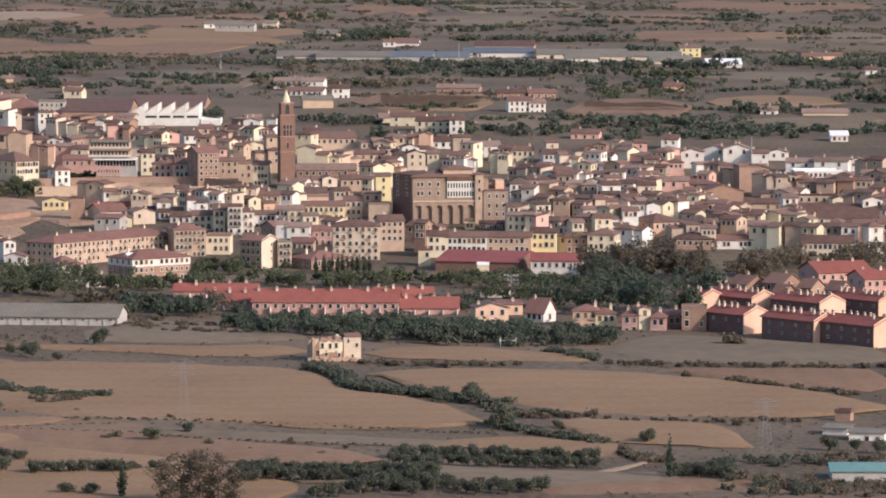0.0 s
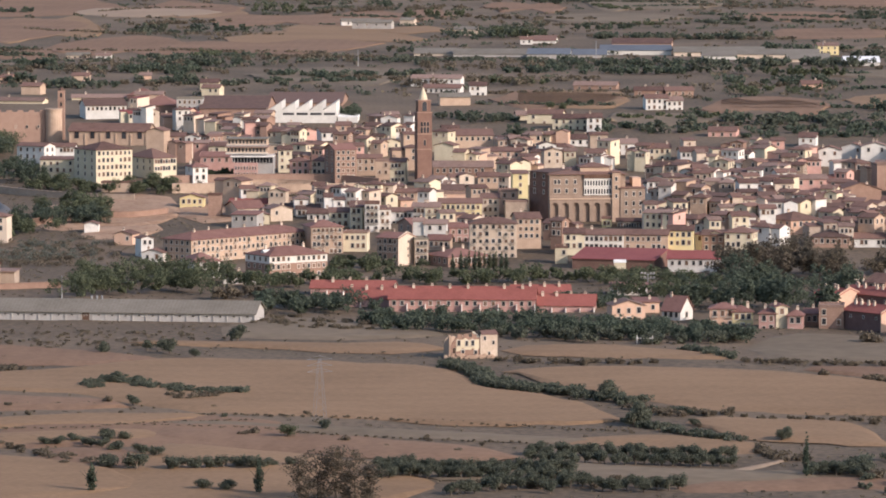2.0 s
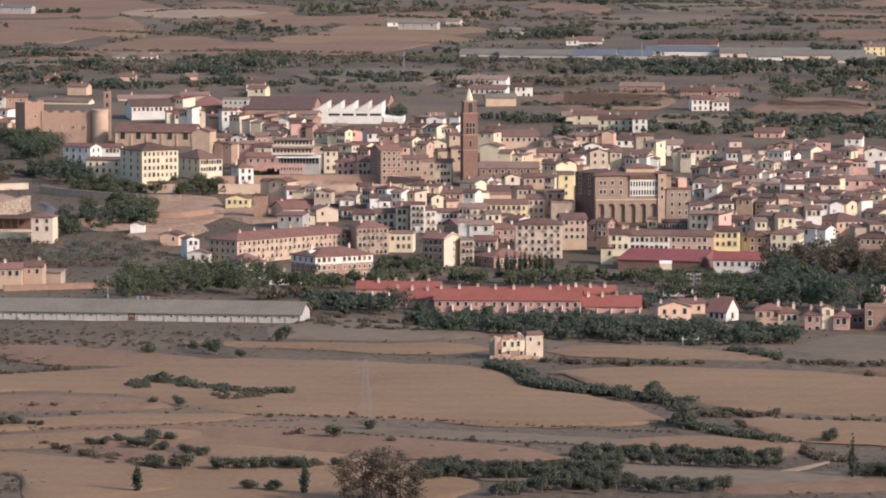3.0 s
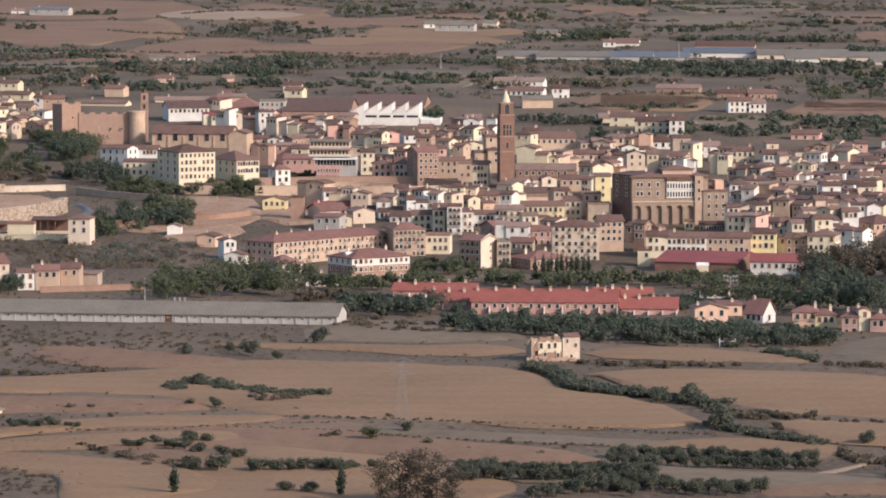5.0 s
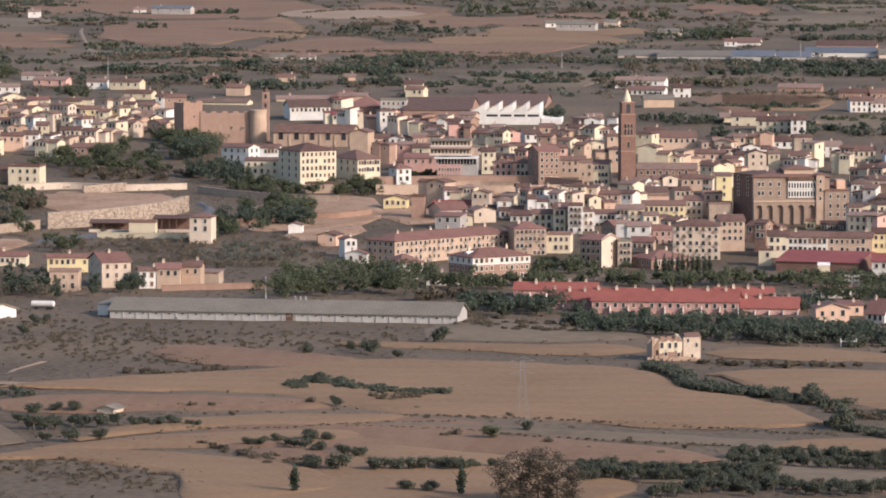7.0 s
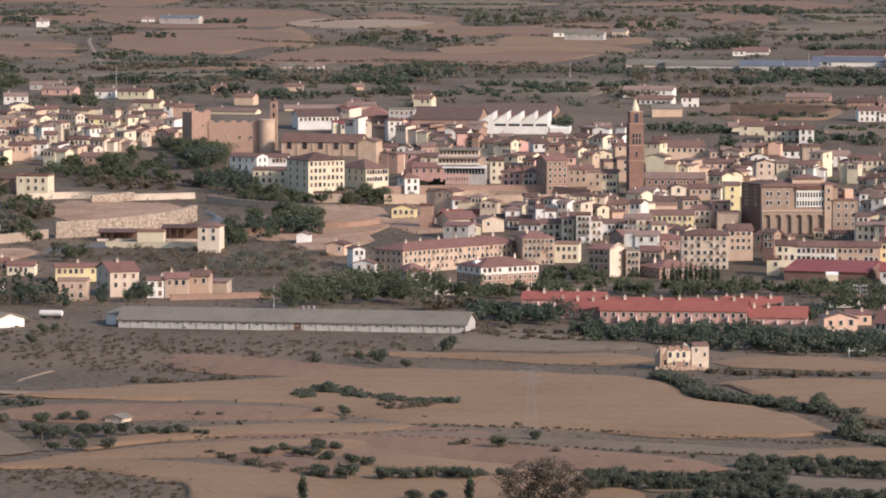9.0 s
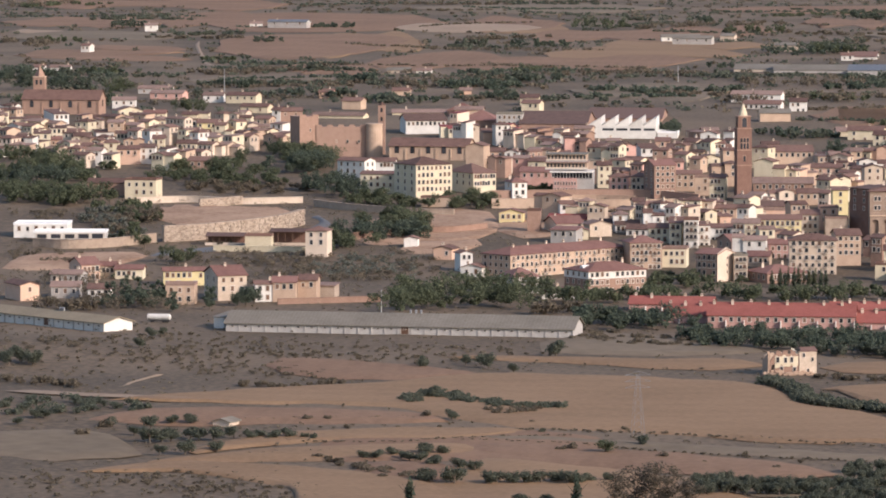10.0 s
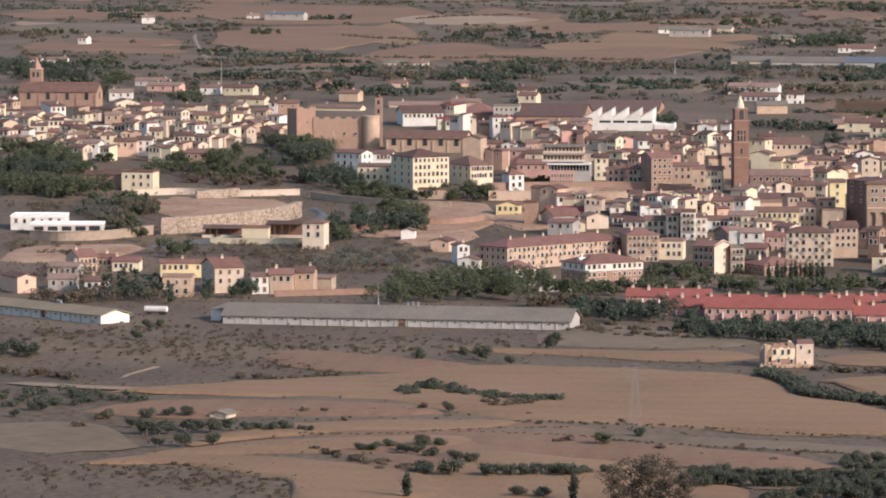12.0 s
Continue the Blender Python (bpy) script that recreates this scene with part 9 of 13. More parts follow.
house(86.8, 1960.9, -0, 8.0, 7.9, 6.0, 'gable', 'beige', 'tile', 1, 2, 0, chimneys=1, wing=(1, 4.7, 6.6, 4.6, 'gable'))
house(94.7, 1966.5, -29, 7.5, 7.7, 8.2, 'hip', 'pink', 'pale', 1, 3, 0, chimneys=0)
house(54.8, 1942.2, -25, 5.3, 8.6, 5.9, 'gable', 'white', 'tile', 1, 2, 1, chimneys=0, wing=(-1, 4.9, 7.9, 5.7, 'gable'))
house(62.7, 1942.4, -8, 5.9, 8.8, 6.0, 'hip', 'brick', 'tile', 1, 1, 0, chimneys=0, wing=(-1, 3.1, 6.2, 4.1, 'shed'))
house(68.5, 1940.2, -22, 5.9, 7.2, 7.7, 'gable', 'white', 'tile', 2, 3, 0, chimneys=1, wing=(-1, 5.2, 5.6, 5.4, 'gable'))
house(76.0, 1951.2, -37, 5.7, 8.4, 9.0, 'gable', 'cream', 'pale', 1, 1, 0, chimneys=1, wing=(-1, 4.0, 7.2, 5.7, 'gable'))
house(84.7, 1947.9, -25, 5.4, 8.0, 7.2, 'gable', 'pink', 'pale', 1, 1, 1, chimneys=0, wing=(-1, 4.6, 6.2, 7.0, 'front'))
house(91.3, 1940.0, -28, 7.7, 6.7, 9.5, 'hip', 'cream', 'tile', 2, 3, 1, chimneys=0)
house(98.0, 1942.7, -1, 4.7, 8.5, 6.0, 'gable', 'beige', 'pale', 2, 1, 0, chimneys=0, wing=(-1, 4.5, 5.9, 4.2, 'shed'))
house(35.4, 1905.2, -7, 7.6, 6.3, 6.3, 'gable', 'white', 'tile', 1, 1, 0, chimneys=1, wing=(-1, 4.6, 7.9, 4.5, 'gable'))
house(56.3, 1916.3, 14, 7.7, 7.7, 8.4, 'front', 'beige', 'pale', 2, 1, 0, chimneys=1, wing=(-1, 3.9, 7.4, 10.1, 'gable'))
house(62.9, 1931.5, -26, 7.7, 6.2, 9.8, 'shed', 'white', 'pale', 2, 3, 2, chimneys=0)
house(70.9, 1910.5, -2, 4.8, 7.8, 6.6, 'shed', 'white', 'tile', 1, 1, 0, chimneys=0)
house(78.6, 1926.7, -39, 6.0, 6.7, 5.3, 'gable', 'pink', 'tile', 1, 2, 1, chimneys=0)
house(87.1, 1920.5, -10, 6.2, 8.4, 8.2, 'gable', 'stone', 'tile', 2, 2, 0, chimneys=0)
house(94.3, 1903.9, 1, 4.7, 7.5, 6.2, 'shed', 'tan', 'tile', 1, 1, 0, chimneys=0, wing=(1, 3.6, 5.7, 4.4, 'front'))
house(109.4, 1916.4, 16, 7.8, 6.3, 6.2, 'gable', 'white', 'pale', 2, 1, 0, chimneys=0, wing=(1, 3.4, 6.1, 6.7, 'shed'))
house(130.5, 1902.0, -2, 6.9, 8.4, 6.2, 'gable', 'tan', 'pale', 1, 2, 0, chimneys=1, wing=(-1, 4.8, 7.9, 7.2, 'shed'))
house(178.8, 1902.6, -37, 7.3, 8.5, 9.4, 'gable', 'stone', 'tile', 1, 1, 0, chimneys=0, wing=(-1, 5.5, 5.5, 8.5, 'front'))
house(32.7, 1886.3, -7, 8.1, 6.9, 5.8, 'front', 'beige', 'pale', 1, 1, 0, chimneys=0)
house(41.0, 1899.4, -20, 4.5, 8.7, 7.2, 'gable', 'brick', 'tile', 1, 1, 0, chimneys=0)
house(53.0, 1897.6, 17, 6.6, 8.3, 7.2, 'front', 'white', 'dark', 2, 2, 0, chimneys=0, wing=(-1, 5.3, 7.7, 6.4, 'gable'))
house(59.4, 1894.1, -3, 4.5, 6.5, 6.8, 'gable', 'white', 'dark', 2, 2, 0, chimneys=1, wing=(-1, 3.4, 7.8, 6.0, 'gable'))
house(65.7, 1904.7, -23, 7.2, 8.5, 7.1, 'hip', 'white', 'pale', 1, 2, 0, chimneys=0)
house(73.5, 1891.8, 17, 5.0, 6.3, 6.9, 'hip', 'white', 'pale', 2, 3, 0, chimneys=0, wing=(1, 3.6, 7.2, 4.0, 'front'))
house(80.8, 1888.6, -15, 6.6, 7.0, 7.7, 'gable', 'white', 'dark', 1, 2, 0, chimneys=0)
house(89.0, 1890.7, 17, 6.0, 8.7, 5.4, 'gable', 'cream', 'tile', 1, 1, 0, chimneys=1)
house(95.9, 1890.6, 3, 6.2, 7.8, 9.4, 'hip', 'pink', 'tile', 1, 3, 0, chimneys=1, wing=(-1, 3.3, 7.9, 9.7, 'front'))
house(112.6, 1885.9, -2, 4.6, 8.0, 9.4, 'front', 'pink', 'tile', 2, 1, 0, chimneys=1)
house(187.8, 1879.0, -43, 6.4, 7.9, 5.9, 'front', 'cream', 'tile', 1, 3, 2, chimneys=0)
house(29.4, 1878.0, -23, 5.8, 6.9, 7.6, 'hip', 'brick', 'tile', 1, 3, 1, chimneys=1)
house(37.3, 1873.0, -42, 6.6, 8.5, 8.7, 'shed', 'beige', 'tile', 2, 3, 0, chimneys=0, wing=(-1, 5.2, 7.7, 8.2, 'gable'))
house(42.9, 1870.2, -28, 7.3, 8.2, 6.6, 'front', 'white', 'tile', 2, 1, 0, chimneys=0, wing=(1, 4.1, 6.3, 7.6, 'gable'))
house(48.8, 1860.5, 6, 5.6, 8.3, 8.8, 'gable', 'pink', 'tile', 2, 2, 0, chimneys=0, wing=(1, 3.3, 5.8, 8.1, 'front'))
house(57.8, 1882.0, -21, 6.1, 7.6, 9.7, 'front', 'cream', 'pale', 1, 2, 2, chimneys=1, wing=(-1, 3.0, 5.4, 11.4, 'gable'))
house(63.4, 1873.3, -23, 7.0, 8.6, 5.9, 'gable', 'brick', 'dark', 2, 3, 2, chimneys=0)
house(69.5, 1883.0, -37, 7.4, 7.2, 9.5, 'front', 'tan', 'tile', 2, 2, 0, chimneys=0)
house(75.9, 1873.0, -30, 6.4, 7.8, 8.5, 'gable', 'beige', 'pale', 1, 1, 1, chimneys=0, wing=(1, 5.4, 5.8, 8.7, 'shed'))
house(81.4, 1876.3, 1, 5.9, 8.2, 8.8, 'gable', 'brick', 'tile', 1, 3, 0, chimneys=1)
house(87.7, 1875.0, -16, 6.5, 7.2, 8.8, 'gable', 'stone', 'tile', 1, 2, 1, chimneys=1, wing=(-1, 4.0, 6.9, 4.9, 'gable'))
house(109.8, 1877.4, -40, 7.5, 8.4, 9.8, 'hip', 'tan', 'dark', 2, 1, 1, chimneys=1, wing=(1, 4.6, 6.4, 7.7, 'front'))
house(115.0, 1875.4, 16, 6.0, 7.7, 9.4, 'hip', 'brick', 'tile', 1, 3, 0, chimneys=0)
house(129.9, 1880.7, 1, 7.7, 7.6, 8.0, 'front', 'brick', 'tile', 1, 2, 0, chimneys=0, wing=(-1, 4.7, 5.1, 6.7, 'gable'))
house(136.2, 1865.9, 13, 8.1, 6.5, 5.4, 'hip', 'cream', 'tile', 1, 2, 0, chimneys=1, wing=(-1, 4.9, 7.9, 5.3, 'shed'))
house(145.0, 1867.1, -11, 7.8, 6.8, 5.4, 'front', 'white', 'tile', 2, 2, 0, chimneys=1)
house(173.8, 1877.4, -9, 5.7, 7.4, 6.2, 'gable', 'cream', 'pale', 1, 3, 0, chimneys=0)
house(179.4, 1857.8, 6, 6.3, 6.9, 8.7, 'gable', 'white', 'dark', 2, 1, 0, chimneys=0)
house(31.3, 1839.2, -38, 8.0, 7.9, 7.2, 'front', 'cream', 'dark', 1, 1, 0, chimneys=1, wing=(1, 5.0, 6.7, 5.1, 'gable'))
house(38.6, 1855.1, 18, 5.4, 8.4, 5.5, 'gable', 'cream', 'tile', 1, 2, 0, chimneys=1, wing=(-1, 4.6, 5.9, 4.9, 'shed'))
house(45.7, 1857.5, -21, 5.3, 8.2, 7.0, 'shed', 'cream', 'tile', 1, 2, 0, chimneys=1)
house(50.7, 1838.6, -27, 6.1, 8.5, 9.4, 'gable', 'white', 'tile', 1, 2, 1, chimneys=0, wing=(1, 3.3, 6.7, 9.1, 'front'))
house(57.5, 1852.5, -1, 8.2, 7.6, 6.3, 'gable', 'tan', 'dark', 1, 3, 0, chimneys=0, wing=(1, 5.1, 8.0, 4.1, 'shed'))
house(64.0, 1860.0, -9, 6.3, 8.3, 7.5, 'shed', 'tan', 'tile', 1, 1, 0, chimneys=0)
house(70.2, 1848.9, -6, 5.9, 7.7, 9.1, 'shed', 'white', 'dark', 2, 2, 0, chimneys=0, wing=(-1, 5.2, 6.0, 7.9, 'shed'))
house(75.5, 1847.1, -30, 6.5, 8.8, 6.0, 'shed', 'cream', 'tile', 2, 2, 1, chimneys=0, wing=(1, 4.1, 7.4, 5.8, 'gable'))
house(83.5, 1859.0, 14, 8.0, 8.0, 7.3, 'gable', 'white', 'tile', 1, 3, 0, chimneys=1)
house(104.5, 1847.2, -28, 5.4, 7.0, 8.5, 'gable', 'pink', 'pale', 2, 2, 1, chimneys=1, wing=(-1, 5.0, 6.9, 6.4, 'front'))
house(131.1, 1842.0, -30, 5.3, 6.7, 8.0, 'gable', 'tan', 'tile', 1, 1, 1, chimneys=1, wing=(-1, 5.4, 7.2, 8.8, 'shed'))
house(138.9, 1833.0, 6, 4.5, 8.2, 9.1, 'front', 'tan', 'tile', 1, 2, 0, chimneys=1, wing=(1, 4.2, 8.0, 9.4, 'shed'))
house(145.3, 1833.8, -30, 6.5, 8.1, 6.5, 'gable', 'beige', 'tile', 1, 3, 2, chimneys=1)
house(160.4, 1835.9, -12, 5.5, 8.4, 9.4, 'front', 'stone', 'pale', 1, 2, 1, chimneys=0, wing=(-1, 5.1, 6.1, 7.8, 'gable'))
house(165.6, 1835.4, -36, 6.5, 7.5, 7.4, 'gable', 'tan', 'tile', 1, 1, 1, chimneys=1)
house(173.1, 1835.9, -29, 7.4, 6.9, 9.9, 'front', 'stone', 'dark', 2, 2, 1, chimneys=0)
house(180.5, 1831.9, 18, 6.2, 7.3, 9.0, 'gable', 'tan', 'tile', 2, 1, 0, chimneys=1)
house(28.4, 1820.4, -24, 6.0, 8.1, 7.5, 'hip', 'brick', 'pale', 1, 1, 0, chimneys=0)
house(36.6, 1830.5, -8, 6.9, 7.9, 7.8, 'shed', 'tan', 'tile', 1, 3, 0, chimneys=1)
house(41.6, 1818.1, -2, 7.4, 7.5, 6.6, 'gable', 'pink', 'pale', 1, 2, 0, chimneys=0, wing=(1, 3.5, 5.1, 4.7, 'front'))
house(48.3, 1831.1, -1, 6.1, 6.9, 9.4, 'gable', 'stone', 'tile', 2, 2, 0, chimneys=0, wing=(-1, 5.2, 5.7, 7.9, 'shed'))
house(54.4, 1829.6, 7, 7.9, 8.8, 5.9, 'hip', 'white', 'pale', 2, 1, 0, chimneys=0)
house(59.7, 1815.8, -10, 5.7, 6.4, 9.0, 'front', 'white', 'tile', 1, 1, 0, chimneys=1, wing=(-1, 3.7, 5.3, 7.9, 'shed'))
house(68.2, 1828.8, 19, 6.5, 6.9, 8.6, 'gable', 'beige', 'tile', 1, 1, 0, chimneys=0)
house(75.4, 1814.0, -11, 4.9, 7.8, 5.8, 'gable', 'beige', 'tile', 2, 2, 0, chimneys=1, wing=(1, 3.5, 7.9, 3.6, 'shed'))
house(81.6, 1813.2, -21, 5.4, 6.9, 9.6, 'hip', 'cream', 'tile', 1, 1, 0, chimneys=1)
house(102.2, 1826.8, -17, 8.1, 6.4, 6.5, 'gable', 'pink', 'tile', 2, 2, 0, chimneys=0, wing=(1, 3.2, 6.3, 6.0, 'gable'))
house(134.0, 1815.9, 8, 4.8, 8.5, 10.2, 'shed', 'stone', 'dark', 1, 2, 0, chimneys=0, wing=(-1, 3.6, 6.8, 10.0, 'front'))
house(143.6, 1831.0, -13, 5.4, 6.8, 8.1, 'hip', 'tan', 'tile', 1, 1, 1, chimneys=0)
house(150.5, 1831.0, -24, 5.7, 8.6, 5.5, 'front', 'white', 'pale', 2, 1, 1, chimneys=0)
house(156.5, 1825.3, -2, 7.0, 6.2, 7.1, 'gable', 'cream', 'pale', 1, 1, 0, chimneys=0, wing=(1, 4.8, 6.2, 8.0, 'front'))
house(162.2, 1819.8, -32, 7.4, 8.4, 8.3, 'shed', 'pink', 'tile', 2, 2, 0, chimneys=0, wing=(-1, 5.1, 7.6, 9.0, 'gable'))
house(170.0, 1823.6, -30, 6.8, 6.3, 6.9, 'hip', 'beige', 'dark', 1, 2, 0, chimneys=0)
house(176.0, 1815.0, -39, 7.5, 8.6, 10.0, 'gable', 'cream', 'tile', 2, 2, 1, chimneys=1, wing=(-1, 4.9, 6.5, 8.5, 'gable'))
house(182.0, 1821.7, -15, 7.4, 7.6, 7.4, 'gable', 'brick', 'tile', 1, 3, 1, chimneys=0)
house(30.2, 1803.2, -0, 7.8, 8.4, 8.8, 'hip', 'white', 'dark', 2, 3, 0, chimneys=0, wing=(-1, 5.4, 7.6, 7.7, 'shed'))
house(36.2, 1798.2, -39, 6.7, 8.4, 7.5, 'hip', 'brick', 'pale', 1, 1, 0, chimneys=0, wing=(-1, 5.0, 7.2, 5.0, 'front'))
house(43.6, 1804.5, -15, 5.4, 7.7, 8.6, 'front', 'stone', 'tile', 1, 2, 1, chimneys=0, wing=(-1, 4.1, 7.9, 6.6, 'front'))
house(51.9, 1804.5, -27, 6.5, 7.9, 6.6, 'shed', 'tan', 'pale', 2, 2, 0, chimneys=0, wing=(-1, 4.8, 6.0, 6.5, 'shed'))
house(57.3, 1799.3, -6, 5.9, 8.5, 8.7, 'hip', 'stone', 'pale', 2, 2, 0, chimneys=0, wing=(-1, 5.5, 6.0, 9.0, 'gable'))
house(65.5, 1807.5, 6, 6.0, 6.9, 7.1, 'gable', 'cream', 'tile', 2, 1, 0, chimneys=1, wing=(1, 4.6, 7.8, 6.0, 'shed'))
house(72.0, 1811.5, -24, 6.8, 7.2, 8.2, 'gable', 'white', 'tile', 1, 1, 1, chimneys=0, wing=(1, 3.9, 6.4, 5.3, 'shed'))
house(78.7, 1801.8, 14, 6.5, 6.2, 6.2, 'shed', 'white', 'tile', 1, 1, 0, chimneys=0, wing=(-1, 4.2, 7.1, 6.1, 'gable'))
house(97.3, 1802.7, -15, 6.0, 7.4, 6.1, 'gable', 'cream', 'tile', 2, 2, 0, chimneys=0, wing=(1, 4.8, 5.7, 4.6, 'shed'))
house(128.4, 1793.2, -9, 7.6, 8.1, 6.0, 'shed', 'tan', 'dark', 1, 1, 0, chimneys=1, wing=(-1, 4.3, 5.9, 3.5, 'front'))
house(136.7, 1796.1, -30, 7.0, 8.6, 6.4, 'gable', 'white', 'tile', 1, 3, 1, chimneys=1)
house(143.9, 1809.4, -7, 6.9, 6.8, 8.7, 'hip', 'stone', 'tile', 2, 1, 0, chimneys=0)
house(150.0, 1802.8, -20, 7.0, 7.0, 9.2, 'gable', 'tan', 'tile', 1, 1, 0, chimneys=0)
house(157.9, 1802.6, -20, 6.5, 7.4, 9.9, 'gable', 'brick', 'tile', 2, 1, 0, chimneys=0)
house(165.2, 1803.5, -9, 6.9, 6.9, 9.9, 'shed', 'stone', 'tile', 1, 3, 0, chimneys=0)
house(173.0, 1809.6, -7, 5.9, 6.9, 6.6, 'shed', 'white', 'pale', 2, 3, 0, chimneys=1)
house(179.2, 1795.9, -16, 5.1, 7.4, 5.7, 'gable', 'white', 'pale', 2, 2, 1, chimneys=1, wing=(-1, 4.7, 6.8, 4.6, 'front'))
house(29.2, 1782.8, -29, 6.1, 7.4, 7.2, 'front', 'beige', 'tile', 1, 2, 1, chimneys=0, wing=(1, 4.9, 7.2, 4.6, 'front'))
house(35.8, 1784.6, -2, 7.3, 6.4, 7.1, 'shed', 'white', 'pale', 2, 2, 0, chimneys=1, wing=(-1, 5.5, 7.6, 6.3, 'gable'))
house(42.3, 1775.3, -8, 5.3, 8.0, 9.8, 'shed', 'tan', 'tile', 1, 2, 0, chimneys=1)
house(50.0, 1774.0, 1, 6.8, 8.7, 5.9, 'hip', 'cream', 'tile', 2, 2, 0, chimneys=0)
house(56.8, 1769.9, 16, 8.0, 8.0, 5.6, 'gable', 'tan', 'dark', 1, 1, 0, chimneys=0, wing=(1, 3.2, 5.8, 6.5, 'shed'))
house(65.6, 1788.1, 9, 7.4, 8.7, 9.7, 'gable', 'white', 'tile', 1, 1, 0, chimneys=0)
house(72.5, 1773.8, -9, 5.0, 8.3, 6.0, 'gable', 'stone', 'tile', 1, 2, 0, chimneys=0, wing=(-1, 4.9, 7.8, 3.8, 'shed'))
house(79.3, 1789.0, 3, 7.1, 8.0, 9.5, 'gable', 'beige', 'tile', 2, 1, 0, chimneys=0, wing=(-1, 3.7, 6.9, 6.5, 'gable'))
house(99.1, 1773.4, -34, 6.8, 8.1, 6.1, 'hip', 'white', 'pale', 2, 3, 2, chimneys=1, wing=(1, 4.4, 6.7, 4.3, 'front'))
house(131.5, 1791.2, -36, 7.6, 8.0, 6.6, 'front', 'beige', 'pale', 2, 2, 0, chimneys=0)
house(159.9, 1779.5, 9, 7.7, 8.4, 7.1, 'gable', 'cream', 'tile', 1, 1, 0, chimneys=0, wing=(-1, 5.5, 6.3, 5.1, 'front'))
house(167.5, 1778.2, -41, 6.1, 8.2, 9.4, 'gable', 'pink', 'tile', 1, 3, 0, chimneys=0, wing=(1, 5.1, 6.3, 9.9, 'gable'))
house(171.9, 1765.3, -6, 5.5, 6.5, 6.9, 'gable', 'cream', 'dark', 1, 3, 0, chimneys=0, wing=(-1, 3.5, 7.8, 7.6, 'shed'))
house(32.7, 1771.5, -19, 5.2, 8.5, 10.0, 'gable', 'white', 'pale', 1, 1, 0, chimneys=0)
house(37.8, 1764.4, -25, 5.3, 7.7, 7.2, 'gable', 'stone', 'dark', 1, 2, 2, chimneys=0, wing=(-1, 3.4, 5.3, 5.7, 'front'))
house(43.9, 1772.1, -34, 6.8, 6.6, 9.4, 'gable', 'tan', 'pale', 2, 1, 2, chimneys=0, wing=(-1, 4.6, 6.5, 11.2, 'shed'))
house(50.7, 1758.2, -19, 4.7, 7.8, 7.2, 'gable', 'white', 'tile', 1, 1, 1, chimneys=1, wing=(-1, 5.5, 6.8, 8.2, 'front'))
house(56.5, 1760.9, -38, 7.1, 7.6, 7.1, 'shed', 'cream', 'pale', 2, 3, 0, chimneys=0, wing=(-1, 5.0, 5.3, 5.3, 'gable'))
house(64.3, 1758.2, 6, 7.2, 7.1, 8.8, 'gable', 'tan', 'dark', 1, 2, 0, chimneys=0, wing=(1, 3.8, 7.9, 6.8, 'front'))
house(71.1, 1751.3, 8, 5.5, 8.0, 8.3, 'gable', 'stone', 'dark', 1, 2, 0, chimneys=1, wing=(-1, 3.0, 7.4, 4.6, 'gable'))
house(78.6, 1763.1, -32, 4.7, 6.4, 7.6, 'gable', 'pink', 'dark', 1, 1, 1, chimneys=0)
house(90.7, 1758.0, 18, 6.0, 8.6, 6.2, 'gable', 'cream', 'tile', 1, 1, 0, chimneys=1, wing=(1, 4.0, 7.4, 5.1, 'front'))
house(95.6, 1753.2, -20, 4.6, 7.9, 9.1, 'front', 'cream', 'tile', 1, 1, 0, chimneys=1, wing=(-1, 3.9, 6.1, 8.5, 'front'))
house(101.6, 1750.7, -10, 7.6, 7.4, 6.3, 'gable', 'beige', 'tile', 1, 1, 0, chimneys=0)
house(152.1, 1748.3, -9, 4.7, 6.6, 5.4, 'gable', 'beige', 'tile', 2, 2, 0, chimneys=0)
house(161.0, 1760.2, -28, 7.4, 7.2, 9.4, 'gable', 'stone', 'dark', 2, 2, 1, chimneys=0, wing=(-1, 4.1, 6.2, 7.9, 'shed'))
house(166.6, 1755.9, -3, 4.5, 6.3, 8.1, 'hip', 'pink', 'tile', 1, 2, 0, chimneys=0)
house(171.8, 1746.4, -36, 4.7, 7.3, 8.3, 'gable', 'beige', 'tile', 2, 1, 1, chimneys=0, wing=(1, 5.5, 5.1, 7.8, 'gable'))
house(25.9, 1738.4, -16, 6.8, 7.7, 6.3, 'hip', 'pink', 'dark', 1, 1, 2, chimneys=0)
house(32.8, 1741.1, 14, 6.6, 7.0, 5.8, 'front', 'cream', 'tile', 1, 1, 0, chimneys=0, wing=(-1, 3.9, 6.5, 4.9, 'gable'))
house(38.0, 1731.5, -27, 4.8, 8.1, 5.5, 'front', 'white', 'dark', 1, 2, 0, chimneys=0)
house(44.8, 1737.1, -20, 4.4, 6.8, 6.5, 'gable', 'cream', 'dark', 1, 1, 2, chimneys=0)
house(51.6, 1735.5, -38, 7.7, 6.7, 9.6, 'gable', 'stone', 'dark', 1, 2, 0, chimneys=0)
house(57.3, 1743.2, -33, 6.7, 7.1, 5.8, 'gable', 'white', 'tile', 1, 2, 1, chimneys=1)
house(63.7, 1744.9, -28, 6.8, 6.9, 7.4, 'shed', 'beige', 'tile', 1, 1, 2, chimneys=0, wing=(1, 4.4, 5.4, 7.9, 'front'))
house(71.4, 1744.4, 18, 6.4, 6.5, 6.7, 'shed', 'tan', 'pale', 2, 1, 0, chimneys=1, wing=(1, 4.0, 7.7, 7.3, 'gable'))
house(78.6, 1751.3, -25, 6.6, 6.4, 9.7, 'gable', 'stone', 'tile', 2, 2, 2, chimneys=1)
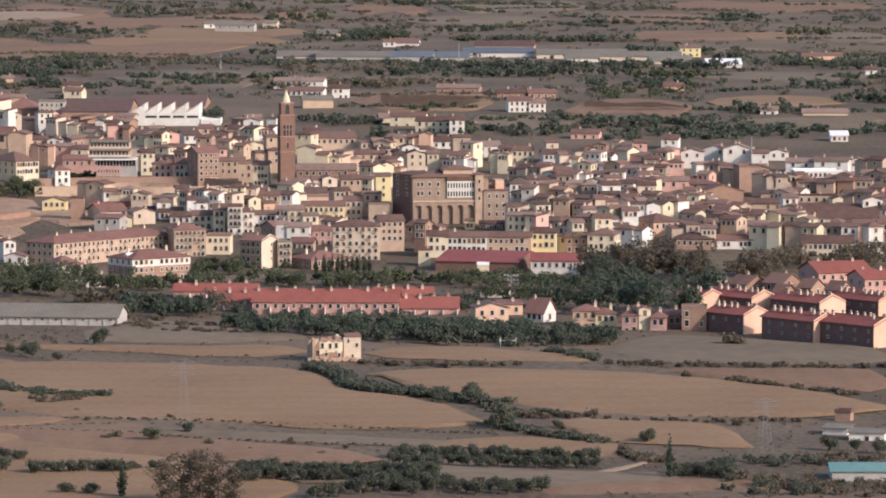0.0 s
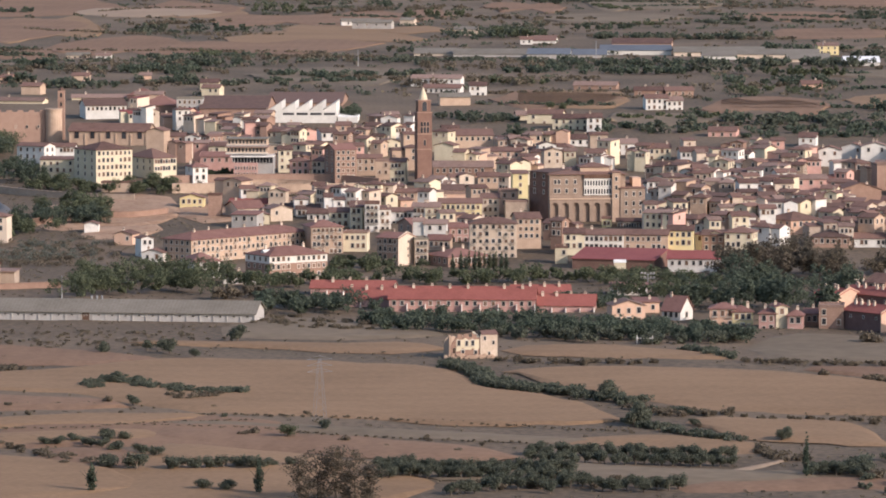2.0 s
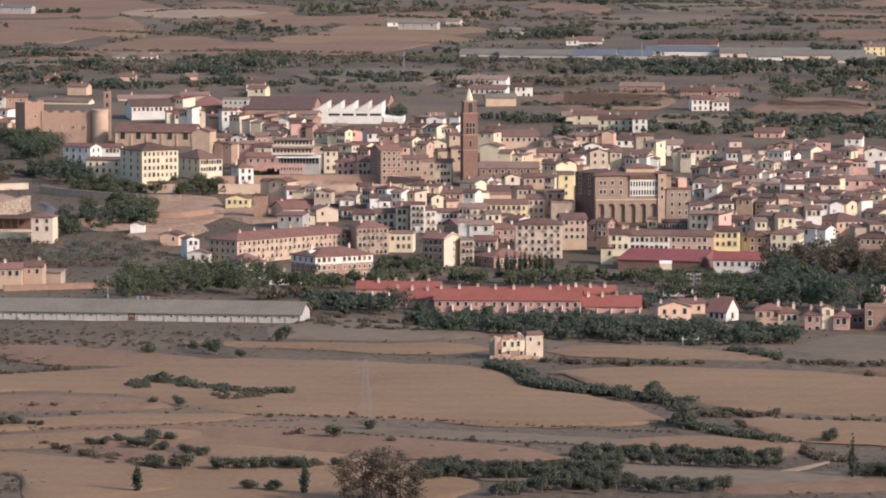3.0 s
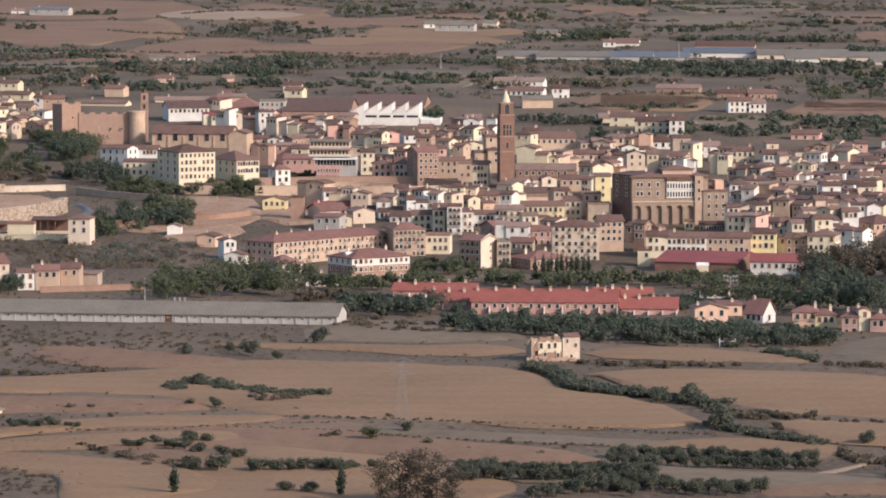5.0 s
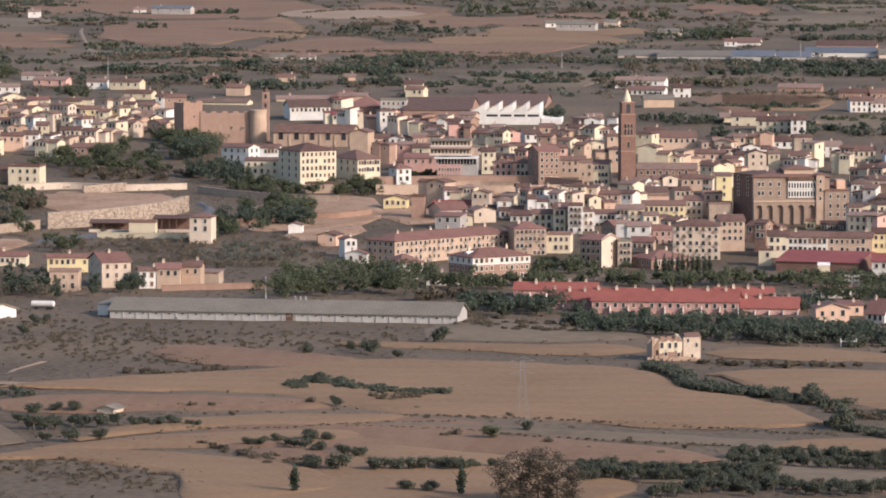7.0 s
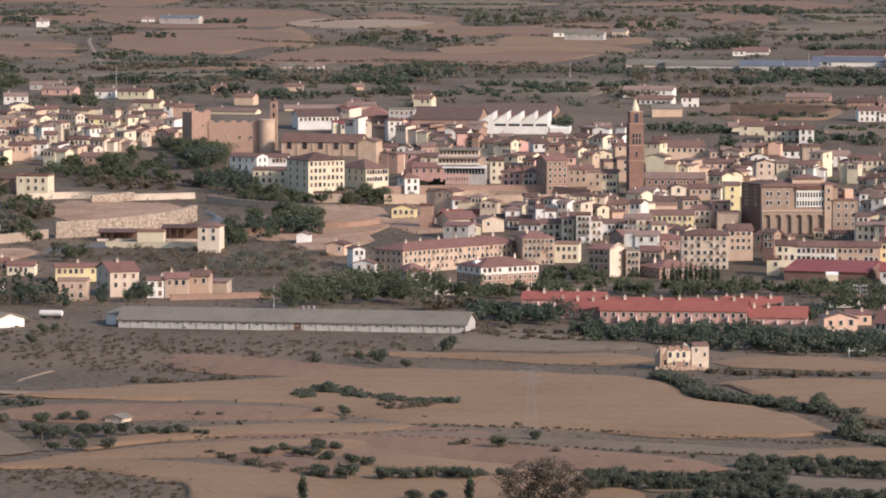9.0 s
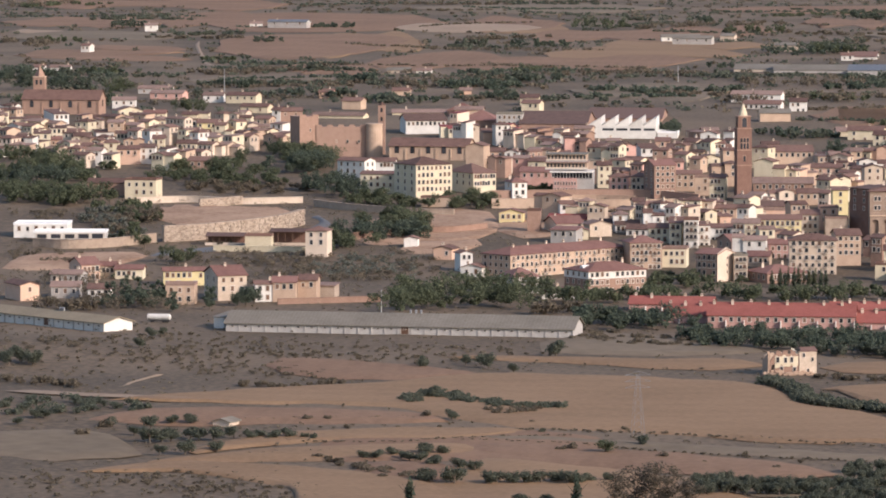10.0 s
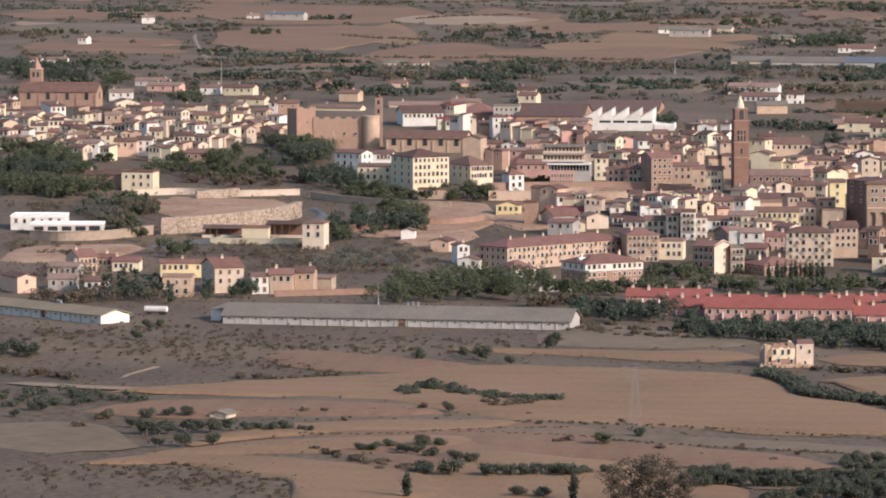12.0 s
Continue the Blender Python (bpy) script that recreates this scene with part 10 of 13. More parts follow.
house(83.4, 1736.2, -15, 6.6, 7.1, 10.1, 'hip', 'white', 'tile', 2, 3, 0, chimneys=0, wing=(1, 4.1, 7.1, 5.9, 'shed'))
house(88.6, 1736.5, -8, 5.2, 7.1, 9.0, 'gable', 'cream', 'tile', 1, 1, 0, chimneys=0, wing=(-1, 3.3, 6.0, 10.6, 'shed'))
house(96.2, 1734.9, -8, 6.7, 7.6, 5.7, 'gable', 'cream', 'dark', 1, 2, 0, chimneys=1, wing=(-1, 5.3, 7.0, 4.5, 'front'))
house(103.8, 1744.0, -8, 7.3, 8.7, 6.8, 'shed', 'beige', 'tile', 1, 3, 0, chimneys=0, wing=(-1, 5.2, 5.0, 6.2, 'gable'))
house(110.7, 1748.7, -41, 5.7, 7.4, 5.5, 'gable', 'stone', 'tile', 2, 2, 2, chimneys=0)
house(132.2, 1746.4, 5, 5.6, 8.5, 8.7, 'gable', 'white', 'pale', 1, 2, 0, chimneys=0)
house(149.1, 1742.1, -34, 7.4, 6.4, 5.4, 'gable', 'stone', 'pale', 1, 2, 0, chimneys=0, wing=(1, 4.3, 5.3, 3.0, 'shed'))
house(162.8, 1738.2, 9, 7.7, 7.8, 8.7, 'front', 'white', 'tile', 2, 3, 0, chimneys=0, wing=(1, 5.0, 5.0, 7.8, 'shed'))
house(168.1, 1734.3, -35, 5.4, 7.1, 6.8, 'gable', 'beige', 'pale', 2, 3, 0, chimneys=0)
house(174.2, 1738.9, -3, 6.1, 6.8, 7.2, 'hip', 'brick', 'tile', 1, 1, 0, chimneys=0, wing=(1, 4.6, 5.0, 6.3, 'shed'))
house(31.7, 1710.2, 16, 5.6, 8.1, 6.2, 'hip', 'stone', 'pale', 1, 1, 0, chimneys=0, wing=(1, 3.1, 7.0, 6.7, 'gable'))
house(37.5, 1710.6, 16, 5.7, 8.6, 9.6, 'shed', 'cream', 'tile', 2, 2, 0, chimneys=0)
house(44.4, 1726.7, -16, 6.2, 7.9, 9.9, 'hip', 'tan', 'tile', 1, 2, 2, chimneys=1)
house(51.4, 1724.9, -32, 6.6, 7.6, 8.5, 'gable', 'tan', 'dark', 2, 3, 1, chimneys=0)
house(56.0, 1712.9, 14, 7.6, 6.5, 7.6, 'gable', 'beige', 'pale', 1, 2, 0, chimneys=1)
house(63.4, 1727.5, 13, 5.0, 6.6, 9.1, 'gable', 'beige', 'tile', 1, 1, 0, chimneys=0, wing=(-1, 3.9, 7.8, 10.0, 'gable'))
house(68.1, 1720.8, -16, 7.5, 6.2, 5.6, 'hip', 'tan', 'tile', 2, 2, 2, chimneys=0, wing=(1, 3.2, 5.2, 4.8, 'gable'))
house(73.1, 1712.0, 2, 5.5, 6.5, 9.6, 'shed', 'white', 'tile', 1, 2, 0, chimneys=0, wing=(1, 5.2, 6.7, 9.3, 'front'))
house(79.8, 1717.5, -36, 6.0, 7.9, 9.0, 'gable', 'cream', 'dark', 1, 1, 1, chimneys=0)
house(85.3, 1722.8, -38, 7.1, 7.2, 9.8, 'hip', 'white', 'tile', 1, 2, 0, chimneys=1, wing=(-1, 4.2, 5.5, 8.8, 'gable'))
house(91.4, 1714.6, -13, 4.7, 8.0, 6.1, 'shed', 'white', 'dark', 2, 1, 2, chimneys=0, wing=(1, 3.9, 5.1, 4.9, 'shed'))
house(97.1, 1728.6, -9, 5.4, 8.0, 5.3, 'front', 'white', 'tile', 1, 1, 0, chimneys=0, wing=(-1, 4.6, 5.1, 3.5, 'shed'))
house(104.4, 1724.8, -33, 6.8, 8.2, 6.9, 'gable', 'beige', 'tile', 1, 2, 0, chimneys=0, wing=(1, 4.4, 6.1, 4.1, 'front'))
house(111.0, 1715.1, -17, 8.1, 8.5, 5.4, 'gable', 'cream', 'dark', 2, 1, 0, chimneys=0)
house(130.5, 1727.5, -13, 6.8, 8.0, 6.9, 'front', 'stone', 'tile', 1, 1, 2, chimneys=0, wing=(1, 5.2, 6.4, 4.6, 'gable'))
house(165.6, 1710.1, -36, 6.1, 7.1, 7.8, 'gable', 'white', 'tile', 1, 2, 1, chimneys=1, wing=(1, 4.1, 7.6, 5.1, 'gable'))
house(26.3, 1703.7, 9, 4.4, 6.7, 9.5, 'gable', 'beige', 'dark', 2, 2, 0, chimneys=0, wing=(1, 5.1, 7.4, 6.4, 'front'))
house(33.1, 1701.6, -34, 7.9, 6.4, 7.3, 'shed', 'tan', 'dark', 1, 1, 1, chimneys=1)
house(39.0, 1696.0, -37, 5.6, 6.7, 5.4, 'gable', 'beige', 'dark', 1, 1, 2, chimneys=1)
house(46.2, 1691.6, 9, 6.0, 6.9, 6.0, 'hip', 'cream', 'tile', 2, 2, 0, chimneys=0, wing=(1, 5.4, 7.0, 3.5, 'shed'))
house(52.9, 1690.9, 11, 6.0, 6.3, 5.5, 'gable', 'white', 'tile', 1, 1, 0, chimneys=0)
house(59.4, 1697.0, -36, 5.8, 8.1, 9.6, 'front', 'cream', 'tile', 1, 1, 0, chimneys=1, wing=(1, 3.9, 5.8, 5.7, 'front'))
house(65.0, 1700.5, 8, 5.4, 7.4, 7.9, 'shed', 'beige', 'dark', 1, 2, 0, chimneys=0)
house(91.0, 1701.6, -38, 5.8, 8.3, 7.1, 'gable', 'cream', 'tile', 1, 1, 0, chimneys=0)
house(96.7, 1709.9, 8, 8.1, 7.3, 6.2, 'shed', 'beige', 'pale', 1, 1, 0, chimneys=0)
house(102.9, 1693.4, 10, 8.1, 8.8, 7.8, 'gable', 'tan', 'dark', 1, 2, 0, chimneys=0)
house(107.8, 1688.5, -5, 7.2, 6.3, 8.4, 'front', 'white', 'tile', 1, 1, 0, chimneys=1, wing=(-1, 4.7, 6.6, 9.1, 'shed'))
house(114.7, 1700.2, -27, 7.6, 6.3, 7.7, 'gable', 'white', 'tile', 2, 1, 1, chimneys=0)
house(121.9, 1693.9, -9, 6.1, 8.3, 5.3, 'hip', 'white', 'pale', 1, 1, 0, chimneys=0)
house(129.0, 1707.5, -35, 6.3, 6.3, 7.7, 'hip', 'cream', 'tile', 2, 2, 0, chimneys=1)
house(163.7, 1690.2, -2, 5.2, 8.2, 6.1, 'gable', 'cream', 'tile', 2, 3, 0, chimneys=1)
house(29.8, 1680.3, -21, 4.7, 7.3, 5.5, 'shed', 'tan', 'tile', 1, 2, 0, chimneys=0, wing=(-1, 3.7, 6.9, 3.3, 'front'))
house(35.1, 1691.2, 6, 7.0, 7.6, 5.6, 'gable', 'beige', 'pale', 1, 2, 0, chimneys=0)
house(40.6, 1675.7, -33, 4.6, 8.5, 7.0, 'hip', 'beige', 'tile', 1, 2, 1, chimneys=0, wing=(-1, 3.5, 5.4, 6.4, 'front'))
house(47.7, 1674.9, -10, 4.5, 7.4, 7.6, 'hip', 'cream', 'tile', 2, 2, 0, chimneys=0, wing=(1, 3.5, 7.1, 5.6, 'front'))
house(54.8, 1691.4, -34, 5.2, 7.9, 6.0, 'gable', 'pink', 'tile', 1, 2, 2, chimneys=1, wing=(1, 3.2, 5.8, 4.2, 'shed'))
house(60.9, 1680.2, 6, 7.0, 7.9, 7.2, 'shed', 'white', 'tile', 1, 1, 0, chimneys=0)
house(69.2, 1692.3, 5, 5.8, 7.9, 9.2, 'gable', 'white', 'tile', 1, 3, 0, chimneys=0)
house(92.3, 1681.1, 3, 5.2, 7.1, 6.3, 'shed', 'cream', 'tile', 2, 2, 0, chimneys=0, wing=(1, 5.2, 5.5, 5.3, 'gable'))
house(100.3, 1683.0, -39, 5.3, 6.4, 8.8, 'hip', 'stone', 'tile', 1, 2, 0, chimneys=0, wing=(1, 5.0, 6.2, 8.7, 'front'))
house(107.5, 1678.9, -13, 4.4, 8.5, 7.8, 'hip', 'beige', 'tile', 1, 2, 1, chimneys=1)
house(113.6, 1679.3, -17, 5.5, 7.8, 8.8, 'gable', 'cream', 'tile', 1, 2, 0, chimneys=0, wing=(-1, 3.4, 6.6, 9.6, 'gable'))
house(120.8, 1686.3, -37, 6.1, 8.5, 8.8, 'front', 'cream', 'tile', 1, 1, 1, chimneys=0)
house(126.5, 1684.1, -37, 8.2, 6.9, 8.3, 'shed', 'cream', 'pale', 1, 2, 0, chimneys=0, wing=(1, 5.2, 5.9, 7.1, 'front'))
house(142.2, 1668.7, -21, 4.9, 7.8, 7.3, 'hip', 'tan', 'tile', 1, 1, 0, chimneys=0, wing=(-1, 3.7, 5.6, 5.9, 'front'))
house(162.6, 1676.4, -1, 7.8, 7.4, 5.5, 'front', 'cream', 'pale', 2, 1, 0, chimneys=0)
house(26.8, 1668.3, -23, 7.8, 6.4, 9.9, 'gable', 'cream', 'pale', 2, 3, 1, chimneys=0, wing=(1, 3.6, 6.5, 10.2, 'shed'))
house(31.6, 1665.1, -37, 5.3, 7.8, 9.9, 'shed', 'pink', 'tile', 1, 1, 1, chimneys=1, wing=(-1, 3.4, 6.3, 8.8, 'gable'))
house(43.7, 1657.6, -35, 5.4, 7.8, 6.6, 'front', 'beige', 'tile', 1, 2, 1, chimneys=1, wing=(-1, 3.4, 5.8, 3.7, 'shed'))
house(50.8, 1671.1, -21, 6.5, 8.5, 8.9, 'shed', 'tan', 'tile', 1, 2, 1, chimneys=0, wing=(1, 4.3, 7.2, 7.7, 'shed'))
house(58.1, 1661.1, 8, 6.1, 8.6, 9.6, 'gable', 'cream', 'tile', 2, 2, 0, chimneys=0)
house(64.7, 1664.4, 0, 4.9, 7.1, 6.4, 'shed', 'beige', 'tile', 1, 1, 0, chimneys=1)
house(90.6, 1659.0, 18, 5.5, 7.3, 7.3, 'shed', 'stone', 'tile', 1, 2, 0, chimneys=0, wing=(-1, 5.2, 6.5, 6.1, 'shed'))
house(97.5, 1667.6, -0, 4.8, 7.7, 7.3, 'gable', 'cream', 'tile', 2, 1, 0, chimneys=0, wing=(-1, 3.1, 6.5, 5.7, 'gable'))
house(101.9, 1658.9, -38, 6.2, 8.5, 7.4, 'hip', 'tan', 'dark', 1, 1, 2, chimneys=1, wing=(-1, 5.1, 6.5, 6.8, 'front'))
house(108.8, 1666.9, -24, 4.6, 6.7, 6.1, 'shed', 'brick', 'pale', 1, 2, 0, chimneys=0, wing=(-1, 4.7, 6.3, 5.8, 'gable'))
house(114.0, 1664.8, -1, 7.5, 7.6, 6.9, 'gable', 'tan', 'pale', 1, 2, 0, chimneys=1)
house(126.7, 1653.4, 18, 7.6, 6.9, 7.4, 'gable', 'white', 'tile', 1, 2, 0, chimneys=0)
house(134.2, 1665.6, -16, 6.6, 6.8, 5.3, 'front', 'cream', 'tile', 1, 2, 1, chimneys=0, wing=(-1, 3.5, 5.6, 5.2, 'shed'))
house(147.3, 1656.7, -30, 4.9, 8.0, 8.0, 'gable', 'beige', 'tile', 2, 2, 1, chimneys=0, wing=(-1, 4.5, 8.0, 6.0, 'gable'))
house(153.5, 1652.0, -43, 5.6, 6.3, 7.8, 'shed', 'beige', 'tile', 1, 2, 0, chimneys=1)
house(159.4, 1653.1, 2, 6.9, 7.9, 8.5, 'gable', 'stone', 'tile', 1, 3, 0, chimneys=0, wing=(1, 3.1, 7.7, 7.6, 'front'))
house(42.7, 1635.5, -23, 5.7, 6.3, 5.6, 'hip', 'cream', 'tile', 1, 1, 1, chimneys=0, wing=(1, 5.5, 7.2, 5.9, 'front'))
house(48.6, 1650.3, 15, 4.4, 7.0, 9.1, 'gable', 'cream', 'pale', 1, 2, 0, chimneys=0)
house(64.8, 1651.1, -34, 8.0, 7.2, 6.7, 'hip', 'white', 'tile', 1, 1, 0, chimneys=0, wing=(1, 3.7, 7.3, 6.3, 'gable'))
house(95.5, 1648.7, -2, 5.2, 7.6, 7.1, 'gable', 'beige', 'pale', 2, 3, 0, chimneys=1)
house(102.9, 1653.8, -32, 6.5, 7.9, 9.9, 'gable', 'tan', 'tile', 1, 3, 2, chimneys=0)
house(113.4, 1646.8, -27, 7.8, 6.6, 7.9, 'shed', 'cream', 'tile', 1, 2, 1, chimneys=0, wing=(1, 4.8, 7.5, 8.2, 'gable'))
house(125.5, 1640.7, -21, 6.6, 6.5, 9.0, 'gable', 'tan', 'tile', 1, 1, 0, chimneys=0, wing=(1, 5.4, 5.3, 5.9, 'shed'))
house(130.5, 1637.3, -26, 6.2, 6.8, 8.8, 'gable', 'cream', 'tile', 2, 2, 0, chimneys=1)
house(138.5, 1648.7, -0, 8.0, 7.5, 7.7, 'gable', 'beige', 'dark', 2, 3, 0, chimneys=1, wing=(1, 4.7, 5.2, 6.8, 'gable'))
house(145.1, 1637.9, -8, 5.9, 7.9, 8.7, 'shed', 'white', 'tile', 2, 2, 0, chimneys=0)
house(150.5, 1644.2, -12, 7.4, 7.5, 9.4, 'gable', 'pink', 'tile', 2, 1, 0, chimneys=0)
house(154.0, 1632.1, 15, 5.4, 7.7, 9.5, 'hip', 'white', 'tile', 2, 1, 0, chimneys=0)
house(159.7, 1631.7, -29, 6.0, 8.6, 7.1, 'gable', 'tan', 'pale', 1, 2, 2, chimneys=0, wing=(1, 3.2, 6.9, 4.8, 'gable'))

# ---- single trees ----
OLIVES = 'olive trees of the plain'
tree('olive', 7.5, 1159.0, 1.13, group=OLIVES)
tree('olive', 47.2, 1071.5, 0.65, group=OLIVES)
tree('olive', -44.5, 1019.1, 0.52, group=OLIVES)
tree('olive', 14.9, 1102.6, 0.92, group=OLIVES)
tree('olive', 27.9, 1102.3, 0.41, group=OLIVES)
tree('scrub', -35.8, 1071.9, 0.62)
tree('scrub', -22.3, 1060.2, 0.54)
tree('scrub', -27.5, 1047.9, 0.53)
tree('scrub', -44.4, 1055.4, 0.53)
tree('scrub', -146.5, 1131.6, 0.91)
tree('scrub', -141.4, 1132.2, 0.82)
tree('scrub', -135.0, 1116.8, 0.65)
tree('scrub', -122.5, 1118.2, 0.49)
tree('scrub', -118.1, 1142.9, 1.25)
tree('olive', -111.4, 1139.6, 0.80, 0.78, group=OLIVES)
tree('scrub', -112.5, 1121.2, 0.49)
tree('scrub', -79.5, 1075.6, 0.86)
tree('scrub', -90.6, 1133.3, 0.57)
tree('olive', -86.5, 1113.4, 0.35, 0.78, group=OLIVES)
tree('scrub', -118.7, 1100.4, 0.40)
tree('scrub', -196.4, 1093.3, 1.20)
tree('scrub', -194.2, 1112.1, 1.39)
tree('olive', -124.1, 1057.2, 0.62, 0.78, group=OLIVES)
tree('olive', -120.8, 1057.6, 0.68, 0.78, group=OLIVES)
tree('olive', -117.9, 1064.0, 0.63, 0.78, group=OLIVES)
tree('olive', -115.3, 1058.2, 0.57, 0.78, group=OLIVES)
tree('olive', -112.9, 1054.4, 0.68, 0.78, group=OLIVES)
tree('olive', -110.1, 1052.6, 0.74, 0.78, group=OLIVES)
tree('olive', -106.3, 1045.0, 0.78, 0.78, group=OLIVES)
tree('olive', -110.5, 1066.8, 0.86, 0.78, group=OLIVES)
tree('olive', -106.6, 1067.2, 0.69, 0.78, group=OLIVES)
tree('olive', -100.3, 1041.5, 0.78, 0.78, group=OLIVES)
tree('olive', -95.9, 1035.8, 0.77, 0.78, group=OLIVES)
tree('olive', -104.9, 1014.7, 0.98, 0.78, group=OLIVES)
tree('olive', -98.2, 1011.3, 1.20, 0.78, group=OLIVES)
tree('olive', -91.2, 1012.0, 0.92, 0.78, group=OLIVES)
tree('olive', -89.1, 1014.2, 0.86, 0.78, group=OLIVES)
tree('olive', -85.5, 1014.5, 0.86, 0.78, group=OLIVES)
tree('olive', -83.0, 1014.7, 0.86, 0.78, group=OLIVES)
tree('olive', -79.2, 1015.0, 0.92, 0.78, group=OLIVES)
tree('olive', -75.9, 1017.3, 0.87, 0.78, group=OLIVES)
tree('olive', -71.9, 1013.5, 0.98, 0.78, group=OLIVES)
tree('olive', -69.8, 1015.7, 0.76, 0.78, group=OLIVES)
tree('olive', -67.9, 1017.8, 0.44, 0.78, group=OLIVES)
tree('olive', -80.5, 978.5, 0.74, 0.78, group=OLIVES)
tree('olive', -75.4, 976.9, 0.74, 0.78, group=OLIVES)
tree('olive', -142.4, 1093.5, 0.47, 0.78, group=OLIVES)
tree('olive', -139.6, 1091.8, 0.53, 0.78, group=OLIVES)
tree('olive', -146.6, 1095.0, 0.77, 0.78, group=OLIVES)
tree('olive', -149.8, 1092.5, 0.70, 0.78, group=OLIVES)
tree('olive', -155.5, 1091.7, 0.70, 0.78, group=OLIVES)
tree('olive', -153.8, 1094.0, 0.64, 0.78, group=OLIVES)
tree('olive', -159.9, 1095.2, 0.89, 0.78, group=OLIVES)
tree('olive', -164.2, 1090.4, 1.00, 0.78, group=OLIVES)
tree('olive', -167.6, 1089.9, 0.83, 0.78, group=OLIVES)
tree('olive', -170.2, 1093.6, 0.83, 0.78, group=OLIVES)
tree('olive', -174.0, 1086.9, 0.94, 0.78, group=OLIVES)
tree('olive', -178.7, 1084.1, 1.06, 0.78, group=OLIVES)
tree('olive', -175.7, 1084.6, 0.76, 0.78, group=OLIVES)
tree('olive', -184.7, 1097.4, 0.66, 0.78, group=OLIVES)
tree('olive', -182.9, 1112.0, 0.90, 0.78, group=OLIVES)
tree('olive', -178.7, 1118.8, 0.72, 0.78, group=OLIVES)
tree('olive', -174.3, 1119.5, 0.78, 0.78, group=OLIVES)
tree('olive', -160.0, 1068.6, 0.75, 0.78, group=OLIVES)
tree('olive', -166.9, 1063.5, 0.98, 0.78, group=OLIVES)
tree('olive', -172.5, 1060.6, 0.69, 0.78, group=OLIVES)
tree('olive', -216.1, 1112.2, 0.61, 0.78, group=OLIVES)
tree('olive', -214.2, 1124.9, 0.80, 0.78, group=OLIVES)
tree('olive', -212.2, 1125.3, 0.74, 0.78, group=OLIVES)
tree('olive', -192.8, 1112.4, 0.72, 0.78, group=OLIVES)
tree('olive', -97.7, 1306.5, 1.19, group=OLIVES)
tree('olive', -114.0, 1272.1, 1.02, group=OLIVES)
tree('olive', -117.6, 1284.8, 0.62, group=OLIVES)
tree('olive', -132.0, 1270.4, 0.82, group=OLIVES)
tree('olive', -105.9, 1259.8, 0.61, group=OLIVES)
tree('olive', -121.2, 1281.2, 0.69, group=OLIVES)
tree('olive', -121.0, 1188.9, 0.83, group=OLIVES)
tree('olive', -64.3, 1018.8, 0.55, group=OLIVES)
tree('olive', -44.1, 1016.8, 0.65, group=OLIVES)
tree('olive', -60.3, 1089.9, 0.64, group=OLIVES)
tree('olive', -218.4, 1307.2, 0.71, group=OLIVES)
tree('olive', -221.2, 1345.9, 0.73, group=OLIVES)
tree('olive', -218.4, 1352.8, 0.66, group=OLIVES)
tree('olive', -245.0, 1264.5, 1.17, group=OLIVES)
tree('olive', -240.1, 1260.1, 1.03, group=OLIVES)
tree('olive', -247.4, 1260.4, 1.03, group=OLIVES)
tree('green', -68.5, 1072.5, 0.94, tall=0.5)
tree('scrub', 8.0, 1163.7, 2.14)
tree('olive', 15.0, 1103.4, 1.36)
tree('olive', 13.0, 1099.9, 0.88)
tree('olive', 48.3, 1072.7, 0.80)
tree('olive', 27.2, 1102.0, 0.41)
tree('olive', 89.2, 1055.7, 0.85)
tree('olive', 95.6, 1055.2, 0.68)
tree('olive', 99.8, 1050.4, 0.79)
tree('olive', -44.3, 1017.8, 0.60)
tree('scrub', 28.5, 1099.6, 0.58)
tree('scrub', -77.5, 1078.6, 1.23)
tree('scrub', -54.8, 1064.5, 1.03)
tree('scrub', -35.9, 1074.2, 0.57)
tree('scrub', -27.5, 1046.2, 0.64)
tree('scrub', 64.8, 1208.7, 1.17)
tree('scrub', 71.6, 1107.0, 1.07)
tree('scrub', -66.7, 1121.1, 0.69)
tree('scrub', 1.7, 1236.1, 1.41)
tree('scrub', 82.7, 1303.7, 2.18)
tree('olive', -11.2, 1042.5, 0.61, group='orchard rows of the plain')
tree('olive', -11.3, 1030.5, 0.75, group='orchard rows of the plain')
tree('olive', -9.5, 1043.9, 0.73, group='orchard rows of the plain')
tree('olive', -8.8, 1027.7, 0.59, group='orchard rows of the plain')
tree('olive', -7.0, 1039.8, 0.64, group='orchard rows of the plain')
tree('olive', -6.8, 1029.7, 0.61, group='orchard rows of the plain')
tree('olive', -4.6, 1042.8, 0.76, group='orchard rows of the plain')
tree('olive', -5.2, 1027.9, 0.63, group='orchard rows of the plain')
tree('olive', -2.5, 1040.4, 0.71, group='orchard rows of the plain')
tree('olive', -3.1, 1029.7, 0.67, group='orchard rows of the plain')
tree('olive', -0.8, 1042.6, 0.61, group='orchard rows of the plain')
tree('olive', -1.0, 1025.9, 0.63, group='orchard rows of the plain')
tree('olive', 1.9, 1042.0, 0.69, group='orchard rows of the plain')
tree('olive', 1.2, 1028.5, 0.61, group='orchard rows of the plain')
tree('olive', 3.7, 1041.0, 0.68, group='orchard rows of the plain')
tree('olive', 4.3, 1028.9, 0.71, group='orchard rows of the plain')
tree('olive', 6.3, 1041.5, 0.78, group='orchard rows of the plain')
tree('olive', 5.7, 1026.7, 0.64, group='orchard rows of the plain')
tree('olive', 7.7, 1038.9, 0.62, group='orchard rows of the plain')
tree('olive', 8.4, 1024.6, 0.58, group='orchard rows of the plain')
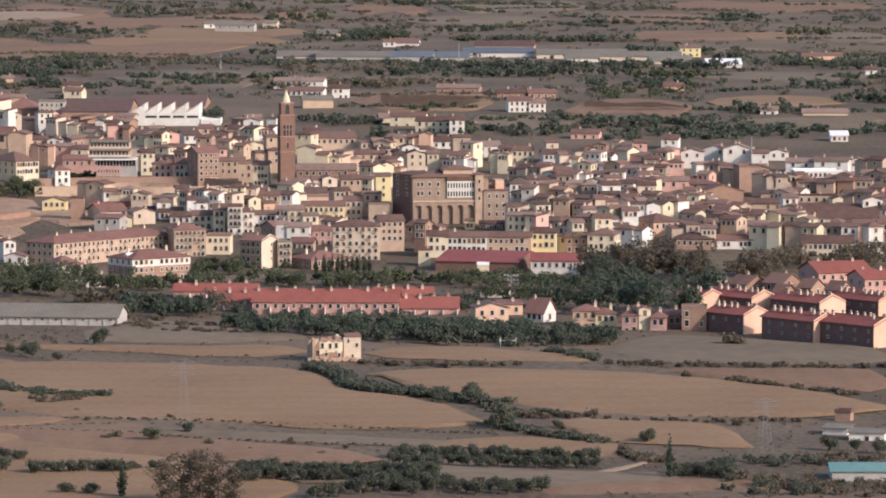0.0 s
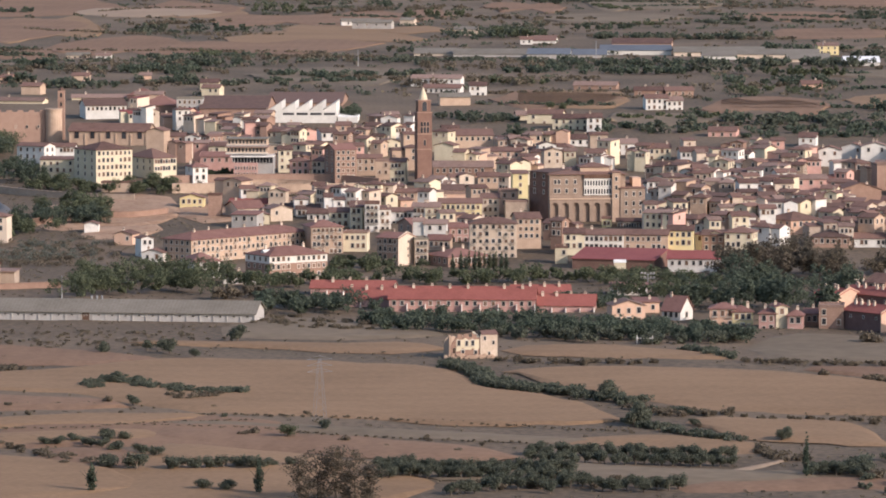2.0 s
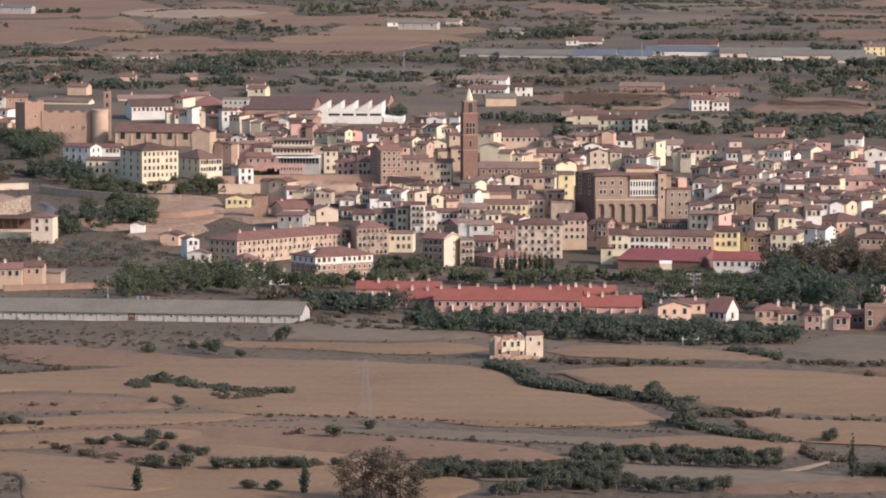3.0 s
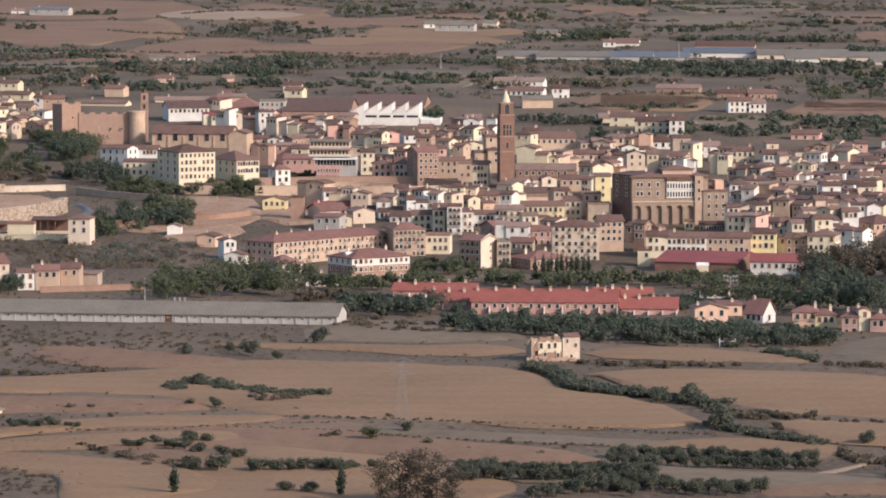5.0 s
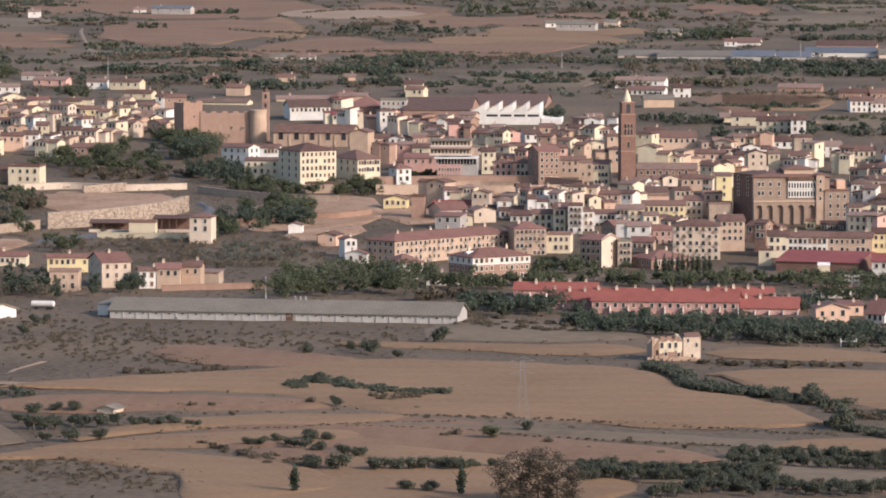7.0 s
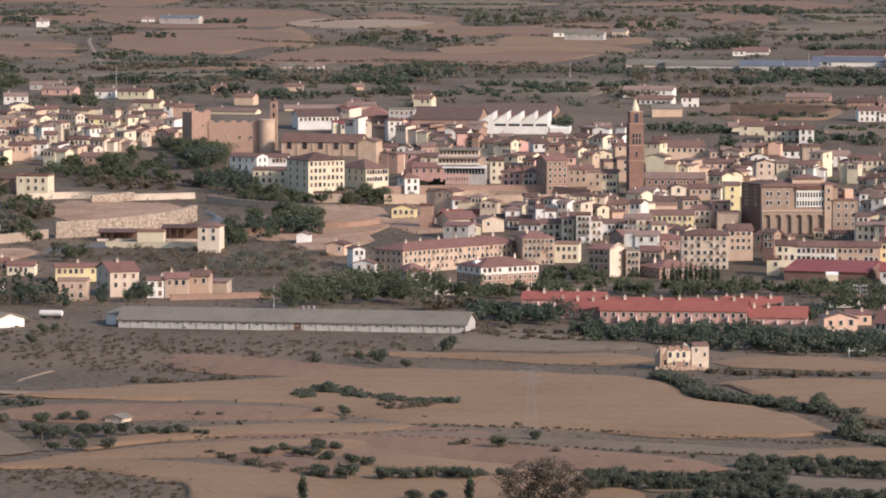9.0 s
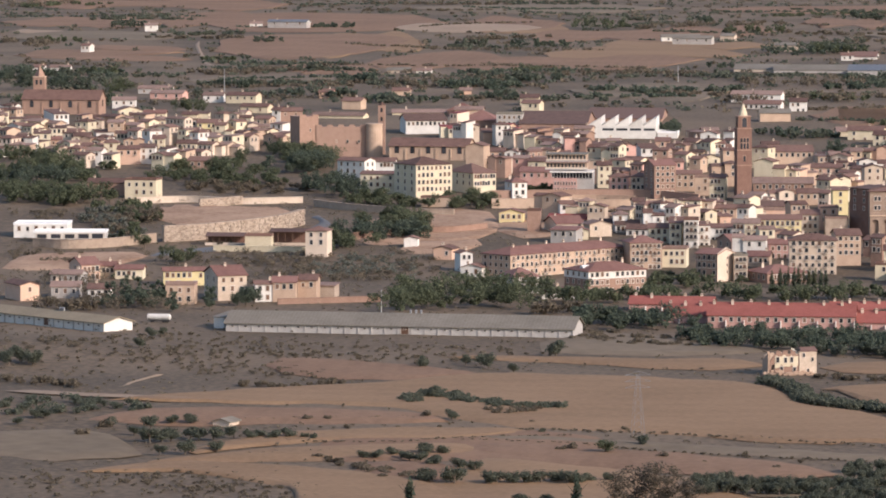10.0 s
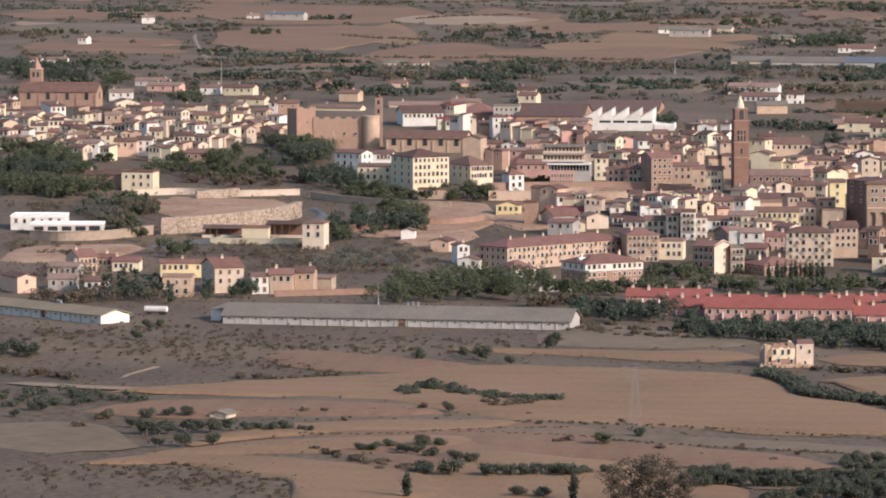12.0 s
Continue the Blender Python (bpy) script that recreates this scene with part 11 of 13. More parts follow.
tree('olive', 10.7, 1041.7, 0.70, group='orchard rows of the plain')
tree('olive', 10.2, 1025.1, 0.64, group='orchard rows of the plain')
tree('olive', 12.8, 1038.1, 0.77, group='orchard rows of the plain')
tree('olive', 12.6, 1025.9, 0.71, group='orchard rows of the plain')
tree('olive', 14.6, 1040.4, 0.73, group='orchard rows of the plain')
tree('olive', 14.6, 1027.3, 0.58, group='orchard rows of the plain')
tree('olive', 17.3, 1038.3, 0.65, group='orchard rows of the plain')
tree('olive', 16.9, 1024.7, 0.64, group='orchard rows of the plain')
tree('olive', 19.2, 1038.1, 0.59, group='orchard rows of the plain')
tree('olive', 18.4, 1023.9, 0.61, group='orchard rows of the plain')
tree('olive', 21.2, 1036.7, 0.61, group='orchard rows of the plain')
tree('olive', 20.8, 1023.4, 0.73, group='orchard rows of the plain')
tree('olive', 22.9, 1039.4, 0.64, group='orchard rows of the plain')
tree('olive', 22.6, 1026.6, 0.63, group='orchard rows of the plain')
tree('olive', 25.3, 1039.2, 0.71, group='orchard rows of the plain')
tree('olive', 24.8, 1022.3, 0.64, group='orchard rows of the plain')
tree('olive', 27.2, 1035.4, 0.72, group='orchard rows of the plain')
tree('olive', 27.0, 1022.8, 0.72, group='orchard rows of the plain')
tree('olive', 30.1, 1036.2, 0.60, group='orchard rows of the plain')
tree('olive', 29.8, 1023.4, 0.60, group='orchard rows of the plain')
tree('olive', 31.5, 1035.2, 0.71, group='orchard rows of the plain')
tree('olive', 31.4, 1022.9, 0.58, group='orchard rows of the plain')
tree('olive', 34.2, 1037.4, 0.72, group='orchard rows of the plain')
tree('olive', 34.1, 1023.2, 0.58, group='orchard rows of the plain')
tree('olive', -44.3, 1012.1, 0.64, group='orchard rows of the plain')
tree('olive', -43.2, 998.7, 0.70, group='orchard rows of the plain')
tree('olive', -41.5, 1016.9, 0.65, group='orchard rows of the plain')
tree('olive', -41.5, 998.7, 0.84, group='orchard rows of the plain')
tree('olive', -39.9, 1012.0, 0.71, group='orchard rows of the plain')
tree('olive', -39.9, 1003.3, 0.85, group='orchard rows of the plain')
tree('olive', -37.9, 1016.7, 0.79, group='orchard rows of the plain')
tree('olive', -37.1, 1000.9, 0.85, group='orchard rows of the plain')
tree('olive', -35.7, 1012.6, 0.65, group='orchard rows of the plain')
tree('olive', -35.5, 1002.3, 0.66, group='orchard rows of the plain')
tree('olive', -32.5, 1011.8, 0.73, group='orchard rows of the plain')
tree('olive', -33.3, 1000.7, 0.76, group='orchard rows of the plain')
tree('olive', -30.5, 1011.1, 0.66, group='orchard rows of the plain')
tree('olive', -30.7, 1000.5, 0.72, group='orchard rows of the plain')
tree('olive', -29.3, 1012.3, 0.66, group='orchard rows of the plain')
tree('olive', -28.8, 999.4, 0.67, group='orchard rows of the plain')
tree('olive', -26.8, 1009.7, 0.74, group='orchard rows of the plain')
tree('olive', -25.9, 998.7, 0.70, group='orchard rows of the plain')
tree('olive', -24.8, 1008.9, 0.79, group='orchard rows of the plain')
tree('olive', -24.0, 999.8, 0.69, group='orchard rows of the plain')
tree('olive', -21.9, 1010.4, 0.66, group='orchard rows of the plain')
tree('olive', -22.3, 1000.2, 0.68, group='orchard rows of the plain')
tree('olive', -19.8, 1010.0, 0.78, group='orchard rows of the plain')
tree('olive', -19.8, 999.8, 0.81, group='orchard rows of the plain')
tree('olive', -18.0, 1008.4, 0.65, group='orchard rows of the plain')
tree('olive', -17.3, 998.9, 0.75, group='orchard rows of the plain')
tree('olive', -15.2, 1010.3, 0.66, group='orchard rows of the plain')
tree('olive', -15.5, 999.3, 0.66, group='orchard rows of the plain')
tree('olive', -13.0, 1012.9, 0.75, group='orchard rows of the plain')
tree('olive', -13.6, 994.5, 0.66, group='orchard rows of the plain')
tree('olive', -11.1, 1010.5, 0.71, group='orchard rows of the plain')
tree('olive', -10.8, 996.9, 0.77, group='orchard rows of the plain')
tree('olive', -8.7, 1008.8, 0.81, group='orchard rows of the plain')
tree('olive', -8.5, 997.0, 0.64, group='orchard rows of the plain')
tree('olive', -7.6, 1006.2, 0.71, group='orchard rows of the plain')
tree('olive', -6.9, 997.8, 0.76, group='orchard rows of the plain')
tree('olive', -5.2, 1010.2, 0.81, group='orchard rows of the plain')
tree('olive', -5.2, 994.3, 0.62, group='orchard rows of the plain')
tree('olive', -2.1, 1009.8, 0.69, group='orchard rows of the plain')
tree('olive', -2.2, 994.3, 0.74, group='orchard rows of the plain')
tree('olive', -27.3, 972.1, 0.66, group='orchard rows of the plain')
tree('olive', -24.3, 974.0, 0.77, group='orchard rows of the plain')
tree('olive', -22.4, 974.6, 0.64, group='orchard rows of the plain')
tree('olive', -19.6, 981.9, 0.64, group='orchard rows of the plain')
tree('olive', -17.7, 978.5, 0.82, group='orchard rows of the plain')
tree('olive', -16.0, 983.8, 0.83, group='orchard rows of the plain')
tree('olive', -13.2, 981.0, 0.63, group='orchard rows of the plain')
tree('olive', -10.9, 984.3, 0.78, group='orchard rows of the plain')
tree('olive', -8.2, 982.9, 0.67, group='orchard rows of the plain')
tree('olive', -6.2, 975.5, 0.69, group='orchard rows of the plain')
tree('olive', -3.7, 985.1, 0.79, group='orchard rows of the plain')
tree('olive', -1.9, 983.5, 0.74, group='orchard rows of the plain')
tree('olive', 0.7, 986.2, 0.79, group='orchard rows of the plain')
tree('olive', 2.3, 986.5, 0.67, group='orchard rows of the plain')
tree('olive', 5.0, 980.0, 0.73, group='orchard rows of the plain')
tree('olive', 7.0, 977.2, 0.78, group='orchard rows of the plain')
tree('olive', 10.2, 981.3, 0.62, group='orchard rows of the plain')
tree('olive', 12.0, 985.8, 0.66, group='orchard rows of the plain')
tree('olive', 13.7, 977.7, 0.79, group='orchard rows of the plain')
tree('olive', 16.6, 982.1, 0.71, group='orchard rows of the plain')
tree('olive', 19.2, 979.4, 0.69, group='orchard rows of the plain')
tree('olive', 21.3, 983.4, 0.81, group='orchard rows of the plain')
tree('olive', 50.8, 1005.0, 0.67, group='garden trees of the plain')
tree('olive', 52.1, 1012.9, 0.58, group='garden trees of the plain')
tree('olive', 52.8, 1008.9, 0.66, group='garden trees of the plain')
tree('olive', 53.8, 1008.9, 0.67, group='garden trees of the plain')
tree('olive', 54.8, 1010.0, 0.71, group='garden trees of the plain')
tree('olive', 55.9, 1013.1, 0.65, group='garden trees of the plain')
tree('olive', 56.5, 1007.2, 0.71, group='garden trees of the plain')
tree('olive', 57.6, 1010.8, 0.61, group='garden trees of the plain')
tree('olive', 58.6, 1012.7, 0.70, group='garden trees of the plain')
tree('olive', 59.4, 1010.2, 0.75, group='garden trees of the plain')
tree('olive', 60.3, 1008.9, 0.65, group='garden trees of the plain')
tree('olive', 61.0, 1005.2, 0.59, group='garden trees of the plain')
tree('olive', 61.9, 1004.3, 0.72, group='garden trees of the plain')
tree('olive', 63.2, 1010.2, 0.81, group='garden trees of the plain')
tree('cypress', 49.7, 1002.7, 1.07, tall=1.15)
tree('cypress', -68.2, 972.2, 1.36, tall=0.75)
tree('cypress', -104.1, 972.7, 1.44, tall=0.6)
tree('autumn', -58.6, 955.7, 1.78, tall=0.58)
tree('autumn', -55.1, 962.1, 1.97, tall=0.58)
tree('autumn', -51.1, 957.9, 2.14, tall=0.58)
tree('autumn', -47.2, 961.6, 1.97, tall=0.58)
tree('autumn', -43.6, 954.7, 1.60, tall=0.58)
tree('poplar', -40.3, 1563.1, 0.50, tall=1.1, group='poplars along the river')
tree('poplar', -37.8, 1565.5, 0.50, tall=1.1, group='poplars along the river')
tree('poplar', -35.8, 1565.6, 0.50, tall=1.1, group='poplars along the river')
tree('poplar', -34.4, 1562.8, 0.50, tall=1.1, group='poplars along the river')
tree('poplar', -32.5, 1560.6, 0.50, tall=1.1, group='poplars along the river')
tree('poplar', -30.5, 1557.9, 0.50, tall=1.1, group='poplars along the river')
tree('poplar', -28.6, 1563.2, 0.50, tall=1.1, group='poplars along the river')
tree('poplar', -26.5, 1559.5, 0.50, tall=1.1, group='poplars along the river')
tree('cypress', -43.2, 1557.9, 1.15, tall=0.62, group='poplars along the river')
tree('cypress', -40.6, 1558.1, 1.15, tall=0.62, group='poplars along the river')
tree('cypress', -38.6, 1551.6, 1.14, tall=0.62, group='poplars along the river')
tree('cypress', -35.6, 1555.3, 1.15, tall=0.62, group='poplars along the river')
tree('cypress', -34.2, 1563.1, 1.15, tall=0.62, group='poplars along the river')
tree('cypress', -30.9, 1558.6, 1.15, tall=0.62, group='poplars along the river')
tree('cypress', -29.4, 1563.5, 1.15, tall=0.62, group='poplars along the river')
tree('cypress', -26.5, 1552.0, 1.14, tall=0.62, group='poplars along the river')
tree('cypress', -25.0, 1559.0, 1.15, tall=0.62, group='poplars along the river')
tree('green', -341.4, 1912.8, 1.87, tall=0.6857896509354228)
tree('green', -358.1, 1964.8, 1.75, tall=0.7147054552473101)
tree('green', -377.7, 1962.5, 1.58, tall=0.8477994214680588)
tree('green', -373.1, 1991.2, 1.78, tall=0.6094715803173563)
tree('green', -367.3, 1883.6, 1.52, tall=0.672199714715042)
tree('green', -341.7, 1861.5, 1.49, tall=0.7402161331469218)
tree('green', -334.9, 1850.0, 1.65, tall=0.7138319308588079)
tree('green', -321.1, 1851.6, 1.24, tall=0.7253782067493724)
tree('green', -278.3, 1678.4, 1.12, tall=0.6836340339878184)
tree('green', -256.8, 1622.5, 0.94, tall=0.8395632793057921)
tree('green', -271.7, 2030.5, 1.35, tall=0.7415487277887931)
tree('green', -267.3, 2045.5, 1.63, tall=0.8046647937637224)
tree('green', -258.0, 2002.9, 1.51, tall=0.6330320288481103)
tree('green', -275.0, 2074.8, 1.38, tall=0.7645498257787754)
tree('green', -239.3, 1922.9, 1.36, tall=0.7286717483238302)
tree('green', -231.4, 1897.8, 1.17, tall=0.8204660517731833)
tree('green', -228.3, 1910.8, 0.84, tall=0.7707664983512423)
tree('green', -217.7, 1861.6, 1.23, tall=0.7151758411441362)
tree('green', -210.8, 1862.1, 1.32, tall=0.7082925188661762)
tree('green', -202.6, 1850.6, 1.14, tall=0.6910381411585137)
tree('green', -204.5, 1748.1, 1.39, tall=0.7924974662379719)
tree('green', -194.6, 1738.2, 1.53, tall=0.7294792622457718)
tree('green', -189.4, 1749.3, 1.39, tall=0.716516910343173)
tree('green', -198.5, 1733.6, 1.15, tall=0.6332677794739514)
tree('green', -179.6, 1728.7, 1.14, tall=0.7476114455439227)
tree('green', -177.5, 1828.6, 1.13, tall=0.7950249861090746)
tree('green', -172.5, 1847.9, 1.30, tall=0.8152260398931417)
tree('green', -167.3, 1853.0, 1.22, tall=0.6182918072430075)
tree('green', -183.3, 1864.0, 0.99, tall=0.8005931339390923)
tree('green', -211.0, 1695.3, 1.27, tall=0.7287701280455117)
tree('green', -204.7, 1695.9, 1.05, tall=0.6995771831961548)
tree('green', -293.0, 2028.6, 1.35, tall=0.8414376550917013)
tree('green', -301.3, 1999.0, 1.33, tall=0.7036447089588453)
tree('green', -278.8, 1973.1, 1.49, tall=0.6142451265548405)
tree('green', -285.9, 1945.2, 1.29, tall=0.8238409979748357)
tree('green', -297.9, 1944.1, 1.21, tall=0.769344104196794)
tree('green', -318.4, 2011.6, 1.16, tall=0.6008688258229027)
tree('green', -270.3, 1973.9, 1.14, tall=0.613698994759726)
tree('pine', -248.3, 1458.3, 0.87, tall=1.3)
tree('pine', -252.6, 1461.9, 0.63, tall=1.3)
tree('pine', -241.3, 1455.2, 0.63, tall=1.3)
tree('pine', -238.1, 1455.8, 0.55, tall=1.3)
tree('pine', -234.2, 1456.4, 0.55, tall=1.3)
tree('pine', -210.6, 1470.7, 1.11, tall=1.3)
tree('pine', -208.8, 1477.5, 0.96, tall=1.3)
tree('pine', -213.0, 1468.2, 0.79, tall=1.3)
tree('pine', -220.1, 1454.4, 0.71, tall=1.3)
tree('green', -153.8, 1910.6, 0.92, tall=0.5)
tree('green', -149.1, 1910.9, 1.01, tall=0.5)
tree('green', -144.9, 1911.1, 0.84, tall=0.5)
tree('green', -93.8, 1609.3, 0.85, tall=0.5)
tree('green', -82.8, 1588.7, 0.84, tall=0.5)
tree('green', -174.5, 1879.3, 1.24, tall=0.6)
tree('green', -166.5, 1867.5, 1.15, tall=0.6)
tree('green', -78.9, 1588.9, 0.70, tall=0.6)
tree('green', -53.7, 1565.8, 0.82, tall=0.6)

# ---- woods, hedges and scrub ----
wood('pine', ((-99, 1409), (-83, 1402), (-66, 1403)), 5, 2.2, 3.0, 6.0, 1)
wood('pine', ((-98, 1423), (-84, 1418), (-69, 1415)), 5, 2.5, 3.0, 6.0, 2)
wood('pine', ((-59, 1350), (-44, 1346), (-27, 1339), (-4, 1325), (19, 1320), (48, 1313)), 5, 2.2, 3.0, 4.8, 3)
wood('pine', ((-60, 1368), (-38, 1364), (-14, 1353), (12, 1339), (45, 1324)), 6, 2.4, 3.0, 4.8, 4)
wood('olive', ((-23, 1325), (3, 1313), (27, 1307), (46, 1310)), 4, 3, 2.4, 3.4, 5)
wood('pine', ((38, 1416), (48, 1412), (58, 1404), (72, 1399)), 9, 2.2, 4.0, 11.0, 6, 520, 0.42)
wood('pine', ((41, 1466), (57, 1466), (78, 1454)), 9, 2.2, 4.5, 12.0, 7, 520, 0.42)
wood('autumn', ((52, 1520), (64, 1542), (75, 1537), (85, 1518)), 9, 2.4, 4.5, 13.0, 8, 520, 0.42)
wood('scrub', ((82, 1537), (98, 1550), (118, 1553)), 8, 2.6, 4.0, 8.0, 9, 400, 0.36, 1)
wood('scrub', ((115, 1567), (136, 1585), (154, 1593)), 8, 2.8, 4.0, 8.0, 10, 400, 0.36, 1)
wood('green', ((-16, 1525), (-4, 1521), (12, 1510), (40, 1494)), 6, 2.4, 3.4, 6.0, 11)
wood('green', ((17, 1456), (28, 1444), (40, 1426)), 7, 2.4, 3.6, 8.0, 12)
wood('green', ((-57, 1515), (-42, 1511), (-17, 1507)), 5, 2.4, 3.0, 5.0, 13)
wood('pine', ((-4, 1426), (1, 1420), (10, 1436)), 4, 2.4, 3.0, 4.0, 14)
wood('green', ((-160, 1452), (-148, 1461), (-131, 1471), (-117, 1473)), 7, 2.2, 3.6, 8.0, 15)
wood('green', ((-162, 1485), (-146, 1514), (-129, 1515), (-107, 1495)), 7, 2.4, 3.6, 8.0, 16)
wood('scrub', ((-116, 1449), (-108, 1452), (-102, 1455)), 4, 2.6, 2.6, 4.0, 17, 200, 0.45, 4)
wood('green', ((-103, 1491), (-82, 1505), (-66, 1519)), 5, 2.8, 3.0, 5.0, 18)
wood('green', ((-87, 1560), (-74, 1565), (-67, 1551)), 4, 2.4, 2.6, 5.0, 19)
wood('pine', ((-31, 2086), (-21, 2080), (-9, 2074)), 6, 2, 3.4, 8.0, 20, 480, 0.42)
wood('pine', ((-98, 2193), (-87, 2186)), 5, 2.2, 3.0, 6.0, 21)
wood('pine', ((-115, 2226), (-104, 2226)), 5, 2.2, 3.4, 8.0, 22)
wood('green', ((-367, 1861), (-357, 1882), (-341, 1864)), 9, 2.6, 3.6, 8.0, 23)
wood('green', ((-387, 1964), (-370, 1980), (-352, 1963)), 9, 2.8, 3.6, 7.0, 24)
wood('pine', ((-273, 2010), (-260, 2000), (-260, 2034)), 7, 2.2, 3.6, 9.0, 25)
wood('scrub', ((-301, 1726), (-299, 1770), (-299, 1816)), 8, 3, 2.6, 4.0, 26)
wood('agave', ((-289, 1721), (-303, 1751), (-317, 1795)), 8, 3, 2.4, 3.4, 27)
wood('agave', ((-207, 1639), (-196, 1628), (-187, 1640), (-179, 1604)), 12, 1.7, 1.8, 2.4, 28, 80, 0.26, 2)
wood('scrub', ((-242, 1655), (-211, 1638), (-185, 1656), (-167, 1642)), 14, 1.6, 1.8, 1.8, 29, 80, 0.26, 3)
wood('scrub', ((-219, 1588), (-192, 1579), (-170, 1594)), 10, 1.6, 1.8, 1.8, 30, 80, 0.26, 3)
wood('scrub', ((-254, 1704), (-234, 1712), (-219, 1717)), 8, 2, 1.8, 2.0, 31, 80, 0.26, 3)
wood('scrub', ((-288, 1565), (-267, 1509), (-243, 1457), (-228, 1459)), 8, 2.2, 2.6, 5.0, 32, 80, 0.26, 4)
wood('scrub', ((-166, 1868), (-130, 1867), (-83, 1864)), 6, 2, 1.8, 2.2, 34, 80, 0.26, 5)
hedge('olive', ((-36, 1238), (-27, 1214), (-23, 1185), (-9, 1173), (5, 1158), (14, 1145)), 2.5, 1, 1.7, 2.2, 36)
hedge('olive', ((-35, 1233), (-26, 1209), (-21, 1185), (-3, 1168)), 2, 2.2, 1.5, 2.0, 37)
hedge('olive', ((-26, 1198), (-15, 1185), (9, 1158)), 2.5, 1.4, 1.5, 1.8, 38)
hedge('scrub', ((13, 1138), (22, 1126), (31, 1123), (37, 1125)), 2, 1.2, 1.3, 1.5, 39)
hedge('olive', ((12, 1109), (20, 1093), (29, 1079), (36, 1071)), 2, 1.2, 1.4, 1.5, 40)
hedge('olive', ((20, 1135), (28, 1126)), 2, 2.5, 1.5, 1.6, 41)
hedge('olive', ((29, 1285), (37, 1267), (43, 1256)), 2, 1.2, 1.6, 1.8, 42)
hedge('scrub', ((75, 1203), (90, 1186), (105, 1169)), 1.5, 1.6, 1.2, 1.2, 43)
hedge('scrub', ((38, 1118), (64, 1115), (85, 1116)), 1.5, 2.5, 1.0, 0.8, 44)
hedge('scrub', ((45, 1244), (78, 1235), (122, 1231)), 2, 1.6, 1.2, 1.2, 45)
hedge('scrub', ((-22, 1248), (-4, 1243), (18, 1238)), 2, 1.6, 1.2, 1.3, 46)
hedge('olive', ((-126, 1177), (-122, 1195), (-115, 1185), (-106, 1177), (-94, 1165), (-85, 1171)), 2.5, 1.2, 1.5, 1.6, 47)
hedge('scrub', ((-104, 1158), (-98, 1154), (-91, 1161)), 2, 1.4, 1.4, 1.5, 48)
hedge('olive', ((-126, 1188), (-121, 1203), (-110, 1179), (-86, 1166)), 2, 2, 1.2, 1.2, 49)
hedge('scrub', ((-186, 1302), (-165, 1298), (-142, 1295), (-125, 1292)), 6, 1.2, 1.1, 0.8, 50, 50, 0.26)
hedge('scrub', ((-187, 1326), (-162, 1326), (-135, 1320), (-102, 1316)), 8, 1.2, 0.9, 0.6, 51, 40, 0.24)
hedge('scrub', ((-196, 1257), (-177, 1258), (-158, 1245)), 6, 1.2, 1.0, 0.7, 52, 40, 0.24)
hedge('scrub', ((-176, 1217), (-163, 1213), (-150, 1227)), 2, 1.6, 1.2, 1.2, 53)
hedge('olive', ((-228, 1152), (-217, 1158), (-204, 1151), (-189, 1148)), 4, 1.6, 1.8, 2.2, 54)
hedge('olive', ((-224, 1132), (-212, 1140), (-200, 1138)), 3, 2.2, 1.8, 2.0, 55)
hedge('scrub', ((-241, 1220), (-231, 1218), (-219, 1208)), 3, 1.6, 1.6, 1.8, 56)
hedge('scrub', ((-192, 1010), (-175, 1016), (-151, 1014), (-130, 987)), 9, 0.7, 0.8, 0.5, 57, 36, 0.22)
hedge('scrub', ((-184, 998), (-160, 1005), (-135, 988)), 9, 0.7, 0.8, 0.5, 58, 36, 0.22)
hedge('scrub', ((-124, 1041), (-112, 1027), (-104, 1020)), 2, 2, 1.2, 1.2, 59)
hedge('scrub', ((-134, 1056), (-124, 1041), (-114, 1021)), 1.5, 2.5, 1.0, 0.9, 60)
hedge('scrub', ((-106, 1097), (-78, 1090), (-48, 1074), (7, 1059)), 0.8, 2, 0.5, 0.4, 61, 30, 0.20)
hedge('scrub', ((-155, 1091), (-126, 1088), (-107, 1098), (-80, 1107)), 0.8, 1.5, 0.6, 0.5, 62, 30, 0.20)
hedge('scrub', ((-156, 1059), (-136, 1069), (-117, 1069)), 0.8, 1.5, 0.6, 0.5, 63, 30, 0.20)
hedge('scrub', ((-108, 1119), (-80, 1118), (-46, 1111), (13, 1086)), 0.8, 1.6, 0.6, 0.4, 64, 30, 0.20)
hedge('scrub', ((-168, 1126), (-144, 1136), (-116, 1141)), 0.8, 1.6, 0.6, 0.5, 65, 30, 0.20)
hedge('scrub', ((40, 1054), (45, 1038), (51, 1033)), 2, 1.6, 1.4, 1.4, 66)
hedge('olive', ((64, 1032), (73, 1037), (80, 1026)), 4, 1.8, 1.8, 2.2, 67)
hedge('scrub', ((64, 1002), (75, 991), (95, 980)), 5, 1.5, 1.8, 2.2, 68)
hedge('olive', ((60, 988), (74, 977), (87, 989)), 5, 2, 1.8, 2.4, 69)
hedge('scrub', ((83, 1031), (91, 1035), (100, 1038)), 4, 1.8, 1.6, 1.8, 70)
hedge('scrub', ((-27, 983), (-3, 989), (21, 990)), 3, 2.4, 1.3, 1.4, 71)
hedge('scrub', ((-245, 1292), (-222, 1288), (-203, 1307), (-192, 1341)), 12, 0.8, 0.8, 0.6, 72, 36, 0.24)
hedge('scrub', ((-253, 1300), (-232, 1328), (-208, 1345)), 8, 1.2, 0.9, 0.8, 73, 40, 0.26)
hedge('scrub', ((-218, 1264), (-195, 1284), (-175, 1269)), 12, 0.8, 0.8, 0.6, 74, 36, 0.24)
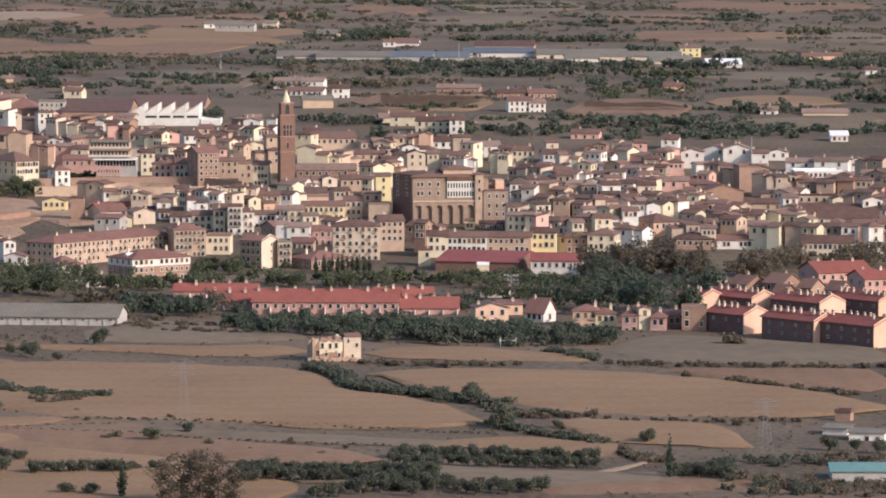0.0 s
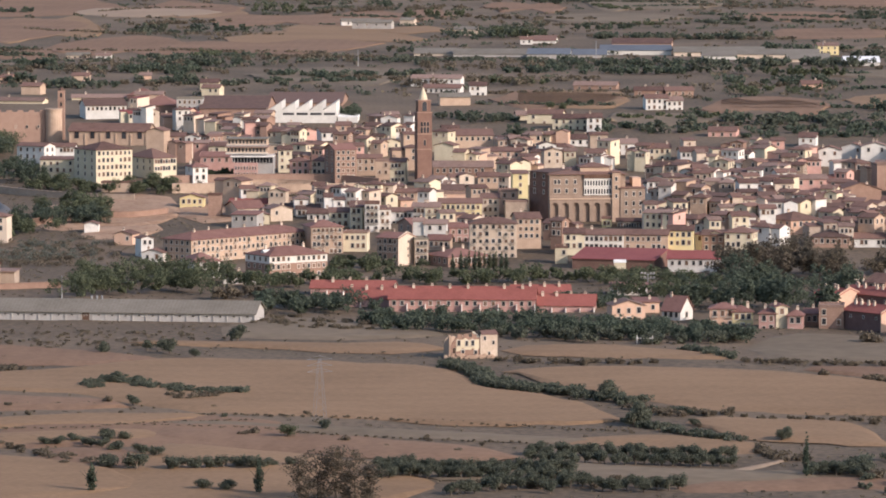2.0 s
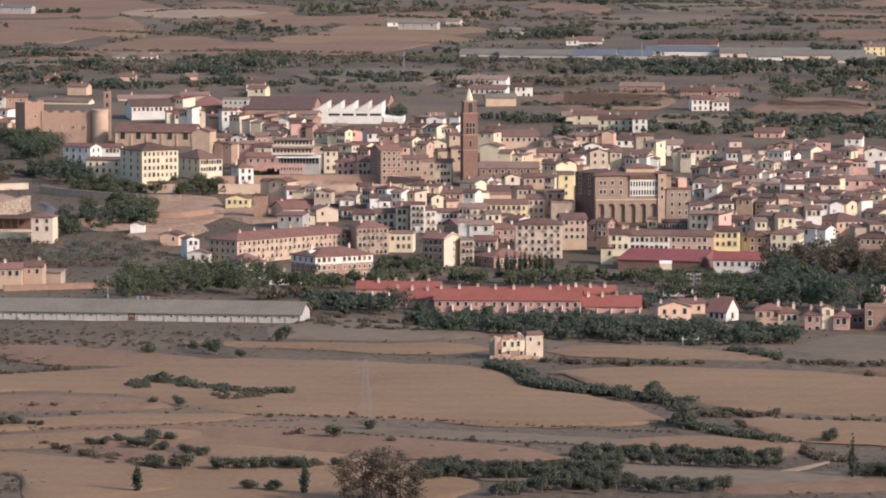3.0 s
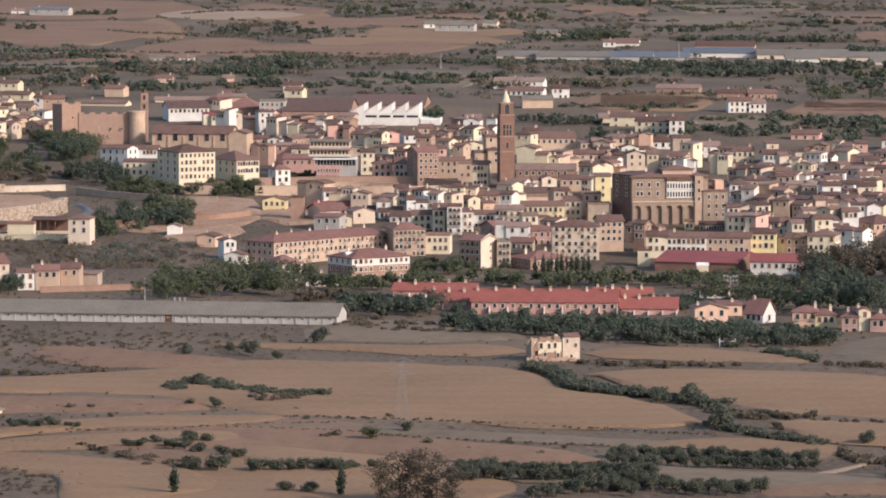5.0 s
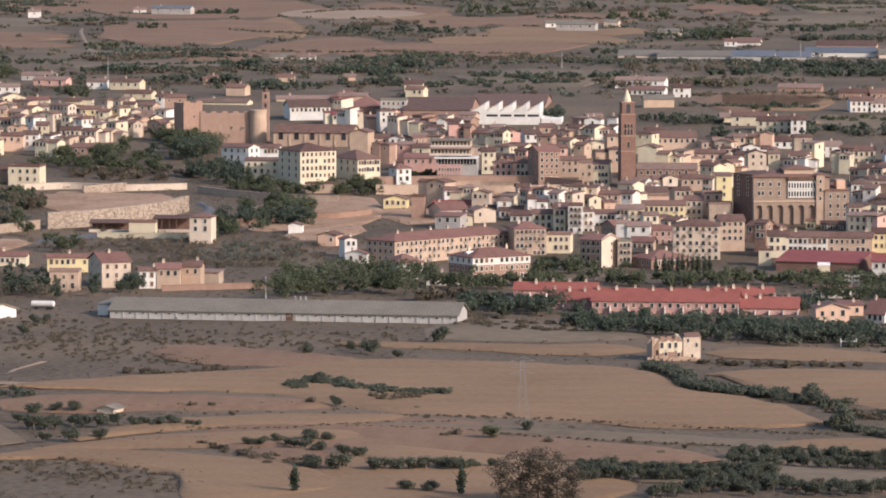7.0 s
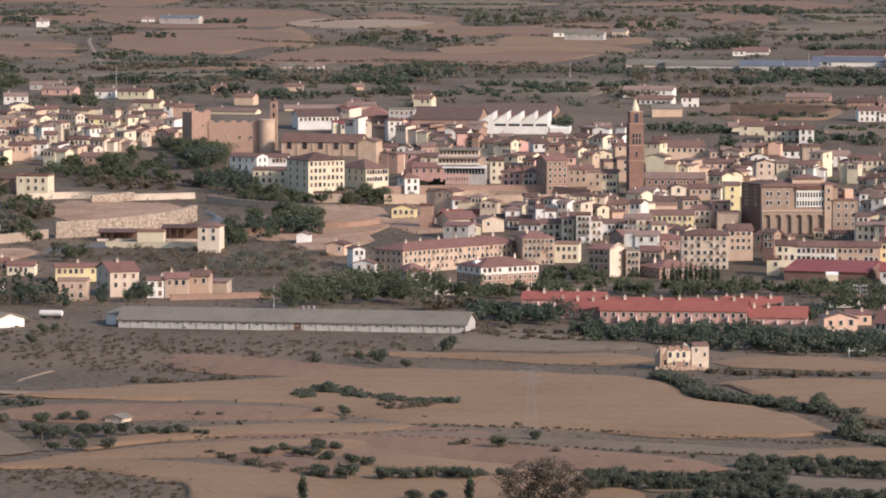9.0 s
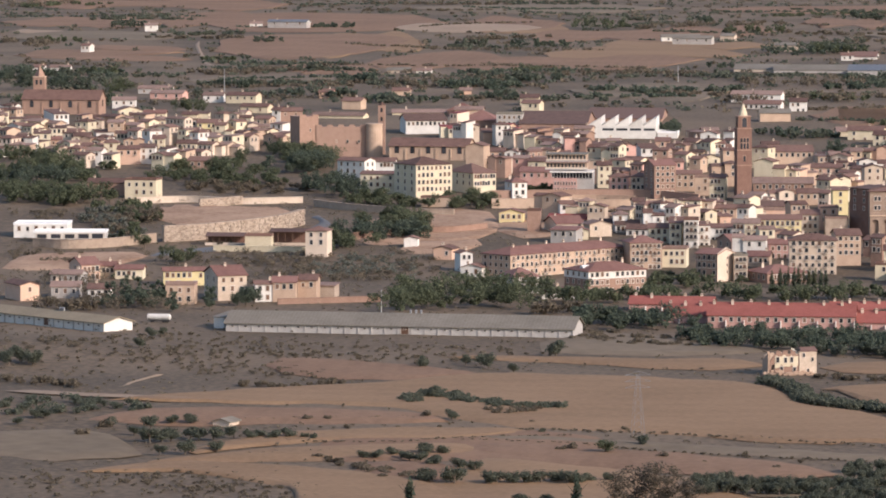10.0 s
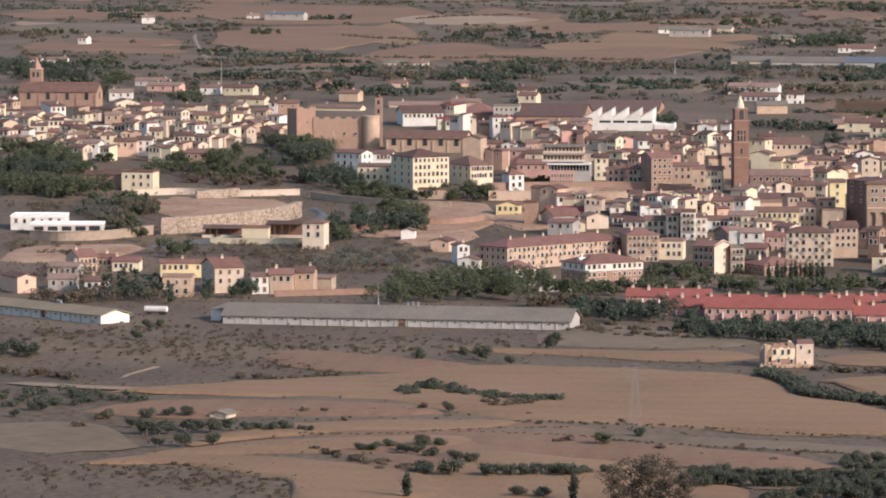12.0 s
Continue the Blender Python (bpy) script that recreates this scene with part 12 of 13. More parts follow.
hedge('scrub', ((-96, 1366), (-75, 1350), (-58, 1342)), 4, 2, 1.3, 1.3, 75)
hedge('scrub', ((-98, 1383), (-79, 1366), (-56, 1354)), 4, 2, 1.4, 1.6, 76)
# belts of scrub and trees beyond the town
belt('pine', ((-639, 3708), (-615, 3710)), 4.4, 2.4, 4.3, 11.7, 700)
belt('green', ((-636, 3373), (-610, 3373)), 4.5, 2.4, 2.5, 6.8, 701)
belt('olive', ((-477, 3385), (-460, 3387)), 4.0, 2.4, 2.5, 5.8, 702)
belt('pine', ((-475, 3720), (-443, 3722)), 4.9, 2.4, 2.5, 6.4, 703)
belt('green', ((-465, 3047), (-442, 3048)), 4.4, 2.4, 2.5, 4.4, 704)
belt('olive', ((-324, 3328), (-299, 3331)), 4.5, 2.4, 2.5, 6.6, 705)
belt('pine', ((-281, 3308), (-240, 3311)), 5.4, 2.9, 3.1, 8.4, 706)
belt('green', ((-263, 3709), (-221, 3712)), 5.5, 2.9, 5.0, 13.7, 707)
belt('olive', ((-231, 3918), (-212, 3919)), 4.2, 2.4, 2.5, 5.5, 708)
belt('pine', ((-177, 3860), (-155, 3861)), 4.4, 2.4, 3.2, 8.7, 709)
belt('green', ((-138, 3610), (-94, 3613)), 5.7, 3.1, 3.4, 9.2, 710)
belt('olive', ((-58, 3262), (-31, 3264)), 4.6, 2.4, 4.4, 12.0, 711)
belt('pine', ((-45, 3962), (-16, 3964)), 4.8, 2.4, 3.7, 10.1, 712)
belt('green', ((-512, 2830), (-484, 2831)), 4.7, 2.4, 2.5, 6.5, 713)
belt('olive', ((-382, 2891), (-353, 2892)), 4.7, 2.4, 2.5, 5.8, 714)
belt('pine', ((-120, 2947), (-111, 2948)), 3.5, 2.4, 2.7, 7.5, 715)
belt('green', ((-61, 3201), (-30, 3202)), 4.9, 2.4, 4.3, 11.8, 716)
belt('olive', ((117, 3518), (143, 3519)), 4.6, 2.4, 2.5, 7.0, 717)
belt('pine', ((216, 3648), (251, 3648)), 5.2, 2.5, 2.6, 7.2, 718)
belt('green', ((247, 3287), (279, 3286)), 4.9, 2.4, 3.4, 9.3, 719)
belt('olive', ((171, 2885), (192, 2885)), 4.3, 2.4, 2.5, 6.5, 720)
belt('pine', ((-3, 2299), (4, 2299)), 3.5, 2.4, 2.5, 5.2, 721)
belt('green', ((-15, 2291), (-7, 2291)), 3.5, 2.4, 2.5, 3.9, 722)
belt('olive', ((66, 2669), (105, 2669)), 5.4, 2.8, 2.8, 7.5, 723)
belt('pine', ((20, 2653), (59, 2655)), 5.3, 2.7, 2.5, 6.0, 724)
belt('green', ((110, 2625), (149, 2625)), 5.3, 2.7, 2.7, 7.4, 725)
belt('olive', ((156, 2298), (178, 2298)), 4.4, 2.4, 2.5, 4.6, 726)
belt('pine', ((-2, 3352), (38, 3354)), 5.5, 2.9, 2.5, 6.6, 727)
belt('green', ((-51, 2533), (-20, 2533)), 4.9, 2.4, 2.5, 5.0, 728)
belt('olive', ((226, 2742), (260, 2741)), 5.0, 2.4, 3.1, 8.6, 729)
belt('scrub', ((-506, 4427), (-442, 4420), (-378, 4420)), 7, 4, 3.2, 3.2, 78)
belt('olive', ((-112, 2807), (-96, 2782), (-82, 2772)), 14, 5, 5.0, 6.5, 80)
belt('green', ((-469, 2467), (-464, 2491), (-455, 2501)), 14, 5, 5.0, 6.5, 86)
belt('scrub', ((82, 4231), (122, 4216), (162, 4209)), 7, 4, 3.2, 3.2, 88)
belt('pine', ((-308, 2732), (-279, 2722), (-250, 2720)), 7, 4, 3.2, 3.2, 94)
belt('olive', ((-393, 4474), (-349, 4484), (-304, 4490)), 7, 4, 3.2, 3.2, 98)
belt('olive', ((-16, 4504), (26, 4557), (68, 4579)), 14, 5, 5.0, 6.5, 102)
belt('green', ((299, 3995), (317, 3996), (335, 3995)), 7, 4, 3.2, 3.2, 104)
belt('olive', ((172, 4433), (224, 4403), (276, 4390)), 14, 5, 5.0, 6.5, 106)
belt('scrub', ((-382, 2698), (-341, 2715), (-300, 2724)), 7, 4, 3.2, 3.2, 110)
belt('green', ((27, 3463), (50, 3459), (74, 3457)), 7, 4, 3.2, 3.2, 112)
belt('scrub', ((-284, 2729), (-267, 2751), (-249, 2761)), 14, 5, 5.0, 6.5, 114)
belt('olive', ((308, 3619), (360, 3601), (412, 3592)), 14, 5, 5.0, 6.5, 118)
belt('green', ((-825, 4289), (-797, 4343), (-763, 4367)), 14, 5, 5.0, 6.5, 120)
belt('olive', ((387, 4283), (426, 4256), (468, 4243)), 7, 4, 3.2, 3.2, 122)
belt('scrub', ((52, 2179), (62, 2173), (72, 2170)), 7, 4, 3.2, 3.2, 126)
belt('scrub', ((-570, 3462), (-535, 3467), (-499, 3471)), 7, 4, 3.2, 3.2, 130)
belt('olive', ((-181, 4669), (-127, 4727), (-71, 4751)), 7, 4, 3.2, 3.2, 134)
belt('scrub', ((-662, 3389), (-639, 3345), (-622, 3329)), 14, 5, 5.0, 6.5, 138)
belt('scrub', ((-87, 2741), (-57, 2716), (-26, 2706)), 14, 5, 5.0, 6.5, 142)
belt('pine', ((-274, 2851), (-234, 2882), (-193, 2896)), 7, 4, 3.2, 3.2, 144)
belt('olive', ((-420, 2685), (-384, 2701), (-347, 2710)), 7, 4, 3.2, 3.2, 146)
belt('olive', ((-97, 4238), (-54, 4200), (-12, 4186)), 7, 4, 3.2, 3.2, 150)
belt('scrub', ((-599, 4612), (-571, 4620), (-542, 4625)), 7, 4, 3.2, 3.2, 152)
belt('scrub', ((92, 2505), (113, 2516), (133, 2520)), 7, 4, 3.2, 3.2, 154)
belt('olive', ((114, 3559), (155, 3524), (196, 3509)), 7, 4, 3.2, 3.2, 162)
belt('olive', ((121, 2184), (145, 2176), (168, 2173)), 7, 4, 3.2, 3.2, 166)
belt('green', ((-247, 2896), (-236, 2894), (-224, 2894)), 14, 5, 5.0, 6.5, 170)
belt('scrub', ((-415, 2868), (-398, 2885), (-379, 2893)), 7, 4, 3.2, 3.2, 174)
belt('olive', ((-245, 2545), (-205, 2526), (-166, 2519)), 7, 4, 3.2, 3.2, 176)
belt('scrub', ((-477, 2502), (-457, 2496), (-438, 2496)), 7, 4, 3.2, 3.2, 184)
belt('olive', ((-372, 2687), (-333, 2704), (-293, 2713)), 7, 4, 3.2, 3.2, 190)
belt('olive', ((-34, 4022), (24, 4011), (83, 4006)), 14, 5, 5.0, 6.5, 194)
belt('pine', ((223, 2652), (245, 2629), (267, 2618)), 7, 4, 3.2, 3.2, 198)
belt('scrub', ((-175, 2857), (-157, 2842), (-140, 2837)), 14, 5, 5.0, 6.5, 200)
belt('olive', ((-470, 2418), (-458, 2417), (-446, 2418)), 14, 5, 5.0, 6.5, 202)
belt('olive', ((-328, 3320), (-300, 3297), (-273, 3288)), 7, 4, 3.2, 3.2, 206)
belt('olive', ((-512, 2660), (-494, 2674), (-474, 2681)), 14, 5, 5.0, 6.5, 208)
belt('green', ((76, 2426), (98, 2443), (120, 2450)), 14, 5, 5.0, 6.5, 210)
belt('olive', ((-420, 2902), (-375, 2883), (-334, 2878)), 7, 4, 3.2, 3.2, 214)
belt('scrub', ((-93, 3624), (-43, 3588), (6, 3573)), 7, 4, 3.2, 3.2, 216)
belt('olive', ((88, 2188), (115, 2199), (143, 2202)), 14, 5, 5.0, 6.5, 218)
belt('olive', ((-192, 3642), (-149, 3606), (-108, 3593)), 7, 4, 3.2, 3.2, 222)
belt('olive', ((-379, 4426), (-331, 4411), (-285, 4406)), 7, 4, 3.2, 3.2, 226)
belt('olive', ((-496, 2776), (-472, 2794), (-446, 2803)), 7, 4, 3.2, 3.2, 230)
belt('scrub', ((-210, 2841), (-190, 2847), (-169, 2850)), 7, 4, 3.2, 3.2, 234)
belt('scrub', ((-138, 2610), (-120, 2582), (-103, 2571)), 7, 4, 3.2, 3.2, 238)
belt('green', ((215, 2824), (234, 2796), (253, 2784)), 7, 4, 3.2, 3.2, 240)
belt('olive', ((81, 2175), (113, 2173), (145, 2171)), 7, 4, 3.2, 3.2, 242)
belt('olive', ((-324, 2712), (-282, 2701), (-242, 2698)), 7, 4, 3.2, 3.2, 248)
belt('scrub', ((-849, 4306), (-824, 4362), (-792, 4387)), 14, 5, 5.0, 6.5, 250)
belt('olive', ((-486, 2648), (-468, 2624), (-452, 2616)), 7, 4, 3.2, 3.2, 254)
belt('scrub', ((81, 3924), (124, 3885), (168, 3868)), 7, 4, 3.2, 3.2, 258)
belt('olive', ((-415, 2536), (-383, 2533), (-351, 2534)), 14, 5, 5.0, 6.5, 262)
belt('scrub', ((229, 2464), (266, 2450), (304, 2442)), 7, 4, 3.2, 3.2, 264)
belt('olive', ((163, 4301), (203, 4272), (243, 4259)), 14, 5, 5.0, 6.5, 266)
belt('scrub', ((-94, 2489), (-61, 2518), (-27, 2530)), 14, 5, 5.0, 6.5, 270)
belt('olive', ((-27, 2718), (5, 2739), (37, 2747)), 7, 4, 3.2, 3.2, 274)
belt('green', ((223, 2906), (235, 2914), (246, 2917)), 14, 5, 5.0, 6.5, 280)
belt('green', ((15, 3902), (29, 3829), (44, 3800)), 7, 4, 3.2, 3.2, 282)
belt('scrub', ((-331, 3428), (-303, 3491), (-271, 3518)), 7, 4, 3.2, 3.2, 288)
belt('pine', ((-174, 2561), (-144, 2558), (-114, 2558)), 7, 4, 3.2, 3.2, 290)
belt('scrub', ((-491, 4199), (-429, 4202), (-367, 4205)), 7, 4, 3.2, 3.2, 294)
belt('green', ((-116, 4047), (-57, 4118), (3, 4147)), 7, 4, 3.2, 3.2, 296)
belt('green', ((18, 2231), (44, 2228), (71, 2226)), 7, 4, 3.2, 3.2, 298)
belt('pine', ((181, 3615), (220, 3600), (259, 3593)), 7, 4, 3.2, 3.2, 302)
belt('scrub', ((-252, 2533), (-238, 2520), (-225, 2515)), 7, 4, 3.2, 3.2, 304)
belt('olive', ((93, 3526), (107, 3484), (122, 3466)), 7, 4, 3.2, 3.2, 306)
belt('scrub', ((-327, 2672), (-302, 2683), (-275, 2689)), 14, 5, 5.0, 6.5, 310)
belt('scrub', ((-209, 3701), (-158, 3768), (-104, 3797)), 14, 5, 5.0, 6.5, 312)
belt('olive', ((-230, 3744), (-212, 3815), (-191, 3845)), 7, 4, 3.2, 3.2, 314)
belt('olive', ((-694, 4003), (-663, 4000), (-643, 4010)), 8, 3.6, 4.0, 4.5, 317)
belt('olive', ((-568, 3527), (-543, 3542), (-515, 3571)), 8, 3.6, 4.0, 4.5, 321)
belt('pine', ((-544, 2832), (-523, 2837), (-494, 2863)), 8, 3.6, 4.0, 4.5, 323)
belt('olive', ((-688, 3897), (-663, 3923), (-606, 3907)), 8, 3.6, 4.0, 4.5, 326)
belt('pine', ((-526, 2810), (-504, 2805), (-482, 2792)), 8, 3.6, 4.0, 4.5, 327)
belt('scrub', ((-442, 2852), (-419, 2841), (-398, 2890)), 8, 3.6, 4.0, 4.5, 330)
belt('pine', ((-253, 2764), (-228, 2750), (-205, 2760)), 10, 5, 4.5, 6.5, 333, 60, 0.90)
belt('olive', ((-253, 2764), (-228, 2750), (-205, 2760)), 10, 5, 4.5, 8.9, 334, 60, 0.90)
belt('pine', ((-258, 2673), (-237, 2660), (-218, 2669)), 10, 5, 4.5, 6.8, 335, 60, 0.90)
belt('pine', ((-169, 2622), (-133, 2610), (-98, 2618)), 10, 5, 4.5, 5.2, 337, 60, 0.90)
belt('olive', ((-169, 2622), (-133, 2610), (-98, 2618)), 10, 5, 4.5, 5.0, 338, 60, 0.90)
belt('pine', ((-47, 2683), (12, 2669), (71, 2676)), 10, 5, 4.5, 6.3, 339, 60, 0.90)
belt('pine', ((-29, 2774), (73, 2758), (175, 2761)), 10, 5, 4.5, 7.2, 341, 60, 0.90)
belt('olive', ((-29, 2774), (73, 2758), (175, 2761)), 10, 5, 4.5, 7.5, 342, 60, 0.90)
belt('pine', ((86, 2545), (117, 2531), (148, 2536)), 10, 5, 4.5, 7.1, 343, 60, 0.90)
belt('pine', ((59, 2217), (91, 2210), (124, 2212)), 10, 5, 4.5, 6.9, 345, 60, 0.90)
belt('olive', ((59, 2217), (91, 2210), (124, 2212)), 10, 5, 4.5, 5.6, 346, 60, 0.90)
belt('pine', ((124, 2172), (166, 2164), (209, 2165)), 10, 5, 4.5, 5.1, 347, 60, 0.90)
belt('pine', ((-65, 3245), (-49, 3224), (-33, 3235)), 10, 5, 4.5, 10.0, 349, 60, 0.90)
belt('olive', ((-65, 3245), (-49, 3224), (-33, 3235)), 10, 5, 4.5, 9.5, 350, 60, 0.90)
belt('pine', ((145, 2285), (159, 2277), (173, 2280)), 10, 5, 4.5, 7.6, 353, 60, 0.90)
belt('olive', ((145, 2285), (159, 2277), (173, 2280)), 10, 5, 4.5, 5.9, 354, 60, 0.90)
belt('pine', ((-112, 2251), (-106, 2244), (-101, 2247)), 10, 5, 4.5, 6.2, 355, 60, 0.90)
belt('pine', ((-61, 2217), (-47, 2211), (-34, 2214)), 10, 5, 4.5, 5.7, 357, 60, 0.90)
belt('olive', ((-61, 2217), (-47, 2211), (-34, 2214)), 10, 5, 4.5, 5.8, 358, 60, 0.90)
belt('pine', ((72, 2135), (117, 2127), (161, 2129)), 10, 5, 4.5, 4.7, 359, 60, 0.90)
belt('pine', ((10, 2161), (33, 2155), (57, 2158)), 10, 5, 4.5, 4.8, 361, 60, 0.90)
belt('olive', ((10, 2161), (33, 2155), (57, 2158)), 10, 5, 4.5, 5.6, 362, 60, 0.90)
belt('pine', ((-398, 2674), (-381, 2661), (-368, 2670)), 10, 5, 4.5, 7.9, 363, 60, 0.90)
belt('pine', ((-337, 2561), (-319, 2549), (-304, 2557)), 10, 5, 4.5, 8.6, 365, 60, 0.90)
belt('olive', ((-337, 2561), (-319, 2549), (-304, 2557)), 10, 5, 4.5, 9.3, 366, 60, 0.90)
belt('pine', ((-441, 2462), (-430, 2451), (-422, 2458)), 10, 5, 4.5, 8.5, 367, 60, 0.90)
belt('pine', ((-547, 2777), (-525, 2764), (-508, 2775)), 10, 5, 4.5, 10.6, 369, 60, 0.90)
belt('olive', ((-547, 2777), (-525, 2764), (-508, 2775)), 10, 5, 4.5, 9.3, 370, 60, 0.90)
belt('pine', ((-265, 2673), (-250, 2659), (-238, 2668)), 10, 5, 4.5, 7.3, 371, 60, 0.90)
belt('pine', ((-291, 2499), (-274, 2488), (-260, 2496)), 10, 5, 4.5, 6.8, 373, 60, 0.90)
belt('olive', ((-291, 2499), (-274, 2488), (-260, 2496)), 10, 5, 4.5, 6.3, 374, 60, 0.90)
belt('pine', ((-88, 3203), (-72, 3182), (-56, 3193)), 10, 5, 4.5, 8.9, 375, 60, 0.90)
belt('pine', ((6, 3204), (65, 3182), (124, 3191)), 10, 5, 4.5, 5.1, 377, 60, 0.90)
belt('olive', ((6, 3204), (65, 3182), (124, 3191)), 10, 5, 4.5, 6.7, 378, 60, 0.90)
belt('pine', ((117, 3026), (154, 3006), (191, 3013)), 10, 5, 4.5, 4.6, 379, 60, 0.90)
belt('pine', ((196, 2815), (232, 2797), (271, 2802)), 10, 5, 4.5, 6.8, 381, 60, 0.90)
belt('olive', ((196, 2815), (232, 2797), (271, 2802)), 10, 5, 4.5, 6.6, 382, 60, 0.90)
belt('pine', ((193, 2540), (218, 2525), (244, 2530)), 10, 5, 4.5, 6.0, 383, 60, 0.90)
belt('pine', ((210, 2385), (219, 2373), (230, 2377)), 10, 5, 4.5, 7.9, 385, 60, 0.90)
belt('olive', ((210, 2385), (219, 2373), (230, 2377)), 10, 5, 4.5, 8.7, 386, 60, 0.90)
belt('pine', ((-343, 2741), (-324, 2727), (-308, 2736)), 10, 5, 4.5, 8.4, 387, 60, 0.90)
belt('pine', ((-227, 2551), (-220, 2538), (-214, 2545)), 10, 5, 4.5, 7.7, 389, 60, 0.90)
belt('olive', ((-227, 2551), (-220, 2538), (-214, 2545)), 10, 5, 4.5, 5.7, 390, 60, 0.90)
hedge('pine', ((-355, 4212), (-321, 4237), (-249, 4256)), 3, 4.5, 3.0, 2.0, 391, 18, 0.90)
hedge('olive', ((-59, 2324), (-33, 2310), (18, 2300)), 3, 4.5, 3.0, 2.0, 392, 18, 0.90)
hedge('scrub', ((20, 4103), (62, 4036), (145, 3991)), 3, 4.5, 3.0, 2.0, 393, 18, 0.90)
hedge('pine', ((-460, 3014), (-424, 2996), (-358, 2988)), 3, 4.5, 3.0, 2.0, 394, 18, 0.90)
hedge('olive', ((-331, 2808), (-310, 2811), (-267, 2815)), 3, 4.5, 3.0, 2.0, 395, 18, 0.90)
hedge('pine', ((-783, 3987), (-724, 3985), (-609, 3992)), 3, 4.5, 3.0, 2.0, 396, 18, 0.90)
hedge('scrub', ((-352, 3284), (-303, 3254), (-210, 3239)), 3, 4.5, 3.0, 2.0, 397, 18, 0.90)
hedge('scrub', ((-377, 2973), (-334, 2963), (-251, 2961)), 3, 4.5, 3.0, 2.0, 398, 18, 0.90)
hedge('scrub', ((46, 3205), (78, 3185), (140, 3171)), 3, 4.5, 3.0, 2.0, 399, 18, 0.90)
hedge('pine', ((92, 4411), (135, 4379), (223, 4357)), 3, 4.5, 3.0, 2.0, 400, 18, 0.90)
hedge('pine', ((-407, 4301), (-351, 4255), (-248, 4228)), 3, 4.5, 3.0, 2.0, 401, 18, 0.90)
hedge('scrub', ((-402, 3352), (-376, 3308), (-333, 3282)), 3, 4.5, 3.0, 2.0, 402, 18, 0.90)
hedge('scrub', ((247, 2937), (286, 2946), (363, 2947)), 3, 4.5, 3.0, 2.0, 403, 18, 0.90)
hedge('pine', ((-165, 4174), (-121, 4173), (-32, 4172)), 3, 4.5, 3.0, 2.0, 404, 18, 0.90)
hedge('scrub', ((-281, 2666), (-258, 2675), (-211, 2684)), 3, 4.5, 3.0, 2.0, 405, 18, 0.90)
hedge('olive', ((-114, 2805), (-83, 2830), (-21, 2847)), 3, 4.5, 3.0, 2.0, 406, 18, 0.90)
hedge('scrub', ((131, 4299), (174, 4308), (261, 4312)), 3, 4.5, 3.0, 2.0, 407, 18, 0.90)
hedge('scrub', ((-387, 3745), (-365, 3808), (-311, 3853)), 3, 4.5, 3.0, 2.0, 408, 18, 0.90)
hedge('scrub', ((163, 3935), (193, 3876), (255, 3835)), 3, 4.5, 3.0, 2.0, 409, 18, 0.90)
hedge('scrub', ((-271, 2991), (-233, 2958), (-163, 2938)), 3, 4.5, 3.0, 2.0, 410, 18, 0.90)
hedge('scrub', ((211, 2535), (236, 2557), (284, 2570)), 3, 4.5, 3.0, 2.0, 411, 18, 0.90)
hedge('pine', ((115, 2674), (132, 2662), (167, 2653)), 3, 4.5, 3.0, 2.0, 412, 18, 0.90)
hedge('pine', ((212, 2884), (236, 2911), (281, 2927)), 3, 4.5, 3.0, 2.0, 413, 18, 0.90)
hedge('scrub', ((19, 2396), (32, 2385), (60, 2377)), 3, 4.5, 3.0, 2.0, 414, 18, 0.90)
hedge('olive', ((225, 4424), (265, 4429), (344, 4430)), 3, 4.5, 3.0, 2.0, 415, 18, 0.90)
hedge('scrub', ((-42, 2810), (-18, 2791), (28, 2778)), 3, 4.5, 3.0, 2.0, 416, 18, 0.90)
hedge('olive', ((-187, 2796), (-146, 2825), (-60, 2847)), 3, 4.5, 3.0, 2.0, 417, 18, 0.90)
hedge('pine', ((122, 2298), (157, 2289), (228, 2280)), 3, 4.5, 3.0, 2.0, 418, 18, 0.90)
hedge('pine', ((-432, 2969), (-408, 2985), (-357, 3000)), 3, 4.5, 3.0, 2.0, 419, 18, 0.90)
hedge('scrub', ((-192, 2883), (-161, 2870), (-100, 2863)), 3, 4.5, 3.0, 2.0, 420, 18, 0.90)
hedge('scrub', ((187, 3005), (228, 2965), (311, 2934)), 3, 4.5, 3.0, 2.0, 421, 18, 0.90)
hedge('scrub', ((44, 3171), (79, 3176), (149, 3178)), 3, 4.5, 3.0, 2.0, 422, 18, 0.90)
hedge('pine', ((-565, 4356), (-517, 4418), (-411, 4466)), 3, 4.5, 3.0, 2.0, 423, 18, 0.90)
hedge('scrub', ((-53, 2599), (-32, 2595), (11, 2593)), 3, 4.5, 3.0, 2.0, 424, 18, 0.90)
hedge('pine', ((-400, 2758), (-374, 2775), (-321, 2789)), 3, 4.5, 3.0, 2.0, 425, 18, 0.90)
hedge('pine', ((36, 3869), (89, 3901), (196, 3920)), 3, 4.5, 3.0, 2.0, 426, 18, 0.90)
hedge('pine', ((96, 3699), (143, 3656), (237, 3625)), 3, 4.5, 3.0, 2.0, 427, 18, 0.90)
hedge('pine', ((-265, 2860), (-246, 2883), (-204, 2901)), 3, 4.5, 3.0, 2.0, 428, 18, 0.90)
hedge('olive', ((-345, 4158), (-297, 4092), (-211, 4051)), 3, 4.5, 3.0, 2.0, 429, 18, 0.90)
hedge('scrub', ((-116, 2584), (-77, 2573), (-1, 2567)), 3, 4.5, 3.0, 2.0, 430, 18, 0.90)
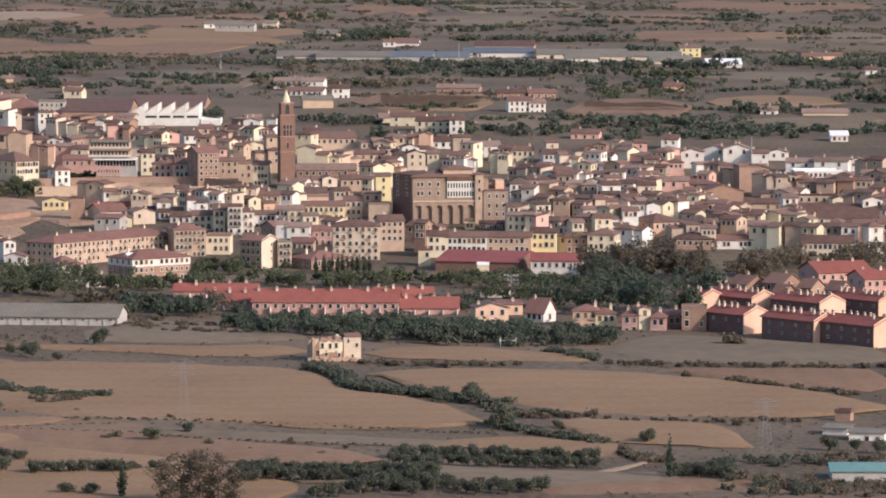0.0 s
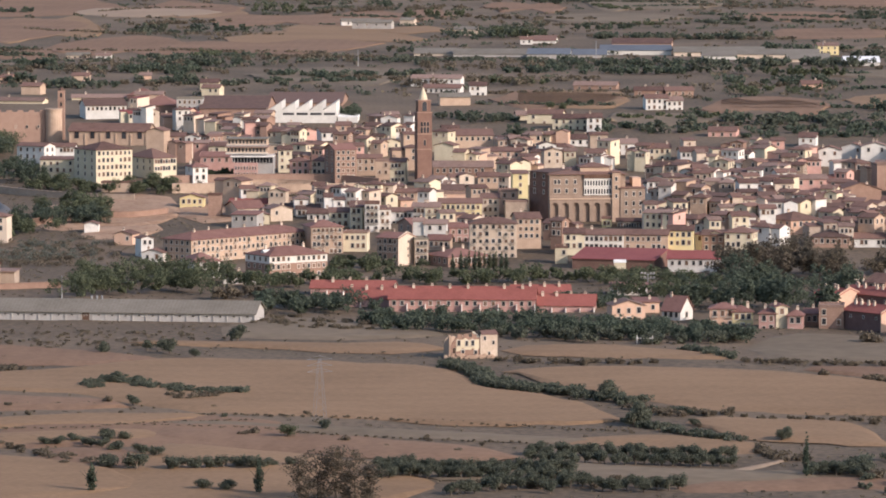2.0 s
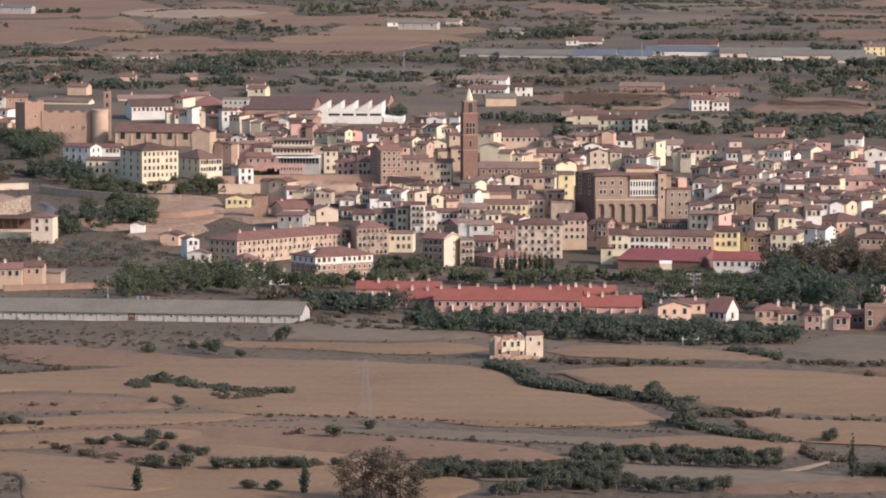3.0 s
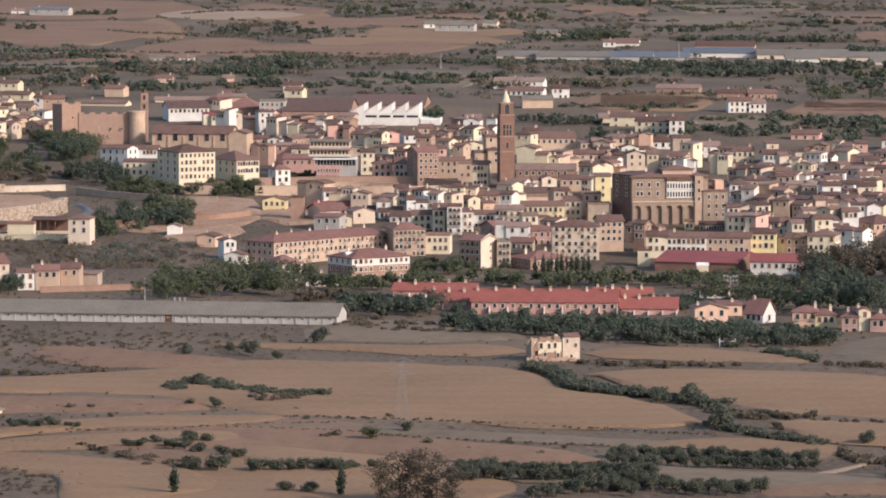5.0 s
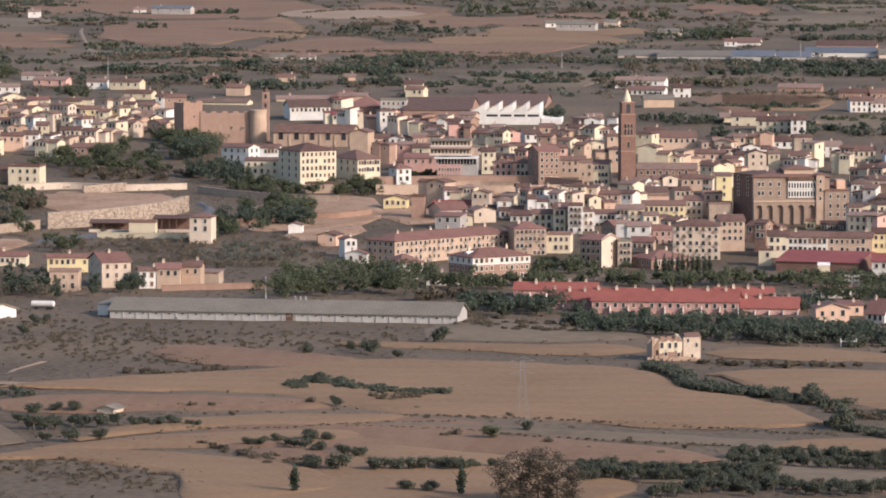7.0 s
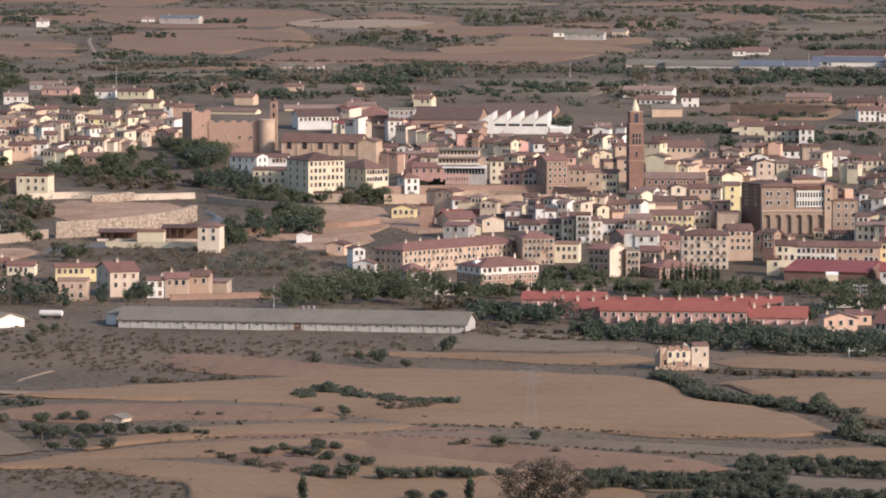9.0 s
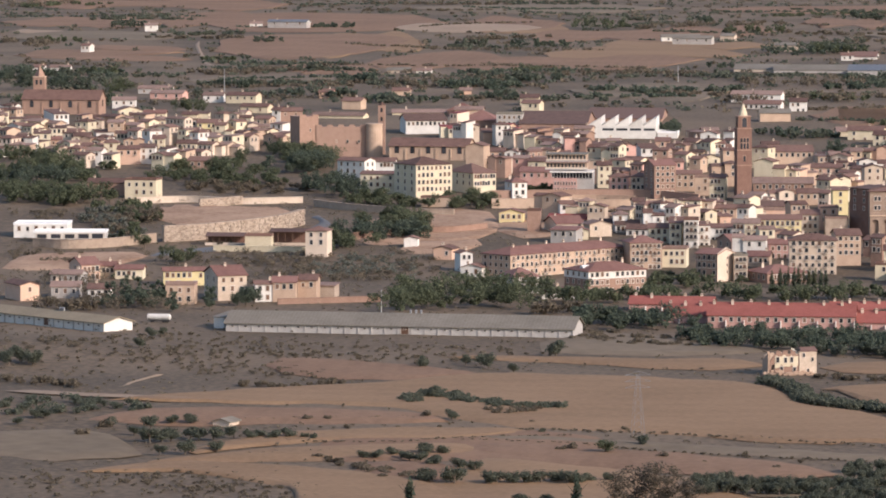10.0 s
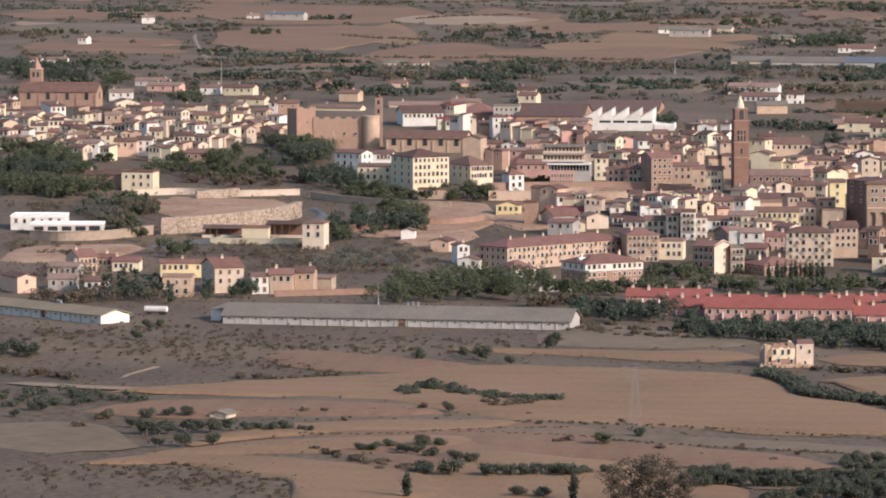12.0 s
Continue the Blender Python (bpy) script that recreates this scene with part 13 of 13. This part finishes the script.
hedge('olive', ((-194, 3441), (-167, 3431), (-114, 3425)), 3, 4.5, 3.0, 2.0, 431, 18, 0.90)
hedge('olive', ((249, 4572), (278, 4562), (337, 4553)), 3, 4.5, 3.0, 2.0, 432, 18, 0.90)
hedge('scrub', ((-59, 2415), (-30, 2430), (29, 2441)), 3, 4.5, 3.0, 2.0, 433, 18, 0.90)
hedge('scrub', ((-574, 3004), (-547, 2974), (-501, 2959)), 3, 4.5, 3.0, 2.0, 434, 18, 0.90)
hedge('scrub', ((-399, 2543), (-363, 2533), (-293, 2532)), 3, 4.5, 3.0, 2.0, 435, 18, 0.90)
hedge('olive', ((-552, 2760), (-527, 2754), (-480, 2754)), 3, 4.5, 3.0, 2.0, 436, 18, 0.90)
hedge('scrub', ((-427, 2625), (-400, 2655), (-339, 2680)), 3, 4.5, 3.0, 2.0, 437, 18, 0.90)
hedge('scrub', ((298, 3799), (335, 3821), (407, 3831)), 3, 4.5, 3.0, 2.0, 438, 18, 0.90)
hedge('pine', ((147, 2472), (172, 2496), (220, 2511)), 3, 4.5, 3.0, 2.0, 439, 18, 0.90)
hedge('olive', ((-537, 3713), (-507, 3714), (-448, 3719)), 3, 4.5, 3.0, 2.0, 440, 18, 0.90)
hedge('olive', ((-10, 4044), (39, 4000), (136, 3969)), 3, 4.5, 3.0, 2.0, 441, 18, 0.90)
hedge('scrub', ((232, 3215), (256, 3215), (304, 3213)), 3, 4.5, 3.0, 2.0, 442, 18, 0.90)
hedge('scrub', ((-43, 3424), (-6, 3443), (70, 3455)), 3, 4.5, 3.0, 2.0, 443, 18, 0.90)
hedge('scrub', ((202, 3351), (249, 3347), (343, 3340)), 3, 4.5, 3.0, 2.0, 444, 18, 0.90)
hedge('pine', ((-445, 2918), (-412, 2904), (-350, 2899)), 3, 4.5, 3.0, 2.0, 445, 18, 0.90)
wood('green', ((-409, 2070), (-395, 2053), (-379, 2034)), 9, 2.6, 3.6, 7.0, 446)
wood('pine', ((-387, 1961), (-368, 1936), (-353, 1952)), 9, 2.4, 3.6, 8.0, 447)
wood('green', ((-356, 1872), (-339, 1849), (-335, 1875)), 8, 2.4, 3.4, 7.0, 448)
wood('green', ((-317, 1969), (-300, 1957), (-275, 1941), (-262, 1947)), 9, 2.2, 3.0, 5.0, 449)
wood('green', ((-321, 2011), (-306, 2027), (-291, 2014)), 7, 2.4, 3.0, 5.0, 450)
wood('scrub', ((-299, 1923), (-277, 1914), (-252, 1909)), 8, 2.2, 2.4, 3.4, 451)
wood('green', ((-285, 2083), (-275, 2084), (-256, 2017)), 8, 2.4, 3.6, 8.0, 452)
wood('pine', ((-245, 1928), (-234, 1898), (-225, 1886)), 7, 2.2, 3.2, 8.0, 453)
wood('green', ((-222, 1861), (-203, 1851), (-188, 1847)), 6, 2.2, 2.8, 5.0, 454)
wood('pine', ((-208, 1733), (-197, 1717), (-184, 1722), (-182, 1739)), 7, 2, 3.2, 6.5, 455)
wood('green', ((-199, 1793), (-187, 1771), (-187, 1749)), 6, 2.2, 3.0, 6.0, 456)
wood('green', ((-183, 1852), (-173, 1848), (-162, 1853)), 6, 2.2, 3.0, 5.0, 457)
wood('green', ((-214, 1685), (-205, 1680), (-197, 1686)), 6, 2.2, 2.8, 4.5, 458)
wood('scrub', ((-328, 1662), (-308, 1645), (-292, 1637)), 8, 2.2, 2.0, 2.2, 459, 80, 0.26, 3)
wood('scrub', ((-267, 1650), (-250, 1642), (-224, 1639), (-206, 1656)), 9, 1.7, 1.9, 2.2, 460, 80, 0.26, 3)
wood('scrub', ((-227, 1597), (-208, 1609), (-187, 1602), (-174, 1630)), 9, 1.7, 1.9, 2.0, 461, 80, 0.26, 3)
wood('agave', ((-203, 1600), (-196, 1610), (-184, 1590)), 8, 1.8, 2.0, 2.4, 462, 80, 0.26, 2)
wood('scrub', ((-358, 1811), (-338, 1802), (-312, 1788), (-295, 1790)), 9, 2, 2.0, 2.4, 463, 80, 0.26, 3)
wood('green', ((-319, 1828), (-308, 1817), (-297, 1790)), 7, 2.2, 2.6, 4.0, 464)
wood('pine', ((-253, 1458), (-243, 1455), (-232, 1453)), 5, 2.6, 2.4, 6.0, 465, 200, 0.40, 6)
wood('scrub', ((-265, 1451), (-258, 1457), (-274, 1445)), 5, 2.4, 2.6, 4.5, 466, 150, 0.40, 4)
wood('green', ((-376, 2007), (-363, 2008)), 3, 2.4, 3.6, 9.5, 801, words=6)
wood('green', ((-336, 2090), (-331, 2091)), 3, 2.4, 1.8, 4.0, 802, words=6)
wood('green', ((-329, 2091), (-323, 2092)), 3, 2.4, 1.6, 3.6, 803, words=6)
wood('green', ((-296, 1974), (-290, 1975)), 3, 2.4, 3.6, 10.1, 804, words=6)
wood('green', ((-432, 2449), (-423, 2449)), 3, 2.4, 3.6, 13.7, 805, words=6)
wood('green', ((-449, 2607), (-439, 2607)), 3, 2.4, 3.5, 7.8, 806, words=6)
wood('green', ((-375, 2370), (-363, 2372)), 3, 2.4, 3.6, 9.1, 807, words=6)
wood('pine', ((-514, 2613), (-499, 2614)), 3, 2.4, 3.6, 13.5, 808, words=6)
wood('pine', ((-493, 2636), (-469, 2636)), 3, 2.4, 3.6, 8.0, 809, words=6)
wood('green', ((-382, 2008), (-377, 2007)), 3, 2.4, 3.6, 8.7, 810, words=6)
wood('green', ((-301, 1973), (-296, 1974)), 3, 2.4, 2.3, 5.1, 811, words=6)
wood('green', ((-350, 2014), (-347, 2015)), 3, 2.4, 1.8, 3.9, 812, words=6)
wood('green', ((-262, 1632), (-255, 1633)), 3, 2.4, 2.8, 6.3, 813, words=6)
wood('pine', ((-253, 1472), (-249, 1473)), 3, 2.4, 1.6, 9.5, 814, words=6)
wood('pine', ((-247, 1472), (-243, 1472)), 3, 2.4, 1.5, 8.8, 815, words=6)
wood('pine', ((-241, 1472), (-239, 1473)), 3, 2.4, 1.3, 9.5, 816, words=6)
wood('pine', ((-225, 1475), (-222, 1475)), 3, 2.4, 1.5, 5.7, 817, words=6)
wood('green', ((-288, 1699), (-284, 1699)), 3, 2.4, 2.0, 8.0, 818, words=6)
wood('green', ((-154, 1914), (-141, 1915)), 3, 2.4, 2.2, 4.8, 819, words=6)
wood('scrub', ((-130, 1829), (-112, 1830)), 4, 2.0, 1.8, 2.2, 840, 90, 0.26, 3)
wood('scrub', ((-120, 1848), (-97, 1849)), 4, 2.0, 1.8, 1.8, 841, 90, 0.26, 3)
wood('scrub', ((-106, 1835), (-83, 1836)), 4, 2.0, 1.8, 2.6, 842, 90, 0.26, 3)
wood('olive', ((-130, 1857), (-118, 1858)), 4, 2.0, 1.8, 2.4, 843, 90, 0.26, 3)
scatter_scrub()
